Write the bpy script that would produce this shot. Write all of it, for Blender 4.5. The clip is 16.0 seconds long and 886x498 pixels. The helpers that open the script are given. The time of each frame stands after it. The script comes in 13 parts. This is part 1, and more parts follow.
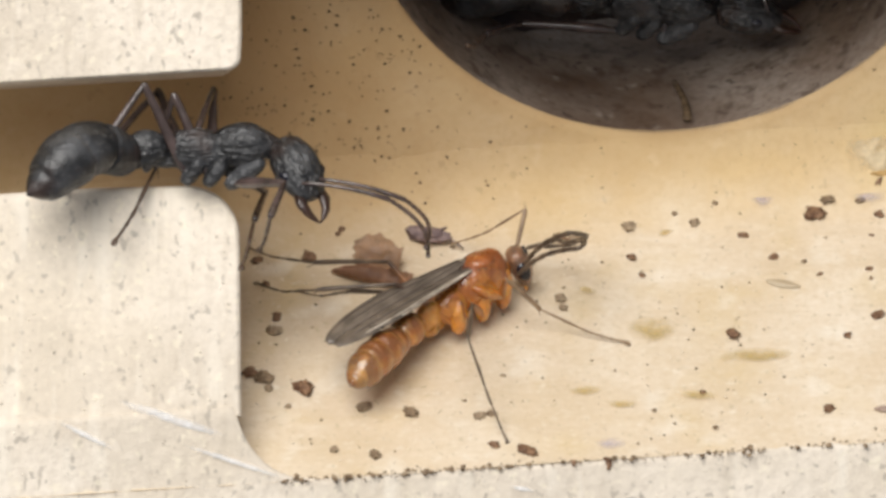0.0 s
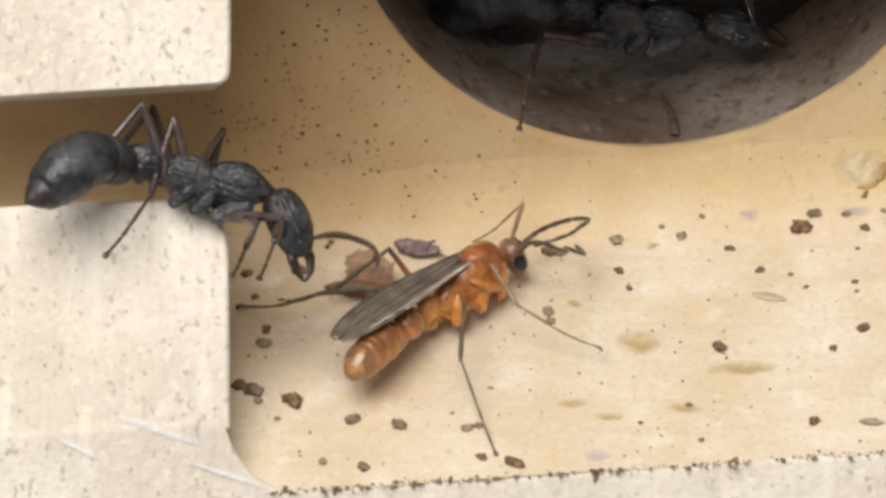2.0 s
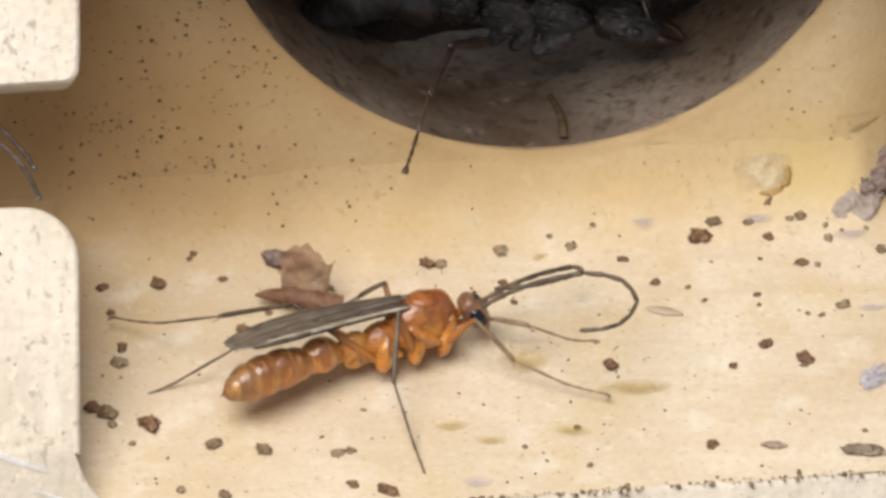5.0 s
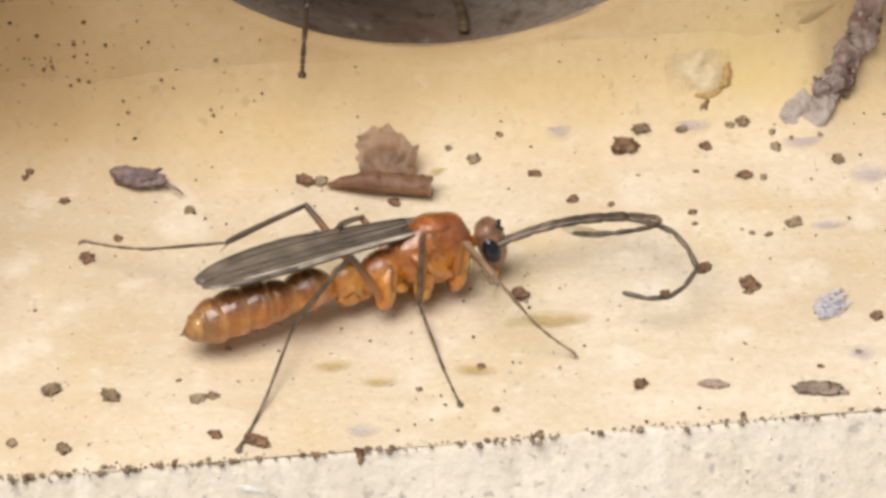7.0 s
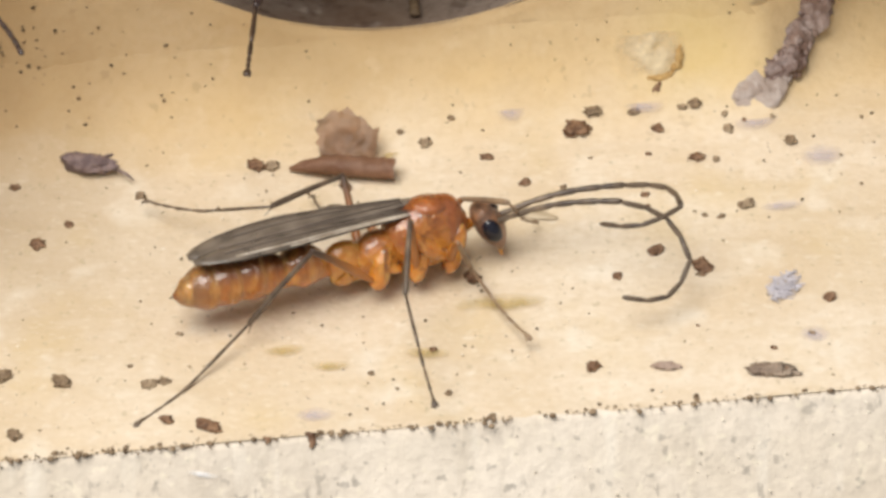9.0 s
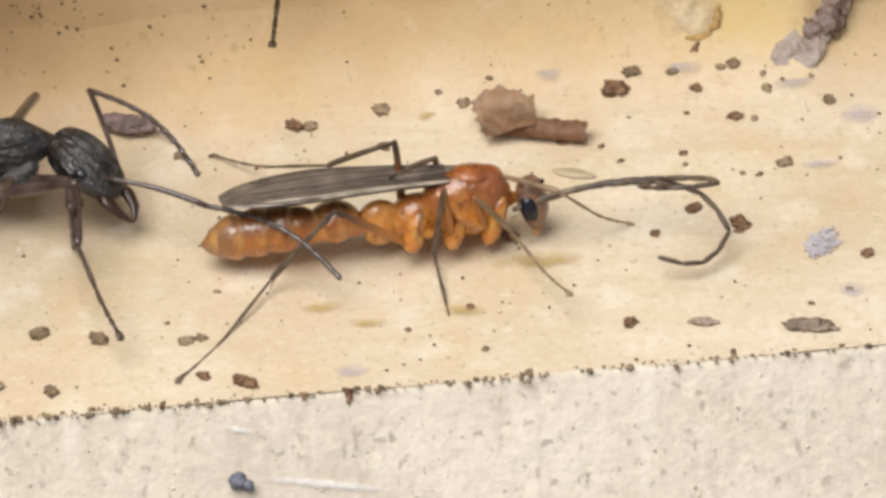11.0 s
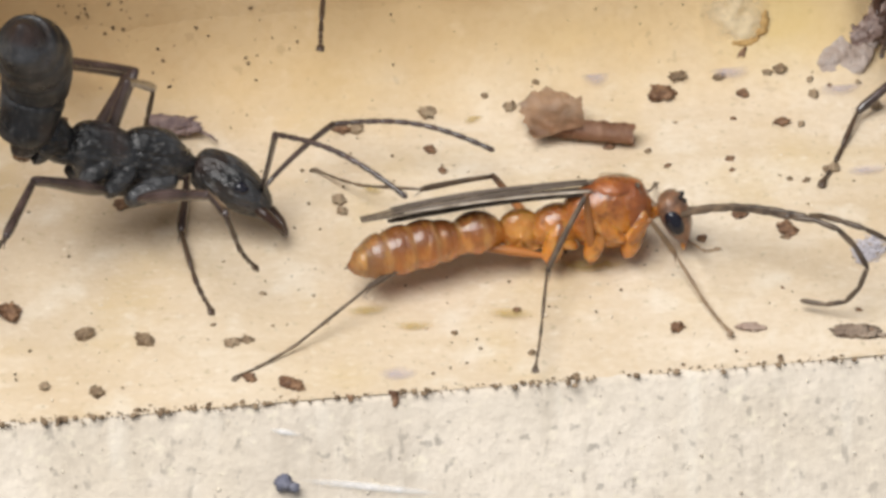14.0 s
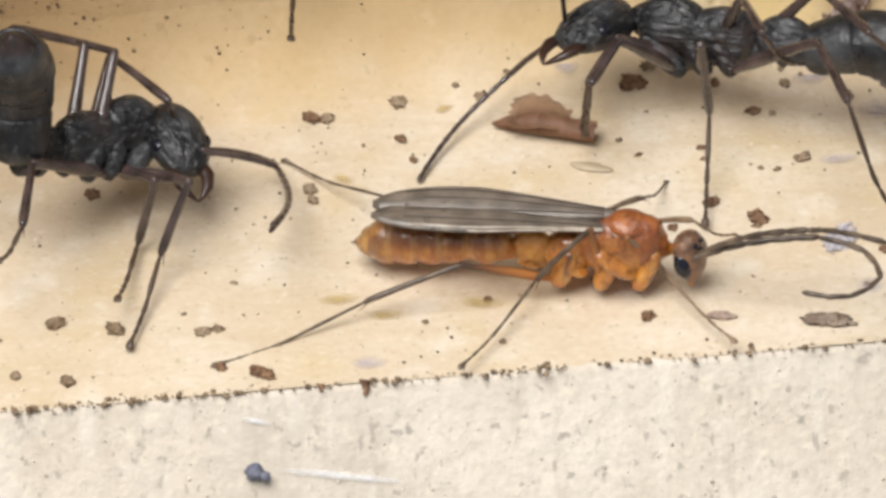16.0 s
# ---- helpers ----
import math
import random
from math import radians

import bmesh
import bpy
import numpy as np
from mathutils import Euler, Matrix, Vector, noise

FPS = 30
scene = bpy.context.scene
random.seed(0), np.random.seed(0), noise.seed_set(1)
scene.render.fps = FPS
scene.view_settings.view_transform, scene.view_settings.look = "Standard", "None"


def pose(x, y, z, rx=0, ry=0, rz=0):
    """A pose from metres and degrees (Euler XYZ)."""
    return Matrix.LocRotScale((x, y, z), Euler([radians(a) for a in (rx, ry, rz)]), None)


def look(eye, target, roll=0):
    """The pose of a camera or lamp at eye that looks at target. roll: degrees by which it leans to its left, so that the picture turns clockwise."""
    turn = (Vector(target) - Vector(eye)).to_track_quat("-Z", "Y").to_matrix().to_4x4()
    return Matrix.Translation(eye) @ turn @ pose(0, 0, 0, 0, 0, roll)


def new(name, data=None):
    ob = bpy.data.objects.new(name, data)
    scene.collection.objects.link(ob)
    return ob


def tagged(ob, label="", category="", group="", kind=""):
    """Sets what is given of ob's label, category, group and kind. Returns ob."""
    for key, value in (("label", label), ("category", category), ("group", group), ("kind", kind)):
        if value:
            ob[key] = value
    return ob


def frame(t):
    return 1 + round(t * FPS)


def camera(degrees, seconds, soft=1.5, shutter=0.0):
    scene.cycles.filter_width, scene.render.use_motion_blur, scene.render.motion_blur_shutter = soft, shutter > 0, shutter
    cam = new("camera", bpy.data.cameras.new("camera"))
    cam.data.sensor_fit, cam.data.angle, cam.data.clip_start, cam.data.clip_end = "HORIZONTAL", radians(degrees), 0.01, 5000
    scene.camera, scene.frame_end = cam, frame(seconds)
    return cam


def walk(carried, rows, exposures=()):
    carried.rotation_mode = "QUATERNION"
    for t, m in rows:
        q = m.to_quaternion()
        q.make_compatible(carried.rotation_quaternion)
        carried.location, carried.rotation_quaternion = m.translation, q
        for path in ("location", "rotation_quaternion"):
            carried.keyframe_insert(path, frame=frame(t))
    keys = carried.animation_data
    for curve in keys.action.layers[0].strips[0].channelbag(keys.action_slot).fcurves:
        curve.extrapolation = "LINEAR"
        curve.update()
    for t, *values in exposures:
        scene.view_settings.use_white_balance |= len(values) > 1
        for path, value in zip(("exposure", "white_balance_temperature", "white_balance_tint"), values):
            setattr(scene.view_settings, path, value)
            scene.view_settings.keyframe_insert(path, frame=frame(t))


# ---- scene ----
MM = 0.001


def build_camera():
    cam = camera(8.0, 16.0, soft=3.4)
    walk(cam, [
        (0.0, pose(0.000000, -0.136980, 0.114940, 49.997, -0.008, 0.013)),
        (0.5, pose(0.000643, -0.136290, 0.115795, 49.633, -0.088, 0.076)),
        (1.0, pose(0.000122, -0.137477, 0.114782, 50.072, -0.078, -0.261)),
        (1.5, pose(0.001109, -0.137705, 0.115690, 49.886, 0.068, -0.008)),
        (2.0, pose(0.000687, -0.137708, 0.116002, 50.005, 0.057, 0.110)),
        (2.5, pose(0.000695, -0.137800, 0.115850, 50.103, 0.099, -0.013)),
        (3.0, pose(0.001233, -0.137086, 0.116789, 49.733, -0.137, -0.024)),
        (3.5, pose(0.000927, -0.137111, 0.115323, 50.048, -0.336, -0.564)),
        (4.0, pose(0.001542, -0.139043, 0.114586, 50.536, 0.106, -0.538)),
        (4.2, pose(0.002180, -0.138680, 0.116659, 50.010, -0.086, -0.307)),
        (6.3, pose(0.003569, -0.110694, 0.087357, 51.093, -0.038, -0.382)),
        (6.5, pose(0.004207, -0.111005, 0.088008, 50.972, 0.254, -0.469)),
        (7.0, pose(0.004891, -0.111639, 0.088256, 51.151, 0.198, -0.931)),
        (7.5, pose(0.004906, -0.111661, 0.088097, 51.260, 0.050, -1.168)),
        (8.0, pose(0.005241, -0.111784, 0.087028, 51.548, 0.288, -1.284)),
        (8.5, pose(0.006014, -0.111786, 0.086879, 51.537, 0.524, -1.080)),
        (8.7, pose(0.005368, -0.111593, 0.087766, 51.153, 0.320, -1.343)),
        (10.8, pose(0.006804, -0.112565, 0.085287, 51.791, 0.940, -0.902)),
        (11.0, pose(0.006296, -0.112804, 0.086116, 51.603, 0.926, -0.876)),
        (11.5, pose(0.005931, -0.112667, 0.086014, 51.645, 0.892, -0.787)),
        (12.0, pose(0.005977, -0.112655, 0.085961, 51.617, 0.629, -0.914)),
        (12.5, pose(0.006982, -0.112850, 0.085756, 51.750, 0.748, -0.628)),
        (13.0, pose(0.006314, -0.113107, 0.086175, 51.711, 0.721, -0.508)),
        (13.5, pose(0.006102, -0.112811, 0.085956, 51.700, 0.903, -0.469)),
        (14.0, pose(0.005327, -0.112734, 0.085745, 51.747, 0.601, -0.593)),
        (14.5, pose(0.006327, -0.112823, 0.085856, 51.704, 0.742, -0.500)),
        (15.0, pose(0.005793, -0.112883, 0.085197, 51.905, 0.657, -0.718)),
        (15.5, pose(0.005964, -0.112956, 0.085744, 51.728, 0.827, -0.679)),
        (16.0, pose(0.005569, -0.112893, 0.085534, 51.755, 0.555, -0.763)),
    ], exposures=[(0.0, 0.0, 6350, 10), (4.0, 0.0, 6450, 10), (6.5, 0.0, 6600, 10), (7.0, 0.08, 6500, 10), (8.5, 0.08, 6540, 10), (11.0, 0.0, 6450, 10), (13.0, 0.0, 6460, 10), (14.5, 0.02, 6270, 10), (15.5, 0.05, 6270, 10), (16.0, 0.10, 6270, 10)])


build_camera()

# ---- light: a soft lamp over the nest and a dim room around it ----
world = bpy.data.worlds.new("room")
scene.world = world
world.use_nodes = True
world.node_tree.nodes["Background"].inputs[0].default_value = (0.96, 0.97, 1.0, 1)
world.node_tree.nodes["Background"].inputs[1].default_value = 0.32
lamp = new("desk_lamp_light", bpy.data.lights.new("desk_lamp_light", "AREA"))
lamp.data.shape, lamp.data.size = "DISK", 0.14
lamp.data.energy, lamp.data.color = 0.402, (1.0, 0.96, 0.90)
lamp.matrix_basis = look((-0.041, -0.056, 0.160), (0.003, -0.004, 0.0))

# ---- materials ----
def nodes_of(name):
    m = bpy.data.materials.new(name)
    m.use_nodes = True
    return m, m.node_tree, m.node_tree.nodes["Principled BSDF"]


def noise_mask(nt, scale, lo, hi, detail=4.0, offset=0.0, stretch=(1, 1, 1)):
    """A 0..1 mask from noise in object space; scale in cells per millimetre."""
    tc = nt.nodes.new("ShaderNodeTexCoord")
    mp = nt.nodes.new("ShaderNodeMapping")
    mp.inputs["Scale"].default_value = stretch
    mp.inputs["Location"].default_value = (offset, offset, offset)
    nt.links.new(tc.outputs["Object"], mp.inputs[0])
    n = nt.nodes.new("ShaderNodeTexNoise")
    n.inputs["Scale"].default_value = scale * 1000
    n.inputs["Detail"].default_value = detail
    nt.links.new(mp.outputs[0], n.inputs["Vector"])
    r = nt.nodes.new("ShaderNodeMapRange")
    r.inputs["From Min"].default_value, r.inputs["From Max"].default_value = lo, hi
    nt.links.new(n.outputs["Fac"], r.inputs["Value"])
    return r.outputs["Result"]


def blend(nt, fac, a, b, k=1.0):
    """Mix of two colours (tuples or sockets) by a mask times k."""
    m = nt.nodes.new("ShaderNodeMix")
    m.data_type = "RGBA"
    mul = nt.nodes.new("ShaderNodeMath")
    mul.operation = "MULTIPLY"
    mul.inputs[1].default_value = k
    nt.links.new(fac, mul.inputs[0])
    nt.links.new(mul.outputs[0], m.inputs["Factor"])
    for sock, c in ((m.inputs["A"], a), (m.inputs["B"], b)):
        if isinstance(c, tuple):
            sock.default_value = (*c, 1)
        else:
            nt.links.new(c, sock)
    return m.outputs["Result"]


def relief(nt, bsdf, height, distance, strength=0.6, before=None):
    b = nt.nodes.new("ShaderNodeBump")
    b.inputs["Strength"].default_value = strength
    b.inputs["Distance"].default_value = distance * MM
    nt.links.new(height, b.inputs["Height"])
    if before:
        nt.links.new(before, b.inputs["Normal"])
    nt.links.new(b.outputs[0], bsdf.inputs["Normal"])
    return b.outputs[0]


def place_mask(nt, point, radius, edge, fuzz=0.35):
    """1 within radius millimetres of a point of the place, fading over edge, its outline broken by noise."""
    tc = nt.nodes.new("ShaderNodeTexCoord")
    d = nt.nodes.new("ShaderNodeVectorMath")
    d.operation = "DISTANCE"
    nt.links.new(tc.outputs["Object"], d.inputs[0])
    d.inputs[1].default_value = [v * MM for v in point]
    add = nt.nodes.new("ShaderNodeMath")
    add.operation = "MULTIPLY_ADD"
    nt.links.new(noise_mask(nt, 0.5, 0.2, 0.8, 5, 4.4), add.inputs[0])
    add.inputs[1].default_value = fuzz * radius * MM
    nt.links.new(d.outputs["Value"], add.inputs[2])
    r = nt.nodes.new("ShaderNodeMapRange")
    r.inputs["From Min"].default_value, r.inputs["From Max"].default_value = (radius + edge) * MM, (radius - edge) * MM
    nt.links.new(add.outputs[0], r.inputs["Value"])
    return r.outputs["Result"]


def plaster_colour(nt, base, pale, stain, speck, speck_amount, stain_k=0.6):
    c = blend(nt, noise_mask(nt, 0.25, 0.35, 0.65), base, pale)
    c = blend(nt, noise_mask(nt, 0.12, 0.48, 0.7, 5, 3.1), c, stain, stain_k)
    c = blend(nt, noise_mask(nt, 1.6, 0.62, 0.72, 3, 7.7), c, pale, 0.5)
    c = blend(nt, noise_mask(nt, 3.0, 0.66, 0.72, 2, 1.3), c, speck, speck_amount)
    return blend(nt, noise_mask(nt, 4.5, 0.42, 0.7, 4, 11.0), c, stain, 0.35)


def plaster(name, base, pale, stain, speck, speck_amount, rough=0.75, stain_k=0.6, grain=0.05, extra=None, streak=0.0, coarse=0.9):
    m, nt, b = nodes_of(name)
    c = plaster_colour(nt, base, pale, stain, speck, speck_amount, stain_k)
    if streak:
        c = blend(nt, noise_mask(nt, 1.0, 0.5, 0.72, 4, 6.2, (0.16, 1.0, 1.0)), c, stain, streak)
        c = blend(nt, noise_mask(nt, 1.7, 0.58, 0.75, 3, 9.2, (0.25, 1.0, 1.0)), c, pale, 0.6)
    if extra:
        c = extra(nt, c)
    nt.links.new(c, b.inputs["Base Color"])
    b.inputs["Roughness"].default_value = rough
    b.inputs["Specular IOR Level"].default_value = 0.35
    n1 = relief(nt, b, noise_mask(nt, coarse, 0.2, 0.8, 5, 2.0), grain, 0.6)
    relief(nt, b, noise_mask(nt, 8.0, 0.2, 0.8, 3, 5.0), grain * 0.35, 0.6, n1)
    return m


def wall_dirt_and_shade(nt, c):
    # Left part: brown dirt, with the slabs' shade painted into the same colour.
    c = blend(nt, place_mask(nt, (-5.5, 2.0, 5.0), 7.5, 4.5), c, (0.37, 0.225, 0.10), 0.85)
    c = blend(nt, place_mask(nt, (6.4, 4.45, 11.02), 9.6, 0.35, 0.06), c, (0.46, 0.29, 0.13), 0.6)
    return blend(nt, place_mask(nt, (13.2, 3.0, 1.2), 1.6, 0.8), c, (0.70, 0.53, 0.22), 0.6)


WALL_COLOURS = ((0.68, 0.50, 0.265), (0.735, 0.575, 0.36), (0.58, 0.405, 0.205), (0.28, 0.20, 0.11), 0.3)


def back_of_floor(nt, c):
    """The yellow of the wall creeps onto the floor at its foot."""
    tc = nt.nodes.new("ShaderNodeTexCoord")
    d = nt.nodes.new("ShaderNodeVectorMath")
    d.operation = "DOT_PRODUCT"
    nt.links.new(tc.outputs["Object"], d.inputs[0])
    d.inputs[1].default_value = (-0.0993, 0.995, 0)
    add = nt.nodes.new("ShaderNodeMath")
    add.operation = "MULTIPLY_ADD"
    nt.links.new(noise_mask(nt, 0.8, 0.2, 0.8, 5, 8.4), add.inputs[0])
    add.inputs[1].default_value = 0.9 * MM
    nt.links.new(d.outputs["Value"], add.inputs[2])
    r = nt.nodes.new("ShaderNodeMapRange")
    r.inputs["From Min"].default_value, r.inputs["From Max"].default_value = 0.2 * MM, 1.9 * MM
    nt.links.new(add.outputs[0], r.inputs["Value"])
    # Soft brown pool on the left: slab shade and dirt painted into the floor.
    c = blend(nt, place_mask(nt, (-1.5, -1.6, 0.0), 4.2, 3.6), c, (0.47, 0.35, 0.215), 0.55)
    c = blend(nt, noise_mask(nt, 0.33, 0.52, 0.70, 5, 14.3), c, (0.60, 0.45, 0.22), 0.5)
    c = blend(nt, noise_mask(nt, 0.6, 0.56, 0.70, 5, 21.7), c, (0.78, 0.71, 0.60), 0.6)
    c = blend(nt, noise_mask(nt, 3.0, 0.63, 0.73, 4, 17.1, (0.7, 1, 1)), c, (0.84, 0.78, 0.68), 0.35)
    c = blend(nt, noise_mask(nt, 5.0, 0.64, 0.72, 2, 25.3), c, (0.40, 0.33, 0.20), 0.5)
    c = blend(nt, noise_mask(nt, 7.0, 0.40, 0.66, 3, 35.0, (0.6, 1, 1)), c, (0.55, 0.43, 0.28), 0.22)
    c = blend(nt, noise_mask(nt, 9.0, 0.58, 0.72, 3, 45.0, (0.5, 1, 1)), c, (0.84, 0.77, 0.66), 0.25)
    return blend(nt, r.outputs["Result"], c, wall_dirt_and_shade(nt, plaster_colour(nt, *WALL_COLOURS)))


def scratched_face(nt, c):
    """Fine scratches down the sawn face, dark pores and grey dirt in them."""
    c = blend(nt, noise_mask(nt, 2.4, 0.55, 0.72, 4, 3.7, (1.0, 0.14, 0.14)), c, (0.50, 0.43, 0.34), 0.4)
    c = blend(nt, noise_mask(nt, 1.7, 0.56, 0.7, 4, 8.1, (1.0, 0.16, 0.16)), c, (0.80, 0.735, 0.63), 0.55)
    c = blend(nt, noise_mask(nt, 4.2, 0.62, 0.70, 3, 31.0, (1.0, 0.55, 0.55)), c, (0.32, 0.285, 0.24), 0.55)
    return blend(nt, noise_mask(nt, 3.0, 0.58, 0.70, 4, 41.0), c, (0.84, 0.76, 0.60), 0.5)


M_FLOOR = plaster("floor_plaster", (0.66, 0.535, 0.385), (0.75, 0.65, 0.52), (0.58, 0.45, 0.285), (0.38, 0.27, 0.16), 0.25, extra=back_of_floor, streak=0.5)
M_WALL = plaster("wall_plaster", *WALL_COLOURS, extra=wall_dirt_and_shade)
M_FACE = plaster("face_plaster", (0.685, 0.60, 0.485), (0.775, 0.695, 0.59), (0.50, 0.435, 0.355), (0.28, 0.255, 0.22), 0.6, 0.85, 0.7, 0.06, coarse=2.6, extra=scratched_face)


def bore_dirt_and_shade(nt, c):
    """Brown dirt on one side of the tunnel, with shade painted in alongside it."""
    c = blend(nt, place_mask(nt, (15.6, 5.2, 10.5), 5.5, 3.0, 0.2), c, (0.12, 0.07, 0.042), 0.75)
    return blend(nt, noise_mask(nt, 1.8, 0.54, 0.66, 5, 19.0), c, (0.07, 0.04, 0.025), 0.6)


# Bore and soil are toned down: the tunnel's inner shade is in their colours.
M_BORE = plaster("bore_plaster", (0.23, 0.165, 0.12), (0.40, 0.34, 0.29), (0.09, 0.05, 0.028), (0.03, 0.02, 0.015), 0.7, 0.8, 0.9, extra=bore_dirt_and_shade)
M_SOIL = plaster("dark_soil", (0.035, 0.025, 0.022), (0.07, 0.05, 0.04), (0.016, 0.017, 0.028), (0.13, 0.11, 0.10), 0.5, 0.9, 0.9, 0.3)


def chitin(name, base, second, rough, grain, scale=3.0, subsurface=0.0, spec=0.5, patchy=0.8, coat=0.0):
    m, nt, b = nodes_of(name)
    c = blend(nt, noise_mask(nt, patchy, 0.35, 0.7), base, second)
    nt.links.new(c, b.inputs["Base Color"])
    b.inputs["Roughness"].default_value = rough
    b.inputs["Specular IOR Level"].default_value = spec
    if subsurface:
        b.inputs["Subsurface Weight"].default_value = subsurface
        b.inputs["Subsurface Radius"].default_value = (0.9, 0.4, 0.12)
        b.inputs["Subsurface Scale"].default_value = 0.35 * MM
    b.inputs["Coat Weight"].default_value, b.inputs["Coat Roughness"].default_value = coat, 0.14
    relief(nt, b, noise_mask(nt, scale, 0.3, 0.7, 3), grain, 0.7)
    return m


def ridged_chitin(name, ridge, rough, dust=0.5):
    """Dull black shell with fine ridges along the body, dusted grey in patches."""
    m, nt, b = nodes_of(name)
    c = blend(nt, noise_mask(nt, 1.1, 0.42, 0.7, 4, 3.0), (0.011, 0.011, 0.012), (0.062, 0.063, 0.067))
    c = blend(nt, noise_mask(nt, 8.0, 0.56, 0.72, 4, 9.0, (0.6, 1, 1)), c, (0.22, 0.215, 0.21), dust)
    c = blend(nt, noise_mask(nt, 0.8, 0.55, 0.72, 4, 15.0), c, (0.045, 0.022, 0.014), 0.7)
    nt.links.new(c, b.inputs["Base Color"])
    rr = nt.nodes.new("ShaderNodeMapRange")
    rr.inputs["To Min"].default_value, rr.inputs["To Max"].default_value = rough, rough + 0.35
    nt.links.new(noise_mask(nt, 2.5, 0.3, 0.7, 4, 5.5), rr.inputs["Value"])
    nt.links.new(rr.outputs["Result"], b.inputs["Roughness"])
    n1 = relief(nt, b, noise_mask(nt, 6.0, 0.3, 0.7, 3, 1.0, (0.22, 1, 1)), ridge, 0.8)
    relief(nt, b, noise_mask(nt, 3.2, 0.3, 0.7, 4, 4.0), ridge * 0.9, 0.6, n1)
    return m


M_BLACK = ridged_chitin("black_chitin", 0.075, 0.2)
M_BLACK_GLOSS = ridged_chitin("gaster_chitin", 0.02, 0.22, 0.2)
M_BLACK_LEG = chitin("leg_chitin", (0.032, 0.021, 0.018), (0.09, 0.06, 0.054), 0.22, 0.03, patchy=1.5, coat=0.6)
M_BLACK_TARSUS = chitin("tarsus_chitin", (0.085, 0.05, 0.03), (0.05, 0.03, 0.02), 0.4, 0.01)
M_JAW = chitin("jaw_chitin", (0.05, 0.02, 0.012), (0.03, 0.015, 0.01), 0.3, 0.01)


def thorax_chitin():
    """Amber thorax: red-brown above, golden below, mottled and unevenly shiny."""
    m, nt, b = nodes_of("thorax_chitin")
    tc = nt.nodes.new("ShaderNodeTexCoord")
    sep = nt.nodes.new("ShaderNodeSeparateXYZ")
    nt.links.new(tc.outputs["Object"], sep.inputs[0])
    add = nt.nodes.new("ShaderNodeMath")
    add.operation = "MULTIPLY_ADD"
    nt.links.new(noise_mask(nt, 1.4, 0.2, 0.8, 4, 2.2), add.inputs[0])
    add.inputs[1].default_value = 0.7 * MM
    nt.links.new(sep.outputs["Z"], add.inputs[2])
    r = nt.nodes.new("ShaderNodeMapRange")
    r.inputs["From Min"].default_value, r.inputs["From Max"].default_value = 0.9 * MM, 2.2 * MM
    nt.links.new(add.outputs[0], r.inputs["Value"])
    c = blend(nt, noise_mask(nt, 1.5, 0.35, 0.7), (0.70, 0.30, 0.045), (0.50, 0.165, 0.022))
    c = blend(nt, r.outputs["Result"], c, (0.27, 0.075, 0.022), 0.9)
    c = blend(nt, noise_mask(nt, 5.0, 0.52, 0.7, 3, 8.0), c, (0.16, 0.045, 0.014), 0.7)
    c = blend(nt, noise_mask(nt, 3.4, 0.56, 0.68, 4, 1.0, (1, 1, 0.6)), c, (0.74, 0.44, 0.12), 0.6)
    c = blend(nt, noise_mask(nt, 2.2, 0.60, 0.66, 5, 31.0, (1.6, 1, 0.35)), c, (0.13, 0.045, 0.018), 0.8)
    nt.links.new(c, b.inputs["Base Color"])
    rr = nt.nodes.new("ShaderNodeMapRange")
    rr.inputs["To Min"].default_value, rr.inputs["To Max"].default_value = 0.10, 0.34
    nt.links.new(noise_mask(nt, 2.0, 0.3, 0.7, 3, 5.5), rr.inputs["Value"])
    nt.links.new(rr.outputs["Result"], b.inputs["Roughness"])
    b.inputs["Subsurface Weight"].default_value = 0.3
    b.inputs["Coat Weight"].default_value, b.inputs["Coat Roughness"].default_value = 0.8, 0.07
    b.inputs["Subsurface Radius"].default_value = (0.9, 0.4, 0.12)
    b.inputs["Subsurface Scale"].default_value = 0.3 * MM
    n1 = relief(nt, b, noise_mask(nt, 2.2, 0.3, 0.7, 4), 0.07, 0.8)
    relief(nt, b, noise_mask(nt, 9.0, 0.3, 0.7, 3, 4.0), 0.02, 0.7, n1)
    return m


M_AMBER = thorax_chitin()
M_AMBER_DARK = chitin("dark_amber_chitin", (0.21, 0.06, 0.02), (0.42, 0.135, 0.032), 0.3, 0.07, 4.0, 0.15, patchy=3.0, coat=0.5)
M_MALE_HEAD = chitin("brown_head_chitin", (0.13, 0.075, 0.05), (0.36, 0.17, 0.08), 0.35, 0.06, 4.0, 0.1, patchy=3.0, coat=0.3)
M_AMBER_PALE = chitin("pale_amber_chitin", (0.72, 0.36, 0.085), (0.48, 0.17, 0.03), 0.22, 0.05, 4.0, 0.35, patchy=3.0, coat=0.6)


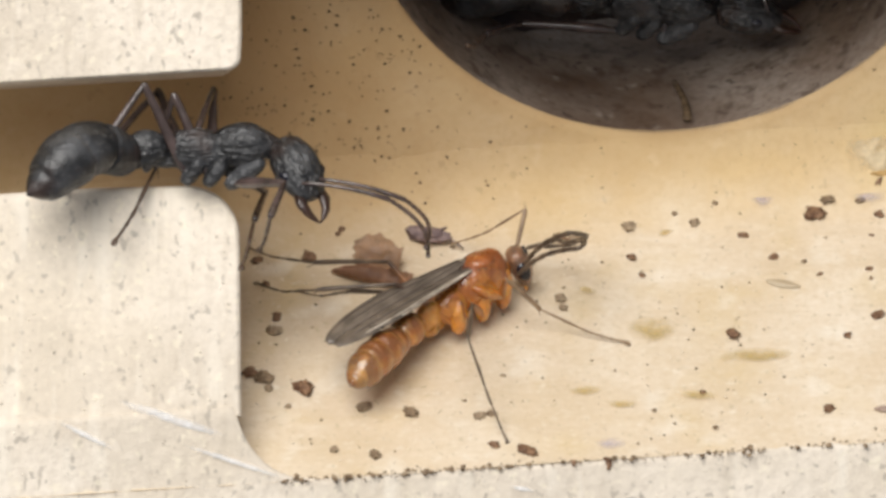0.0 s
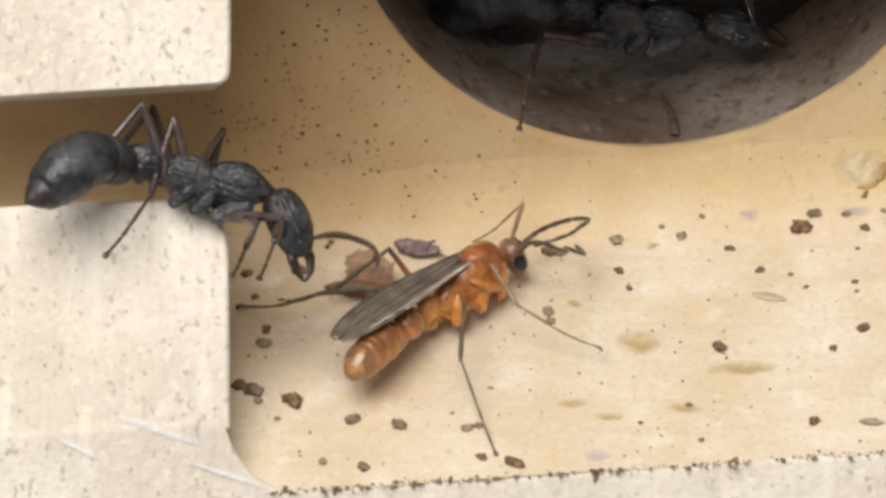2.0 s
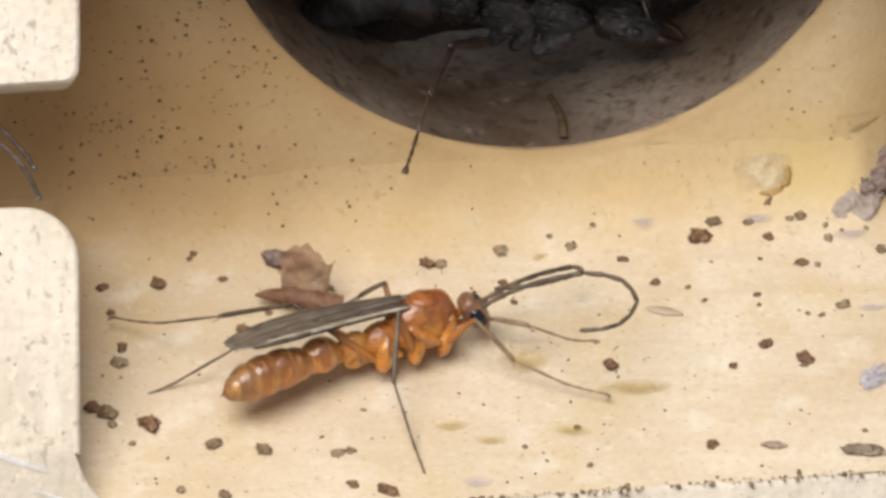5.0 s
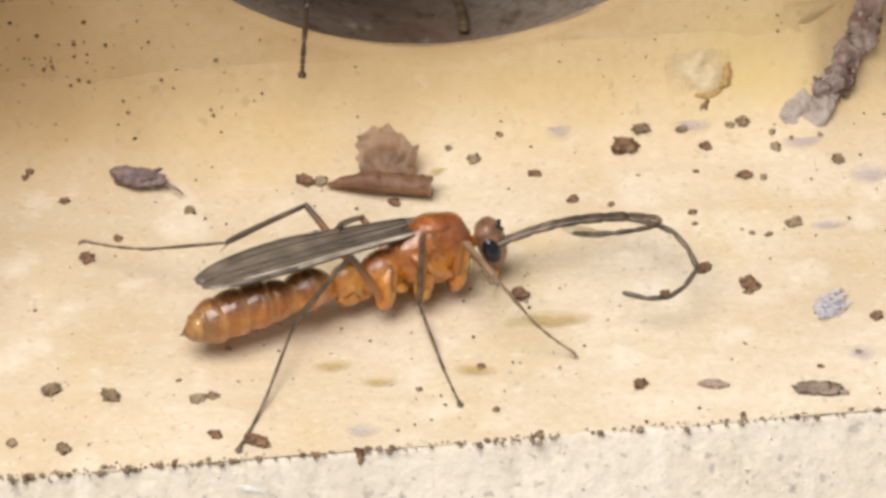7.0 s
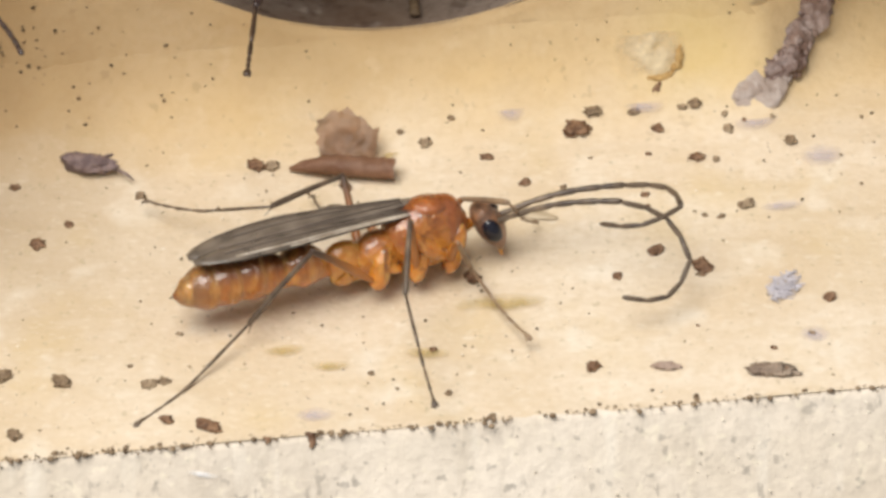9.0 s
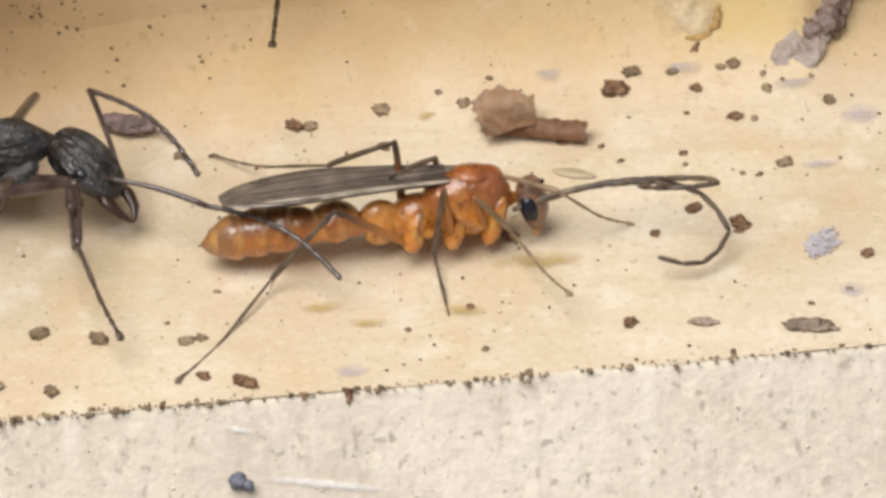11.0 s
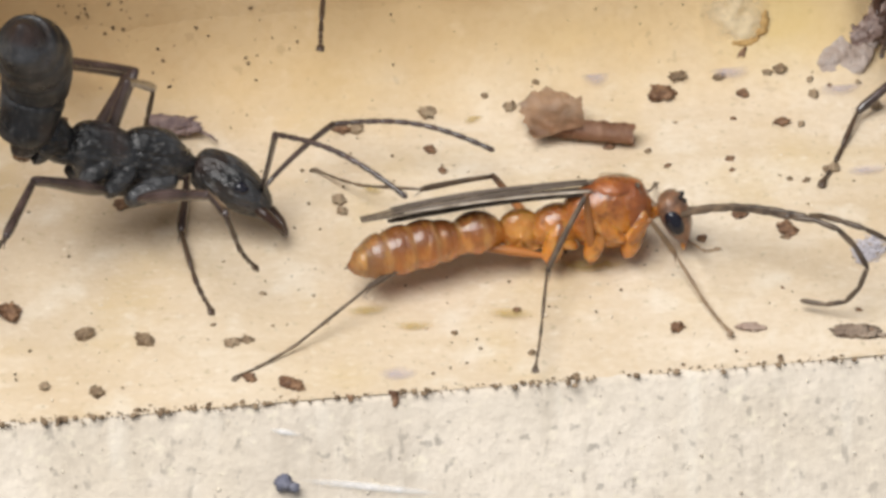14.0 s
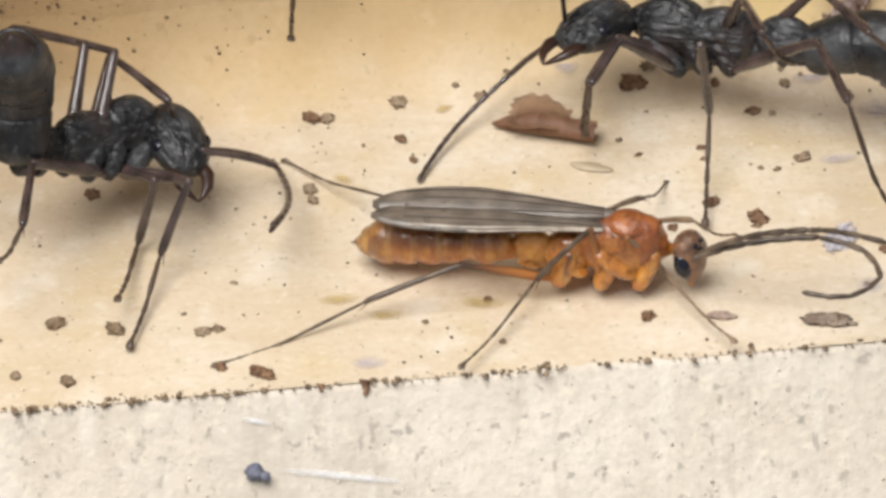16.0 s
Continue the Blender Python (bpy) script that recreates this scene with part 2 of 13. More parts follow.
def banded_chitin():
    """Amber abdomen: brown along the back, pale seams between its plates."""
    m, nt, b = nodes_of("banded_chitin")
    tc = nt.nodes.new("ShaderNodeTexCoord")
    sep = nt.nodes.new("ShaderNodeSeparateXYZ")
    nt.links.new(tc.outputs["Object"], sep.inputs[0])
    back = nt.nodes.new("ShaderNodeMapRange")
    back.inputs["From Min"].default_value, back.inputs["From Max"].default_value = 0.1 * MM, 0.6 * MM
    nt.links.new(sep.outputs["Z"], back.inputs["Value"])
    wave = nt.nodes.new("ShaderNodeMath")
    wave.operation = "MULTIPLY"
    wave.inputs[1].default_value = 2 * math.pi / (0.55 * MM)
    nt.links.new(sep.outputs["X"], wave.inputs[0])
    sin = nt.nodes.new("ShaderNodeMath")
    sin.operation = "COSINE"
    nt.links.new(wave.outputs[0], sin.inputs[0])
    seam = nt.nodes.new("ShaderNodeMapRange")
    seam.inputs["From Min"].default_value, seam.inputs["From Max"].default_value = 0.55, 0.95
    nt.links.new(sin.outputs[0], seam.inputs["Value"])
    c = blend(nt, noise_mask(nt, 1.3, 0.35, 0.7), (0.62, 0.215, 0.026), (0.44, 0.13, 0.015))
    c = blend(nt, back.outputs[0], c, (0.14, 0.055, 0.025), 0.8)
    tip = nt.nodes.new("ShaderNodeMapRange")
    tip.inputs["From Min"].default_value, tip.inputs["From Max"].default_value = -2.5 * MM, -3.3 * MM
    nt.links.new(sep.outputs["X"], tip.inputs["Value"])
    c = blend(nt, tip.outputs[0], c, (0.20, 0.12, 0.06), 0.75)
    c = blend(nt, noise_mask(nt, 3.0, 0.52, 0.66, 5, 3.0, (1.0, 0.8, 0.8)), c, (0.22, 0.07, 0.02), 0.5)
    c = blend(nt, seam.outputs[0], c, (0.62, 0.36, 0.13), 0.25)
    c = blend(nt, noise_mask(nt, 2.6, 0.5, 0.66, 4, 6.0, (1.4, 0.7, 0.7)), c, (0.74, 0.38, 0.09), 0.4)
    nt.links.new(c, b.inputs["Base Color"])
    rr = nt.nodes.new("ShaderNodeMapRange")
    rr.inputs["To Min"].default_value, rr.inputs["To Max"].default_value = 0.10, 0.32
    nt.links.new(noise_mask(nt, 2.2, 0.3, 0.7, 3, 5.5), rr.inputs["Value"])
    nt.links.new(rr.outputs["Result"], b.inputs["Roughness"])
    b.inputs["Coat Weight"].default_value, b.inputs["Coat Roughness"].default_value = 0.8, 0.07
    b.inputs["Subsurface Weight"].default_value = 0.3
    b.inputs["Subsurface Radius"].default_value = (0.9, 0.4, 0.12)
    b.inputs["Subsurface Scale"].default_value = 0.3 * MM
    relief(nt, b, noise_mask(nt, 3.5, 0.3, 0.7, 4, 0.0, (1.5, 0.7, 0.7)), 0.06, 0.8)
    return m


M_GASTER = banded_chitin()
M_MALE_LEG = chitin("slim_leg_chitin", (0.05, 0.034, 0.024), (0.19, 0.135, 0.09), 0.35, 0.01, patchy=2.5)


def male_femur():
    """Amber at the hip, dark brown towards the knee."""
    m, nt, b = nodes_of("amber_to_brown_femur")
    tc = nt.nodes.new("ShaderNodeTexCoord")
    sep = nt.nodes.new("ShaderNodeSeparateXYZ")
    nt.links.new(tc.outputs["Object"], sep.inputs[0])
    r = nt.nodes.new("ShaderNodeMapRange")
    r.inputs["From Min"].default_value, r.inputs["From Max"].default_value = 0.9 * MM, 2.1 * MM
    nt.links.new(sep.outputs["X"], r.inputs["Value"])
    nt.links.new(blend(nt, r.outputs["Result"], (0.42, 0.16, 0.04), (0.07, 0.04, 0.026)), b.inputs["Base Color"])
    b.inputs["Roughness"].default_value = 0.35
    return m


M_MALE_FEMUR = male_femur()
M_MALE_FORE = chitin("brown_fore_leg_chitin", (0.31, 0.21, 0.125), (0.19, 0.125, 0.078), 0.35, 0.01, patchy=2.0)
M_EYE = chitin("eye", (0.006, 0.007, 0.012), (0.012, 0.012, 0.02), 0.12, 0.0)
M_CRUMB = chitin("brown_frass", (0.10, 0.043, 0.02), (0.34, 0.20, 0.11), 0.6, 0.08, 6.0, patchy=5.0)
M_CRUMB_TAN = chitin("tan_frass", (0.24, 0.16, 0.095), (0.46, 0.36, 0.24), 0.7, 0.10, 6.0, patchy=5.0)
M_CRUMB_GREY = chitin("grey_frass", (0.13, 0.08, 0.042), (0.40, 0.29, 0.18), 0.7, 0.08, 6.0, patchy=5.0)
M_SPECK = chitin("dark_speck", (0.07, 0.045, 0.022), (0.20, 0.13, 0.07), 0.8, 0.02, 6.0, patchy=4.0)
M_FLAKE_DARK = chitin("rolled_skin", (0.27, 0.13, 0.07), (0.46, 0.27, 0.17), 0.5, 0.06, 3.0, patchy=2.0)
M_PURPLE = chitin("purple_husk", (0.14, 0.095, 0.095), (0.30, 0.215, 0.195), 0.6, 0.08, 5.0, patchy=3.0)


def mould(name, dark, mid, pale, rough):
    """Wet mouldy waste: brown and grey in fine blotches, pitted, shiny in places."""
    m, nt, b = nodes_of(name)
    c = blend(nt, noise_mask(nt, 1.5, 0.38, 0.62, 5, 4.0), mid, dark)
    c = blend(nt, noise_mask(nt, 2.6, 0.52, 0.66, 5, 12.0), c, pale, 0.7)
    c = blend(nt, noise_mask(nt, 6.0, 0.52, 0.7, 3, 22.0), c, dark, 0.6)
    nt.links.new(c, b.inputs["Base Color"])
    rr = nt.nodes.new("ShaderNodeMapRange")
    rr.inputs["To Min"].default_value, rr.inputs["To Max"].default_value = rough, rough + 0.45
    nt.links.new(noise_mask(nt, 1.8, 0.35, 0.65, 3, 7.0), rr.inputs["Value"])
    nt.links.new(rr.outputs["Result"], b.inputs["Roughness"])
    relief(nt, b, noise_mask(nt, 3.5, 0.25, 0.75, 5), 0.14, 0.8)
    return m


M_MOULD = mould("grey_mould", (0.19, 0.115, 0.085), (0.36, 0.27, 0.235), (0.48, 0.40, 0.37), 0.3)
M_MOULD_DARK = mould("dark_mould", (0.13, 0.07, 0.05), (0.25, 0.175, 0.15), (0.38, 0.31, 0.29), 0.2)
M_FILM_SOLID = mould("pale_mould", (0.37, 0.29, 0.245), (0.47, 0.395, 0.35), (0.55, 0.48, 0.445), 0.4)
M_SCALE = chitin("tan_scale", (0.40, 0.31, 0.20), (0.55, 0.45, 0.31), 0.5, 0.02, 5.0)
M_BLUE = chitin("blue_chip", (0.10, 0.11, 0.17), (0.20, 0.20, 0.24), 0.6, 0.05)


def thin_film(name, color, alpha, rough, cloudy=True, dark=0.85):
    """A translucent sheet, clear where alpha is low."""
    m, nt, b = nodes_of(name)
    c = blend(nt, noise_mask(nt, 2.4, 0.38, 0.62, 5, 0.0, (0.6, 1, 1)), color, tuple(dark * v for v in color))
    nt.links.new(c, b.inputs["Base Color"])
    a = nt.nodes.new("ShaderNodeMath")
    a.operation = "MULTIPLY"
    a.inputs[1].default_value = alpha
    nt.links.new(noise_mask(nt, 1.6, 0.3, 0.6, 4, 3.3) if cloudy else noise_mask(nt, 1.2, 0.0, 0.4, 2, 3.3), a.inputs[0])
    if cloudy:                                            # thins out towards its rim
        tc = nt.nodes.new("ShaderNodeTexCoord")
        d = nt.nodes.new("ShaderNodeVectorMath")
        d.operation = "DISTANCE"
        d.inputs[1].default_value = (0.5, 0.5, 0.5)
        flat = nt.nodes.new("ShaderNodeVectorMath")
        flat.operation = "MULTIPLY_ADD"
        flat.inputs[1].default_value, flat.inputs[2].default_value = (1, 1, 0), (0, 0, 0.5)
        nt.links.new(tc.outputs["Generated"], flat.inputs[0])
        nt.links.new(flat.outputs[0], d.inputs[0])
        rim = nt.nodes.new("ShaderNodeMapRange")
        rim.inputs["From Min"].default_value, rim.inputs["From Max"].default_value = 0.46, 0.16
        nt.links.new(d.outputs["Value"], rim.inputs["Value"])
        fade = nt.nodes.new("ShaderNodeMath")
        fade.operation = "MULTIPLY"
        nt.links.new(a.outputs[0], fade.inputs[0])
        nt.links.new(rim.outputs["Result"], fade.inputs[1])
        a = fade
    nt.links.new(a.outputs[0], b.inputs["Alpha"])
    b.inputs["Roughness"].default_value = rough
    return m


M_WING = thin_film("smoky_wing", (0.225, 0.18, 0.14), 0.88, 0.22, False, 0.5)
M_VEIN = chitin("wing_vein", (0.11, 0.083, 0.065), (0.19, 0.15, 0.118), 0.5, 0.0)
M_SKIN = thin_film("translucent_skin", (0.44, 0.255, 0.145), 0.8, 0.45, False, 0.62)
M_STAIN = thin_film("yellow_stain", (0.58, 0.43, 0.15), 0.68, 0.5)
M_FILM = thin_film("lavender_film", (0.58, 0.53, 0.60), 0.6, 0.5)
# Pale vein colour that carries the bright reflection along the near wing's edge.
M_VEIN_SHEEN = chitin("vein_sheen", (0.66, 0.58, 0.48), (0.34, 0.27, 0.20), 0.25, 0.02, patchy=2.0)
# White film for streaks that paint the cover's glints onto the plaster.
M_GLINT = thin_film("white_glint", (0.95, 0.95, 0.96), 0.85, 0.25)


# ---- mesh helpers ----
def mesh_ob(name, bm, material, parent=None, label="", smooth=True):
    me = bpy.data.meshes.new(name)
    bmesh.ops.recalc_face_normals(bm, faces=bm.faces)
    bm.to_mesh(me)
    bm.free()
    me.materials.append(material)
    if smooth:
        me.polygons.foreach_set("use_smooth", [True] * len(me.polygons))
    ob = new(name, me)
    if parent:
        ob.parent = parent
    if label:
        tagged(ob, label)
    return ob


def part(name, bm, material, parent, label=""):
    return mesh_ob(name, bm, material, parent, label)


def loft(bm, rings, seg=14, hint=(0, 0, 1)):
    """Rings of (centre mm, half width, half height) joined to one closed smooth form along its centres."""
    cs = [Vector(r[0]) for r in rings]
    loops = []
    for i, (c, hw, hh) in enumerate(rings):
        d = (cs[min(i + 1, len(cs) - 1)] - cs[max(i - 1, 0)]).normalized()
        side = Vector(hint).cross(d)
        if side.length < 1e-4:
            side = Vector((0, 1, 0)).cross(d)
        side.normalize()
        up = d.cross(side).normalized()
        loops.append([bm.verts.new((Vector(c) + side * (math.cos(a) * hw) + up * (math.sin(a) * hh)) * MM)
                      for a in (2 * math.pi * k / seg for k in range(seg))])
    for p, q in zip(loops, loops[1:]):
        for k in range(seg):
            bm.faces.new((p[k], p[(k + 1) % seg], q[(k + 1) % seg], q[k]))
    for ring, c, side in ((loops[0], cs[0], 1), (loops[-1], cs[-1], -1)):
        v = bm.verts.new(Vector(c) * MM)
        for k in range(seg):
            bm.faces.new((ring[k], ring[(k + 1) % seg], v) if side < 0 else (ring[(k + 1) % seg], ring[k], v))
    return bm


def eased(rings, k=4):
    """Rings with more in between, on a smooth curve through them."""
    flat = [(*r[0], r[1], r[2]) for r in rings]
    out = []
    for i in range(len(flat) - 1):
        p0, p1, p2, p3 = flat[max(i - 1, 0)], flat[i], flat[i + 1], flat[min(i + 2, len(flat) - 1)]
        for j in range(k):
            s = j / k
            v = [b + 0.5 * s * (c - a + s * (2 * a - 5 * b + 4 * c - d + s * (3 * (b - c) + d - a))) for a, b, c, d in zip(p0, p1, p2, p3)]
            out.append((tuple(v[:3]), max(v[3], 0.01), max(v[4], 0.01)))
    return out + [rings[-1]]


def spindle(bm, a, b, profile, seg=14, flat=1.0, bow=(0, 0, 0), n=14):
    """A loft from a to b; profile gives the half width along 0..1; flat scales the height."""
    a, b, bow = Vector(a), Vector(b), Vector(bow)
    rings = []
    for i in range(n + 1):
        s = i / n
        w = max(profile(s), 0.004)
        rings.append((a.lerp(b, s) + bow * (4 * s * (1 - s)), w, w * flat))
    return loft(bm, rings, seg)


def egg(s, w, front=0.5, end=0.05):
    """Rounded ends, widest at front."""
    k = s / front if s < front else (1 - s) / (1 - front)
    return end + (w - end) * math.sqrt(max(0.0, 1 - (1 - k) ** 2))


# ---- the nest: a chamber cut into a plaster block ----
AXIS = radians(5.7)
ORIGIN = Vector((0, -9.35, 0))
E_FACE = radians(40)


def nest(u, w, z):
    """Millimetres along, into and above the chamber floor, in the world's millimetres."""
    c, s = math.cos(AXIS), math.sin(AXIS)
    return Vector((ORIGIN.x + u * c - w * s, ORIGIN.y + u * s + w * c, z))


DEPTH, LEAN, CORNER_U = 10.9, 0.2, 16.0
SLAB_X = -5.45                                            # where the side slabs end


def sheet(name, fn, nu, nv, material, label, rough=0.03, scale=1.2):
    """A gridded surface: fn(i/nu, j/nv) in millimetres, made uneven by noise."""
    bm = bmesh.new()
    vs = []
    for i in range(nu + 1):
        row = []
        for j in range(nv + 1):
            p = fn(i / nu, j / nv)
            k = noise.noise(p * scale) + 0.5 * noise.noise(p * scale * 2.7)
            row.append(bm.verts.new((p + Vector((0.3, -0.6, 0.7)) * (rough * k)) * MM))
        vs.append(row)
    for i in range(nu):
        for j in range(nv):
            bm.faces.new((vs[i][j], vs[i + 1][j], vs[i + 1][j + 1], vs[i][j + 1]))
    return tagged(mesh_ob(name, bm, material), label, kind="structure")


COVE = 2.6                                                # radius of the cove at the foot of the back wall


def cove_end(u):
    return DEPTH + 0.416 + max(0, u - CORNER_U) * 0.9


def floor_z(u, w):
    """Height of the floor: level, then sweeping up into the back wall."""
    x = min(max(0.0, w - (cove_end(u) - 0.98 * COVE)), 0.981 * COVE)
    return 0.03 * math.sin(u * 0.5 + w * 0.3) + COVE - math.sqrt(COVE * COVE - x * x)


def wall_w(z):
    """How far back the wall, or the cove below it, stands at a height."""
    if z > 0.8 * COVE:
        return DEPTH + LEAN * z
    return cove_end(0) - 0.98 * COVE + math.sqrt(COVE * COVE - (COVE - z) ** 2)


def on_floor(x, y):
    """A place given on the level ground, slid up along the slope of the face until it meets the cove."""
    s = 0.0
    while s < 4.0:
        yy, z = y - s * math.cos(E_FACE), s * math.sin(E_FACE)
        u = x * math.cos(AXIS) + (yy - ORIGIN.y) * math.sin(AXIS)
        w = -x * math.sin(AXIS) + (yy - ORIGIN.y) * math.cos(AXIS)
        if floor_z(u, w) <= z + 0.031:
            break
        s += 0.02
    return Vector((x, yy, z))


def floor_point(a, b):
    u = -14 + 56 * a
    w = -0.02 + cove_end(u) * b
    return nest(u, w, floor_z(u, w))


def edge_u(v):
    """Where the side slabs end, along the face, v millimetres up it."""
    return (SLAB_X + v * math.sin(E_FACE) * math.sin(AXIS)) / math.cos(AXIS)


def face_point(u, v, out=0.0):
    """On the face of the block: v millimetres up the slope from the lip, out millimetres proud of it."""
    s, c = math.sin(E_FACE), math.cos(E_FACE)
    return nest(u, v * s - out * c, v * c + out * s)


HOLE_U, HOLE_Z, HOLE_R = 7.74, 11.02, 9.09


def set_back(v):
    """How far the side slab's face leans back behind the sill's, v millimetres up it."""
    return -1.5 * max(0.0, v - 1.8) / 6.35 if v < 9 else 0.0


def slab(name, outline, depth, material, label, inset=0.12):
    """A plaster slab: a rounded outline (u, v) on the face, going back by depth along the line of sight."""
    bm = bmesh.new()
    rings = []
    n = len(outline)
    cu, cv = sum(p[0] for p in outline) / n, sum(p[1] for p in outline) / n
    for out, shrink in ((0.0, inset), (-0.05, inset * 0.4), (-0.16, 0.0), (-depth, 0.0)):
        ring = []
        for u, v in outline:
            d = Vector((cu - u, cv - v)).normalized() * shrink
            p = face_point(u + d.x, v + d.y, out + set_back(v + d.y))
            ring.append(bm.verts.new(p * MM))
        rings.append(ring)
    for p, q in zip(rings, rings[1:]):
        for k in range(n):
            bm.faces.new((p[k], p[(k + 1) % n], q[(k + 1) % n], q[k]))
    bm.faces.new(rings[0])
    ob = mesh_ob(name, bm, material, smooth=False)
    return tagged(ob, label, kind="structure")


def corner(cx, cy, r, a0, a1, n=8):
    return [(cx + r * math.cos(radians(a0 + (a1 - a0) * k / n)), cy + r * math.sin(radians(a0 + (a1 - a0) * k / n))) for k in range(n + 1)]


def build_nest():
    sheet("floor", floor_point, 220, 60, M_FLOOR, "cream plaster chamber floor with scattered frass")
    # back wall with a round bore
    bm = bmesh.new()
    rings = []
    n = 96
    for k in range(n):
        a = 2 * math.pi * k / n
        d = Vector((math.cos(a), math.sin(a)))
        col = []
        far = min(abs((42 if d.x > 0 else -20) - HOLE_U) / max(abs(d.x), 1e-6), abs((27 if d.y > 0 else 0.02) - HOLE_Z) / max(abs(d.y), 1e-6))
        steps = [HOLE_R - 0.12, HOLE_R, HOLE_R + 0.15] + [HOLE_R + 0.15 + (far - HOLE_R - 0.15) * s / 10 for s in range(1, 11)]
        for j, r in enumerate(steps):
            u, z = HOLE_U + d.x * r, HOLE_Z + d.y * r
            w = DEPTH + LEAN * z + (0.12 if j == 0 else 0.02 if j == 1 else 0)
            if u > CORNER_U:
                w += (u - CORNER_U) * 0.9
            p = nest(u, w, z)
            p += Vector((0, -1, 0.3)) * 0.05 * noise.noise(p * 0.9)
            col.append(bm.verts.new(p * MM))
        rings.append(col)
    for k in range(n):
        p, q = rings[k], rings[(k + 1) % n]
        for j in range(len(p) - 1):
            bm.faces.new((p[j], p[j + 1], q[j + 1], q[j]))
    tagged(mesh_ob("wall_back", bm, M_WALL), "yellow stained plaster back wall with dark specks", kind="structure")
    # bore behind the wall and the soil that fills it, both coloured dark for shade
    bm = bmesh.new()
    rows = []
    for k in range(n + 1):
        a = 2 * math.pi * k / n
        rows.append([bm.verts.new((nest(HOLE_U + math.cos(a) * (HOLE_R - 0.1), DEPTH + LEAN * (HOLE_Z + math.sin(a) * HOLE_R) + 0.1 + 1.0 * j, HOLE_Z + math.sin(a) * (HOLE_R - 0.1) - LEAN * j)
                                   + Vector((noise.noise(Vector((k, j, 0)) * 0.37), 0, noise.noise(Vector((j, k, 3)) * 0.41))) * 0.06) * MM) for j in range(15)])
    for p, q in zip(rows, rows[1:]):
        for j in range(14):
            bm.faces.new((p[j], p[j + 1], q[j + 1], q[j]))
    tagged(mesh_ob("tunnel", bm, M_BORE), "grey-brown stained bore of the tunnel mouth, its shade in the colour", kind="structure")
    bm = bmesh.new()
    vs = [[bm.verts.new((nest(HOLE_U + x * 9.2, DEPTH + LEAN * HOLE_Z + 5.2 + 1.5 * z + 0.8 * noise.noise(Vector((x * 3, z * 3, 0))) + 0.3 * noise.noise(Vector((x * 11, z * 11, 5))), HOLE_Z + z * 9.2)) * MM)
           for z in np.linspace(-1, 1, 40)] for x in np.linspace(-1, 1, 40)]
    for i in range(39):
        for j in range(39):
            bm.faces.new((vs[i][j], vs[i + 1][j], vs[i + 1][j + 1], vs[i][j + 1]))
    tagged(mesh_ob("soil_plug", bm, M_SOIL), "dark soil filling the tunnel, the unlit depth in its colour", kind="structure")
    # the face of the block in front: sill below the chamber and the two slabs beside it
    wall_u = edge_u(0.0)
    # sill
    bm = bmesh.new()
    us = [-60, -40, -25] + list(np.linspace(-16, 34, 260)) + [45, 60]
    vs = []
    for u in us:
        if u < wall_u:
            top = 2.1
        else:
            top = max(0.0, 2.1 * (1 - math.sqrt(max(0.0, 1 - (1 - min(1, (u - wall_u) / 1.9)) ** 2))))
        edge = 0.03 + 0.04 * noise.noise(Vector((u * 2.3, 0, 0))) + 0.03 * noise.noise(Vector((u * 7, 1, 0)))
        col = [face_point(u, top + edge - 0.02, -3.0), face_point(u, top + edge, -0.12), face_point(u, top + edge - 0.05, 0.0)]
        for j in range(1, 26):
            v = top - 0.05 - j * j * 0.02 - j * 0.12
            rise = 0.05 * noise.noise(Vector((u, v, 0)) * 1.3) + 0.03 * noise.noise(Vector((u, v, 4)) * 4)
            k = min(1, max(0, v - 0.4)) if u < wall_u else 0.0    # level where it runs up onto the slab
            col.append(face_point(u, v, rise * (1 - k) + 0.012 * k))
        vs.append([bm.verts.new(p * MM) for p in col])
    for p, q in zip(vs, vs[1:]):
        for j in range(len(p) - 1):
            bm.faces.new((p[j], q[j], q[j + 1], p[j + 1]))
    tagged(mesh_ob("wall_front", bm, M_FACE), "gritty off-white plaster sill with a dirty edge", kind="structure")
    r = 1.4
    top = 8.15
    lower = [(-60, 1.8)] + [(edge_u(v), v) for v in np.linspace(1.8, top - r, 9)] + corner(edge_u(top - r) - r, top - r, r, 0, 90) + [(-9.0, top + 0.1), (-60, top + 0.1)]
    slab("wall_left", lower, 12, M_FACE, "off-white plaster slab with a rounded corner")
    low = 11.2
    upper = [(-60, low + 0.05)] + corner(edge_u(low) - 0.35, low + 0.35, 0.35, -90, 0) + [(edge_u(v), v) for v in (12, 14, 18, 24, 30)] + [(-60, 30)]
    slab("wall_upper", upper, 12, M_FACE, "off-white plaster slab over the side passage")
    # unseen block edge added above the chamber to shade the back wall and tunnel
    bm = bmesh.new()
    ring = [[bm.verts.new(face_point(u, v, o) * MM) for u in (edge_u(15) + 0.02, 60)] for v, o in ((30, 0.0), (14.9, 0.0), (14.7, -0.2), (14.7, -2.6), (17.0, -4.5), (30, -4.5))]
    for a, b in zip(ring, ring[1:]):
        bm.faces.new((a[0], a[1], b[1], b[0]))
    tagged(mesh_ob("shade_ceiling", bm, M_FACE, smooth=False), "unseen plaster edge added over the chamber to shade it", kind="structure")
    # floor of the side passage and outer walls that close the block
    bm = bmesh.new()
    q = [bm.verts.new(face_point(u, v, -7.5) * MM) for u, v in ((-60, 7), (edge_u(7) - 0.5, 7), (edge_u(13) - 0.5, 13), (-60, 13))]
    bm.faces.new(q)
    tagged(mesh_ob("passage_back", bm, M_WALL), "yellowed plaster back of the side passage", kind="structure")


build_nest()


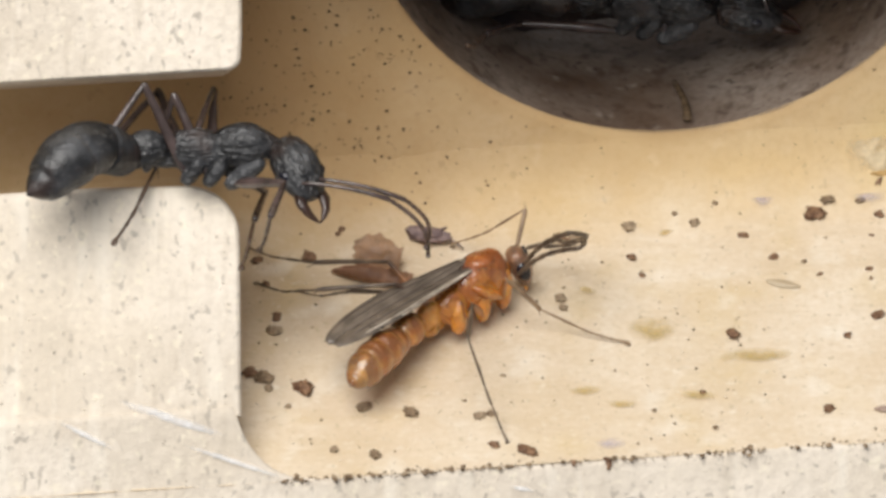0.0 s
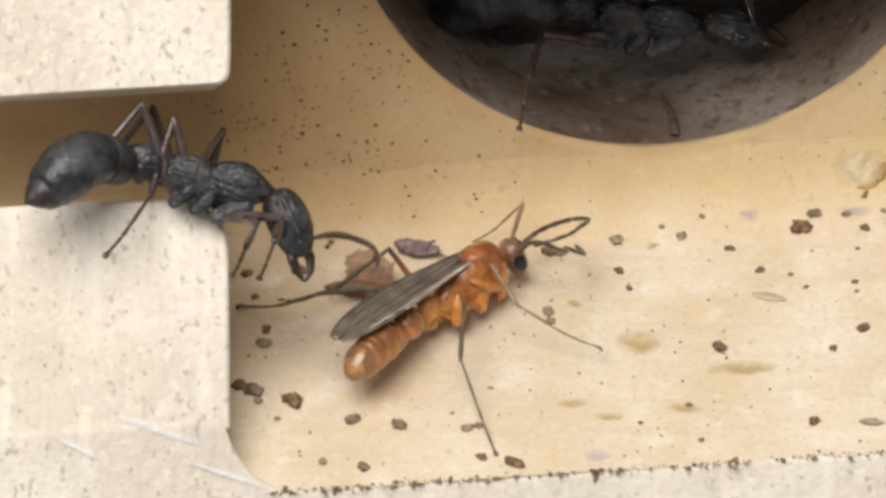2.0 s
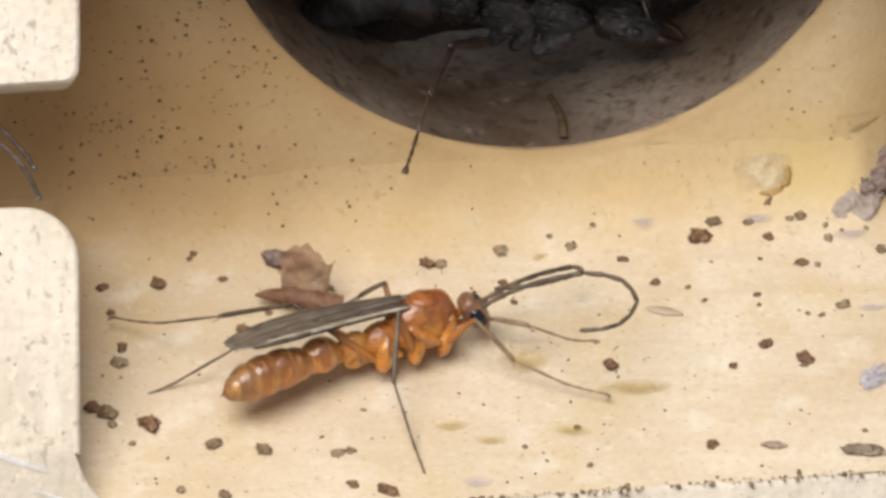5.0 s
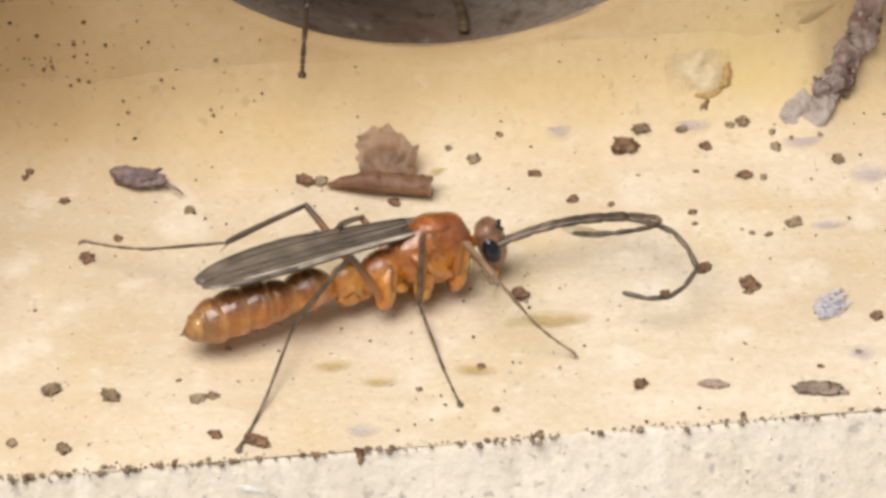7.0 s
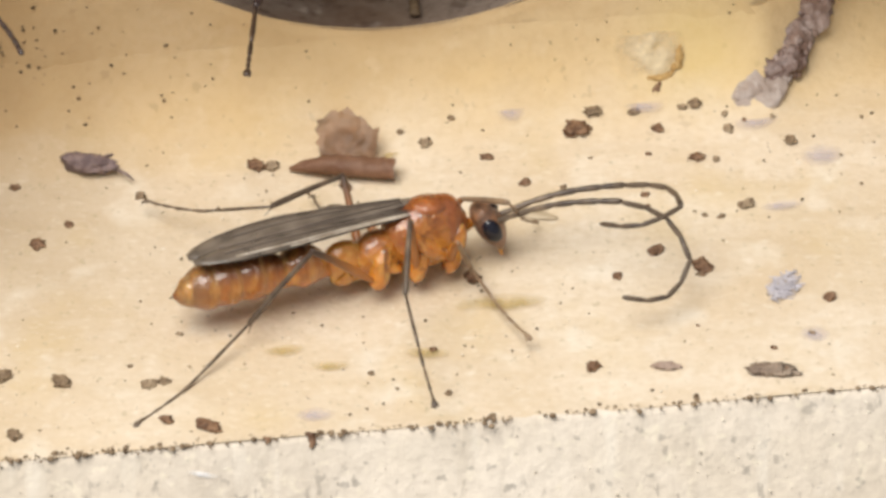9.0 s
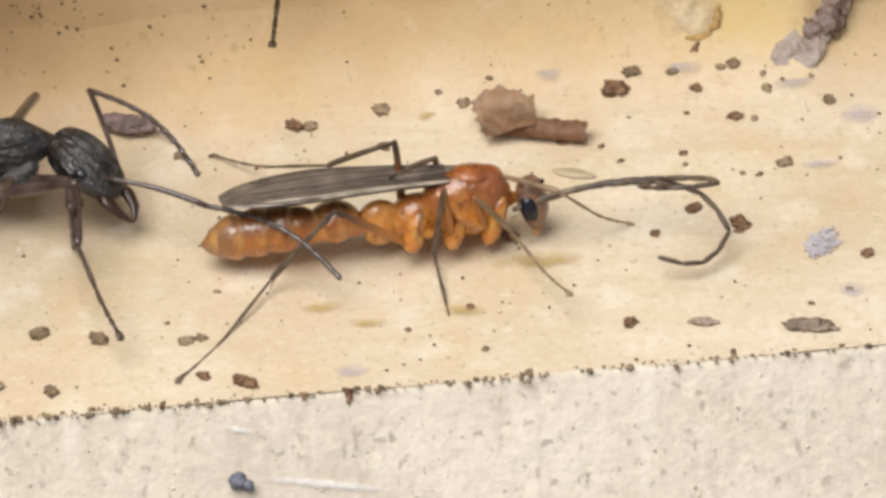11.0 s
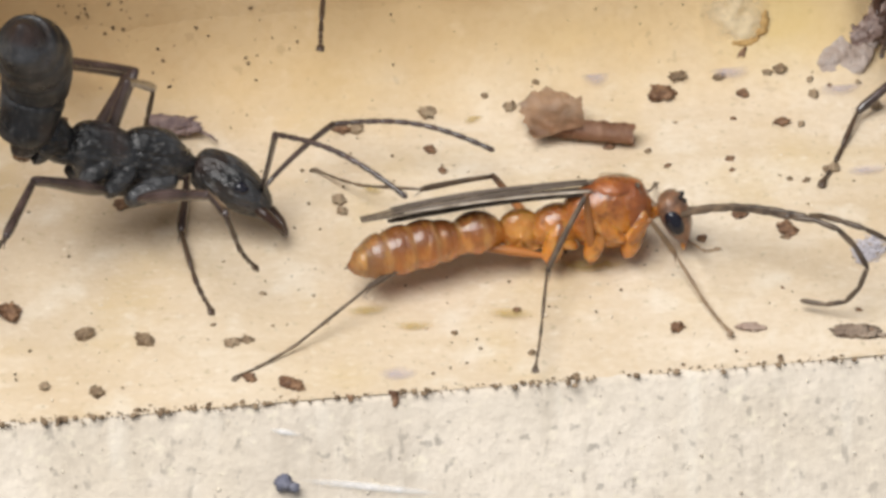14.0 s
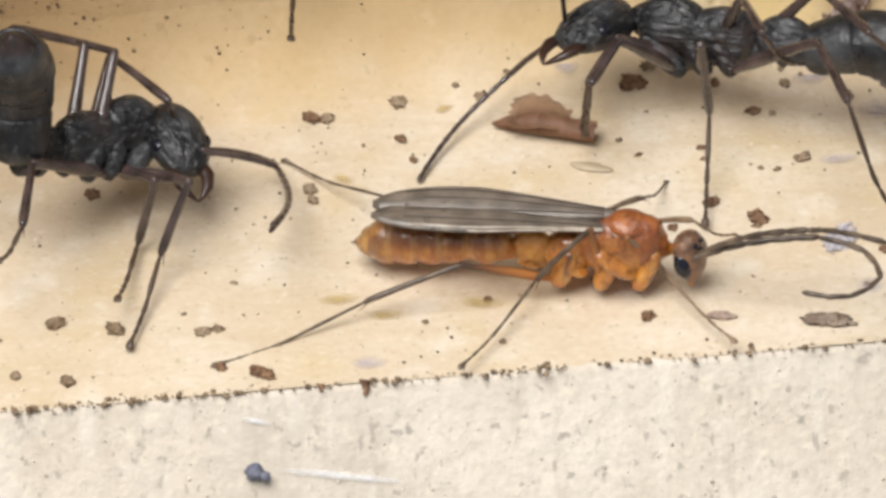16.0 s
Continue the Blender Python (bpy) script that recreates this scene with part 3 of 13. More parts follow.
# ---- ants ----
SIDES = (("r", -1), ("l", 1))
WORKER = {"hip": {"f": (1.65, 0.40, 1.0), "m": (1.1, 0.42, 1.05), "h": (0.5, 0.40, 1.1)},
          "femur": {"f": 2.2, "m": 2.6, "h": 2.9}, "tibia": {"f": 1.75, "m": 2.2, "h": 2.7}, "tarsus": {"f": 2.5, "m": 2.7, "h": 3.4},
          "scape": 2.4, "funicle": 3.6}
MALE = {"hip": {"f": (2.2, 0.42, 0.5), "m": (1.4, 0.48, 0.42), "h": (0.5, 0.45, 0.45)},
        "femur": {"f": 1.35, "m": 1.7, "h": 2.3}, "tibia": {"f": 1.45, "m": 1.85, "h": 2.2}, "tarsus": {"f": 2.5, "m": 3.0, "h": 3.5},
        "fore": M_MALE_FORE, "antenna": (3.15, 1.95, 1.8)}


def limb(bm, length, r0, r1, sag, rings=8):
    """A slim rod along +x, bowed by sag."""
    return loft(bm, [((length * k / rings, 0, sag * 4 * k / rings * (1 - k / rings)), r0 + (r1 - r0) * k / rings, r0 + (r1 - r0) * k / rings) for k in range(rings + 1)], 8)


def shin(bm, length, r):
    """Tibia along +x: slim at the knee, thicker before the ankle, with a spur at its end."""
    loft(bm, eased([((-0.03, 0, 0), r * 0.55, r * 0.55), ((length * 0.06, 0, 0), r * 0.85, r * 0.85), ((length * 0.45, 0, 0.02), r, r),
                    ((length * 0.88, 0, 0.01), r * 1.12, r * 1.12), ((length, 0, 0), r * 0.75, r * 0.75)], 3), 9)
    loft(bm, [((length * 0.97, 0, -r * 0.6), 0.025, 0.025), ((length + 0.2, 0.03, -r - 0.08), 0.006, 0.006)], 5)
    return bm


def foot(bm, length, r, sag):
    """Tarsus along +x in five joints that sag towards the ground, with claws."""
    def curve(q):
        return -sag * (q / 0.55 if q < 0.55 else 1 - ((q - 0.55) / 0.45) ** 2)
    stops = (0, 0.46, 0.65, 0.79, 0.89, 1.0)
    for i, (p, q) in enumerate(zip(stops, stops[1:])):
        w = r * (1 - 0.06 * i)
        rings = []
        for k in range(5):
            c = p + (q - p) * k / 4
            rings.append(((length * c, 0, curve(c)), w * (0.62, 0.85, 0.95, 1.05, 0.7)[k], w * (0.62, 0.85, 0.95, 1.05, 0.7)[k]))
        loft(bm, rings, 7)
    loft(bm, [((length * 0.97, 0, 0), r * 0.6, r * 0.6), ((length + 0.05, 0, 0.0), r * 1.5, r * 0.9), ((length + 0.17, 0, -0.02), r * 1.3, r * 0.6), ((length + 0.2, 0, -0.03), r * 0.4, r * 0.3)], 8)
    for k in (-1, 1):
        loft(bm, [((length * 0.99, 0, 0), r * 0.5, r * 0.5), ((length + 0.10, k * 0.06, 0.01), r * 0.42, r * 0.42), ((length + 0.16, k * 0.08, -0.06), 0.008, 0.008)], 5)
    return bm


def beads(bm, pts, r, waist=0.72, seg=8, hint=(0, 0, 1)):
    """A jointed thread through pts: one form that narrows at every joint."""
    rings = []
    for i, (p, q) in enumerate(zip(pts, pts[1:])):
        p, q = Vector(p), Vector(q)
        rings += [(p, r * waist, r * waist), (p.lerp(q, 0.25), r * 0.92, r * 0.92), (p.lerp(q, 0.8), r, r)]
    rings.append((Vector(pts[-1]), r * waist * 0.8, r * waist * 0.8))
    return loft(bm, rings, seg, hint)


def add_legs(root, parts, rig, mat_femur, mat_tibia, mat_tarsus, r_f, r_t):
    """Six legs: femur and tibia hang on the body's space, the tarsus on its tibia."""
    for sn, sy in SIDES:
        for k in "fmh":
            hip = rig["hip"][k]
            fore = k == "f" and "fore" in rig
            bm = bmesh.new()
            L = rig["femur"][k]
            loft(bm, eased([((-0.05, 0, 0), r_f * 0.5, r_f * 0.5), ((L * 0.1, 0, 0), r_f * 0.7, r_f * 0.7), ((L * 0.35, 0, 0.02), r_f * 1.15, r_f * 1.15),
                            ((L * 0.8, 0, 0.02), r_f * 0.85, r_f * 0.85), ((L * 0.97, 0, 0), r_f * 0.8, r_f * 0.8), ((L * 1.02, 0, 0), r_f * 0.5, r_f * 0.5)], 3), 10)
            f = part("femur", bm, mat_femur, root)
            t = part("tibia", shin(bmesh.new(), rig["tibia"][k], r_t), rig["fore"] if fore else mat_tibia, root)
            q = part("tarsus", foot(bmesh.new(), rig["tarsus"][k], r_t * 0.64, 0.05 * rig["tarsus"][k]), rig["fore"] if fore else mat_tarsus, t)
            # a resting stance: femur up and out, tibia down, foot along the ground
            swing = {"f": 55, "m": 95, "h": 130}[k]
            f.matrix_basis = pose(hip[0] * MM, sy * hip[1] * MM, hip[2] * MM, 0, -35, sy * swing)
            t.matrix_basis = f.matrix_basis @ pose(L * MM, 0, 0, 0, 85, 0)
            q.matrix_basis = pose(rig["tibia"][k] * MM, 0, 0, 0, -12, 0)
            parts["femur_" + sn + k], parts["tibia_" + sn + k], parts["tarsus_" + sn + k] = f, t, q


def add_coxae(root, rig, r, drop):
    for sn, sy in SIDES:
        for k in "fmh":
            x, y, z = rig["hip"][k]
            bm = spindle(bmesh.new(), (x + (0.9 if k == "f" else 0.4), sy * y * 0.75, z + (drop + 0.25)), (x - 0.14, sy * (y + 0.02), z - 0.08), lambda s: egg(s, r * (1.1 if k == "f" else 0.95), 0.5, 0.11), 14, n=12)
            part("coxa", bm, M_BLACK, root)


def worker_ant(label):
    """A black worker ant: all joints along +x, its root on the ground under the waist."""
    root = tagged(new("worker_ant"), label, "ant", "black worker ants")
    rig, parts = WORKER, {}
    parts["root"] = root
    bm = bmesh.new()
    loft(bm, eased([((-0.05, 0, 1.72), 0.12, 0.14), ((0.08, 0, 1.75), 0.34, 0.42), ((0.35, 0, 1.8), 0.46, 0.62), ((0.8, 0, 1.8), 0.48, 0.66), ((1.15, 0, 1.8), 0.45, 0.58),
              ((1.4, 0, 1.83), 0.44, 0.53), ((1.7, 0, 1.92), 0.5, 0.62), ((2.15, 0, 1.96), 0.55, 0.64), ((2.5, 0, 1.95), 0.47, 0.48), ((2.8, 0, 1.95), 0.32, 0.3), ((3.0, 0, 1.95), 0.17, 0.17), ((3.12, 0, 1.95), 0.13, 0.13)]), 20)
    part("mesosoma", bm, M_BLACK, root, "ridged matt black thorax")
    add_coxae(root, rig, 0.24, 0.4)
    bm = bmesh.new()
    loft(bm, eased([((0.1, 0, 1.6), 0.24, 0.26), ((-0.14, 0, 1.58), 0.24, 0.26), ((-0.32, 0, 1.75), 0.36, 0.5), ((-0.62, 0, 1.82), 0.42, 0.62), ((-0.92, 0, 1.78), 0.4, 0.52), ((-1.05, 0, 1.62), 0.32, 0.36), ((-1.25, 0, 1.58), 0.24, 0.26)]), 16)
    part("petiole", bm, M_BLACK, root)
    # gaster hangs from the end of the waist, along -x
    bm = bmesh.new()
    L = 3.7
    rings = []
    for i in range(61):
        s = i / 60
        w = 0.28 + 0.36 * math.sqrt(max(0.0, 1 - (1 - s / 0.13) ** 2)) if s < 0.13 else 0.64 + 0.08 * min(1, (s - 0.13) / 0.16)
        if s > 0.3:
            w = 0.72 + 0.09 * math.sin(min(1, (s - 0.3) / 0.3) * math.pi / 2)
        if s > 0.58:
            w = 0.81 * (1 - ((s - 0.58) / 0.42) ** 2.3) + 0.03
        groove = sum(d * math.exp(-((s - c) / 0.013) ** 2) for c, d in ((0.315, 0.075), (0.56, 0.045), (0.74, 0.04), (0.87, 0.03)))
        rings.append(((-s * L, 0, 0.42 * math.sin(math.pi * min(1, s * 1.2)) - 0.75 * max(0, s - 0.45) ** 1.5 * 2.4), max(0.02, w - groove), max(0.02, (w - groove) * 0.97)))
    loft(bm, rings, 22)
    g = part("gaster", bm, M_BLACK_GLOSS, root, "glossy black abdomen")
    g.matrix_basis = pose(-1.1 * MM, 0, 1.58 * MM)
    parts["gaster"] = g
    bm = bmesh.new()
    loft(bm, eased([((-0.05, 0, 0), 0.12, 0.12), ((0.06, 0, 0.02), 0.42, 0.4), ((0.35, 0, 0.05), 0.6, 0.52), ((0.75, 0, 0.06), 0.68, 0.56), ((1.15, 0, 0.04), 0.66, 0.5), ((1.5, 0, 0.0), 0.56, 0.4),
              ((1.75, 0, -0.04), 0.42, 0.28), ((1.88, 0, -0.06), 0.26, 0.16)]), 20)
    h = part("head", bm, M_BLACK, root, "matt black elongated head")
    h.matrix_basis = pose(3.05 * MM, 0, 1.95 * MM)
    parts["head"] = h
    for sn, sy in SIDES:
        bm = bmesh.new()
        spindle(bm, (0.95, sy * 0.56, 0.17), (1.33, sy * 0.51, 0.17), lambda s: egg(s, 0.15, 0.5, 0.02), 12, n=8)
        part("eye", bm, M_EYE, h)
        bm = bmesh.new()
        loft(bm, [((1.62, sy * 0.3, -0.06), 0.17, 0.14), ((1.95, sy * 0.36, -0.1), 0.17, 0.12), ((2.25, sy * 0.27, -0.18), 0.12, 0.09), ((2.45, sy * 0.1, -0.28), 0.06, 0.05), ((2.52, sy * 0.0, -0.34), 0.015, 0.015)], 10)
        part("mandible", bm, M_JAW, h)
        a = part("scape", limb(bmesh.new(), rig["scape"], 0.055, 0.075, 0.10), M_BLACK_LEG, root)
        a.matrix_basis = pose(4.6 * MM, sy * 0.25 * MM, 2.2 * MM, 0, -20, sy * 35)
        n = 11
        bm = beads(bmesh.new(), [(rig["funicle"] * i / n, 0, 0.35 * math.sin(math.pi * i / n)) for i in range(n + 1)], 0.066)
        f = part("funicle", bm, M_BLACK_LEG, a)
        f.matrix_basis = pose(rig["scape"] * MM, 0, 0, 0, 40, 0)
        parts["scape_" + sn], parts["funicle_" + sn] = a, f
    add_legs(root, parts, rig, M_BLACK_LEG, M_BLACK_LEG, M_BLACK_TARSUS, 0.142, 0.1)
    return parts


def wing(bm, length, width, lift, skew):
    """A thin wing along -x with a rounded tip."""
    n = 26
    top = []
    for i in range(n + 1):
        s = i / n
        w = width * (0.25 + 0.75 * min(1, s * 1.8)) * math.sqrt(max(0.03, 1 - max(0, (s - 0.62) / 0.38) ** 2.2))
        c = skew * s
        top.append([bm.verts.new(Vector((-length * s, c + w * k, lift * math.sin(math.pi * s) - 0.12 * abs(k))) * MM) for k in (-0.5, -0.25, 0, 0.25, 0.5)])
    for p, q in zip(top, top[1:]):
        for j in range(4):
            bm.faces.new((p[j], p[j + 1], q[j + 1], q[j]))
    bmesh.ops.remove_doubles(bm, verts=bm.verts, dist=1e-7)
    bmesh.ops.solidify(bm, geom=bm.faces[:], thickness=0.012 * MM)
    return bm


def male_ant(label):
    """An amber winged male: a low body, a small head with large eyes, smoky wings folded back."""
    root = tagged(new("winged_male_ant"), label, "ant")
    rig, parts = MALE, {"root": root}
    bm = bmesh.new()
    loft(bm, eased([((0.98, 0, 0.92), 0.24, 0.32), ((1.1, 0, 0.98), 0.42, 0.52), ((1.3, 0, 1.06), 0.52, 0.68), ((1.6, 0, 1.12), 0.56, 0.76), ((1.95, 0, 1.17), 0.57, 0.82),
                    ((2.25, 0, 1.19), 0.52, 0.76), ((2.48, 0, 1.16), 0.43, 0.58), ((2.68, 0, 1.11), 0.28, 0.35), ((2.85, 0, 1.08), 0.15, 0.17), ((3.02, 0, 1.1), 0.09, 0.1), ((3.2, 0, 1.12), 0.09, 0.09)]), 24)
    part("mesosoma", bm, M_AMBER, root, "glossy amber thorax")
    bm = bmesh.new()
    loft(bm, eased([((0.24, 0, 0.62), 0.1, 0.12), ((0.3, 0, 0.7), 0.24, 0.28), ((0.42, 0, 0.82), 0.37, 0.46), ((0.62, 0, 0.9), 0.45, 0.56), ((0.84, 0, 0.93), 0.46, 0.56), ((1.02, 0, 0.92), 0.38, 0.46), ((1.16, 0, 0.9), 0.26, 0.34)]), 20)
    part("propodeum", bm, M_AMBER, root, "rounded amber hind part of the thorax")
    for sn, sy in SIDES:
        for k, r in (("f", 0.23), ("m", 0.22), ("h", 0.24)):
            x, y, z = rig["hip"][k]
            bm = bmesh.new()
            spindle(bm, (x + (0.42 if k == "f" else 0.3), sy * (y - 0.1), z + 0.8), (x - 0.06, sy * (y + 0.0), z - (0.26 if k == "f" else 0.16)), lambda s: egg(s, r, 0.6, 0.05), 14, n=12)
            part("coxa", bm, M_AMBER, root)
    bm = bmesh.new()
    loft(bm, eased([((2.25, 0, 1.2), 0.52, 0.76), ((2.4, 0, 1.2), 0.5, 0.7), ((2.6, 0, 1.14), 0.36, 0.47), ((2.74, 0, 1.1), 0.25, 0.32)]), 18)
    part("pronotum", bm, M_AMBER_DARK, root)
    for sn, sy in SIDES:
        bm = bmesh.new()
        spindle(bm, (1.2, sy * 0.36, 1.42), (2.2, sy * 0.36, 0.62), lambda s: egg(s, 0.42, 0.5, 0.04), 18, 0.5, n=16)
        part("side_plate", bm, M_AMBER, root)
        bm = bmesh.new()
        spindle(bm, (0.45, sy * 0.30, 0.9), (1.12, sy * 0.32, 0.58), lambda s: egg(s, 0.26, 0.5, 0.04), 16, 0.5, n=14)
        part("side_plate", bm, M_AMBER_PALE, root)
    for x, z, r, half in ((1.26, 1.68, 0.2, 0.2), (1.98, 1.93, 0.29, 0.48)):
        bm = bmesh.new()
        spindle(bm, (x - half, 0, z - 0.14), (x + half, 0, z - 0.2), lambda s: egg(s, r * 1.5, 0.5, 0.04), 14, 0.5, n=14)
        part("scutum", bm, M_AMBER_DARK, root)
    bm = bmesh.new()
    loft(bm, eased([((0.32, 0, 0.58), 0.12, 0.12), ((0.16, 0, 0.58), 0.14, 0.15), ((0.07, 0, 0.72), 0.22, 0.32), ((-0.03, 0, 0.88), 0.28, 0.5), ((-0.12, 0, 0.92), 0.29, 0.53),
                    ((-0.22, 0, 0.84), 0.25, 0.42), ((-0.31, 0, 0.68), 0.16, 0.2), ((-0.42, 0, 0.66), 0.12, 0.13)]), 18)
    part("petiole", bm, M_AMBER_PALE, root)
    bm = bmesh.new()
    L = 3.6
    rings = []
    for i in range(91):
        s = i / 90
        first = 0.3                                       # the first plate bulges on its own
        if s < first:
            k = s / first
            w = 0.11 + 0.40 * math.sin(math.pi * 0.5 * min(1, k / 0.6)) - 0.15 * max(0, (k - 0.6) / 0.4) ** 2
            lift = 0.16 * math.sin(math.pi * k)
        else:
            k = (s - first) / (1 - first)
            w = 0.38 + 0.18 * math.sin(math.pi * 0.5 * min(1, k / 0.3)) if k < 0.45 else 0.56 * (1 - ((k - 0.45) / 0.56) ** 4.0)
            j = (k * 4.6) % 1.0
            w = max(0.05, w * (0.90 + 0.115 * math.sin(math.pi * min(1.0, 0.2 + j * 0.8))))
            lift = 0.0
        rings.append(((-s * L, 0, lift + 0.22 * math.sin(math.pi * min(1, s * 1.05)) + 0.2 * s), w * 0.96, w * 0.96))
    loft(bm, rings, 22)
    g = part("gaster", bm, M_GASTER, root, "glossy banded amber abdomen")
    g.matrix_basis = pose(-0.4 * MM, 0, 0.78 * MM)
    bm = bmesh.new()
    spindle(bm, (-L + 0.1, 0, 0.2), (-L - 0.09, 0, 0.17), lambda s: 0.05 * (1 - s) + 0.012, 8, n=4)
    part("sting_plate", bm, M_MALE_LEG, g)
    parts["gaster"] = g
    bm = bmesh.new()
    loft(bm, eased([((-0.34, 0, 0.1), 0.08, 0.06), ((-0.28, 0, 0.1), 0.26, 0.2), ((-0.1, 0, 0.1), 0.4, 0.3), ((0.2, 0, 0.08), 0.45, 0.33), ((0.48, 0, 0.04), 0.42, 0.29), ((0.68, 0, 0.0), 0.3, 0.21), ((0.82, 0, -0.03), 0.18, 0.13), ((0.92, 0, -0.05), 0.07, 0.06)]), 20)
    h = part("head", bm, M_MALE_HEAD, root, "small brown head")
    h.matrix_basis = pose(3.18 * MM, 0, 1.16 * MM)
    parts["head"] = h
    for x, y in ((0.02, 0.0), (-0.12, 0.11), (-0.12, -0.11)):
        bm = bmesh.new()
        spindle(bm, (x - 0.06, y, 0.4), (x + 0.06, y, 0.4), lambda s: egg(s, 0.06, 0.5, 0.01), 10, n=6)
        part("ocellus", bm, M_EYE, h)
    for sn, sy in SIDES:
        bm = bmesh.new()
        spindle(bm, (-0.06, sy * 0.34, 0.1), (0.58, sy * 0.33, 0.05), lambda s: egg(s, 0.2, 0.5, 0.02), 16, n=14)
        part("eye", bm, M_EYE, h, "large dark compound eye")
        bm = bmesh.new()
        spindle(bm, (0.8, sy * 0.08, -0.06), (1.02, sy * 0.1, -0.12), lambda s: egg(s, 0.05, 0.4, 0.01), 8, n=5)
        part("mouthpart", bm, M_AMBER_PALE, h)
        base, curl, end = rig["antenna"]
        bm = beads(bmesh.new(), [(base * i / 6, 0, 0.2 * math.sin(math.pi * i / 6)) for i in range(7)], 0.078)
        parts["antenna_" + sn] = part("antenna", bm, M_MALE_LEG, root, "dark ringed antenna")
        parts["antenna_" + sn].matrix_basis = pose(3.1 * MM, sy * 0.12 * MM, 1.4 * MM, 0, -10, sy * 20)
        bm = beads(bmesh.new(), [(curl * i / 4, 0, 0.2 * curl * math.sin(math.pi * i / 4)) for i in range(5)], 0.07)
        parts["antenna_curl_" + sn] = part("antenna_curl", bm, M_MALE_LEG, root)
        bm = beads(bmesh.new(), [(end * i / 4, 0, 0.26 * end * math.sin(math.pi * i / 4)) for i in range(5)], 0.062)
        parts["antenna_tip_" + sn] = part("antenna_tip", bm, M_MALE_LEG, parts["antenna_curl_" + sn])
        # wings lie back over the abdomen, one a little above the other
        wob = part("wing", wing(bmesh.new(), 5.3, 0.95, 0.10, sy * 0.04), M_WING, root, "smoky translucent folded wing")
        wob.matrix_basis = pose(1.75 * MM, sy * 0.24 * MM, (1.86 + 0.06 * sy) * MM, 20 if sy > 0 else 2, 1.6 if sy > 0 else 3.6, 0)
        # front veins of the near wing are pale: its edge highlight is painted in
        for off, ln, pale in ((-0.47, 3.2, sy < 0), (-0.36, 4.4, sy < 0), (-0.1, 4.6, False), (0.2, 4.2, False), (0.42, 4.6, False)):
            bm = bmesh.new()
            pts = []
            for x in np.linspace(0.3, ln, 12):
                s = x / 5.3
                half = 0.95 * (0.25 + 0.75 * min(1, s * 1.8)) * math.sqrt(max(0.03, 1 - max(0, (s - 0.62) / 0.38) ** 2.2))
                pts.append(((-x, sy * 0.04 * s + half * off, 0.10 * math.sin(math.pi * s) - 0.12 * abs(off) + 0.02), 0.026 if pale else 0.014, 0.02))
            loft(bm, pts, 6)
            part("vein", bm, M_VEIN_SHEEN if pale else M_VEIN, wob)
        hind = part("hind_wing", wing(bmesh.new(), 4.3, 0.5, 0.08, sy * 0.1), M_WING, root)
        parts["wing_" + sn], parts["hind_wing_" + sn] = wob, hind
        hind.matrix_basis = pose(1.35 * MM, sy * 0.28 * MM, 1.76 * MM, 22 if sy > 0 else 4, 0.6 if sy > 0 else 3.0, 0)
    add_legs(root, parts, rig, M_MALE_FEMUR, M_MALE_LEG, M_MALE_LEG, 0.09, 0.064)
    return parts


male = male_ant("amber winged male ant crouching on the plaster floor")
worker = worker_ant("black worker ant with long legs walking towards the male")
second = worker_ant("black worker ant that walks in along the back wall")
third = worker_ant("black worker ant sitting in the dark tunnel mouth")
third["root"].matrix_basis = pose(0.00452, 0.00621, 0.00225, 0, 7.2, -2.8)
for key in ("rf", "rm", "lf", "lm", "lh"):                # its other legs reach back into the tunnel
    hip, sy = WORKER["hip"][key[1]], -1 if key[0] == "r" else 1
    third["femur_" + key].matrix_basis = pose(hip[0] * MM, sy * hip[1] * MM, (hip[2] + 0.3) * MM, 0, -50, 100)
    third["tibia_" + key].matrix_basis = third["femur_" + key].matrix_basis @ pose(WORKER["femur"][key[1]] * MM, 0, 0, 0, 60, 0)
for key, sy in SIDES:
    third["scape_" + key].matrix_basis = pose(4.5 * MM, sy * 0.25 * MM, 2.3 * MM, 0, -30, 120)


# ---- frass, husks and stains ----
FRASS_WEST = (
    (-4.98, -1.58, 0.25), (-4.8, -6.01, 0.25), (-4.66, -3.07, 0.23), (-3.86, -6.02, 0.7), (-3.75, -0.33, 0.57),
    (-2.99, 0.63, 0.18), (-2.98, -8.52, 0.23), (-2.19, -6.82, 0.41), (-2.08, -0.22, 0.23), (-1.86, -8.74, 0.33),
    (-1.56, -2.29, 0.33), (-0.89, -7.04, 0.38), (-0.85, -1.6, 0.23), (0.58, -6.53, 0.13), (0.72, -0.6, 0.23),
    (0.99, -7.16, 0.33), (1.32, -7.07, 0.25), (1.38, -8.34, 0.28), (1.86, -6.59, 0.1), (2.26, -8.57, 0.48),
    (3.04, -6.53, 0.1), (3.31, 0.42, 0.38), (3.67, 0.36, 0.33), (5.17, 0.95, 0.46), (6.53, 1.51, 0.18),
    (7.1, 1.09, 0.33), (7.4, -7.62, 0.13),
)
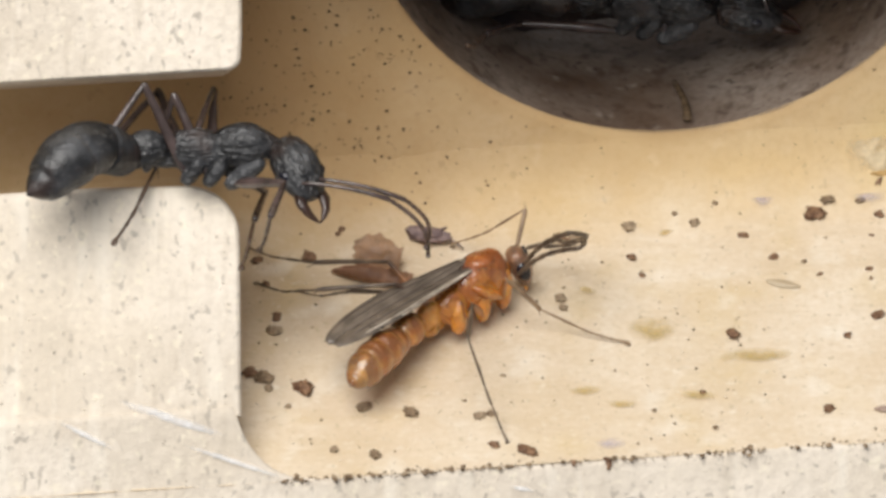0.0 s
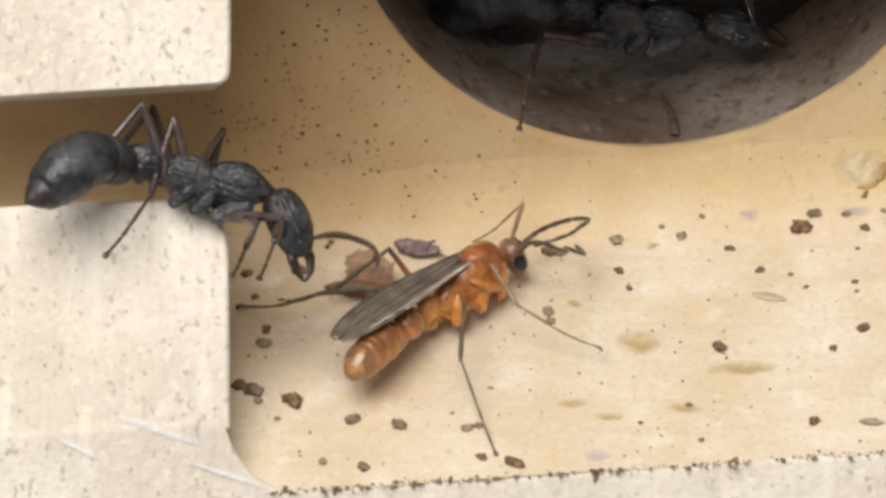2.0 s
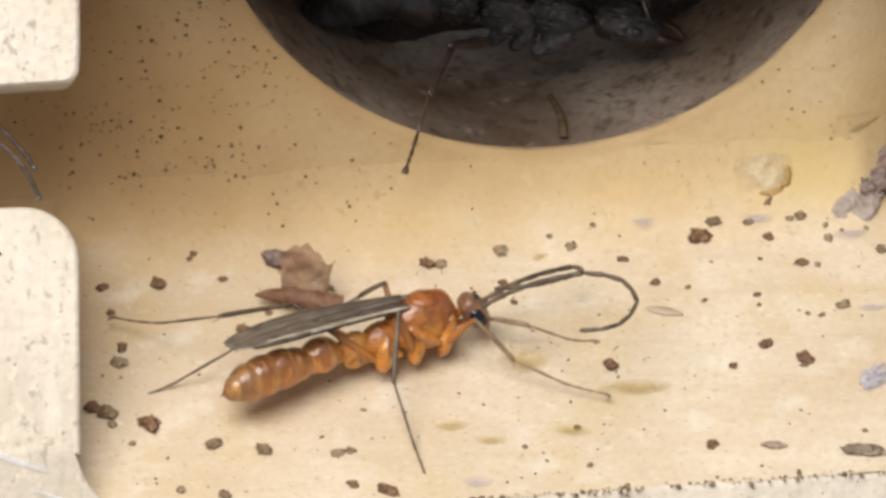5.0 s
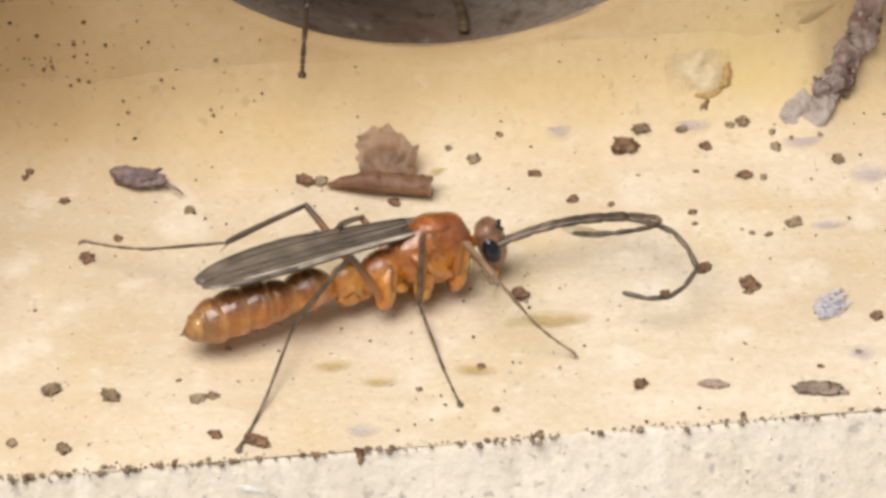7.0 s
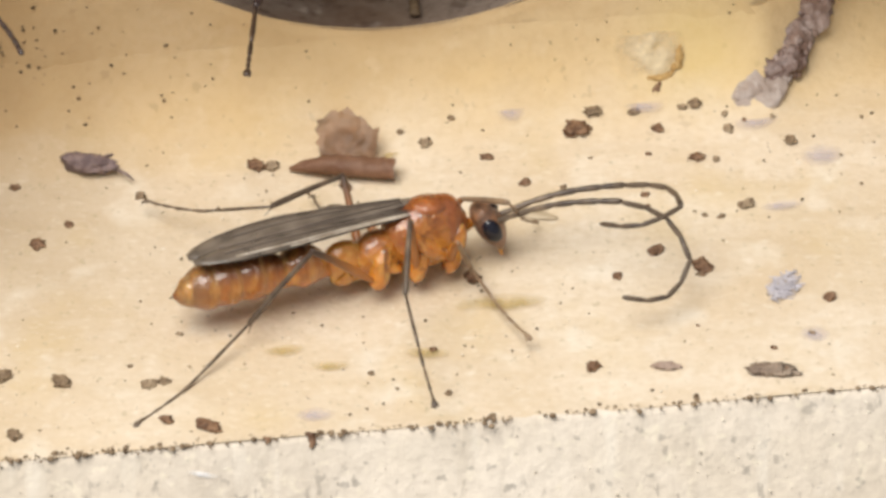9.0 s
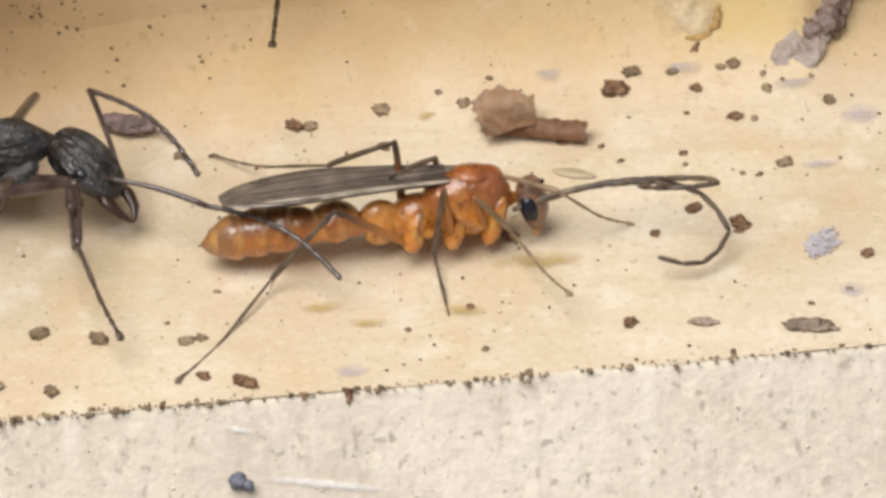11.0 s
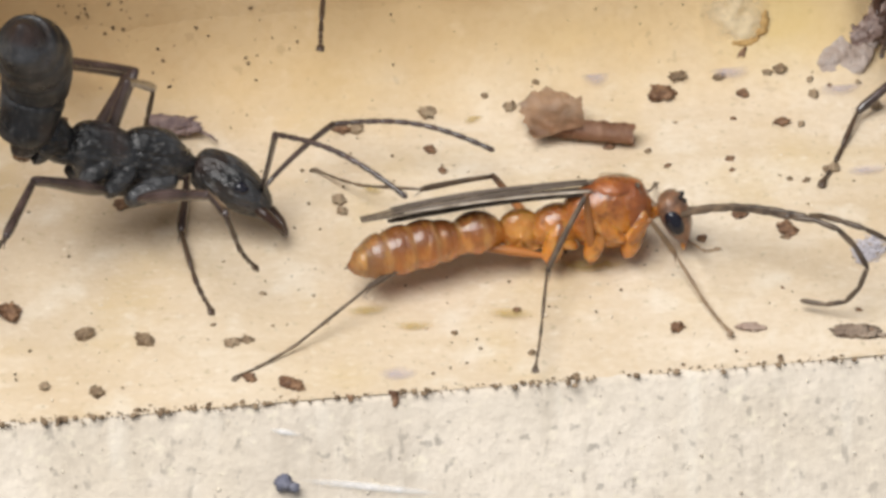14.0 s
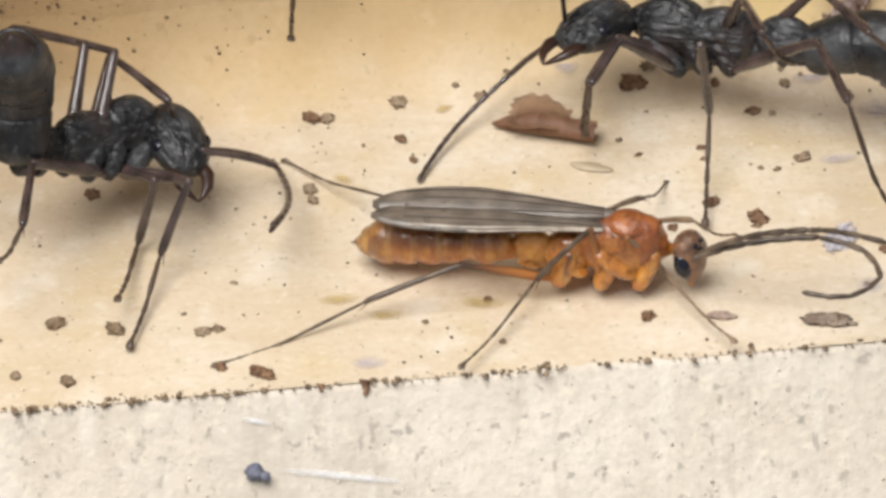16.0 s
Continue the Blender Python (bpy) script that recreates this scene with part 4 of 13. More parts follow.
FRASS_EAST = (
    (7.69, 2.01, 0.18), (8.04, -3.74, 0.38), (8.48, 0.56, 0.25), (9.31, -0.41, 0.25), (10.15, -0.61, 0.18),
    (10.51, 1.47, 0.71), (10.56, -6.84, 0.28), (10.57, -1.14, 0.15), (10.8, 0.44, 0.13), (10.89, 2.13, 0.36),
    (11.22, -3.78, 0.25), (11.85, 2.1, 0.25), (11.97, -0.91, 0.2), (12, -1.32, 0.15), (12.11, 0.57, 0.15),
    (12.18, -2.91, 0.46), (12.37, 1.47, 0.28), (12.94, 2.25, 0.2), (13.1, -3.75, 0.18),
    (13.19, 0.41, 0.28), (13.21, 2.35, 0.31), (13.26, -1.67, 0.14), (13.62, 0.34, 0.17), (13.64, -1.72, 0.15),
    (13.89, 1.99, 0.17), (13.95, 1.45, 0.23), (14.21, -1.33, 0.33),
)
FRASS_MORE = (
    (15.33, 0.96, 0.31), (13.95, 1.42, 0.25), (15.81, -4.65, 0.31), (13.06, -3.76, 0.19), (14.49, -6.33, 0.15),
    (15.35, -5.86, 0.15), (12.89, -5.53, 0.11), (7.44, -7.6, 0.13), (5.77, -6.91, 0.13), (13.57, -1.76, 0.1),
    (14.98, 1.86, 0.13), (14.33, 1.77, 0.11), (-4.71, -3.58, 0.41), (-4.65, -2.93, 0.26), (-5.25, -0.56, 0.29),
    (-4.9, -5.61, 0.64), (-5.3, -5.37, 0.54), (-2.88, 0.83, 0.21), (-4.26, -6.74, 0.16), (5.3, -0.41, 0.28),
    (3.26, -2.17, 0.31), (3.33, -2.58, 0.23), (7.13, -6.17, 0.18), (1.63, -5.47, 0.15), (13.04, -3.43, 0.38),
    (13.18, -3.6, 0.31), (5.57, -1.17, 0.2),
)


def lump(bm, centre, size, seed, flat=0.7, level=2, jag=0.35, stretch=1.0, turn=0.0):
    """An irregular crumb: a noisy ball, centre and size in millimetres."""
    r = bmesh.ops.create_icosphere(bm, subdivisions=level, radius=1.0)
    off = Vector((seed * 1.7, seed * 0.9, seed * 2.3))
    rot = Matrix.Rotation(turn, 3, "Z")
    for v in r["verts"]:
        d = v.co.normalized()
        k = 1 + jag * noise.noise(d * 1.6 + off) + 0.7 * jag * noise.noise(d * 3.9 + off) + 0.4 * jag * noise.noise(d * 9.0 + off)
        p = Vector((d.x * k * stretch, d.y * k, d.z * k * flat)) * (size / 2)
        v.co = (rot @ p + Vector(centre)) * MM
    return r["verts"]


def crumb(x, y, size, seed):
    root_bm = bmesh.new()
    rnd = random.Random(seed)
    n = 1 if size < 0.36 else 2 if size < 0.5 else 4
    for i in range(n):
        s = size * (1.0 if n == 1 else 0.72 if n == 2 else 0.55)
        off = Vector((rnd.uniform(-1, 1), rnd.uniform(-1, 1), 0)) * (size * (0 if n == 1 else 0.28))
        lump(root_bm, (off.x, off.y, s * 0.2), s, seed + i * 13, rnd.uniform(0.4, 0.65), 3, 0.68, rnd.uniform(1.0, 1.35), rnd.uniform(-1.5, 1.5))
    material, tone = rnd.choice(((M_CRUMB, "dark reddish-brown"), (M_CRUMB, "dark reddish-brown"), (M_CRUMB_GREY, "dull grey-brown"), (M_CRUMB_TAN, "pale tan")))
    ob = mesh_ob("frass_crumb", root_bm, material)
    ob.location = on_floor(x, y) * MM
    form = "clump of droppings" if n > 2 else "crumb of frass"
    tagged(ob, f"{tone} {form} lying on the plaster floor", "debris", "frass crumbs")


for i, (x, y, size) in enumerate(FRASS_WEST + FRASS_EAST + FRASS_MORE):
    crumb(x, y, size * 0.82, i + 3)


def stuff(name, label, material, items, level=1):
    bm = bmesh.new()
    for c, s, seed in items:
        lump(bm, c, s, seed, 0.6, level, 0.4, 1.2, seed * 0.7)
    return tagged(mesh_ob(name, bm, material), label, "debris", kind="stuff")


rnd = random.Random(11)
edge = []
for i in range(1500):
    u = rnd.uniform(-4.5, 22)
    dens = 0.5 + 0.5 * noise.noise(Vector((u * 0.9, 2, 0)))
    if rnd.random() > (0.1 + dens * 0.8) * (0.85 if u < 9 else 0.5):
        continue
    p = nest(u, rnd.gauss(-0.02, 0.07), 0.0)
    edge.append(((p.x, p.y, 0.02), rnd.choice((0.03, 0.04, 0.04, 0.05, 0.06, 0.08, 0.14)), i * 0.37))
stuff("edge_dirt", "line of dark dirt crumbs along the sill edge", M_CRUMB_GREY, edge)
specks = []
for i in range(1500):
    u, z = rnd.uniform(-6.5, 4.5), rnd.uniform(0.5, 9.0)
    if math.hypot(u - HOLE_U, z - HOLE_Z) < HOLE_R + 0.15:
        continue
    k = 0.5 + 0.5 * noise.noise(Vector((u * 0.4, z * 0.4, 7)))
    if rnd.random() > k * math.exp(-((u + 2.2) / 4.0) ** 2) * math.exp(-((z - 4.2) / 3.0) ** 2) * 1.3:
        continue
    p = nest(u, wall_w(z) - 0.01, z)
    specks.append((tuple(p), rnd.choice((0.04, 0.05, 0.06, 0.07, 0.10)), i * 0.31))
for i in range(140):
    u, z = rnd.uniform(0, 15.5), rnd.uniform(0.5, 6.0)
    if math.hypot(u - HOLE_U, z - HOLE_Z) > HOLE_R + 0.1:
        p = nest(u, wall_w(z) - 0.01, z)
        specks.append((tuple(p), rnd.choice((0.04, 0.05, 0.07)), i * 0.53))
stuff("wall_specks", "fine dark specks of dirt on the yellow wall", M_SPECK, specks)
dust = []
for i in range(420):
    p = nest(rnd.uniform(-5, 22), rnd.uniform(0.4, 10.4), 0.02)
    p = on_floor(p.x, p.y)
    dust.append(((p.x, p.y, p.z + 0.015), rnd.choice((0.02, 0.03, 0.03, 0.04, 0.05, 0.06, 0.08)), i * 0.71))
stuff("floor_dust", "fine brown specks scattered over the floor", M_SPECK, dust)
grains = []
for i in range(120):
    p = nest(rnd.uniform(-5, 22), rnd.uniform(0.4, 8.5), 0.0)
    grains.append(((p.x, p.y, 0.015), rnd.choice((0.03, 0.04, 0.05, 0.07)), i * 0.59))
M_GRAIN = plaster("pale_grain", (0.76, 0.68, 0.55), (0.82, 0.76, 0.66), (0.8, 0.7, 0.55), (0.7, 0.6, 0.5), 0.1)
stuff("floor_grains", "pale plaster grains bedded in the floor", M_GRAIN, grains)
grit, pits = [], []
for i in range(2600):
    u, v = rnd.uniform(-14, 24), rnd.uniform(-5.5, 12)
    if v > -0.12 and not (u < edge_u(v) - 0.3 and (v < 7.6 or v > 11.5)):
        continue
    (grit if i % 2 else pits).append((tuple(face_point(u, v, set_back(v))), rnd.choice((0.025, 0.03, 0.035, 0.04, 0.05, 0.08)), i * 0.43))
M_GRIT = plaster("pale_grit", (0.80, 0.73, 0.60), (0.86, 0.80, 0.70), (0.7, 0.6, 0.45), (0.6, 0.5, 0.4), 0.2)
M_PIT = plaster("grey_pits", (0.40, 0.345, 0.275), (0.50, 0.44, 0.36), (0.30, 0.26, 0.21), (0.25, 0.23, 0.2), 0.3)
stuff("plaster_grit", "pale grains standing out of the gritty plaster", M_GRIT, grit)
stuff("plaster_pits", "grey pits and grains in the plaster face", M_PIT, pits)


def patch(name, x, y, z, lx, ly, turn, material, label, category, seed, thick=0.004):
    """A thin uneven stain or film lying on the floor."""
    bm = bmesh.new()
    n = 28
    ring, inner = [], []
    for k in range(n):
        a = 2 * math.pi * k / n
        r = 1 + 0.28 * noise.noise(Vector((math.cos(a) * 1.3 + seed, math.sin(a) * 1.3, seed))) + 0.15 * noise.noise(Vector((math.cos(a) * 4 + seed, math.sin(a) * 4, 1)))
        ring.append(bm.verts.new((math.cos(a) * lx / 2 * r * MM, math.sin(a) * ly / 2 * r * MM, 0)))
        inner.append(bm.verts.new((math.cos(a) * lx / 2 * r * 0.8 * MM, math.sin(a) * ly / 2 * r * 0.8 * MM, thick * MM)))
    for k in range(n):
        bm.faces.new((ring[k], ring[(k + 1) % n], inner[(k + 1) % n], inner[k]))
    bm.faces.new(inner)
    ob = mesh_ob(name, bm, material)
    p = on_floor(x, y)
    ob.matrix_basis = pose(p.x * MM, p.y * MM, (p.z + z + 0.04) * MM, 20 * min(1, p.z), 0, turn)
    return tagged(ob, label, category)


for k, (x, y, lx, ly, a) in enumerate(((3.98, -6.11, 1.1, 0.45, 8), (4.92, -6.66, 1.0, 0.42, 3), (6.96, -6.27, 1.15, 0.45, -3), (5.73, -3.53, 1.6, 1.2, 5), (4.04, -1.83, 0.7, 0.4, -20), (8.6, -4.6, 2.4, 0.7, 6), (6.3, 0.7, 0.7, 0.35, 45))):
    patch("stain", x, y, 0, lx, ly, a, M_STAIN, "faint yellow dried stain on the plaster floor", "stain", k * 3.3)
for k, (x, y, lx, ly, a) in enumerate(((14.84, -4.3, 0.8, 0.9, 0), (9.02, 2.2, 0.7, 0.7, 0), (4.52, -8.3, 0.9, 0.5, 4), (16.0, 0.43, 1.1, 0.9, 30), (15.4, -5.9, 0.7, 0.6, 0), (14.95, -1.4, 0.95, 0.45, 10), (14.6, 1.7, 1.3, 0.8, 30), (12.1, 2.3, 1.0, 0.6, 0))):
    patch("film", x, y, 0.0, lx, ly, a, M_FILM, "pale lavender film of mould on the plaster", "mould", k * 5.1)
patch("scale", 9.5, -1.6, 0.02, 0.95, 0.28, -14, M_SCALE, "thin tan seed-like scale lying on the floor", "debris", 2.2, 0.05)


def lint(x, y, size, seed):
    """A loose clump of fine pale fibres."""
    r = random.Random(seed)
    bm = bmesh.new()
    for i in range(46):
        a, b = r.uniform(0, 6.28), r.uniform(0, 6.28)
        d = size * 0.5 * math.sqrt(r.random())
        c = Vector((math.cos(a) * d * 0.7, math.sin(a) * d, 0.02 + r.uniform(0, 0.16) * (1 - d / size)))
        h = r.uniform(0.08, 0.24)
        pts = [((c.x + math.cos(b + k * 0.5) * h * (k - 2) * 0.5, c.y + math.sin(b + k * 0.5) * h * (k - 2) * 0.5, max(0.01, c.z + 0.03 * math.sin(k * 1.7 + i))), 0.016, 0.016) for k in range(5)]
        loft(bm, pts, 5)
    ob = mesh_ob("lint", bm, M_LINT)
    ob.matrix_basis = pose(x * MM, y * MM, 0)
    return tagged(ob, "small clump of white lint fibres on the floor", "lint")


M_LINT = chitin("white_lint", (0.64, 0.61, 0.65), (0.52, 0.49, 0.52), 0.7, 0.0)
lint(14.88, -4.2, 0.8, 3)
lint(14.72, -4.45, 0.5, 6)


def dropping(x, y, length, width, turn, material, label, seed):
    bm = bmesh.new()
    lump(bm, (0, 0, width * 0.2), width * 0.95, seed, 0.6, 4, 0.42, length / width)
    ob = mesh_ob("dropping", bm, material)
    ob.matrix_basis = pose(x * MM, y * MM, 0, 0, 0, turn)
    return tagged(ob, label, "debris")


M_DROPPING = chitin("mottled_dropping", (0.20, 0.14, 0.10), (0.42, 0.33, 0.25), 0.6, 0.12, 5.0, patchy=3.0)
M_DROPPING_TAN = chitin("tan_dropping", (0.33, 0.235, 0.185), (0.48, 0.37, 0.30), 0.7, 0.10, 5.0, patchy=4.0)
dropping(14.43, -7.15, 1.1, 0.42, -5, M_DROPPING, "mottled grey-brown dropping near the sill edge", 1.0)
dropping(14.62, -7.17, 0.42, 0.32, 15, M_CRUMB, "dark brown dropping beside a larger one", 2.0)
dropping(12.14, -6.9, 0.6, 0.26, -5, M_DROPPING_TAN, "small tan dropping near the sill edge", 4.0)


def husk():
    root = tagged(new("husk"), "dull purple dried insect husk at the foot of the wall", "husk")
    bm = bmesh.new()
    lump(bm, (0, -0.05, 0.24), 0.64, 4.4, 0.8, 4, 0.32, 2.5, -0.08)
    part("body", bm, M_PURPLE, root)
    for i, (x, y, dx, dy) in enumerate(((0.8, -0.2, 0.55, -0.25), (-0.5, 0.3, -0.3, 0.25), (0.35, 0.32, 0.35, 0.3))):
        bm = bmesh.new()
        loft(bm, [((x, y, 0.2), 0.05, 0.05), ((x + dx * 0.6, y + dy * 0.6, 0.16), 0.045, 0.045), ((x + dx, y + dy, 0.04), 0.02, 0.02)], 6)
        part("leg_stump", bm, M_PURPLE, root)
    p = on_floor(-0.42, 0.42)
    root.matrix_basis = pose(p.x * MM, p.y * MM, (p.z + 0.02) * MM, 0, 0, -8) @ Matrix.Scale(0.78, 4)


husk()


def mould_heap():
    """A smeared ridge of mouldy waste that climbs the wall: dark glossy lumps above, a pale film below."""
    root = tagged(new("mould_heap"), "smeared grey-purple ridge of mouldy waste climbing the wall", "waste")
    r = random.Random(5)
    line = [Vector(v) for v in ((14.05, 2.0, 0.2), (14.8, 2.4, 0.4), (15.33, 3.22, 0.7), (15.85, 4.15, 1.05), (16.1, 4.83, 1.75), (16.25, 5.2, 2.6), (16.3, 5.35, 3.6))]
    def along(s):
        s = min(max(s, 0.0), len(line) - 1.001)
        return line[int(s)].lerp(line[int(s) + 1], s % 1.0)
    # the smear: a low uneven ridge that lies on the wall
    for name, s0, s1, half, mat in (("smear", 0.0, 2.3, 0.42, M_FILM_SOLID), ("ridge", 1.2, 5.9, 0.54, M_MOULD)):
        bm = bmesh.new()
        rings = []
        for i in range(70):
            k = i / 69
            w = half * (1 - abs(2 * k - 1) ** 3) * (1 + 0.45 * noise.noise(Vector((k * 9, 3, s0)))) + 0.02
            rings.append((along(s0 + (s1 - s0) * k) + Vector((0.14 * noise.noise(Vector((k * 7, 1, s0))), 0, 0)), w, w * (0.16 if s0 < 1 else 0.32)))
        loft(bm, rings, 30, (0, -0.6, 0.8))
        for v in bm.verts:
            v.co += Vector((1, -0.6, 0.7)) * (0.06 if s0 < 1 else 0.13) * MM * (noise.noise(v.co / MM * 2.6) + 0.7 * noise.noise(v.co / MM * 6.3) + 0.4 * noise.noise(v.co / MM * 14))
        part(name, bm, mat, root)
    for i in range(34):
        s = 1.5 + 4.3 * i / 33
        p = along(s) + Vector((r.uniform(-0.3, 0.3), -0.02, r.uniform(-0.12, 0.08)))
        bm = bmesh.new()
        lump(bm, (0, 0, 0), r.uniform(0.28, 0.66), i * 3.1, 0.42, 4, 0.5, 1.3, r.uniform(0, 3))
        ob = part("lump", bm, M_FILM_SOLID if i in (9, 15) else (M_MOULD_DARK, M_MOULD, M_MOULD_DARK)[i % 3], root)
        ob.matrix_basis = pose(p.x * MM, p.y * MM, p.z * MM, 45, 0, 30)


mould_heap()


M_SCAB = thin_film("pale_scab", (0.80, 0.66, 0.43), 1.2, 0.6)
M_OCHRE = chitin("ochre_crumb", (0.38, 0.22, 0.07), (0.55, 0.36, 0.14), 0.7, 0.06, 6.0, patchy=4.0)


def wall_scab():
    """A pale flaked patch with ochre crumbs along its lower rim."""
    root = tagged(new("plaster_scab"), "pale flaked patch of plaster with ochre crumbs at its rim", "debris")
    p = nest(13.35, wall_w(1.2) - 0.03, 1.2)
    bm = bmesh.new()
    rows = []
    for i in range(15):
        r = i / 14
        rows.append([bm.verts.new(Vector((math.cos(a) * r * 1.0 * k, math.sin(a) * r * 0.85 * k, 0.07 * (1 - r * r) * (0.6 + 0.9 * noise.noise(Vector((math.cos(a) * r * 3, math.sin(a) * r * 3, 4)))))) * MM)
                     for a in np.linspace(0, 2 * math.pi, 41)[:-1] for k in (1 + 0.3 * noise.noise(Vector((math.cos(a) * 1.5, math.sin(a) * 1.5, 8))),)])
    for q, w in zip(rows, rows[1:]):
        for k in range(40):
            bm.faces.new((q[k], q[(k + 1) % 40], w[(k + 1) % 40], w[k]))
    bmesh.ops.remove_doubles(bm, verts=bm.verts, dist=1e-7)
    part("flake", bm, M_SCAB, root)
    r = random.Random(8)
    for i in range(9):
        a = radians(-100 + 12 * i)
        bm = bmesh.new()
        lump(bm, (math.cos(a) * r.uniform(0.7, 0.86), math.sin(a) * r.uniform(0.62, 0.75), 0.03), r.uniform(0.1, 0.2), i * 2.3, 0.4, 2, 0.6, 1.8, a + 1.5)
        part("rim_crumb", bm, M_OCHRE, root)
    bm = bmesh.new()
    lump(bm, (0.12, -0.95, 0.06), 0.22, 2.0, 0.6, 3, 0.6, 1.9, 1.3)
    part("crumb", bm, M_CRUMB, root)
    root.matrix_basis = pose(p.x * MM, p.y * MM, p.z * MM, 56, 0, 5.7)


wall_scab()


def tunnel_streak():
    bm = bmesh.new()
    pts = []
    for k in range(8):
        s = k / 7
        a = radians(-87.5 + 0.5 * math.sin(s * 4))
        pts.append((nest(HOLE_U + math.cos(a) * (HOLE_R - 0.12), DEPTH + 0.45 + LEAN * 2.2 + 2.4 * s, HOLE_Z + math.sin(a) * (HOLE_R - 0.16) - LEAN * 2.4 * s), 0.11 * (1 - 0.5 * s) + 0.02, 0.05))
    loft(bm, pts, 7)
    tagged(mesh_ob("dirt_streak", bm, M_SPECK), "dark brown dirt streak on the tunnel lip", "debris")


tunnel_streak()


def scuff(u, v, length, width, turn, seed):
    """A pale streak on the sill or slab: a painted glint of the clear cover."""
    ob = patch("scuff", 0, 0, 0, length, width, 0, M_GLINT, "pale streak on the plaster sill, a painted glint", "scuff", seed, 0.01)
    p = face_point(u, v, 0.07 + set_back(v))
    ob.matrix_basis = Matrix.Translation(p * MM) @ pose(0, 0, 0, 0, 0, math.degrees(AXIS)) @ pose(0, 0, 0, 50, 0, 0) @ pose(0, 0, 0, 0, 0, turn)


for k, (u, v, ln, wd, turn) in enumerate(((2.15, -0.65, 0.8, 0.16, -14), (3.9, -1.95, 3.4, 0.2, -10), (-7.3, 1.9, 3.2, 0.3, -22), (-9.6, 1.6, 1.8, 0.2, -30), (-5.6, 0.6, 3.0, 0.2, -22))):
    scuff(u, v, ln, wd, turn, k * 2.7)


def blue_chip():
    bm = bmesh.new()
    lump(bm, (0, 0, 0), 0.42, 3.0, 0.8, 3, 0.4)
    lump(bm, (0.22, -0.16, 0), 0.24, 5.0, 0.8, 3, 0.4)
    ob = tagged(mesh_ob("chip", bm, M_BLUE), "dull blue chip stuck to the plaster sill", "debris")
    p = face_point(2.0, -1.7, 0.06)
    ob.location = p * MM


blue_chip()


def sill_drip(u, v, length, width, seed):
    """A reddish-brown dried drip over the sill edge."""
    bm = bmesh.new()
    rings = []
    for k in range(9):
        q = k / 8
        w = width * (1 - 0.7 * q) * (1 + 0.3 * noise.noise(Vector((q * 5, seed, 0)))) + 0.01
        rings.append((face_point(u + 0.04 * noise.noise(Vector((q * 4, seed, 2))), v - length * q, 0.02), w, 0.02))
    loft(bm, rings, 8)
    tagged(mesh_ob("drip", bm, M_CRUMB), "reddish-brown dried drip on the sill edge", "stain")


sill_drip(4.5, 0.06, 0.34, 0.11, 1.0)
sill_drip(3.55, 0.05, 0.16, 0.09, 4.0)


def shed_skin():
    """A torn papery skin: a ragged sheet hinged on its rolled edge."""
    root = tagged(new("shed_skin"), "torn papery brown shed skin dragged about the floor", "skin")
    bm = bmesh.new()
    rows, nx, ny = [], 44, 26
    for i in range(nx + 1):
        a = i / nx
        top = 1.22 + 0.34 * noise.noise(Vector((a * 3.1, 2, 0))) + 0.16 * noise.noise(Vector((a * 6, 5, 1))) + 0.05 * noise.noise(Vector((a * 30, 1, 7)))
        top *= 0.62 + 0.38 * math.sin(math.pi * min(1, 0.2 + a * 0.75))
        col = []
        for j in range(ny + 1):
            b = j / ny
            x = -0.72 + 1.44 * a + (0.5 - a) * 0.25 * (1 - b) + 0.12 * (1 if a < 0.5 else 0.7) * (2 * a - 1) * noise.noise(Vector((b * 7, 3 if a < 0.5 else 9, 2)))
            y = top * b
            z = 0.09 * noise.noise(Vector((x * 1.6, y * 1.6, 0))) + 0.05 * noise.noise(Vector((x * 5, y * 5, 3))) + 0.16 * b * b
            col.append(bm.verts.new(Vector((x, y, z)) * MM))
        rows.append(col)
    for p, q in zip(rows, rows[1:]):
        for j in range(ny):
            bm.faces.new((p[j], p[j + 1], q[j + 1], q[j]))
    bmesh.ops.solidify(bm, geom=bm.faces[:], thickness=0.012 * MM)
    leaf = part("ragged_sheet", bm, M_SKIN, root)
    bm = bmesh.new()
    rows = []
    for i in range(31):
        s = i / 30
        x = -1.2 + 2.4 * s
        r = 0.26 * (0.12 + 0.88 * min(1, s * 2.6) ** 0.7) * (1 + 0.2 * noise.noise(Vector((s * 14, 2, 2))))
        rows.append([bm.verts.new(Vector((x + 0.09 * noise.noise(Vector((s * 9, j * 0.4, 0))), r * math.cos(a), 0.06 + 0.85 * r * (1 + math.sin(a)))) * MM)
                     for j, a in enumerate(np.linspace(0.5 + 0.6 * noise.noise(Vector((s * 11, 4, 0))), 5.0, 16))])
    for p, q in zip(rows, rows[1:]):
        for j in range(15):
            bm.faces.new((p[j], p[j + 1], q[j + 1], q[j]))
    bmesh.ops.solidify(bm, geom=bm.faces[:], thickness=0.025 * MM)
    roll = part("rolled_edge", bm, M_FLAKE_DARK, root)
    roll.matrix_basis = pose(0, 0, 0, 0, 0, -6)
    return root, leaf


skin, skin_leaf = shed_skin()


# ---- what moves ----
def at(x, y, z, rx, ry, rz):
    """A pose from millimetres and degrees."""
    return pose(x * MM, y * MM, z * MM, rx, ry, rz)


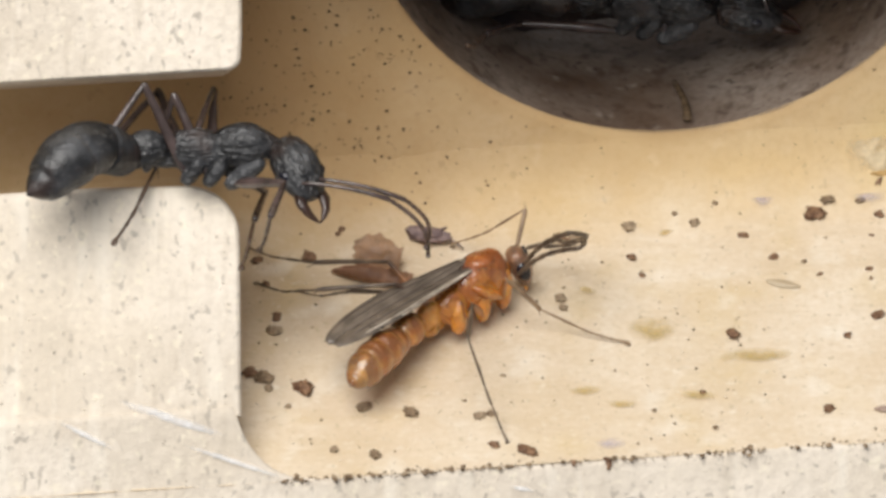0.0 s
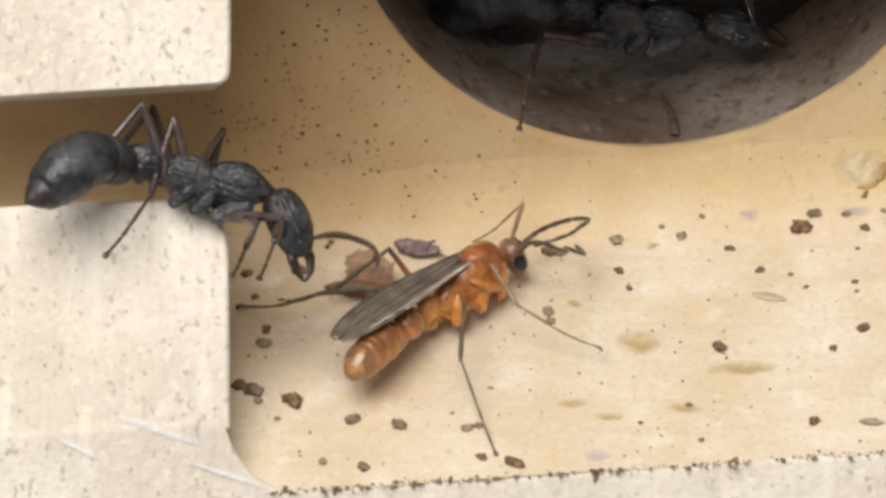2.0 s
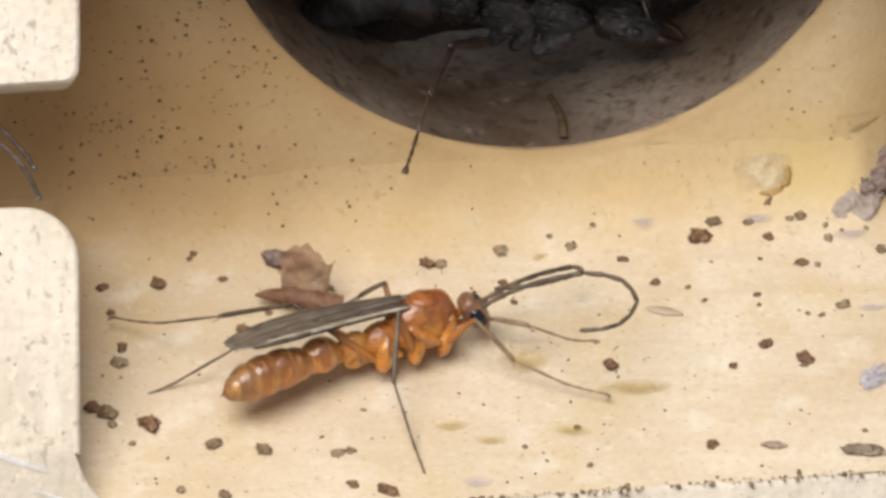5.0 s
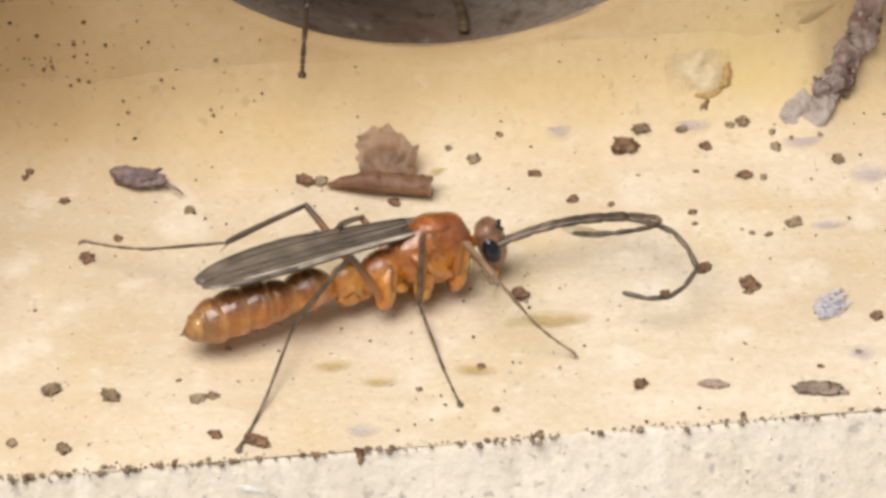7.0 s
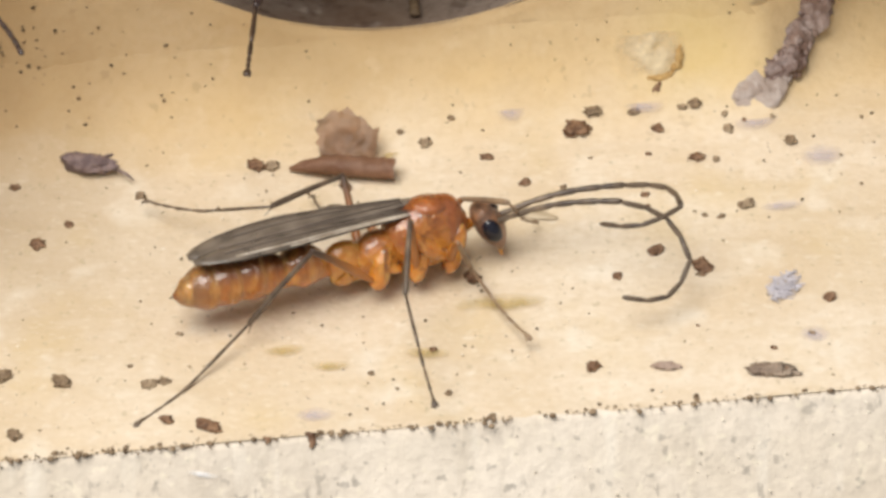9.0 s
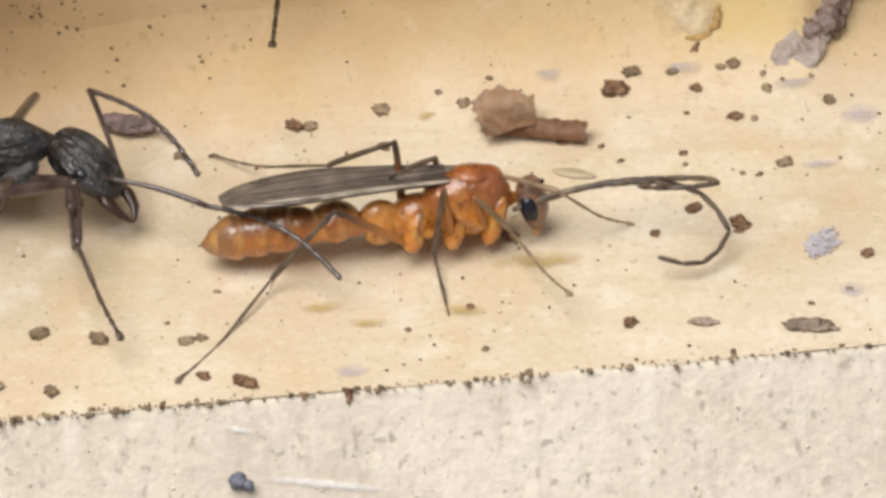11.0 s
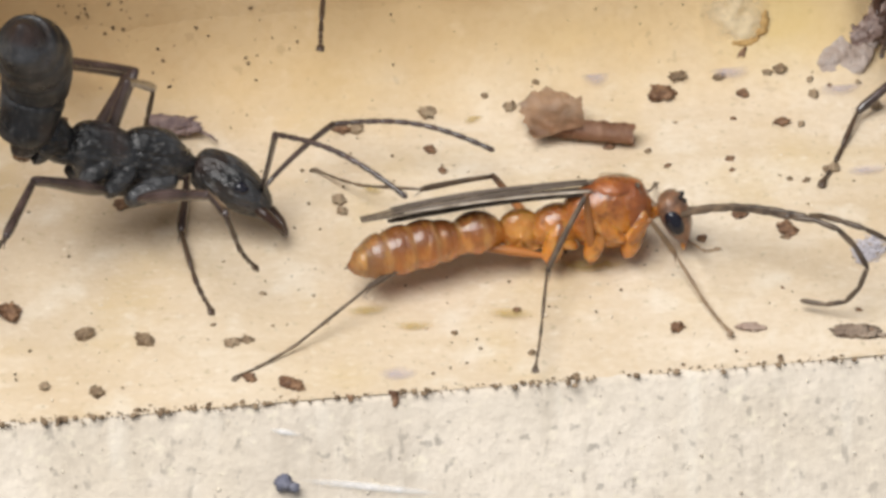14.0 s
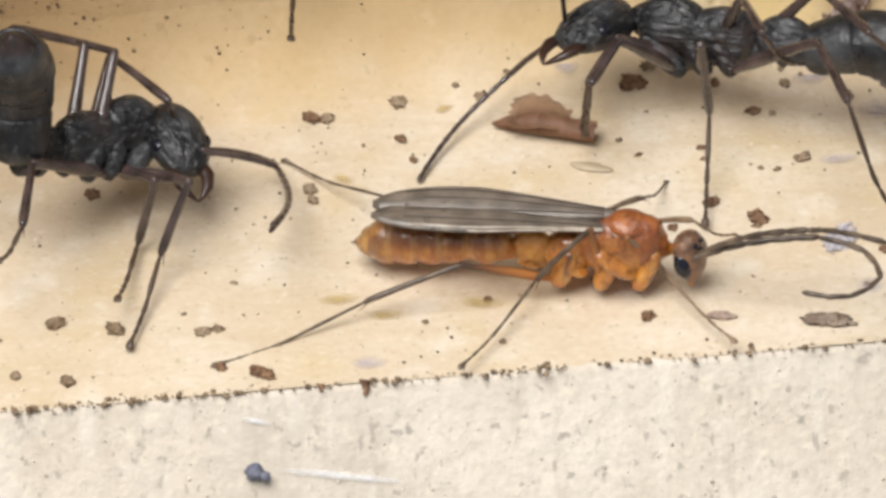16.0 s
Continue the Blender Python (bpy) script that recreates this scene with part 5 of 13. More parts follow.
def motions():
    walk(male["root"], [
        (0, at(-0.17, -4.22, 0.01, -14.0, 0.2, 43.3)), (0.5, at(-0.36, -4.11, 0.01, -14.0, 0.2, 37.2)), (1, at(-0.22, -4.1, 0.01, -14.0, 0.4, 41.7)),
        (1.5, at(0.08, -3.64, 0.02, -14.0, 0.7, 47.0)), (2, at(0.15, -3.41, 0.02, -14.0, 0.8, 46.5)), (2.5, at(0.49, -3.27, 0.03, -14.0, 1.0, 48.9)),
        (3, at(0.77, -3.49, 0.03, -14.0, 1.1, 31.6)), (3.5, at(0.71, -4.0, 0.02, -14.0, 0.8, 27.8)), (4, at(0.89, -4.15, 0.02, -14.0, 0.8, 22.9)),
        (4.2, at(1.11, -3.94, 0.03, -14.0, 0.9, 25.8)), (6.3, at(3.21, -5.1, 0.02, -14.0, 0.7, 23.1)), (6.5, at(4.05, -4.91, 0.02, -14.0, 0.5, 19.8)),
        (7, at(4.46, -4.52, 0.01, -14.0, 0.2, 23.8)), (7.5, at(5.14, -4.57, 0.02, -14.0, 0.7, 24.3)), (8, at(5.3, -4.59, 0.02, -14.0, 0.7, 24.9)),
        (8.5, at(5.5, -4.58, 0.02, -14.0, 0.7, 24.4)), (8.7, at(5.37, -4.38, 0.02, -14.0, 0.7, 22.9)), (10.8, at(5.47, -4.77, 0.01, -14.0, 0.2, 19.4)),
        (11, at(5.33, -4.48, 0.01, -14.0, 0.2, 10.9)), (11.5, at(5.29, -4.81, 0.01, -14.0, 0.4, 5.5)), (12, at(5.94, -5.02, 0.02, -14.0, 0.6, 7.3)),
        (12.5, at(6.18, -5.01, 0.02, -14.0, 0.7, 8.5)), (13, at(6.3, -4.91, 0.02, -14.0, 0.7, 8.9)), (13.3, at(6.49, -4.94, 0.02, -14.0, 0.7, 7.4)),
        (13.5, at(6.67, -4.64, 0.02, -14.0, 0.7, 4.4)), (14, at(7.33, -4.76, 0.02, -14.0, 0.5, 8.1)), (14.5, at(7.37, -4.71, 0.02, -14.0, 0.6, 9.1)),
        (15, at(7.39, -4.78, 0.02, -14.0, 0.6, 10.6)), (15.3, at(7.58, -4.79, 0.02, -14.0, 0.5, 9.9)), (15.5, at(7.56, -5.26, -0.02, 6.0, -0.1, -3.7)),
        (16, at(8.23, -5.49, -0.04, 4.0, -0.7, -5.5)),
    ])
    walk(male["head"], [
        (0, at(3.18, 0, 1.16, 0, 72.0, -26.0)), (0.5, at(3.18, 0, 1.16, 0, 72.0, -26.0)), (1, at(3.18, 0, 1.16, 0, 72.0, -17.9)),
        (1.5, at(3.18, 0, 1.16, 0, 72.0, -26.0)), (2, at(3.18, 0, 1.16, 0, 71.8, -14.6)), (2.5, at(3.18, 0, 1.16, 0, 67.1, -25.8)),
        (3, at(3.18, 0, 1.16, 0, 52.0, -8.0)), (3.5, at(3.18, 0, 1.16, 0, 72.0, -26.0)), (4, at(3.18, 0, 1.16, 0, 52.0, -8.0)),
        (4.2, at(3.18, 0, 1.16, 0, 57.1, -13.2)), (6.3, at(3.18, 0, 1.16, 0, 52.0, -8.0)), (6.5, at(3.18, 0, 1.16, 0, 57.7, -8.0)),
        (7, at(3.18, 0, 1.16, 0, 72.0, -26.0)), (7.5, at(3.18, 0, 1.16, 0, 64.0, -22.8)), (8, at(3.18, 0, 1.16, 0, 62.6, -20.4)),
        (8.5, at(3.18, 0, 1.16, 0, 62.9, -16.8)), (8.7, at(3.18, 0, 1.16, 0, 59.9, -12.9)), (10.8, at(3.18, 0, 1.16, 0, 72.0, -26.0)),
        (11, at(3.18, 0, 1.16, 0, 72.0, -26.0)), (11.5, at(3.18, 0, 1.16, 0, 68.5, -26.0)), (12, at(3.18, 0, 1.16, 0, 65.8, -26.0)),
        (12.5, at(3.18, 0, 1.16, 0, 61.7, -17.6)), (13, at(3.18, 0, 1.16, 0, 65.2, -24.3)), (13.3, at(3.18, 0, 1.16, 0, 69.6, -26.0)),
        (13.5, at(3.18, 0, 1.16, 0, 69.9, -19.6)), (14, at(3.18, 0, 1.16, 0, 63.6, -16.2)), (14.5, at(3.18, 0, 1.16, 0, 72.0, -26.0)),
        (15, at(3.18, 0, 1.16, 0, 69.6, -26.0)), (15.3, at(3.18, 0, 1.16, 0, 68.0, -26.0)), (15.5, at(3.18, 0, 1.16, 0, 63.0, -26.0)),
        (16, at(3.18, 0, 1.16, 0, 71.4, -26.0)),
    ])
    walk(male["gaster"], [
        (0, at(-0.4, 0, 0.78, 0, 2.4, 15.5)), (0.5, at(-0.4, 0, 0.78, 0, -1.8, 15.4)), (1, at(-0.4, 0, 0.78, 0, 0.6, 10.8)),
        (1.5, at(-0.4, 0, 0.78, 0, 2.5, 10.7)), (2, at(-0.4, 0, 0.78, 0, 2.6, 10.0)), (2.5, at(-0.4, 0, 0.78, 0, 1.5, 3.2)),
        (3, at(-0.4, 0, 0.78, 0, -9.5, -6.3)), (3.5, at(-0.4, 0, 0.78, 0, -3.5, -2.2)), (4, at(-0.4, 0, 0.78, 0, 3.1, 12.4)),
        (4.2, at(-0.4, 0, 0.78, 0, -0.9, 6.8)), (6.3, at(-0.4, 0, 0.78, 0, 3.9, 7.3)), (6.5, at(-0.4, 0, 0.78, 0, -1.0, 5.8)),
        (7, at(-0.4, 0, 0.78, 0, -2.5, -1.7)), (7.5, at(-0.4, 0, 0.78, 0, -0.5, -6.2)), (8, at(-0.4, 0, 0.78, 0, -4.8, -17.7)),
        (8.5, at(-0.4, 0, 0.78, 0, -4.2, -17.3)), (8.7, at(-0.4, 0, 0.78, 0, 2.1, -1.8)), (10.8, at(-0.4, 0, 0.78, 0, 1.8, -15.2)),
        (11, at(-0.4, 0, 0.78, 0, -2.7, -5.9)), (11.5, at(-0.4, 0, 0.78, 0, -4.6, -11.0)), (12, at(-0.4, 0, 0.78, 0, -6.7, -14.6)),
        (12.5, at(-0.4, 0, 0.78, 0, -7.6, -16.2)), (13, at(-0.4, 0, 0.78, 0, -7.2, -13.2)), (13.3, at(-0.4, 0, 0.78, 0, -6.4, -12.0)),
        (13.5, at(-0.4, 0, 0.78, 0, -8.8, 1.3)), (14, at(-0.4, 0, 0.78, 0, -3.6, 9.9)), (14.5, at(-0.4, 0, 0.78, 0, -5.7, 5.8)),
        (15, at(-0.4, 0, 0.78, 0, -5.9, 3.9)), (15.3, at(-0.4, 0, 0.78, 0, -4.3, 8.0)), (15.5, at(-0.4, 0, 0.78, 0, -8.5, -5.6)),
        (16, at(-0.4, 0, 0.78, 0, -4.4, -4.7)),
    ])
    walk(male["femur_rm"], [
        (0, at(1.4, -0.48, 0.42, 5.2, -41.3, -138.0)), (0.5, at(1.4, -0.48, 0.42, 6.9, -54.7, -133.9)), (1, at(1.4, -0.48, 0.42, 6.3, -55.0, -137.8)),
        (1.5, at(1.4, -0.48, 0.42, 4.8, -37.5, -143.1)), (2, at(1.4, -0.48, 0.42, 7.7, -36.2, -149.4)), (2.5, at(1.4, -0.48, 0.42, 10.8, -27.6, -159.8)),
        (3, at(1.4, -0.48, 0.42, 8.6, -22.0, -142.8)), (3.267, at(1.4, -0.48, 0.42, 8.3, -43.0, -143.4)), (3.5, at(1.4, -0.48, 0.42, 10.1, -61.3, -144.4)),
        (4, at(1.4, -0.48, 0.42, -152.6, -114.1, 2.7)), (4.2, at(1.4, -0.48, 0.42, 17.1, -56.7, -164.1)), (4.9, at(1.4, -0.48, 0.42, 18.0, -69.4, -150.0)),
        (5.6, at(1.4, -0.48, 0.42, 3.4, -78.7, -103.1)), (6.3, at(1.4, -0.48, 0.42, -17.2, -73.8, -43.7)), (6.5, at(1.4, -0.48, 0.42, -9.8, -72.9, -71.2)),
        (7, at(1.4, -0.48, 0.42, -5.2, -74.9, -91.7)), (7.267, at(1.4, -0.48, 0.42, -5.7, -81.3, -97.7)), (7.5, at(1.4, -0.48, 0.42, 11.9, -86.6, -121.4)),
        (8, at(1.4, -0.48, 0.42, 3.7, -87.8, -114.7)), (8.5, at(1.4, -0.48, 0.42, 4.0, -71.9, -117.9)), (8.7, at(1.4, -0.48, 0.42, 1.3, -70.3, -111.6)),
        (9.4, at(1.4, -0.48, 0.42, 1.4, -70.6, -112.9)), (10.1, at(1.4, -0.48, 0.42, 1.6, -70.8, -114.3)), (10.8, at(1.4, -0.48, 0.42, 2.3, -71.1, -115.7)),
        (11, at(1.4, -0.48, 0.42, 4.8, -67.7, -110.1)), (11.5, at(1.4, -0.48, 0.42, -10.4, -76.8, -76.1)), (12, at(1.4, -0.48, 0.42, -8.0, -76.4, -81.7)),
        (12.5, at(1.4, -0.48, 0.42, -12.4, -77.3, -79.7)), (13, at(1.4, -0.48, 0.42, -12.7, -77.3, -81.3)), (13.3, at(1.4, -0.48, 0.42, -9.3, -72.6, -86.3)),
        (13.5, at(1.4, -0.48, 0.42, -2.1, -65.3, -99.9)), (14, at(1.4, -0.48, 0.42, -5.2, -73.9, -108.6)), (14.5, at(1.4, -0.48, 0.42, -8.5, -66.0, -103.8)),
        (15, at(1.4, -0.48, 0.42, -11.9, -68.5, -101.1)), (15.3, at(1.4, -0.48, 0.42, -2.9, -64.7, -119.8)), (15.4, at(1.4, -0.48, 0.42, -3.0, -69.1, -117.3)),
        (15.5, at(1.4, -0.48, 0.42, -4.7, -73.5, -113.6)), (16, at(1.4, -0.48, 0.42, 15.6, -82.5, -152.7)),
    ])
    walk(male["tibia_rm"], [
        (0, at(0.45, -1.33, 1.54, 4.2, -1.9, -136.2)), (0.5, at(0.72, -1.19, 1.81, 4.6, 15.9, -129.5)), (1, at(0.68, -1.14, 1.81, 5.2, 22.5, -136.3)),
        (1.5, at(0.32, -1.29, 1.45, 5.1, 14.4, -144.2)), (2, at(0.22, -1.18, 1.42, 7.3, 24.9, -143.5)), (2.5, at(-0.01, -1.0, 1.21, 7.5, 16.0, -143.5)),
        (3, at(0.15, -1.43, 1.06, 7.3, -11.0, -137.3)), (3.267, at(0.4, -1.22, 1.58, 6.2, 7.1, -137.4)), (3.5, at(0.74, -0.95, 1.91, 6.2, 22.8, -137.4)),
        (4, at(0.71, -0.51, 1.97, 8.5, 32.1, -128.3)), (4.2, at(0.5, -0.74, 1.84, 6.3, 20.6, -130.1)), (4.9, at(0.88, -0.78, 2.01, 9.5, 44.5, -129.2)),
        (5.6, at(1.32, -0.8, 2.09, 41.6, 74.5, -125.0)), (6.3, at(1.74, -0.81, 2.05, -29.8, 81.4, 38.8)), (6.5, at(1.56, -0.95, 2.04, 5.7, 77.2, 95.3)),
        (7, at(1.39, -0.92, 2.06, 17.7, 78.9, 113.7)), (7.267, at(1.37, -0.73, 2.1, 17.0, 63.4, -127.0)), (7.5, at(1.35, -0.57, 2.12, 4.2, 35.4, -116.6)),
        (8, at(1.37, -0.54, 2.12, 5.0, 38.0, -121.1)), (8.5, at(1.15, -0.95, 2.04, 2.7, 23.3, -117.2)), (8.7, at(1.19, -1.01, 2.02, 3.6, 26.1, -118.2)),
        (9.4, at(1.18, -1.0, 2.02, 7.5, 48.2, -124.2)), (10.1, at(1.17, -0.99, 2.03, 43.2, 73.7, -147.9)), (10.8, at(1.16, -0.98, 2.03, 16.6, 76.9, 111.9)),
        (11, at(1.18, -1.09, 1.99, 6.5, 71.5, 111.5)), (11.5, at(1.49, -0.86, 2.07, 22.2, 76.0, 133.3)), (12, at(1.46, -0.88, 2.07, 22.1, 75.2, 135.0)),
        (12.5, at(1.47, -0.85, 2.08, 32.5, 75.6, 151.6)), (13, at(1.46, -0.85, 2.08, 33.7, 75.2, 154.7)), (13.3, at(1.43, -0.99, 2.04, 33.9, 73.4, 160.5)),
        (13.5, at(1.28, -1.18, 1.96, -148.0, 107.6, -13.2)), (14, at(1.25, -0.93, 2.05, 20.9, 55.8, -157.9)), (14.5, at(1.23, -1.15, 1.97, 22.7, 60.3, 165.1)),
        (15, at(1.28, -1.09, 2.0, 20.7, 58.6, 156.7)), (15.3, at(1.04, -1.11, 1.96, 25.1, 62.2, 168.6)), (15.4, at(1.12, -1.02, 2.01, 26.5, 52.9, 176.7)),
        (15.5, at(1.21, -0.92, 2.05, 27.8, 43.2, -178.1)), (16, at(1.2, -0.58, 2.11, 26.1, 50.7, -174.8)),
    ])
    walk(male["tarsus_rm"], [
        (0, at(1.85, 0, 0, -6.0, 62.1, 23.0)), (0.5, at(1.85, 0, 0, -14.3, 37.8, 17.2)), (1, at(1.85, 0, 0, -16.2, 25.8, 18.0)),
        (1.5, at(1.85, 0, 0, -12.4, 30.7, 17.6)), (2, at(1.85, 0, 0, -16.9, 13.5, 18.1)), (2.5, at(1.85, 0, 0, -12.9, 21.3, 12.7)),
        (3, at(1.85, 0, 0, -0.6, 67.5, 31.6)), (3.267, at(1.85, 0, 0, -13.1, 46.6, 22.9)), (3.5, at(1.85, 0, 0, -19.7, 28.5, 21.1)),
        (4, at(1.85, 0, 0, -21.6, 13.0, 17.9)), (4.2, at(1.85, 0, 0, -14.6, 27.9, 12.3)), (4.9, at(1.85, 0, 0, -28.7, 1.1, 22.7)),
        (5.6, at(1.85, 0, 0, -73.0, -6.7, 48.6)), (6.3, at(1.85, 0, 0, 111.6, 62.3, -58.0)), (6.5, at(1.85, 0, 0, -160.3, 87.2, 18.1)),
        (7, at(1.85, 0, 0, -125.8, 72.9, 46.9)), (7.267, at(1.85, 0, 0, -44.4, -22.8, 36.1)), (7.5, at(1.85, 0, 0, -12.5, -4.3, 13.1)),
        (8, at(1.85, 0, 0, -14.9, -8.3, 15.4)), (8.5, at(1.85, 0, 0, -6.7, 3.5, 8.9)), (8.7, at(1.85, 0, 0, -9.8, 1.5, 12.9)),
        (9.4, at(1.85, 0, 0, -23.5, -18.9, 22.4)), (10.1, at(1.85, 0, 0, -78.3, 2.5, 56.8)), (10.8, at(1.85, 0, 0, -108.3, 70.0, 62.4)),
        (11, at(1.85, 0, 0, -106.3, 74.8, 66.0)), (11.5, at(1.85, 0, 0, -100.4, 70.2, 68.9)), (12, at(1.85, 0, 0, -98.6, 68.2, 69.6)),
        (12.5, at(1.85, 0, 0, -95.6, 58.6, 68.1)), (13, at(1.85, 0, 0, -95.6, 55.0, 66.1)), (13.3, at(1.85, 0, 0, -87.2, 50.7, 72.7)),
        (13.5, at(1.85, 0, 0, -83.5, 44.4, 74.1)), (14, at(1.85, 0, 0, -56.4, -0.6, 55.3)), (14.5, at(1.85, 0, 0, -68.9, 29.9, 70.3)),
        (15, at(1.85, 0, 0, -69.1, 34.1, 69.2)), (15.3, at(1.85, 0, 0, -69.6, 23.7, 69.1)), (15.4, at(1.85, 0, 0, -55.1, 17.4, 84.3)),
        (15.5, at(1.85, 0, 0, -42.6, 8.0, 96.8)), (16, at(1.85, 0, 0, -55.3, 0.6, 70.0)),
    ])
    walk(male["femur_rh"], [
        (0, at(0.5, -0.45, 0.45, -20.0, -50.4, 142.9)), (0.267, at(0.5, -0.45, 0.45, -9.4, -48.8, 133.5)), (0.5, at(0.5, -0.45, 0.45, 0.6, -46.8, 125.9)),
        (1, at(0.5, -0.45, 0.45, -16.6, -43.2, 137.4)), (1.5, at(0.5, -0.45, 0.45, -21.0, -32.4, 142.3)), (2, at(0.5, -0.45, 0.45, -14.4, -41.8, 143.5)),
        (2.5, at(0.5, -0.45, 0.45, -21.0, -29.9, 149.9)), (3, at(0.5, -0.45, 0.45, -15.7, -25.9, 157.2)), (3.5, at(0.5, -0.45, 0.45, -9.4, -31.3, 148.4)),
        (4, at(0.5, -0.45, 0.45, -1.6, -29.9, 144.3)), (4.2, at(0.5, -0.45, 0.45, -0.3, -27.6, 143.0)), (4.9, at(0.5, -0.45, 0.45, -4.1, -42.4, 161.3)),
        (5.6, at(0.5, -0.45, 0.45, -8.5, -53.8, -165.3)), (6.3, at(0.5, -0.45, 0.45, -7.8, -53.5, -129.5)), (6.5, at(0.5, -0.45, 0.45, 1.1, -52.0, -151.6)),
        (7, at(0.5, -0.45, 0.45, -7.9, -52.7, -136.7)), (7.5, at(0.5, -0.45, 0.45, -4.6, -53.5, -150.1)), (8, at(0.5, -0.45, 0.45, -3.4, -51.1, -154.1)),
        (8.5, at(0.5, -0.45, 0.45, -4.0, -42.6, -162.7)), (8.7, at(0.5, -0.45, 0.45, -4.0, -41.1, -159.7)), (9.4, at(0.5, -0.45, 0.45, -4.7, -39.6, -158.5)),
        (10.1, at(0.5, -0.45, 0.45, -5.4, -38.2, -157.3)), (10.8, at(0.5, -0.45, 0.45, -6.0, -36.7, -156.2)), (11, at(0.5, -0.45, 0.45, 2.2, -36.5, -159.7)),
        (11.5, at(0.5, -0.45, 0.45, 2.2, -38.3, -156.0)), (12, at(0.5, -0.45, 0.45, -1.1, -39.0, -158.0)), (12.5, at(0.5, -0.45, 0.45, 0, -33.5, -161.5)),
        (13, at(0.5, -0.45, 0.45, -0.6, -31.7, -160.8)), (13.3, at(0.5, -0.45, 0.45, 2.6, -29.1, -165.3)), (13.5, at(0.5, -0.45, 0.45, 8.1, -21.9, -169.2)),
        (14, at(0.5, -0.45, 0.45, 19.0, -10.1, 171.1)), (14.5, at(0.5, -0.45, 0.45, 9.7, -13.5, -176.1)), (15, at(0.5, -0.45, 0.45, 4.8, -20.5, -171.2)),
        (15.3, at(0.5, -0.45, 0.45, -3.6, -9.3, -162.4)), (15.5, at(0.5, -0.45, 0.45, 4.8, -39.6, -162.5)), (16, at(0.5, -0.45, 0.45, 7.9, -20.6, -166.3)),
    ])
    walk(male["tibia_rh"], [
        (0, at(-0.67, 0.43, 2.22, -15.1, -4.8, 137.7)), (0.267, at(-0.54, 0.65, 2.18, -15.6, -10.5, 162.9)), (0.5, at(-0.42, 0.82, 2.13, -15.0, -13.8, -174.6)),
        (1, at(-0.74, 0.68, 2.02, -17.0, -11.3, 148.3)), (1.5, at(-1.03, 0.74, 1.68, -21.0, -22.4, 146.9)), (2, at(-0.88, 0.57, 1.98, -16.6, -17.3, 158.2)),
        (2.5, at(-1.22, 0.55, 1.6, -20.6, -19.2, 151.1)), (3, at(-1.41, 0.35, 1.45, -16.9, -15.8, 161.4)), (3.5, at(-1.17, 0.58, 1.65, -11.3, -13.6, 154.2)),
        (4, at(-1.12, 0.71, 1.6, -7.8, -3.1, 160.0)), (4.2, at(-1.13, 0.78, 1.51, -6.9, -1.5, 158.5)), (4.9, at(-1.11, 0.09, 2.0, 2.2, 16.9, 143.6)),
        (5.6, at(-0.81, -0.79, 2.31, 11.6, 37.9, 119.9)), (6.3, at(-0.37, -1.5, 2.3, 9.8, 49.4, 91.2)), (6.5, at(-0.75, -1.12, 2.26, 11.5, 56.2, 117.5)),
        (7, at(-0.51, -1.4, 2.28, 13.4, 48.9, 144.4)), (7.5, at(-0.69, -1.13, 2.3, 13.1, 49.4, 156.0)), (8, at(-0.8, -1.08, 2.24, 12.6, 47.3, 156.4)),
        (8.5, at(-1.12, -0.95, 2.01, 9.0, 40.6, 160.2)), (8.7, at(-1.13, -1.05, 1.96, 9.3, 44.9, 163.8)), (9.4, at(-1.15, -1.1, 1.92, 10.6, 44.5, 158.2)),
        (10.1, at(-1.17, -1.15, 1.87, 11.6, 43.8, 152.6)), (10.8, at(-1.19, -1.2, 1.82, 12.3, 42.9, 147.3)), (11, at(-1.23, -1.09, 1.82, 15.5, 47.0, 161.4)),
        (11.5, at(-1.15, -1.18, 1.87, 14.4, 44.5, 158.5)), (12, at(-1.16, -1.12, 1.9, 11.3, 41.0, 164.3)), (12.5, at(-1.32, -1.06, 1.72, 12.1, 40.8, 165.1)),
        (13, at(-1.35, -1.09, 1.66, 11.1, 39.9, 168.0)), (13.3, at(-1.44, -0.96, 1.57, 13.0, 39.1, 169.4)), (13.5, at(-1.6, -0.85, 1.31, 14.3, 35.5, -174.8)),
        (14, at(-1.74, -0.1, 0.85, 7.6, 10.0, -149.8)), (14.5, at(-1.73, -0.6, 0.99, -0.2, 6.4, -146.9)), (15, at(-1.63, -0.78, 1.26, 1.1, 17.1, -159.0)),
        (15.3, at(-1.66, -1.13, 0.82, -6.1, -0.2, -156.6)), (15.5, at(-1.19, -0.98, 1.92, 7.0, 22.8, -165.0)), (16, at(-1.59, -0.96, 1.26, 8.7, 16.4, -163.6)),
    ])
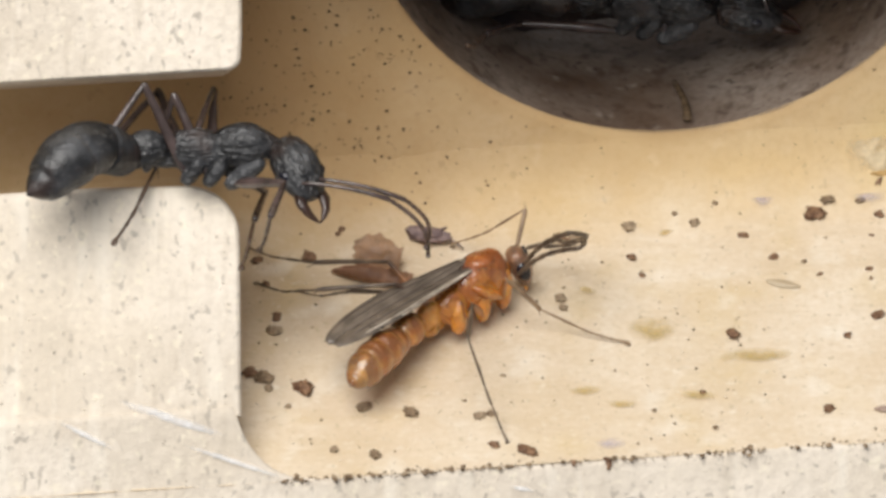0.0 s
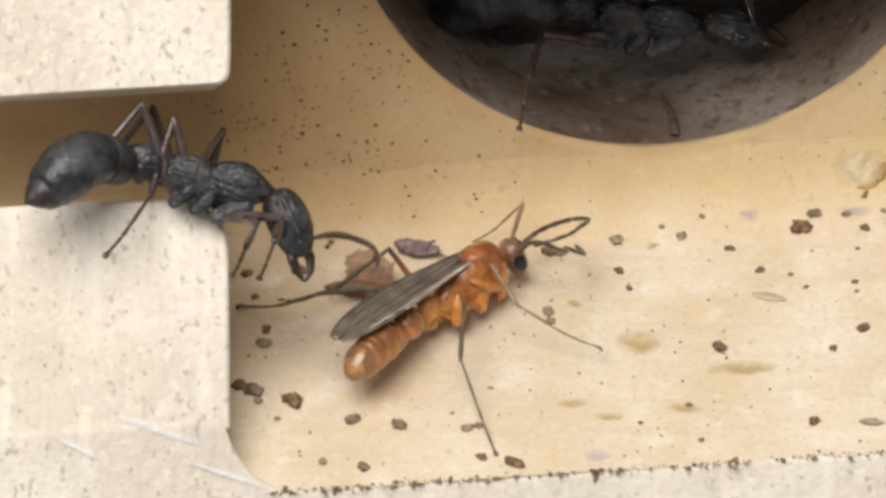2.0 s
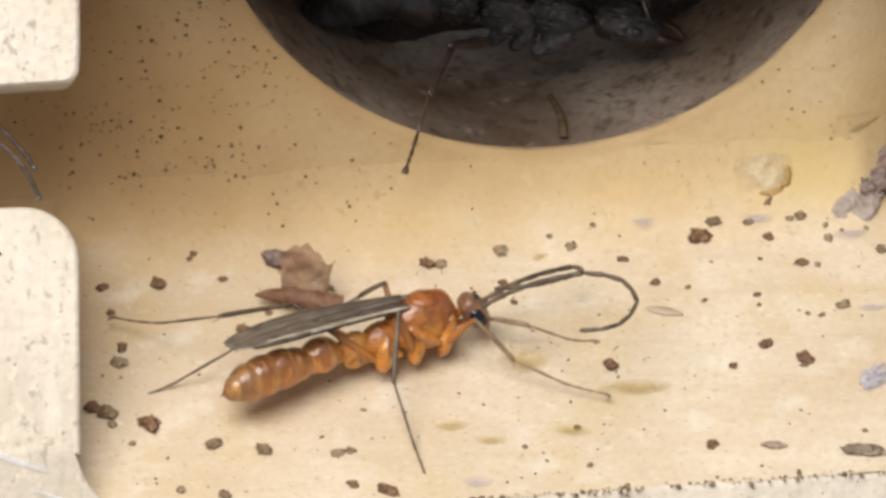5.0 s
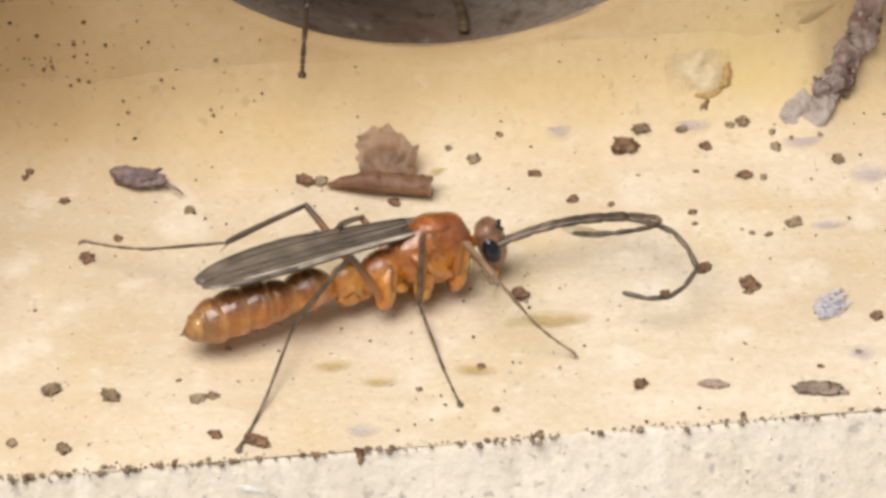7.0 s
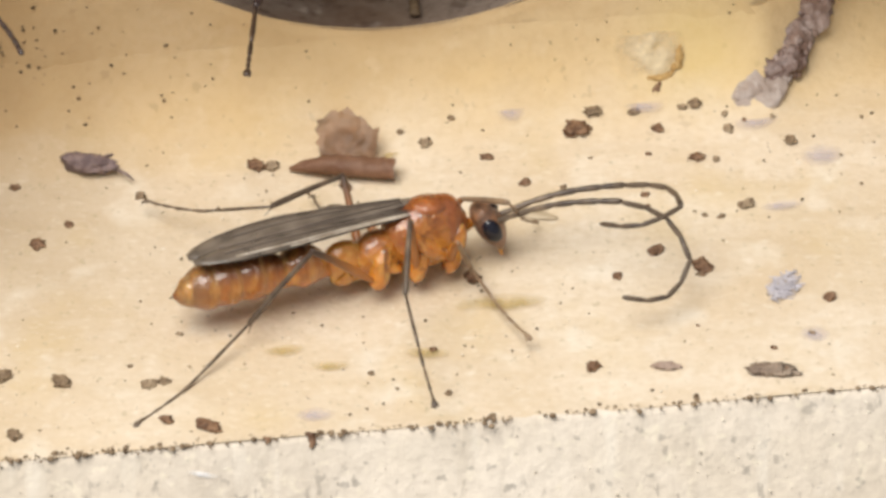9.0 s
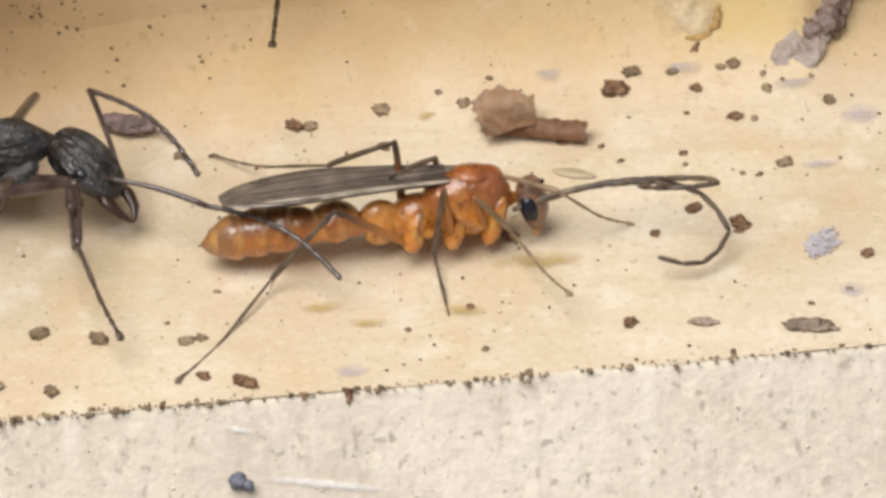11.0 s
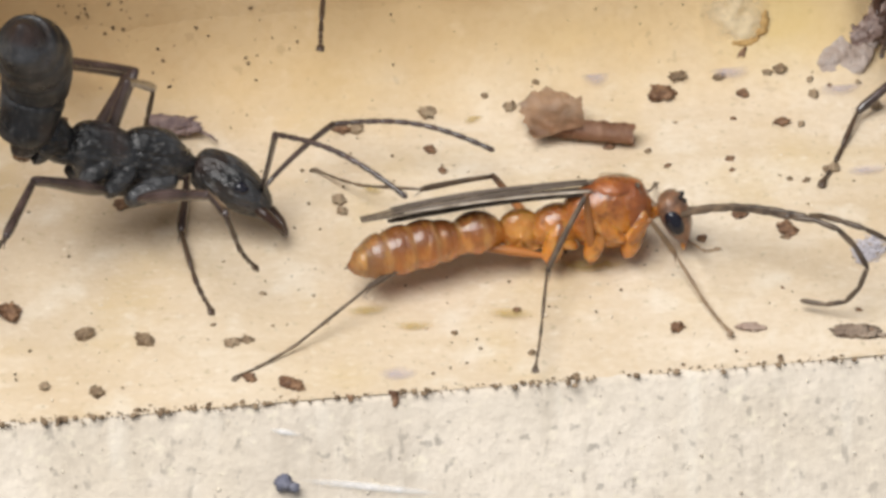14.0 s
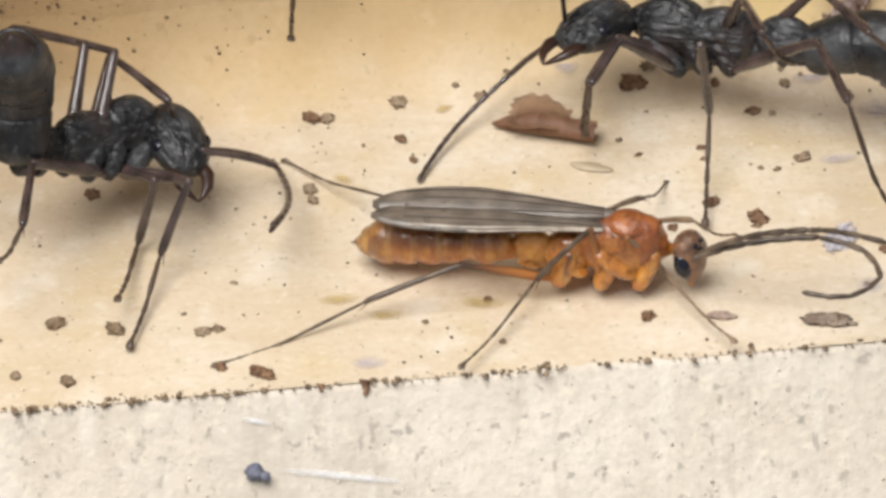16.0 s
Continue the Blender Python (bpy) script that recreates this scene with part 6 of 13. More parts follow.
    walk(male["tarsus_rh"], [
        (0, at(2.2, 0, 0, 5.6, 32.3, -52.1)), (0.267, at(2.2, 0, 0, -6.6, 34.4, -75.5)), (0.5, at(2.2, 0, 0, -15.8, 30.1, -95.6)),
        (1, at(2.2, 0, 0, -5.0, 38.7, -69.2)), (1.5, at(2.2, 0, 0, -16.7, 47.5, -73.1)), (2, at(2.2, 0, 0, -11.1, 42.6, -69.0)),
        (2.5, at(2.2, 0, 0, -7.9, 44.1, -61.6)), (3, at(2.2, 0, 0, 0.1, 39.5, -45.5)), (3.5, at(2.2, 0, 0, 2.0, 35.4, -32.6)),
        (4, at(2.2, 0, 0, 5.6, 19.6, -28.3)), (4.2, at(2.2, 0, 0, 5.7, 14.0, -24.8)), (4.9, at(2.2, 0, 0, -6.5, 1.3, 14.6)),
        (5.6, at(2.2, 0, 0, -42.3, 20.8, 67.1)), (6.3, at(2.2, 0, 0, -44.8, 55.6, 111.2)), (6.5, at(2.2, 0, 0, -62.9, 43.7, 85.8)),
        (7, at(2.2, 0, 0, -53.6, 18.5, 65.9)), (7.5, at(2.2, 0, 0, -48.9, 3.1, 54.7)), (8, at(2.2, 0, 0, -46.5, 2.6, 53.8)),
        (8.5, at(2.2, 0, 0, -33.2, -8.8, 42.2)), (8.7, at(2.2, 0, 0, -35.6, -14.3, 42.6)), (9.4, at(2.2, 0, 0, -39.3, -9.4, 48.9)),
        (10.1, at(2.2, 0, 0, -41.8, -4.2, 54.8)), (10.8, at(2.2, 0, 0, -43.2, 1.0, 60.2)), (11, at(2.2, 0, 0, -48.7, 4.7, 60.5)),
        (11.5, at(2.2, 0, 0, -48.0, 13.7, 65.1)), (12, at(2.2, 0, 0, -38.8, 0.2, 49.5)), (12.5, at(2.2, 0, 0, -38.4, -3.1, 49.4)),
        (13, at(2.2, 0, 0, -35.4, -6.6, 45.5)), (13.3, at(2.2, 0, 0, -36.9, -4.0, 47.1)), (13.5, at(2.2, 0, 0, -31.8, -7.2, 37.2)),
        (14, at(2.2, 0, 0, -6.7, 7.9, -6.3)), (14.5, at(2.2, 0, 0, 2.6, 17.2, -19.5)), (15, at(2.2, 0, 0, 0.4, 1.4, -5.0)),
        (15.3, at(2.2, 0, 0, 6.2, 24.4, -16.3)), (15.5, at(2.2, 0, 0, -14.1, -9.6, 20.3)), (16, at(2.2, 0, 0, -13.0, -9.9, 17.7)),
    ])
    walk(male["femur_rf"], [
        (0, at(2.2, -0.42, 0.5, 21.7, -53.1, -113.6)), (0.5, at(2.2, -0.42, 0.5, 25.3, -49.3, -120.8)), (1, at(2.2, -0.42, 0.5, 21.5, -46.7, -116.4)),
        (1.5, at(2.2, -0.42, 0.5, 19.4, -54.7, -121.8)), (2, at(2.2, -0.42, 0.5, 25.2, -64.3, -136.1)), (2.5, at(2.2, -0.42, 0.5, 18.5, -52.3, -132.8)),
        (2.733, at(2.2, -0.42, 0.5, 21.8, -51.1, -136.0)), (3, at(2.2, -0.42, 0.5, 24.1, -49.7, -139.5)), (3.267, at(2.2, -0.42, 0.5, 2.9, -53.1, -71.3)),
        (3.5, at(2.2, -0.42, 0.5, -17.6, -31.0, -33.5)), (4, at(2.2, -0.42, 0.5, -19.2, -21.2, -12.2)), (4.2, at(2.2, -0.42, 0.5, -11.1, -32.4, -29.9)),
        (4.9, at(2.2, -0.42, 0.5, 0.4, -40.4, -46.5)), (5.6, at(2.2, -0.42, 0.5, 15.1, -45.8, -68.3)), (6.3, at(2.2, -0.42, 0.5, 20.0, -46.6, -90.7)),
        (6.5, at(2.2, -0.42, 0.5, 17.5, -54.1, -89.2)), (6.733, at(2.2, -0.42, 0.5, 16.1, -56.8, -87.1)), (7, at(2.2, -0.42, 0.5, 11.2, -59.9, -84.4)),
        (7.5, at(2.2, -0.42, 0.5, 26.7, -71.6, -121.5)), (8, at(2.2, -0.42, 0.5, 18.3, -59.4, -116.2)), (8.267, at(2.2, -0.42, 0.5, 12.9, -55.2, -105.8)),
        (8.5, at(2.2, -0.42, 0.5, 8.1, -51.0, -98.5)), (8.7, at(2.2, -0.42, 0.5, 8.7, -41.3, -96.6)), (9.4, at(2.2, -0.42, 0.5, 9.8, -44.2, -97.8)),
        (10.1, at(2.2, -0.42, 0.5, 11.1, -47.0, -99.1)), (10.8, at(2.2, -0.42, 0.5, 12.6, -49.8, -100.6)), (11, at(2.2, -0.42, 0.5, 26.2, -59.4, -119.8)),
        (11.5, at(2.2, -0.42, 0.5, 16.2, -46.9, -62.9)), (12, at(2.2, -0.42, 0.5, 21.8, -61.3, -88.6)), (12.5, at(2.2, -0.42, 0.5, 13.7, -68.1, -79.1)),
        (13, at(2.2, -0.42, 0.5, 24.0, -58.8, -105.0)), (13.3, at(2.2, -0.42, 0.5, 5.7, -57.8, -47.6)), (13.4, at(2.2, -0.42, 0.5, 10.6, -49.9, -55.4)),
        (13.5, at(2.2, -0.42, 0.5, 10.2, -41.8, -61.0)), (13.733, at(2.2, -0.42, 0.5, 8.1, -43.8, -63.6)), (14, at(2.2, -0.42, 0.5, 5.4, -46.1, -66.9)),
        (14.267, at(2.2, -0.42, 0.5, 13.1, -40.2, -67.4)), (14.5, at(2.2, -0.42, 0.5, 19.9, -35.0, -67.8)), (15, at(2.2, -0.42, 0.5, 19.6, -36.9, -69.2)),
        (15.133, at(2.2, -0.42, 0.5, 14.5, -39.7, -71.7)), (15.3, at(2.2, -0.42, 0.5, 7.8, -43.1, -75.0)), (15.5, at(2.2, -0.42, 0.5, 49.5, -75.9, -106.5)),
        (16, at(2.2, -0.42, 0.5, -87.3, -100.0, 21.8)),
    ])
    walk(male["tibia_rf"], [
        (0, at(1.88, -1.16, 1.58, -1.8, 56.6, -30.4)), (0.5, at(1.75, -1.18, 1.52, 6.9, 49.0, -37.7)), (1, at(1.79, -1.25, 1.48, 4.7, 60.7, -32.5)),
        (1.5, at(1.79, -1.08, 1.6, 10.2, 49.3, -73.1)), (2, at(1.78, -0.83, 1.72, 12.6, 31.2, -107.4)), (2.5, at(1.64, -1.03, 1.57, 12.9, 35.3, -105.9)),
        (2.733, at(1.59, -1.01, 1.55, 14.1, 26.6, -103.9)), (3, at(1.54, -0.99, 1.53, 15.6, 16.6, -102.0)), (3.267, at(2.46, -1.19, 1.58, 8.3, 57.3, -73.2)),
        (3.5, at(3.16, -1.06, 1.2, -25.7, 66.1, 15.0)), (4, at(3.43, -0.69, 0.99, -26.2, 41.7, 7.6)), (4.2, at(3.19, -0.99, 1.22, -22.8, 47.8, 10.6)),
        (4.9, at(2.91, -1.16, 1.38, -6.0, 50.1, -35.0)), (5.6, at(2.55, -1.29, 1.47, 13.9, 21.7, -89.3)), (6.3, at(2.19, -1.35, 1.48, 7.9, -1.0, -108.7)),
        (6.5, at(2.21, -1.21, 1.59, 4.7, -5.9, -105.2)), (6.733, at(2.24, -1.16, 1.63, 8.6, 1.6, -97.3)), (7, at(2.27, -1.09, 1.67, 7.9, 10.0, -88.3)),
        (7.5, at(1.98, -0.78, 1.78, 8.4, 8.1, -95.8)), (8, at(1.9, -1.04, 1.66, 9.0, 2.7, -96.2)), (8.267, at(1.99, -1.16, 1.61, 5.7, 60.1, -60.6)),
        (8.5, at(2.07, -1.26, 1.55, -13.5, 56.7, 51.4)), (8.7, at(2.08, -1.43, 1.39, -11.7, 48.8, 57.4)), (9.4, at(2.07, -1.38, 1.44, -12.7, 48.3, 55.1)),
        (10.1, at(2.05, -1.33, 1.49, -13.7, 47.9, 52.8)), (10.8, at(2.04, -1.28, 1.53, -14.7, 47.3, 50.6)), (11, at(1.86, -1.02, 1.66, -23.0, 50.1, 26.3)),
        (11.5, at(2.62, -1.24, 1.49, -20.4, 49.7, 49.6)), (12, at(2.22, -1.07, 1.68, -19.7, 45.1, 38.0)), (12.5, at(2.3, -0.91, 1.75, -24.0, 53.0, 20.4)),
        (13, at(2.02, -1.1, 1.65, -21.6, 46.2, 17.9)), (13.3, at(2.69, -0.95, 1.64, -15.5, 46.4, 45.0)), (13.4, at(2.69, -1.14, 1.53, 9.8, 42.1, -45.1)),
        (13.5, at(2.69, -1.3, 1.4, 0.2, -4.4, -88.9)), (13.733, at(2.63, -1.29, 1.43, 7.8, 39.5, -56.9)), (14, at(2.57, -1.28, 1.47, -13.9, 52.0, 44.0)),
        (14.267, at(2.6, -1.37, 1.37, 12.5, 35.3, -53.2)), (14.5, at(2.62, -1.44, 1.27, 11.3, -8.6, -85.9)), (15, at(2.58, -1.43, 1.31, 10.6, -5.9, -87.8)),
        (15.133, at(2.53, -1.41, 1.36, 14.0, 35.3, -56.8)), (15.3, at(2.45, -1.37, 1.42, -13.5, 47.9, 50.6)), (15.5, at(2.11, -0.73, 1.81, -20.0, 47.9, 5.1)),
        (16, at(1.98, -0.51, 1.83, -33.1, 55.8, 19.9)),
    ])
    walk(male["tarsus_rf"], [
        (0, at(1.45, 0, 0, 24.3, -24.8, -24.8)), (0.5, at(1.45, 0, 0, -0.7, -26.6, -5.1)), (1, at(1.45, 0, 0, 13.7, -36.7, -17.1)),
        (1.5, at(1.45, 0, 0, -18.3, -13.9, 11.4)), (2, at(1.45, 0, 0, -31.9, 15.3, 34.6)), (2.5, at(1.45, 0, 0, -32.7, 12.1, 29.7)),
        (2.733, at(1.45, 0, 0, -36.4, 32.9, 41.7)), (3, at(1.45, 0, 0, -27.0, 49.9, 69.6)), (3.267, at(1.45, 0, 0, -22.6, -36.5, 20.5)),
        (3.5, at(1.45, 0, 0, 56.4, 36.7, -106.5)), (4, at(1.45, 0, 0, 42.8, 24.0, -87.4)), (4.2, at(1.45, 0, 0, 49.7, 24.0, -84.8)),
        (4.9, at(1.45, 0, 0, 19.8, -29.3, -19.8)), (5.6, at(1.45, 0, 0, -25.9, 42.7, 85.8)), (6.3, at(1.45, 0, 0, 8.1, 25.7, 153.7)),
        (6.5, at(1.45, 0, 0, 6.9, 23.5, 163.6)), (6.733, at(1.45, 0, 0, 6.5, 53.7, 131.2)), (7, at(1.45, 0, 0, -21.7, 54.8, 50.0)),
        (7.5, at(1.45, 0, 0, -21.0, 60.1, 53.8)), (8, at(1.45, 0, 0, -6.6, 68.0, 85.7)), (8.267, at(1.45, 0, 0, -1.9, -18.5, -1.6)),
        (8.5, at(1.45, 0, 0, 45.7, 61.6, -116.0)), (8.7, at(1.45, 0, 0, 34.8, 59.3, -124.2)), (9.4, at(1.45, 0, 0, 34.3, 57.2, -123.2)),
        (10.1, at(1.45, 0, 0, 33.9, 55.2, -122.2)), (10.8, at(1.45, 0, 0, 33.4, 53.1, -121.3)), (11, at(1.45, 0, 0, 52.6, 37.6, -87.0)),
        (11.5, at(1.45, 0, 0, 54.1, 27.3, -79.1)), (12, at(1.45, 0, 0, 47.3, 34.5, -87.2)), (12.5, at(1.45, 0, 0, 55.7, 29.9, -84.4)),
        (13, at(1.45, 0, 0, 49.3, 26.1, -82.1)), (13.3, at(1.45, 0, 0, 52.1, 37.8, -82.3)), (13.4, at(1.45, 0, 0, -40.5, 22.3, 25.3)),
        (13.5, at(1.45, 0, 0, 1.4, 28.5, 167.1)), (13.733, at(1.45, 0, 0, -50.7, 36.8, 24.1)), (14, at(1.45, 0, 0, 57.4, 46.4, -88.8)),
        (14.267, at(1.45, 0, 0, -39.1, 24.3, 32.4)), (14.5, at(1.45, 0, 0, 15.5, 24.2, 147.6)), (15, at(1.45, 0, 0, 13.3, 25.9, 147.5)),
        (15.133, at(1.45, 0, 0, -42.0, 25.8, 37.4)), (15.3, at(1.45, 0, 0, 44.7, 49.0, -104.7)), (15.5, at(1.45, 0, 0, 49.2, -9.7, -59.3)),
        (16, at(1.45, 0, 0, 60.7, 18.4, -78.5)),
    ])
    walk(male["femur_lf"], [
        (0, at(2.2, 0.42, 0.5, 26.9, -17.6, -1.3)), (0.5, at(2.2, 0.42, 0.5, 28.3, -11.5, 22.0)), (1, at(2.2, 0.42, 0.5, 27.5, -23.1, 5.7)),
        (1.5, at(2.2, 0.42, 0.5, 25.1, -17.8, 1.7)), (2, at(2.2, 0.42, 0.5, 24.3, -18.4, -3.0)), (2.267, at(2.2, 0.42, 0.5, -11.4, -16.1, -20.9)),
        (2.5, at(2.2, 0.42, 0.5, -25.1, -12.9, -36.0)), (2.733, at(2.2, 0.42, 0.5, -6.1, -16.4, -54.2)), (3, at(2.2, 0.42, 0.5, 17.8, -18.4, -75.8)),
        (3.267, at(2.2, 0.42, 0.5, -11.5, -10.6, -47.6)), (3.5, at(2.2, 0.42, 0.5, -32.0, -1.9, -24.4)), (4, at(2.2, 0.42, 0.5, -31.2, -9.4, -16.4)),
        (4.2, at(2.2, 0.42, 0.5, -31.5, -2.3, -22.2)), (4.9, at(2.2, 0.42, 0.5, -29.9, -10.4, -17.5)), (5.6, at(2.2, 0.42, 0.5, -3.3, -18.5, -12.3)),
        (6.3, at(2.2, 0.42, 0.5, 9.6, -26.3, -6.8)), (6.4, at(2.2, 0.42, 0.5, 19.0, -38.8, -34.6)), (6.5, at(2.2, 0.42, 0.5, 15.5, -42.7, -69.2)),
        (7, at(2.2, 0.42, 0.5, 10.7, -39.2, -68.4)), (7.5, at(2.2, 0.42, 0.5, 9.2, -30.5, -75.1)), (8, at(2.2, 0.42, 0.5, 8.3, -27.1, -78.1)),
        (8.5, at(2.2, 0.42, 0.5, 6.8, -26.7, -87.8)), (8.6, at(2.2, 0.42, 0.5, 14.3, -47.1, -66.0)), (8.7, at(2.2, 0.42, 0.5, 13.3, -59.3, -25.5)),
        (9.4, at(2.2, 0.42, 0.5, 17.5, -59.1, -28.9)), (10.1, at(2.2, 0.42, 0.5, 25.1, -58.8, -32.3)), (10.8, at(2.2, 0.42, 0.5, 29.1, -58.4, -35.6)),
        (10.9, at(2.2, 0.42, 0.5, 25.7, -59.1, -41.6)), (11, at(2.2, 0.42, 0.5, 21.2, -59.5, -47.8)), (11.5, at(2.2, 0.42, 0.5, 21.8, -59.4, -42.8)),
        (12, at(2.2, 0.42, 0.5, 34.2, -75.3, -54.0)), (12.267, at(2.2, 0.42, 0.5, 24.8, -66.8, -22.0)), (12.5, at(2.2, 0.42, 0.5, 25.4, -56.9, -9.6)),
        (12.733, at(2.2, 0.42, 0.5, 24.0, -55.0, -26.2)), (13, at(2.2, 0.42, 0.5, 18.5, -50.4, -42.5)), (13.3, at(2.2, 0.42, 0.5, 22.5, -60.3, -49.5)),
        (13.5, at(2.2, 0.42, 0.5, 22.4, -33.4, -62.4)), (13.733, at(2.2, 0.42, 0.5, -11.5, -41.7, -2.1)), (14, at(2.2, 0.42, 0.5, -22.1, -14.1, 56.5)),
        (14.267, at(2.2, 0.42, 0.5, -37.1, -50.0, 10.5)), (14.5, at(2.2, 0.42, 0.5, -4.5, -49.4, -59.1)), (15, at(2.2, 0.42, 0.5, -4.7, -48.6, -60.4)),
        (15.133, at(2.2, 0.42, 0.5, -36.7, -50.0, 4.3)), (15.3, at(2.2, 0.42, 0.5, -20.0, -13.1, 54.4)), (15.4, at(2.2, 0.42, 0.5, -28.9, -50.5, 41.1)),
        (15.5, at(2.2, 0.42, 0.5, 30.5, -76.8, -38.3)), (16, at(2.2, 0.42, 0.5, 23.1, -66.8, -28.1)),
    ])
    walk(male["tibia_lf"], [
        (0, at(3.49, 0.39, 0.91, 46.1, -49.6, 13.7)), (0.5, at(3.43, 0.92, 0.77, 45.5, -47.4, 3.2)), (1, at(3.44, 0.54, 1.03, 42.4, -48.2, 3.9)),
        (1.5, at(3.48, 0.46, 0.91, 49.0, -55.6, -18.8)), (2, at(3.48, 0.35, 0.93, 52.8, -57.2, -8.9)), (2.267, at(3.41, -0.04, 0.87, -3.7, -0.2, -3.7)),
        (2.5, at(3.27, -0.35, 0.8, -19.7, 47.0, -0.1)), (2.733, at(2.96, -0.63, 0.88, -8.8, 24.8, -51.0)), (3, at(2.51, -0.82, 0.93, 14.9, -15.2, -89.7)),
        (3.267, at(3.1, -0.56, 0.75, 0, -0.3, -79.0)), (3.5, at(3.43, -0.14, 0.55, -27.1, 12.7, -69.8)), (4, at(3.48, 0.04, 0.72, -27.5, 12.7, -61.0)),
        (4.2, at(3.45, -0.09, 0.55, -28.2, 14.2, -69.3)), (4.9, at(3.47, 0.02, 0.74, -22.2, 5.4, -51.3)), (5.6, at(3.45, 0.15, 0.93, 6.0, -5.2, -31.1)),
        (6.3, at(3.4, 0.28, 1.1, 12.4, -14.0, -13.1)), (6.4, at(3.07, -0.18, 1.35, 19.8, -13.8, -55.3)), (6.5, at(2.55, -0.51, 1.42, 5.4, -6.9, -96.3)),
        (7, at(2.59, -0.55, 1.35, -0.2, 0.4, -104.6)), (7.5, at(2.5, -0.7, 1.19, 2.4, 2.5, -95.6)), (8, at(2.45, -0.76, 1.11, 0.6, -1.1, -101.0)),
        (8.5, at(2.25, -0.78, 1.11, 0.5, -2.0, -105.1)), (8.6, at(2.57, -0.42, 1.49, 3.9, -6.6, -93.9)), (8.7, at(2.82, 0.12, 1.66, 6.3, -11.0, -82.5)),
        (9.4, at(2.81, 0.08, 1.66, 15.0, -8.1, -52.6)), (10.1, at(2.79, 0.05, 1.65, 10.0, 1.1, -1.8)), (10.8, at(2.78, 0.01, 1.65, 0.5, 6.5, 27.4)),
        (10.9, at(2.72, -0.04, 1.66, 10.1, 6.8, -7.8)), (11, at(2.66, -0.09, 1.66, 13.1, 4.7, -43.0)), (11.5, at(2.7, -0.05, 1.66, 15.6, -1.8, -51.0)),
        (12, at(2.4, 0.14, 1.81, 14.5, 5.8, -62.6)), (12.267, at(2.69, 0.22, 1.74, 15.2, 7.8, -16.9)), (12.5, at(2.93, 0.3, 1.63, 10.4, 5.7, 21.9)),
        (12.733, at(2.89, 0.08, 1.61, 15.0, 4.0, -10.9)), (13, at(2.83, -0.16, 1.54, 14.3, 0.4, -48.9)), (13.3, at(2.63, -0.09, 1.67, 14.2, 7.3, -53.0)),
        (13.5, at(2.72, -0.58, 1.24, 18.4, -1.7, -55.0)), (13.733, at(3.21, 0.38, 1.4, 7.7, 13.0, -54.5)), (14, at(2.92, 1.51, 0.83, -26.7, 29.8, -53.8)),
        (14.267, at(3.05, 0.58, 1.53, -36.1, 45.8, -34.1)), (14.5, at(2.65, -0.33, 1.53, -36.1, 55.3, -7.4)), (15, at(2.64, -0.36, 1.51, -36.2, 55.7, -8.2)),
        (15.133, at(3.07, 0.49, 1.53, -33.5, 43.4, -42.1)), (15.3, at(2.97, 1.49, 0.81, -19.0, 19.3, -66.8)), (15.4, at(2.85, 0.98, 1.54, -1.2, 3.9, -63.5)),
        (15.5, at(2.44, 0.23, 1.81, 10.7, -11.4, -60.4)), (16, at(2.67, 0.17, 1.74, 15.2, -36.4, -52.1)),
    ])
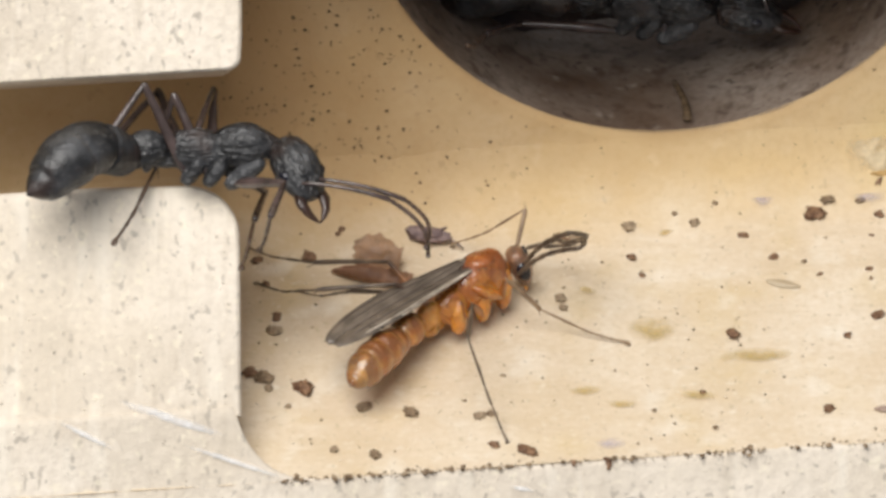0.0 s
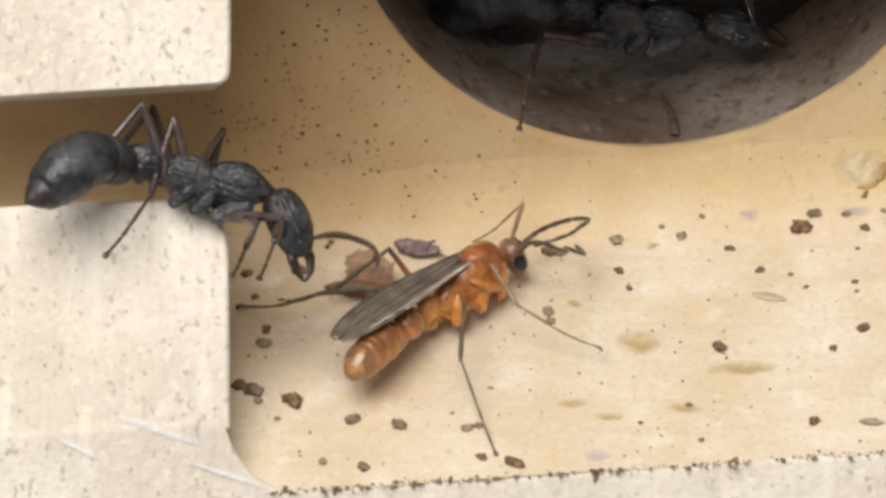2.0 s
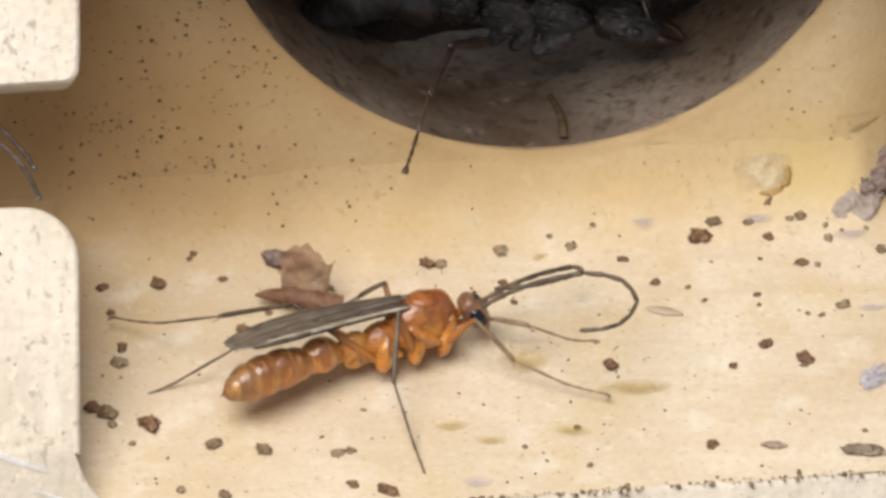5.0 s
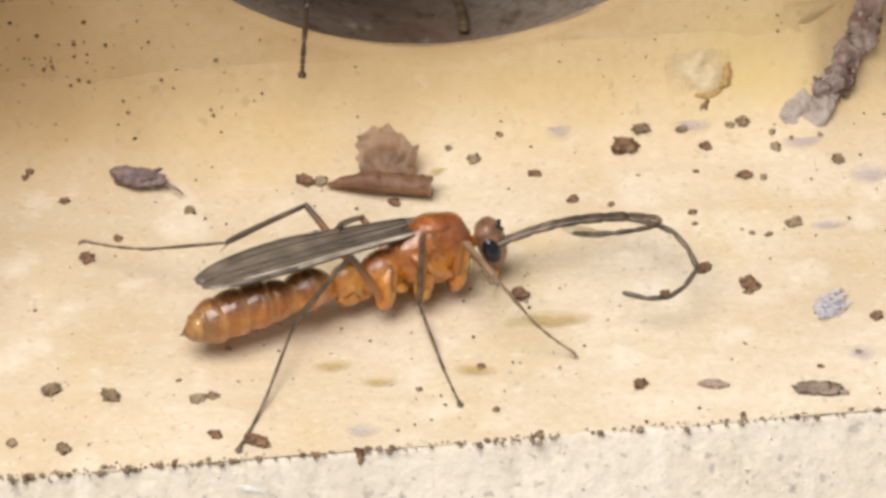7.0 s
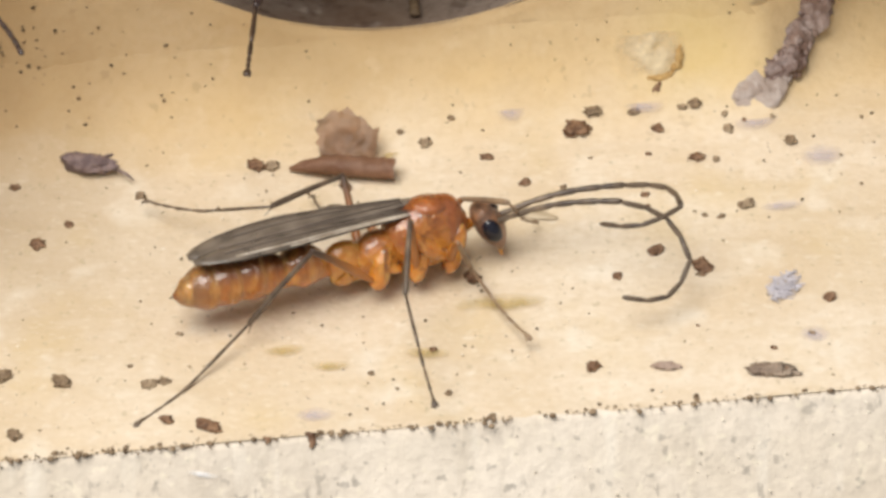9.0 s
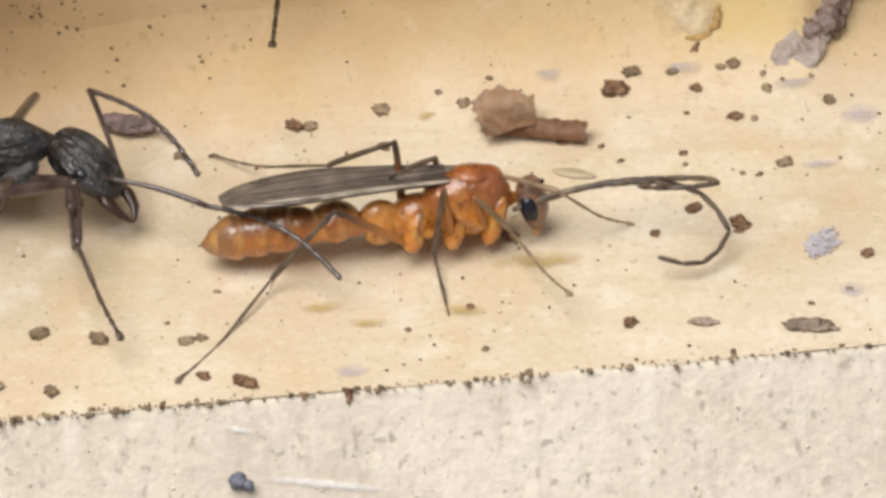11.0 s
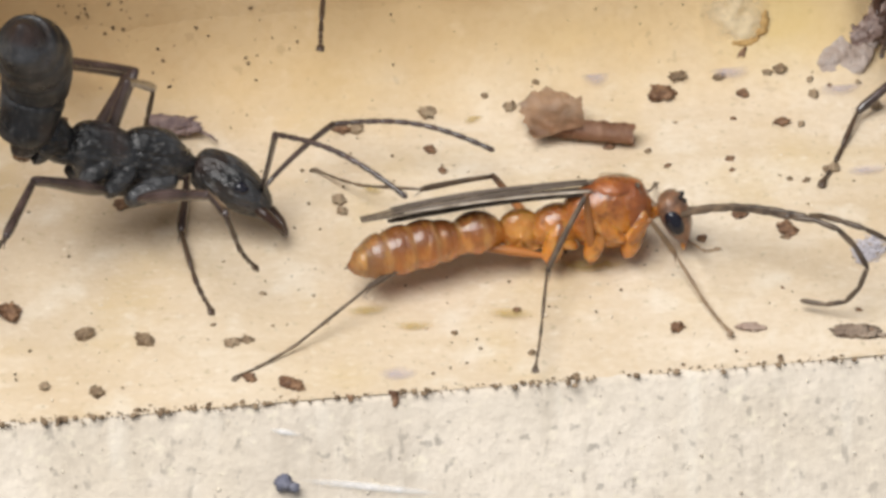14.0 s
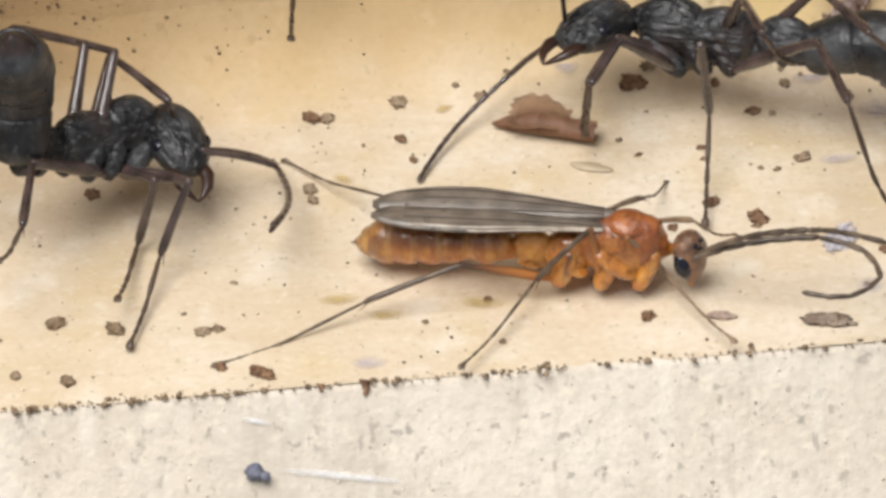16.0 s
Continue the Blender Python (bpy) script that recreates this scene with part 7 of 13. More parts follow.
    walk(male["tarsus_lf"], [
        (0, at(1.45, 0, 0, 75.8, 40.8, 133.2)), (0.5, at(1.45, 0, 0, 70.3, 30.1, 137.0)), (1, at(1.45, 0, 0, 71.0, 31.9, 137.3)),
        (1.5, at(1.45, 0, 0, 83.4, 29.8, 147.0)), (2, at(1.45, 0, 0, -89.3, 146.2, -30.5)), (2.267, at(1.45, 0, 0, -3.9, 21.7, -163.4)),
        (2.5, at(1.45, 0, 0, 29.0, 27.3, -124.8)), (2.733, at(1.45, 0, 0, 20.5, 15.3, -22.8)), (3, at(1.45, 0, 0, 25.5, 33.3, 143.2)),
        (3.267, at(1.45, 0, 0, 0.1, 26.2, 18.0)), (3.5, at(1.45, 0, 0, 28.8, -5.2, -46.1)), (4, at(1.45, 0, 0, 27.4, 1.6, -51.8)),
        (4.2, at(1.45, 0, 0, 29.5, -1.8, -50.3)), (4.9, at(1.45, 0, 0, 21.6, -2.7, -34.9)), (5.6, at(1.45, 0, 0, -3.6, 11.8, 21.5)),
        (6.3, at(1.45, 0, 0, -3.3, 28.3, 30.5)), (6.4, at(1.45, 0, 0, 17.8, 40.4, 98.5)), (6.5, at(1.45, 0, 0, 9.1, 28.0, 155.6)),
        (7, at(1.45, 0, 0, -0.3, 32.7, 163.4)), (7.5, at(1.45, 0, 0, 1.8, 38.0, 161.5)), (8, at(1.45, 0, 0, 1.0, 32.2, 165.9)),
        (8.5, at(1.45, 0, 0, 1.0, 31.2, 169.2)), (8.6, at(1.45, 0, 0, 7.3, 29.7, 158.8)), (8.7, at(1.45, 0, 0, 13.6, 30.0, 148.3)),
        (9.4, at(1.45, 0, 0, 12.5, 42.7, 101.4)), (10.1, at(1.45, 0, 0, -10.2, 23.7, 25.0)), (10.8, at(1.45, 0, 0, 1.0, 4.4, -13.0)),
        (10.9, at(1.45, 0, 0, -13.1, 22.1, 25.3)), (11, at(1.45, 0, 0, -11.6, 46.5, 67.1)), (11.5, at(1.45, 0, 0, 0.8, 42.2, 85.8)),
        (12, at(1.45, 0, 0, -2.8, 42.7, 103.0)), (12.267, at(1.45, 0, 0, -15.5, 24.6, 55.8)), (12.5, at(1.45, 0, 0, -11.8, 4.5, 22.3)),
        (12.733, at(1.45, 0, 0, -13.7, 28.0, 48.3)), (13, at(1.45, 0, 0, -1.4, 47.9, 87.0)), (13.3, at(1.45, 0, 0, -9.8, 45.4, 85.6)),
        (13.5, at(1.45, 0, 0, 10.6, 43.9, 115.5)), (13.733, at(1.45, 0, 0, -14.9, 12.2, 42.1)), (14, at(1.45, 0, 0, 41.9, -23.5, -53.4)),
        (14.267, at(1.45, 0, 0, 55.9, -6.8, -80.3)), (14.5, at(1.45, 0, 0, 53.0, 13.2, -101.1)), (15, at(1.45, 0, 0, 53.0, 14.1, -101.6)),
        (15.133, at(1.45, 0, 0, 54.1, -10.9, -75.0)), (15.3, at(1.45, 0, 0, 27.4, -22.1, -36.8)), (15.4, at(1.45, 0, 0, -0.3, 40.9, 20.2)),
        (15.5, at(1.45, 0, 0, 20.4, 39.9, 139.4)), (16, at(1.45, 0, 0, 49.1, 33.7, 141.4)),
    ])
    walk(male["femur_lm"], [
        (0, at(1.4, 0.48, 0.42, -23.1, -32.1, 156.0)), (0.5, at(1.4, 0.48, 0.42, -22.1, -30.8, 160.8)), (1, at(1.4, 0.48, 0.42, -16.0, -32.7, 146.8)),
        (1.5, at(1.4, 0.48, 0.42, 18.6, -39.1, 112.8)), (1.733, at(1.4, 0.48, 0.42, 23.7, -29.9, 121.5)), (2, at(1.4, 0.48, 0.42, 32.4, -18.8, 129.7)),
        (2.267, at(1.4, 0.48, 0.42, -6.3, -24.0, 149.2)), (2.5, at(1.4, 0.48, 0.42, -25.9, -26.4, 167.2)), (2.733, at(1.4, 0.48, 0.42, -24.3, -54.6, 172.4)),
        (3, at(1.4, 0.48, 0.42, 95.6, -96.0, 54.7)), (3.5, at(1.4, 0.48, 0.42, 81.5, -80.7, 15.8)), (3.733, at(1.4, 0.48, 0.42, 139.4, -84.8, -41.4)),
        (4, at(1.4, 0.48, 0.42, -7.9, -100.3, 79.1)), (4.1, at(1.4, 0.48, 0.42, 23.7, -75.7, 69.2)), (4.2, at(1.4, 0.48, 0.42, 21.3, -51.2, 72.0)),
        (4.9, at(1.4, 0.48, 0.42, 18.3, -49.5, 78.3)), (5.6, at(1.4, 0.48, 0.42, 15.2, -47.5, 84.1)), (6.3, at(1.4, 0.48, 0.42, 12.0, -45.2, 89.5)),
        (6.5, at(1.4, 0.48, 0.42, 16.6, -39.9, 78.6)), (7, at(1.4, 0.48, 0.42, 3.3, -40.6, 107.5)), (7.5, at(1.4, 0.48, 0.42, -6.3, -22.0, 103.3)),
        (8, at(1.4, 0.48, 0.42, -4.4, -22.3, 102.9)), (8.5, at(1.4, 0.48, 0.42, -10.0, -22.9, 111.5)), (8.7, at(1.4, 0.48, 0.42, -5.4, -23.7, 110.0)),
        (9.4, at(1.4, 0.48, 0.42, -10.1, -44.7, 127.6)), (10.1, at(1.4, 0.48, 0.42, 148.4, -117.5, -1.8)), (10.8, at(1.4, 0.48, 0.42, -37.2, -55.9, -132.5)),
        (11, at(1.4, 0.48, 0.42, 108.4, -96.1, 49.3)), (11.5, at(1.4, 0.48, 0.42, 18.7, -65.8, 98.7)), (12, at(1.4, 0.48, 0.42, 5.9, -58.2, 128.4)),
        (12.5, at(1.4, 0.48, 0.42, 31.5, -64.4, 56.9)), (13, at(1.4, 0.48, 0.42, 29.7, -65.6, 65.2)), (13.3, at(1.4, 0.48, 0.42, 22.3, -66.4, 79.5)),
        (13.5, at(1.4, 0.48, 0.42, -17.4, -76.5, 173.4)), (13.733, at(1.4, 0.48, 0.42, 10.6, -66.4, 62.4)), (14, at(1.4, 0.48, 0.42, -0.6, -31.9, 45.4)),
        (14.5, at(1.4, 0.48, 0.42, 6.6, -23.6, 22.4)), (15, at(1.4, 0.48, 0.42, 11.7, -23.9, 27.5)), (15.3, at(1.4, 0.48, 0.42, 11.3, -26.9, 30.9)),
        (15.4, at(1.4, 0.48, 0.42, -9.2, -9.6, 56.7)), (15.5, at(1.4, 0.48, 0.42, -29.4, 9.4, 79.8)), (16, at(1.4, 0.48, 0.42, -27.4, 6.6, 88.7)),
    ])
    walk(male["tibia_lm"], [
        (0, at(0.08, 1.07, 1.32, -24.8, -26.5, 168.4)), (0.5, at(0.02, 0.96, 1.29, -23.9, -23.9, 172.0)), (1, at(0.2, 1.26, 1.34, -22.2, -25.2, 171.3)),
        (1.5, at(0.89, 1.7, 1.49, -12.4, -22.5, -173.1)), (1.733, at(0.63, 1.74, 1.27, 4.9, -18.3, 162.1)), (2, at(0.37, 1.72, 0.97, 31.0, -9.9, 135.4)),
        (2.267, at(0.07, 1.28, 1.11, -11.1, -19.4, 158.6)), (2.5, at(-0.09, 0.82, 1.17, -26.6, -25.1, -179.3)), (2.733, at(0.42, 0.61, 1.81, -18.8, -20.1, -165.0)),
        (3, at(1.3, 0.34, 2.11, -15.9, -13.0, -149.9)), (3.5, at(1.66, 0.55, 2.1, -14.9, -14.9, -140.4)), (3.733, at(1.51, 0.38, 2.11, -20.7, -35.3, 159.1)),
        (4, at(1.34, 0.18, 2.09, -2.4, -12.4, 79.4)), (4.1, at(1.55, 0.87, 2.07, -16.9, -34.1, 148.3)), (4.2, at(1.73, 1.49, 1.75, -11.5, -14.2, -141.7)),
        (4.9, at(1.62, 1.56, 1.71, -10.5, -15.5, -136.1)), (5.6, at(1.52, 1.62, 1.67, -9.0, -16.7, -130.4)), (6.3, at(1.41, 1.68, 1.63, -7.1, -17.6, -124.7)),
        (6.5, at(1.66, 1.76, 1.51, -10.5, -17.5, -124.8)), (7, at(1.01, 1.71, 1.53, -2.8, -20.6, -127.6)), (7.5, at(1.04, 2.01, 1.06, 9.1, -26.8, -125.9)),
        (8, at(1.05, 2.01, 1.06, 6.4, -28.2, -128.4)), (8.5, at(0.83, 1.94, 1.08, 9.2, -29.7, -128.3)), (8.7, at(0.87, 1.94, 1.1, 6.6, -26.8, -125.1)),
        (9.4, at(0.66, 1.44, 1.62, -1.0, -27.4, -125.9)), (10.1, at(0.62, 0.5, 1.93, -10.2, -28.0, -126.8)), (10.8, at(0.76, -0.22, 1.83, -18.1, -28.6, -127.7)),
        (11, at(1.28, 0.34, 2.11, -13.8, -16.1, -120.1)), (11.5, at(1.29, 1.17, 1.97, -10.2, -12.8, -115.1)), (12, at(0.84, 1.18, 1.86, -8.1, -13.1, -116.0)),
        (12.5, at(1.8, 1.1, 1.95, -13.3, -11.8, -113.5)), (13, at(1.69, 1.12, 1.97, -12.3, -9.7, -109.9)), (13.3, at(1.52, 1.15, 1.98, -9.6, -8.5, -105.8)),
        (13.5, at(1.01, 0.53, 2.07, -5.5, -5.4, -100.0)), (13.733, at(1.72, 1.08, 1.98, -3.8, -10.6, -94.0)), (14, at(2.41, 1.51, 1.32, -1.6, -16.4, -86.9)),
        (14.5, at(2.84, 1.07, 1.1, -6.1, -17.3, -88.1)), (15, at(2.78, 1.2, 1.11, -14.9, -23.3, -95.2)), (15.3, at(2.7, 1.26, 1.19, -14.4, -19.7, -99.6)),
        (15.4, at(2.32, 1.88, 0.7, 1.4, -33.3, -81.4)), (15.5, at(1.7, 2.13, 0.14, 18.9, -43.4, -57.6)), (16, at(1.44, 2.17, 0.22, 18.8, -45.2, -54.8)),
    ])
    walk(male["tarsus_lm"], [
        (0, at(1.85, 0, 0, -31.1, 45.4, -96.2)), (0.5, at(1.85, 0, 0, -24.0, 45.4, -87.1)), (1, at(1.85, 0, 0, -25.8, 44.3, -87.6)),
        (1.5, at(1.85, 0, 0, -17.6, 31.2, -70.8)), (1.733, at(1.85, 0, 0, -7.3, 10.0, -8.2)), (2, at(1.85, 0, 0, -5.1, 6.3, 62.7)),
        (2.267, at(1.85, 0, 0, 1.1, 20.9, -25.5)), (2.5, at(1.85, 0, 0, -36.5, 38.9, -114.6)), (2.733, at(1.85, 0, 0, -29.6, 32.4, -121.1)),
        (3, at(1.85, 0, 0, -22.6, 33.3, -128.1)), (3.5, at(1.85, 0, 0, -23.3, 25.8, -141.3)), (3.733, at(1.85, 0, 0, -37.6, 39.0, -92.0)),
        (4, at(1.85, 0, 0, 0.5, 15.6, -8.6)), (4.1, at(1.85, 0, 0, -32.1, 40.7, -80.3)), (4.2, at(1.85, 0, 0, -20.3, 25.6, -138.5)),
        (4.9, at(1.85, 0, 0, -19.8, 22.3, -143.6)), (5.6, at(1.85, 0, 0, -18.3, 18.9, -148.7)), (6.3, at(1.85, 0, 0, -15.8, 15.7, -153.6)),
        (6.5, at(1.85, 0, 0, -19.0, 14.7, -151.5)), (7, at(1.85, 0, 0, -12.3, 9.2, -154.9)), (7.5, at(1.85, 0, 0, 0.6, -9.2, -163.9)),
        (8, at(1.85, 0, 0, -3.8, -8.9, -160.8)), (8.5, at(1.85, 0, 0, -2.2, -11.4, -160.3)), (8.7, at(1.85, 0, 0, -3.3, -7.1, -160.5)),
        (9.4, at(1.85, 0, 0, -12.4, -4.4, -156.0)), (10.1, at(1.85, 0, 0, -22.4, 0.2, -152.0)), (10.8, at(1.85, 0, 0, -30.8, 5.2, -148.7)),
        (11, at(1.85, 0, 0, -22.1, 19.1, -146.8)), (11.5, at(1.85, 0, 0, -16.8, 19.7, -149.1)), (12, at(1.85, 0, 0, -15.2, 18.4, -146.7)),
        (12.5, at(1.85, 0, 0, -18.8, 19.9, -151.6)), (13, at(1.85, 0, 0, -16.6, 20.5, -152.7)), (13.3, at(1.85, 0, 0, -13.2, 19.6, -157.3)),
        (13.5, at(1.85, 0, 0, -7.6, 20.7, -159.1)), (13.733, at(1.85, 0, 0, -4.5, 13.5, -177.9)), (14, at(1.85, 0, 0, 4.1, 6.7, 161.0)),
        (14.5, at(1.85, 0, 0, 1.2, 3.2, 157.6)), (15, at(1.85, 0, 0, -10.7, -2.8, 171.0)), (15.3, at(1.85, 0, 0, -13.1, 2.3, 175.8)),
        (15.4, at(1.85, 0, 0, 15.4, -1.5, 157.0)), (15.5, at(1.85, 0, 0, 48.7, 16.9, 139.7)), (16, at(1.85, 0, 0, 45.2, 9.4, 146.0)),
    ])
    walk(male["femur_lh"], [
        (0, at(0.5, 0.45, 0.45, 18.6, -30.1, 83.7)), (0.5, at(0.5, 0.45, 0.45, 23.6, -26.7, 84.5)), (1, at(0.5, 0.45, 0.45, 15.8, -39.9, 87.5)),
        (1.267, at(0.5, 0.45, 0.45, 5.9, -49.3, 97.8)), (1.5, at(0.5, 0.45, 0.45, -5.1, -56.5, 110.4)), (1.733, at(0.5, 0.45, 0.45, 3.2, -59.1, 110.1)),
        (2, at(0.5, 0.45, 0.45, 11.9, -62.0, 109.7)), (2.267, at(0.5, 0.45, 0.45, -19.9, -58.9, 159.0)), (2.5, at(0.5, 0.45, 0.45, -31.2, -45.5, -174.7)),
        (3, at(0.5, 0.45, 0.45, -10.2, -50.9, 157.5)), (3.5, at(0.5, 0.45, 0.45, -7.8, -47.3, 154.1)), (4, at(0.5, 0.45, 0.45, -12.0, -28.1, 163.1)),
        (4.2, at(0.5, 0.45, 0.45, -16.2, -23.0, 166.8)), (4.9, at(0.5, 0.45, 0.45, 0.4, -33.8, 144.3)), (5.6, at(0.5, 0.45, 0.45, 20.5, -39.9, 110.7)),
        (6.3, at(0.5, 0.45, 0.45, 29.8, -37.2, 82.1)), (6.5, at(0.5, 0.45, 0.45, 20.4, -47.7, 107.9)), (7, at(0.5, 0.45, 0.45, 21.5, -45.8, 115.2)),
        (7.267, at(0.5, 0.45, 0.45, 5.7, -45.7, 134.8)), (7.5, at(0.5, 0.45, 0.45, -9.0, -43.0, 151.1)), (8, at(0.5, 0.45, 0.45, -1.8, -40.0, 140.4)),
        (8.267, at(0.5, 0.45, 0.45, 10.2, -53.1, 119.5)), (8.5, at(0.5, 0.45, 0.45, 17.2, -59.7, 91.1)), (8.7, at(0.5, 0.45, 0.45, 28.7, -35.5, 78.2)),
        (9.4, at(0.5, 0.45, 0.45, 30.8, -53.4, 78.1)), (10.1, at(0.5, 0.45, 0.45, 33.6, -73.6, 77.8)), (10.8, at(0.5, 0.45, 0.45, 39.0, -91.5, 84.4)),
        (11, at(0.5, 0.45, 0.45, 81.2, -99.4, 70.8)), (11.267, at(0.5, 0.45, 0.45, 26.9, -69.7, 98.8)), (11.5, at(0.5, 0.45, 0.45, 24.4, -44.9, 93.3)),
        (12, at(0.5, 0.45, 0.45, 26.4, -40.8, 93.5)), (12.5, at(0.5, 0.45, 0.45, 30.1, -45.5, 86.3)), (13, at(0.5, 0.45, 0.45, 30.6, -47.0, 86.4)),
        (13.3, at(0.5, 0.45, 0.45, 29.7, -38.0, 87.6)), (13.5, at(0.5, 0.45, 0.45, 26.8, -25.3, 98.9)), (14, at(0.5, 0.45, 0.45, 26.0, -18.9, 110.9)),
        (14.5, at(0.5, 0.45, 0.45, 27.6, -20.4, 109.3)), (15, at(0.5, 0.45, 0.45, 20.9, -23.9, 115.9)), (15.3, at(0.5, 0.45, 0.45, 20.9, -19.6, 122.6)),
        (15.5, at(0.5, 0.45, 0.45, 19.2, -15.2, 134.7)), (15.733, at(0.5, 0.45, 0.45, 1.0, -23.4, 154.4)), (16, at(0.5, 0.45, 0.45, -16.9, -29.3, 179.6)),
    ])
    walk(male["tibia_lh"], [
        (0, at(0.72, 2.43, 1.6, -10.6, -17.5, 154.7)), (0.5, at(0.7, 2.49, 1.48, -10.5, -18.7, 170.2)), (1, at(0.58, 2.21, 1.92, -10.6, -16.5, 159.6)),
        (1.267, at(0.3, 1.94, 2.19, -8.9, -7.5, 136.1)), (1.5, at(0.06, 1.64, 2.37, -6.9, 1.3, 116.6)), (1.733, at(0.09, 1.56, 2.42, -9.6, 4.0, 144.8)),
        (2, at(0.14, 1.47, 2.48, -11.4, 6.0, 177.7)), (2.267, at(-0.61, 0.88, 2.42, -14.3, 0, 157.7)), (2.5, at(-1.11, 0.3, 2.09, -16.6, -5.2, 140.4)),
        (3, at(-0.84, 1.0, 2.24, -10.3, 10.8, 159.7)), (3.5, at(-0.9, 1.13, 2.14, -11.2, 0, 167.3)), (4, at(-1.44, 1.04, 1.53, -15.9, -11.2, 176.1)),
        (4.2, at(-1.56, 0.93, 1.35, -17.9, -13.5, 172.2)), (4.9, at(-1.05, 1.57, 1.73, -13.4, -10.7, -177.2)), (5.6, at(-0.12, 2.1, 1.93, -10.1, -7.4, -166.5)),
        (6.3, at(0.75, 2.27, 1.84, -11.4, -4.1, -156.3)), (6.5, at(0.02, 1.92, 2.15, -8.1, 12.6, -177.4)), (7, at(-0.18, 1.9, 2.1, -9.2, 2.4, -166.3)),
        (7.267, at(-0.63, 1.59, 2.1, -6.9, 14.1, 164.5)), (7.5, at(-0.97, 1.26, 2.02, -4.6, 21.4, 137.3)), (8, at(-0.86, 1.57, 1.93, -1.2, 19.7, 138.1)),
        (8.267, at(-0.18, 1.65, 2.29, -10.9, 11.1, -177.1)), (8.5, at(0.48, 1.61, 2.44, -8.7, -1.2, -141.6)), (8.7, at(0.88, 2.28, 1.78, -13.8, -5.2, -146.6)),
        (9.4, at(0.78, 1.79, 2.3, -10.9, 6.7, -171.8)), (10.1, at(0.64, 1.09, 2.66, -5.6, 21.1, 148.7)), (10.8, at(0.49, 0.39, 2.75, 1.0, 25.4, 118.8)),
        (11, at(0.38, 0.09, 2.72, -2.5, 26.7, 130.5)), (11.267, at(0.38, 1.24, 2.61, -10.5, 15.7, -176.4)), (11.5, at(0.4, 2.08, 2.07, -11.2, -2.5, -137.7)),
        (12, at(0.39, 2.19, 1.95, -13.3, -4.6, -139.6)), (12.5, at(0.6, 2.06, 2.09, -13.4, -6.5, -136.4)), (13, at(0.6, 2.02, 2.13, -13.3, -3.8, -136.2)),
        (13.3, at(0.58, 2.26, 1.87, -13.3, -5.3, -134.6)), (13.5, at(0.18, 2.5, 1.43, -12.0, -3.8, -136.1)), (14, at(-0.28, 2.48, 1.19, -11.8, -10.4, -144.9)),
        (14.5, at(-0.21, 2.49, 1.25, -12.2, -10.8, -139.0)), (15, at(-0.42, 2.34, 1.38, -12.4, -9.9, -138.1)), (15.3, at(-0.67, 2.28, 1.22, -12.9, -14.7, -132.7)),
        (15.5, at(-1.06, 2.03, 1.05, -8.7, -21.7, -143.9)), (15.733, at(-1.4, 1.36, 1.36, -9.6, -4.3, -175.0)), (16, at(-1.51, 0.46, 1.58, -10.0, 17.2, 150.0)),
    ])
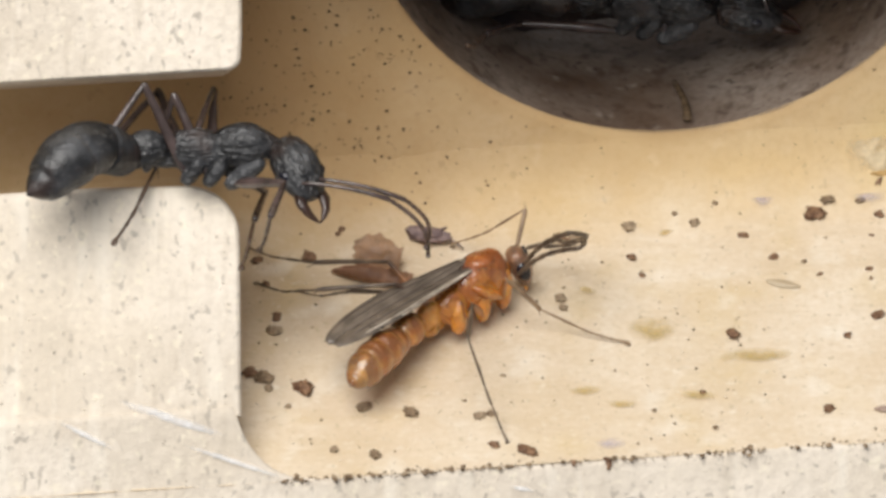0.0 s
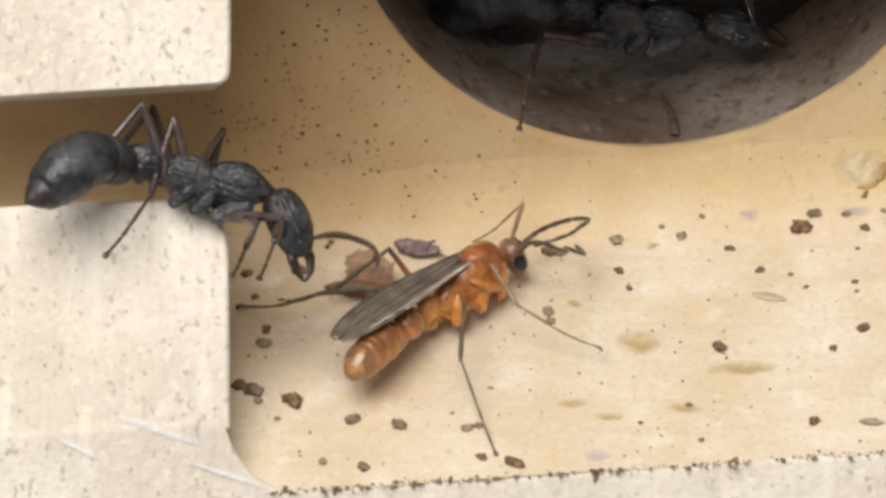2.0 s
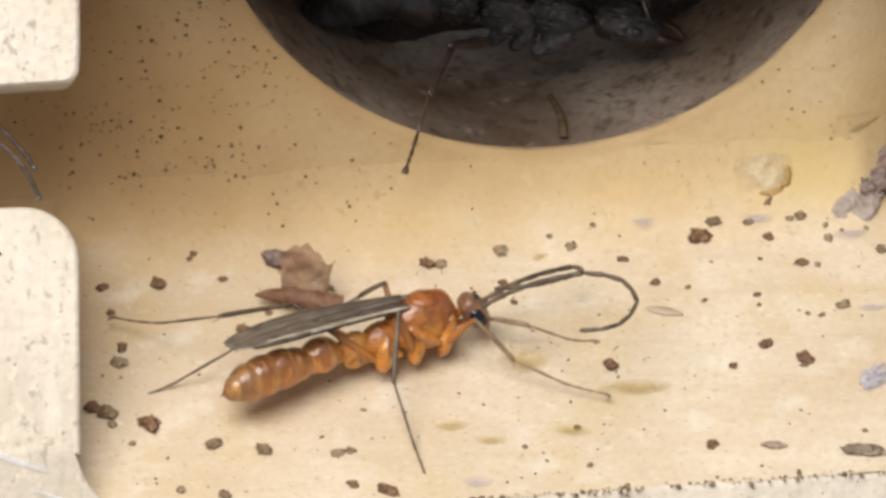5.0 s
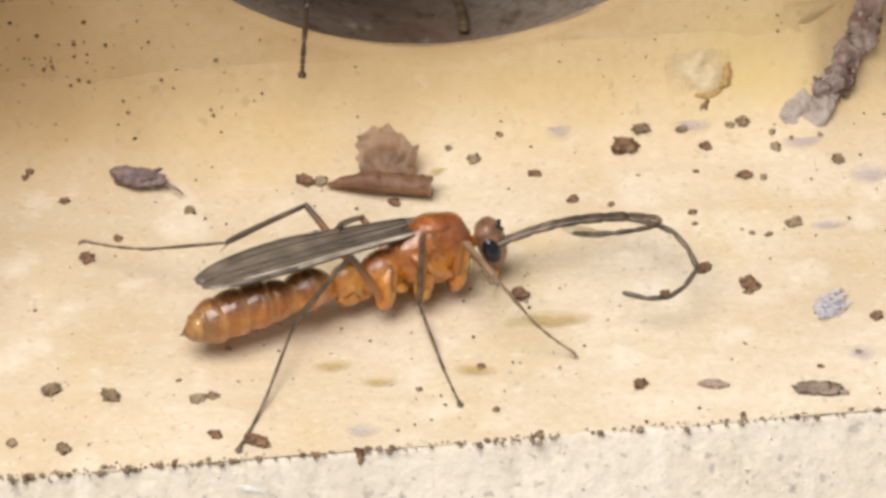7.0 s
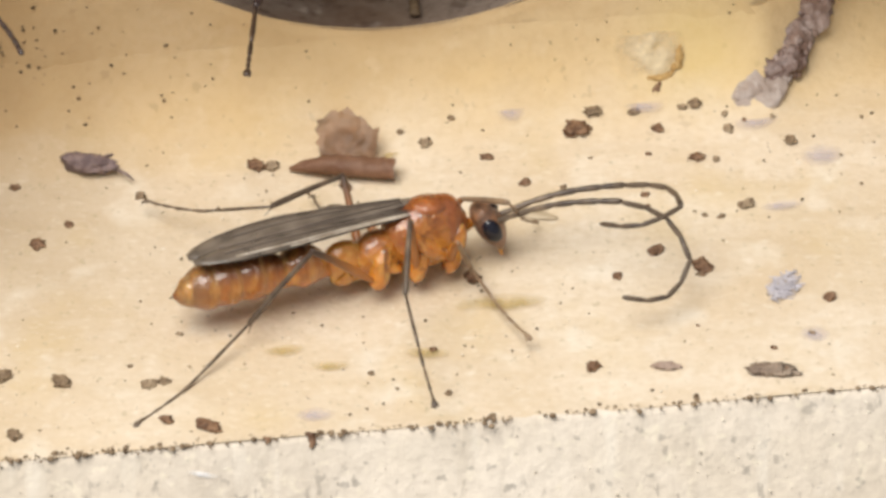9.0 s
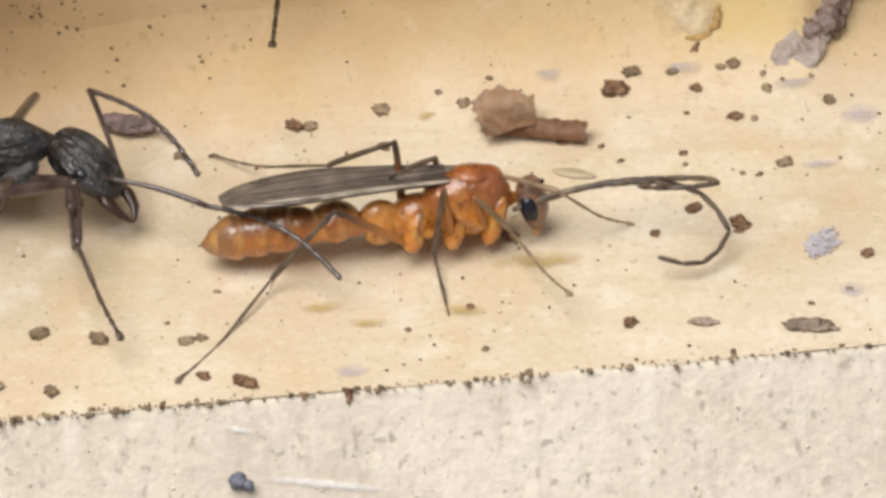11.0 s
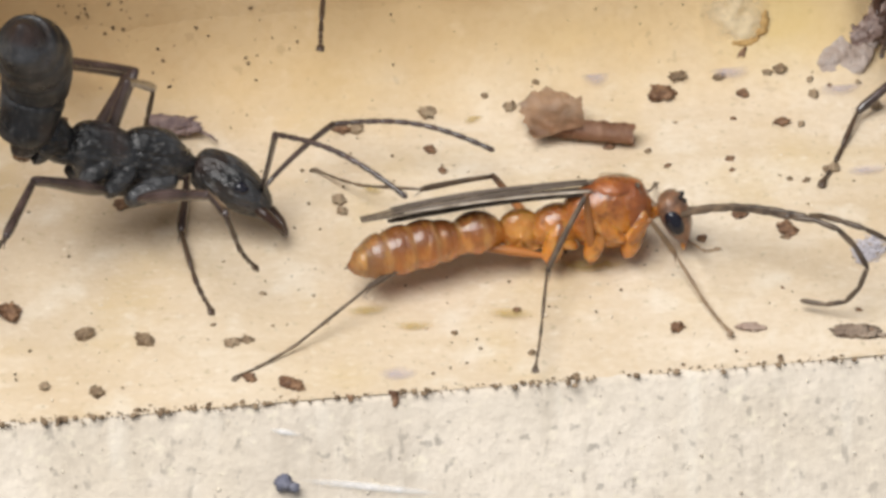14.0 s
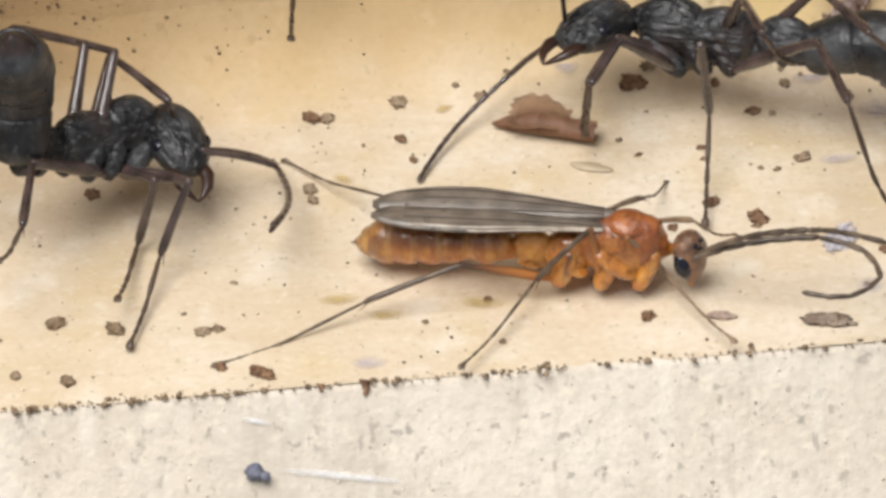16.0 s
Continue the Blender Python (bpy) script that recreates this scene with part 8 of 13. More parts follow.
    walk(male["tarsus_lh"], [
        (0, at(2.2, 0, 0, -12.6, 24.6, -68.8)), (0.5, at(2.2, 0, 0, -16.2, 23.9, -77.3)), (1, at(2.2, 0, 0, -13.7, 30.0, -74.9)),
        (1.267, at(2.2, 0, 0, 1.0, 23.1, -44.7)), (1.5, at(2.2, 0, 0, 6.9, 10.0, -23.1)), (1.733, at(2.2, 0, 0, 9.9, 16.7, -45.0)),
        (2, at(2.2, 0, 0, 9.8, 26.3, -70.8)), (2.267, at(2.2, 0, 0, 8.4, 29.4, -55.6)), (2.5, at(2.2, 0, 0, 9.3, 32.5, -41.2)),
        (3, at(2.2, 0, 0, 15.0, 12.4, -33.5)), (3.5, at(2.2, 0, 0, 8.6, 25.0, -42.8)), (4, at(2.2, 0, 0, 1.1, 35.6, -50.9)),
        (4.2, at(2.2, 0, 0, 2.1, 36.4, -46.6)), (4.9, at(2.2, 0, 0, -2.9, 29.1, -60.5)), (5.6, at(2.2, 0, 0, -4.1, 22.1, -72.5)),
        (6.3, at(2.2, 0, 0, -2.7, 20.1, -83.0)), (6.5, at(2.2, 0, 0, 15.0, 6.0, -53.8)), (7, at(2.2, 0, 0, 6.6, 12.2, -60.5)),
        (7.267, at(2.2, 0, 0, 13.3, -6.5, -32.9)), (7.5, at(2.2, 0, 0, 6.4, -22.2, -6.0)), (8, at(2.2, 0, 0, 1.8, -22.1, -2.0)),
        (8.267, at(2.2, 0, 0, 15.1, 20.2, -65.7)), (8.5, at(2.2, 0, 0, -7.3, 33.2, -130.8)), (8.7, at(2.2, 0, 0, -8.1, 21.7, -102.5)),
        (9.4, at(2.2, 0, 0, 10.0, 17.1, -70.8)), (10.1, at(2.2, 0, 0, 15.3, -7.2, -30.3)), (10.8, at(2.2, 0, 0, -2.8, -17.3, 4.4)),
        (11, at(2.2, 0, 0, 3.9, -16.8, -3.6)), (11.267, at(2.2, 0, 0, 19.5, 16.3, -56.9)), (11.5, at(2.2, 0, 0, -5.9, 30.4, -106.4)),
        (12, at(2.2, 0, 0, -8.3, 22.2, -106.2)), (12.5, at(2.2, 0, 0, -9.5, 25.6, -102.5)), (13, at(2.2, 0, 0, -6.1, 25.8, -99.6)),
        (13.3, at(2.2, 0, 0, -7.2, 23.7, -97.9)), (13.5, at(2.2, 0, 0, -5.1, 22.4, -95.9)), (14, at(2.2, 0, 0, -11.0, 20.5, -92.4)),
        (14.5, at(2.2, 0, 0, -11.7, 19.2, -93.8)), (15, at(2.2, 0, 0, -13.9, 20.8, -110.0)), (15.3, at(2.2, 0, 0, -19.2, 19.9, -114.1)),
        (15.5, at(2.2, 0, 0, -24.2, 34.8, -91.2)), (15.733, at(2.2, 0, 0, 3.8, 30.8, -46.1)), (16, at(2.2, 0, 0, 13.2, 1.5, -10.8)),
    ])
    walk(male["antenna_r"], [
        (0, at(3.0, -0.35, 0.91, 0, -30.8, -87.4)), (0.267, at(2.87, -0.31, 0.89, 0, -31.5, -79.8)), (0.5, at(2.76, -0.28, 0.88, 0, -31.7, -73.1)),
        (0.733, at(2.98, -0.25, 0.89, 0, -30.4, -81.1)), (1, at(3.23, -0.22, 0.91, 0, -28.4, -90.1)), (1.5, at(2.96, -0.35, 0.91, 0, -30.5, -99.9)),
        (1.733, at(3.1, -0.28, 0.93, 0, -32.2, -106.0)), (2, at(3.26, -0.21, 0.96, 0, -33.8, -113.3)), (2.267, at(3.24, -0.24, 0.98, 0, -36.7, -92.7)),
        (2.5, at(3.22, -0.27, 0.99, 0, -36.2, -74.1)), (2.733, at(3.26, -0.22, 1.05, 0, -26.1, -57.1)), (3, at(3.3, -0.17, 1.12, 0, -12.5, -41.0)),
        (3.5, at(2.75, -0.3, 0.94, 0, -11.6, -20.2)), (4, at(3.31, -0.16, 1.1, 0, -21.3, -28.3)), (4.2, at(3.28, -0.2, 1.06, 0, -25.4, -41.6)),
        (4.9, at(3.29, -0.18, 1.08, 0, -20.1, -33.6)), (5.6, at(3.3, -0.16, 1.1, 0, -14.4, -26.0)), (6.3, at(3.31, -0.13, 1.12, 0, -8.5, -18.9)),
        (6.4, at(3.31, -0.15, 1.09, 0, -12.7, -32.4)), (6.5, at(3.3, -0.17, 1.05, 0, -16.2, -46.3)), (6.733, at(3.21, -0.25, 1.01, 0, -11.8, -33.9)),
        (7, at(3.1, -0.34, 0.96, 0, -6.2, -20.2)), (7.5, at(3.24, -0.25, 1.01, 0, -13.7, -38.9)), (8, at(3.25, -0.24, 1.02, 0, -14.7, -47.7)),
        (8.5, at(3.27, -0.22, 1.02, 0, -16.5, -45.2)), (8.6, at(3.28, -0.21, 1.03, 0, -13.9, -41.2)), (8.7, at(3.28, -0.2, 1.04, 0, -11.2, -37.3)),
        (9.4, at(3.16, -0.25, 1.0, 0, -12.4, -35.0)), (10.1, at(3.04, -0.31, 0.96, 0, -13.6, -32.7)), (10.8, at(2.91, -0.36, 0.93, 0, -14.8, -30.4)),
        (11, at(2.8, -0.33, 0.93, 0, -7.5, -8.5)), (11.5, at(3.16, -0.31, 0.99, 0, -5.2, -5.3)), (12, at(3.2, -0.29, 1.0, 0, -6.5, -6.7)),
        (12.267, at(3.23, -0.26, 1.02, 0, -8.8, -16.2)), (12.5, at(3.26, -0.23, 1.03, 0, -10.6, -24.6)), (13, at(3.23, -0.26, 1.01, 0, -12.2, -28.6)),
        (13.3, at(3.19, -0.29, 0.98, 0, -13.1, -28.6)), (13.5, at(3.25, -0.23, 0.98, 0, -10.8, -26.1)), (13.733, at(3.26, -0.23, 1.0, 0, -12.0, -34.8)),
        (14, at(3.27, -0.22, 1.02, 0, -12.9, -44.7)), (14.267, at(3.18, -0.28, 0.99, 0, -10.7, -38.2)), (14.5, at(3.11, -0.34, 0.96, 0, -8.6, -32.6)),
        (15, at(3.16, -0.32, 0.98, 0, -10.2, -36.0)), (15.3, at(3.2, -0.29, 0.99, 0, -11.3, -42.6)), (15.5, at(3.03, -0.38, 1.02, 0, -23.3, -17.0)),
        (15.733, at(3.05, -0.37, 1.0, 0, -20.8, -9.3)), (16, at(3.08, -0.35, 0.97, 0, -17.5, -0.8)),
    ])
    walk(male["antenna_curl_r"], [
        (0, at(3.12, -3.05, 2.52, 86.0, 22.3, 62.9)), (0.267, at(3.35, -2.95, 2.54, 92.3, 22.4, 66.0)), (0.5, at(3.54, -2.84, 2.54, 95.3, 22.4, 68.7)),
        (0.733, at(3.39, -2.93, 2.49, 85.7, 18.6, 68.8)), (1, at(3.23, -2.99, 2.41, 59.0, 14.2, 68.9)), (1.5, at(2.49, -3.02, 2.5, 69.4, 14.6, 33.3)),
        (1.733, at(2.37, -2.84, 2.61, 68.6, 24.0, 30.6)), (2, at(2.23, -2.61, 2.72, 117.8, 34.7, 26.8)), (2.267, at(3.12, -2.76, 2.86, 54.1, 37.7, 25.1)),
        (2.5, at(3.92, -2.71, 2.86, 41.3, 40.4, 23.5)), (2.733, at(4.8, -2.6, 2.44, -11.8, 41.0, -31.5)), (3, at(5.62, -2.19, 1.8, -55.0, 14.9, -79.2)),
        (3.5, at(5.64, -1.37, 1.58, -81.7, 6.4, -67.3)), (4, at(5.89, -1.55, 2.24, -90.8, 9.9, -76.2)), (4.2, at(5.41, -2.09, 2.41, -86.0, 8.5, -74.9)),
        (4.9, at(5.76, -1.82, 2.16, -82.7, 6.6, -73.3)), (5.6, at(6.05, -1.49, 1.88, -79.7, 4.7, -71.7)), (6.3, at(6.26, -1.14, 1.59, -76.9, 2.8, -70.1)),
        (6.4, at(5.9, -1.8, 1.78, -63.1, 19.6, -39.1)), (6.5, at(5.39, -2.36, 1.93, -10.2, 30.2, -2.5)), (6.733, at(5.76, -1.97, 1.65, -48.3, 31.6, -29.5)),
        (7, at(6.03, -1.42, 1.29, -70.7, 26.4, -59.5)), (7.5, at(5.62, -2.17, 1.76, -43.1, 35.8, -45.6)), (8, at(5.3, -2.49, 1.82, -14.7, 35.6, -45.6)),
        (8.5, at(5.39, -2.37, 1.91, -13.8, 39.1, -47.6)), (8.6, at(5.58, -2.22, 1.79, -36.1, 39.4, -47.6)), (8.7, at(5.74, -2.07, 1.65, -58.1, 39.7, -47.5)),
        (9.4, at(5.68, -2.02, 1.68, -56.5, 38.1, -44.3)), (10.1, at(5.61, -1.96, 1.71, -55.1, 36.4, -41.2)), (10.8, at(5.54, -1.9, 1.73, -53.9, 34.6, -38.2)),
        (11, at(5.89, -0.8, 1.34, -58.5, 32.2, -29.2)), (11.5, at(6.29, -0.61, 1.27, -92.1, 15.0, -48.6)), (12, at(6.31, -0.66, 1.36, -81.8, 23.3, -43.4)),
        (12.267, at(6.22, -1.13, 1.5, -59.0, 36.4, -23.0)), (12.5, at(6.08, -1.52, 1.61, -24.0, 44.1, 0)), (13, at(5.94, -1.73, 1.67, -21.9, 43.6, 0.6)),
        (13.3, at(5.89, -1.76, 1.69, -29.8, 40.3, -1.5)), (13.5, at(6.02, -1.6, 1.57, -49.0, 40.3, -11.9)), (13.733, at(5.79, -1.98, 1.65, -23.8, 36.0, -19.6)),
        (14, at(5.45, -2.38, 1.72, 1.8, 30.5, -27.3)), (14.267, at(5.62, -2.2, 1.57, -37.0, 35.4, -31.0)), (14.5, at(5.73, -2.01, 1.43, -70.3, 39.5, -34.5)),
        (15, at(5.67, -2.14, 1.54, -69.7, 39.7, -36.1)), (15.3, at(5.47, -2.38, 1.6, -67.5, 38.4, -34.4)), (15.5, at(5.79, -1.22, 2.27, -75.9, 23.8, -13.1)),
        (15.733, at(5.96, -0.84, 2.11, -91.1, 10.6, -28.9)), (16, at(6.08, -0.4, 1.91, -96.8, -5.4, -45.4)),
    ])
    walk(male["antenna_tip_r"], [
        (0, at(1.95, 0, 0, 0, 28.2, 0)), (0.267, at(1.95, 0, 0, 0, 55.9, 0)), (0.5, at(1.95, 0, 0, 0, 79.8, 0)),
        (0.733, at(1.95, 0, 0, 0, 55.9, 0)), (1, at(1.95, 0, 0, 0, 32.3, 0)), (1.5, at(1.95, 0, 0, 0, 75.7, 0)),
        (1.733, at(1.95, 0, 0, 0, 44.0, 0)), (2, at(1.95, 0, 0, 0, 10.9, 0)), (2.267, at(1.95, 0, 0, 0, 55.8, 0)),
        (2.5, at(1.95, 0, 0, 0, 97.2, 0)), (2.733, at(1.95, 0, 0, 0, 108.5, 0)), (3, at(1.95, 0, 0, 0, 101.0, 0)),
        (3.5, at(1.95, 0, 0, 0, 104.5, 0)), (4, at(1.95, 0, 0, 0, 86.4, 0)), (4.2, at(1.95, 0, 0, 0, 91.3, 0)),
        (4.9, at(1.95, 0, 0, 0, 98.7, 0)), (5.6, at(1.95, 0, 0, 0, 106.3, 0)), (6.3, at(1.95, 0, 0, 0, 113.9, 0)),
        (6.4, at(1.95, 0, 0, 0, 137.1, 0)), (6.5, at(1.95, 0, 0, 0, 155.2, 0)), (6.733, at(1.95, 0, 0, 0, 139.3, 0)),
        (7, at(1.95, 0, 0, 0, 117.8, 0)), (7.5, at(1.95, 0, 0, 0, 119.2, 0)), (8, at(1.95, 0, 0, 0, 119.4, 0)),
        (8.5, at(1.95, 0, 0, 0, 111.1, 0)), (8.6, at(1.95, 0, 0, 0, 111.2, 0)), (8.7, at(1.95, 0, 0, 0, 108.5, 0)),
        (9.4, at(1.95, 0, 0, 0, 112.0, 0)), (10.1, at(1.95, 0, 0, 0, 115.5, 0)), (10.8, at(1.95, 0, 0, 0, 119.1, 0)),
        (11, at(1.95, 0, 0, 0, 123.2, 0)), (11.5, at(1.95, 0, 0, 0, 112.6, 0)), (12, at(1.95, 0, 0, 0, 122.5, 0)),
        (12.267, at(1.95, 0, 0, 0, 136.1, 0)), (12.5, at(1.95, 0, 0, 0, 143.8, 0)), (13, at(1.95, 0, 0, 0, 142.5, 0)),
        (13.3, at(1.95, 0, 0, 0, 144.9, 0)), (13.5, at(1.95, 0, 0, 0, 135.0, 0)), (13.733, at(1.95, 0, 0, 0, 127.6, 0)),
        (14, at(1.95, 0, 0, 0, 116.7, 0)), (14.267, at(1.95, 0, 0, 0, 120.1, 0)), (14.5, at(1.95, 0, 0, 0, 114.9, 0)),
        (15, at(1.95, 0, 0, 0, 112.2, 0)), (15.3, at(1.95, 0, 0, 0, 116.1, 0)), (15.5, at(1.95, 0, 0, 0, 140.2, 0)),
        (15.733, at(1.95, 0, 0, 0, 127.0, 0)), (16, at(1.95, 0, 0, 0, 110.5, 0)),
    ])
    walk(male["antenna_l"], [
        (0, at(3.21, -0.23, 0.91, 0, -38.6, -90.0)), (0.5, at(2.99, -0.33, 0.88, 0, -38.2, -82.1)), (1, at(3.3, 0.01, 0.91, 0, -34.7, -88.3)),
        (1.5, at(3.18, -0.26, 0.91, 0, -37.6, -89.4)), (2, at(3.32, 0.03, 0.96, 0, -35.3, -85.6)), (2.5, at(3.33, -0.05, 0.99, 0, -51.2, -96.1)),
        (2.733, at(3.33, 0.01, 1.05, 0, -42.5, -51.6)), (3, at(3.33, 0.07, 1.12, 0, -18.4, -19.7)), (3.5, at(2.98, -0.36, 0.94, 0, -8.7, 10.7)),
        (3.733, at(3.14, -0.16, 1.01, 0, -4.2, 14.9)), (4, at(3.33, 0.08, 1.1, 0, 0.9, 19.7)), (4.2, at(3.34, 0.03, 1.06, 0, 1.9, 19.0)),
        (4.9, at(3.33, 0.06, 1.08, 0, -2.0, 6.9)), (5.6, at(3.33, 0.08, 1.1, 0, -6.1, -6.0)), (6.3, at(3.32, 0.11, 1.12, 0, -9.6, -18.4)),
        (6.4, at(3.33, 0.09, 1.09, 0, -0.1, -5.5)), (6.5, at(3.33, 0.07, 1.05, 0, 9.5, 7.3)), (7, at(3.27, -0.18, 0.96, 0, 0.6, -6.3)),
        (7.5, at(3.33, -0.03, 1.01, 0, -8.7, -20.1)), (8, at(3.34, -0.02, 1.02, 0, -5.0, -22.4)), (8.5, at(3.34, 0.01, 1.02, 0, -8.6, -20.0)),
        (8.7, at(3.34, 0.03, 1.04, 0, -8.6, -19.1)), (9.4, at(3.27, -0.08, 1.0, 0, -8.9, -17.6)), (10.1, at(3.21, -0.19, 0.96, 0, -9.3, -16.2)),
        (10.8, at(3.15, -0.3, 0.93, 0, -9.7, -14.8)), (11, at(3.04, -0.35, 0.93, 0, -8.4, -8.2)), (11.5, at(3.31, -0.12, 0.99, 0, -16.2, -32.0)),
        (12, at(3.32, -0.09, 1.0, 0, -11.9, -20.7)), (12.267, at(3.33, -0.04, 1.02, 0, -7.9, -14.1)), (12.5, at(3.34, 0, 1.03, 0, -4.4, -8.5)),
        (13, at(3.33, -0.04, 1.01, 0, -3.9, -9.3)), (13.133, at(3.33, -0.06, 0.99, 0, -6.8, -16.0)), (13.3, at(3.32, -0.08, 0.98, 0, -10.2, -24.5)),
        (13.5, at(3.33, -0.01, 0.98, 0, -14.4, -37.6)), (13.733, at(3.33, 0, 1.0, 0, -10.7, -35.6)), (14, at(3.34, 0.01, 1.02, 0, -6.5, -33.4)),
        (14.267, at(3.31, -0.08, 0.99, 0, -7.0, -33.5)), (14.5, at(3.28, -0.17, 0.96, 0, -7.4, -33.7)), (15, at(3.3, -0.13, 0.98, 0, -6.5, -29.8)),
        (15.3, at(3.32, -0.08, 0.99, 0, -7.7, -37.1)), (15.4, at(3.28, -0.17, 1.0, 0, -14.5, -29.4)), (15.5, at(3.24, -0.26, 1.02, 0, -21.0, -21.2)),
        (16, at(3.27, -0.2, 0.97, 0, -31.2, -16.1)),
    ])
    walk(male["antenna_curl_l"], [
        (0, at(3.21, -2.7, 2.87, 95.9, 35.9, 47.2)), (0.5, at(3.33, -2.79, 2.83, 102.6, 36.5, 49.9)), (1, at(3.38, -2.58, 2.7, 97.0, 38.8, 47.2)),
        (1.5, at(3.21, -2.75, 2.83, 90.5, 38.4, 44.4)), (2, at(3.52, -2.54, 2.78, 81.0, 36.6, 42.5)), (2.5, at(3.12, -2.01, 3.45, 104.2, 45.1, 59.7)),
        (2.733, at(4.77, -1.81, 3.18, 37.2, 51.0, -38.9)), (3, at(6.15, -0.94, 2.11, -45.9, -22.6, -98.7)), (3.5, at(6.04, 0.21, 1.42, -77.1, -23.7, -107.3)),
        (3.733, at(6.18, 0.65, 1.24, -78.9, -20.5, -123.1)), (4, at(6.3, 1.14, 1.04, 51.0, -164.8, 39.7)), (4.2, at(6.32, 1.06, 0.95, -92.4, -16.7, -135.1)),
        (4.9, at(6.46, 0.43, 1.19, -85.4, -17.8, -125.2)), (5.6, at(6.44, -0.25, 1.43, -82.5, -18.5, -115.0)), (6.3, at(6.27, -0.87, 1.65, -76.6, -18.6, -105.1)),
        (6.4, at(6.46, -0.22, 1.09, -97.9, -20.8, -96.6)), (6.5, at(6.42, 0.46, 0.54, -109.4, -22.5, -87.9)), (7, at(6.4, -0.53, 0.92, -95.8, -15.5, -94.9)),
        (7.5, at(6.26, -1.1, 1.49, -85.4, -9.5, -86.6)), (8, at(6.24, -1.21, 1.3, -87.0, -8.4, -89.4)), (8.5, at(6.26, -1.06, 1.49, -86.2, -3.0, -88.8)),
        (8.7, at(6.28, -0.98, 1.51, -81.9, -2.9, -74.7)), (9.4, at(6.24, -1.02, 1.49, -82.1, -4.0, -76.3)), (10.1, at(6.2, -1.06, 1.47, -82.4, -5.0, -77.9)),
        (10.8, at(6.15, -1.09, 1.46, -83.2, -6.1, -79.5)), (11, at(6.13, -0.79, 1.39, -98.7, -14.6, -65.3)), (11.5, at(5.87, -1.73, 1.86, -166.9, -10.2, -44.3)),
        (12, at(6.21, -1.18, 1.65, -88.9, -5.2, -51.7)), (12.267, at(6.36, -0.8, 1.45, -104.6, -4.9, -55.1)), (12.5, at(6.44, -0.46, 1.27, -109.5, -4.5, -58.2)),
        (13, at(6.43, -0.55, 1.22, -110.5, -4.6, -62.3)), (13.133, at(6.33, -0.92, 1.37, -107.3, -4.8, -59.9)), (13.3, at(6.14, -1.37, 1.54, -98.5, -5.1, -57.0)),
        (13.5, at(5.74, -1.87, 1.76, 49.7, 11.0, -29.4)), (13.733, at(5.85, -1.8, 1.58, 49.3, 0.6, -44.7)), (14, at(5.95, -1.71, 1.38, 53.0, -11.3, -62.3)),
        (14.267, at(5.91, -1.81, 1.37, 40.3, 1.8, -44.9)), (14.5, at(5.88, -1.9, 1.37, 29.9, 13.2, -29.7)), (15, at(6.02, -1.68, 1.34, 12.7, 17.0, -31.1)),
        (15.3, at(5.81, -1.97, 1.41, 42.4, 27.4, -6.4)), (15.4, at(5.94, -1.67, 1.79, -151.7, 28.8, 10.7)), (15.5, at(5.98, -1.32, 2.15, -121.2, 28.0, 28.0)),
        (16, at(5.86, -0.95, 2.6, -114.7, 25.4, 20.5)),
    ])
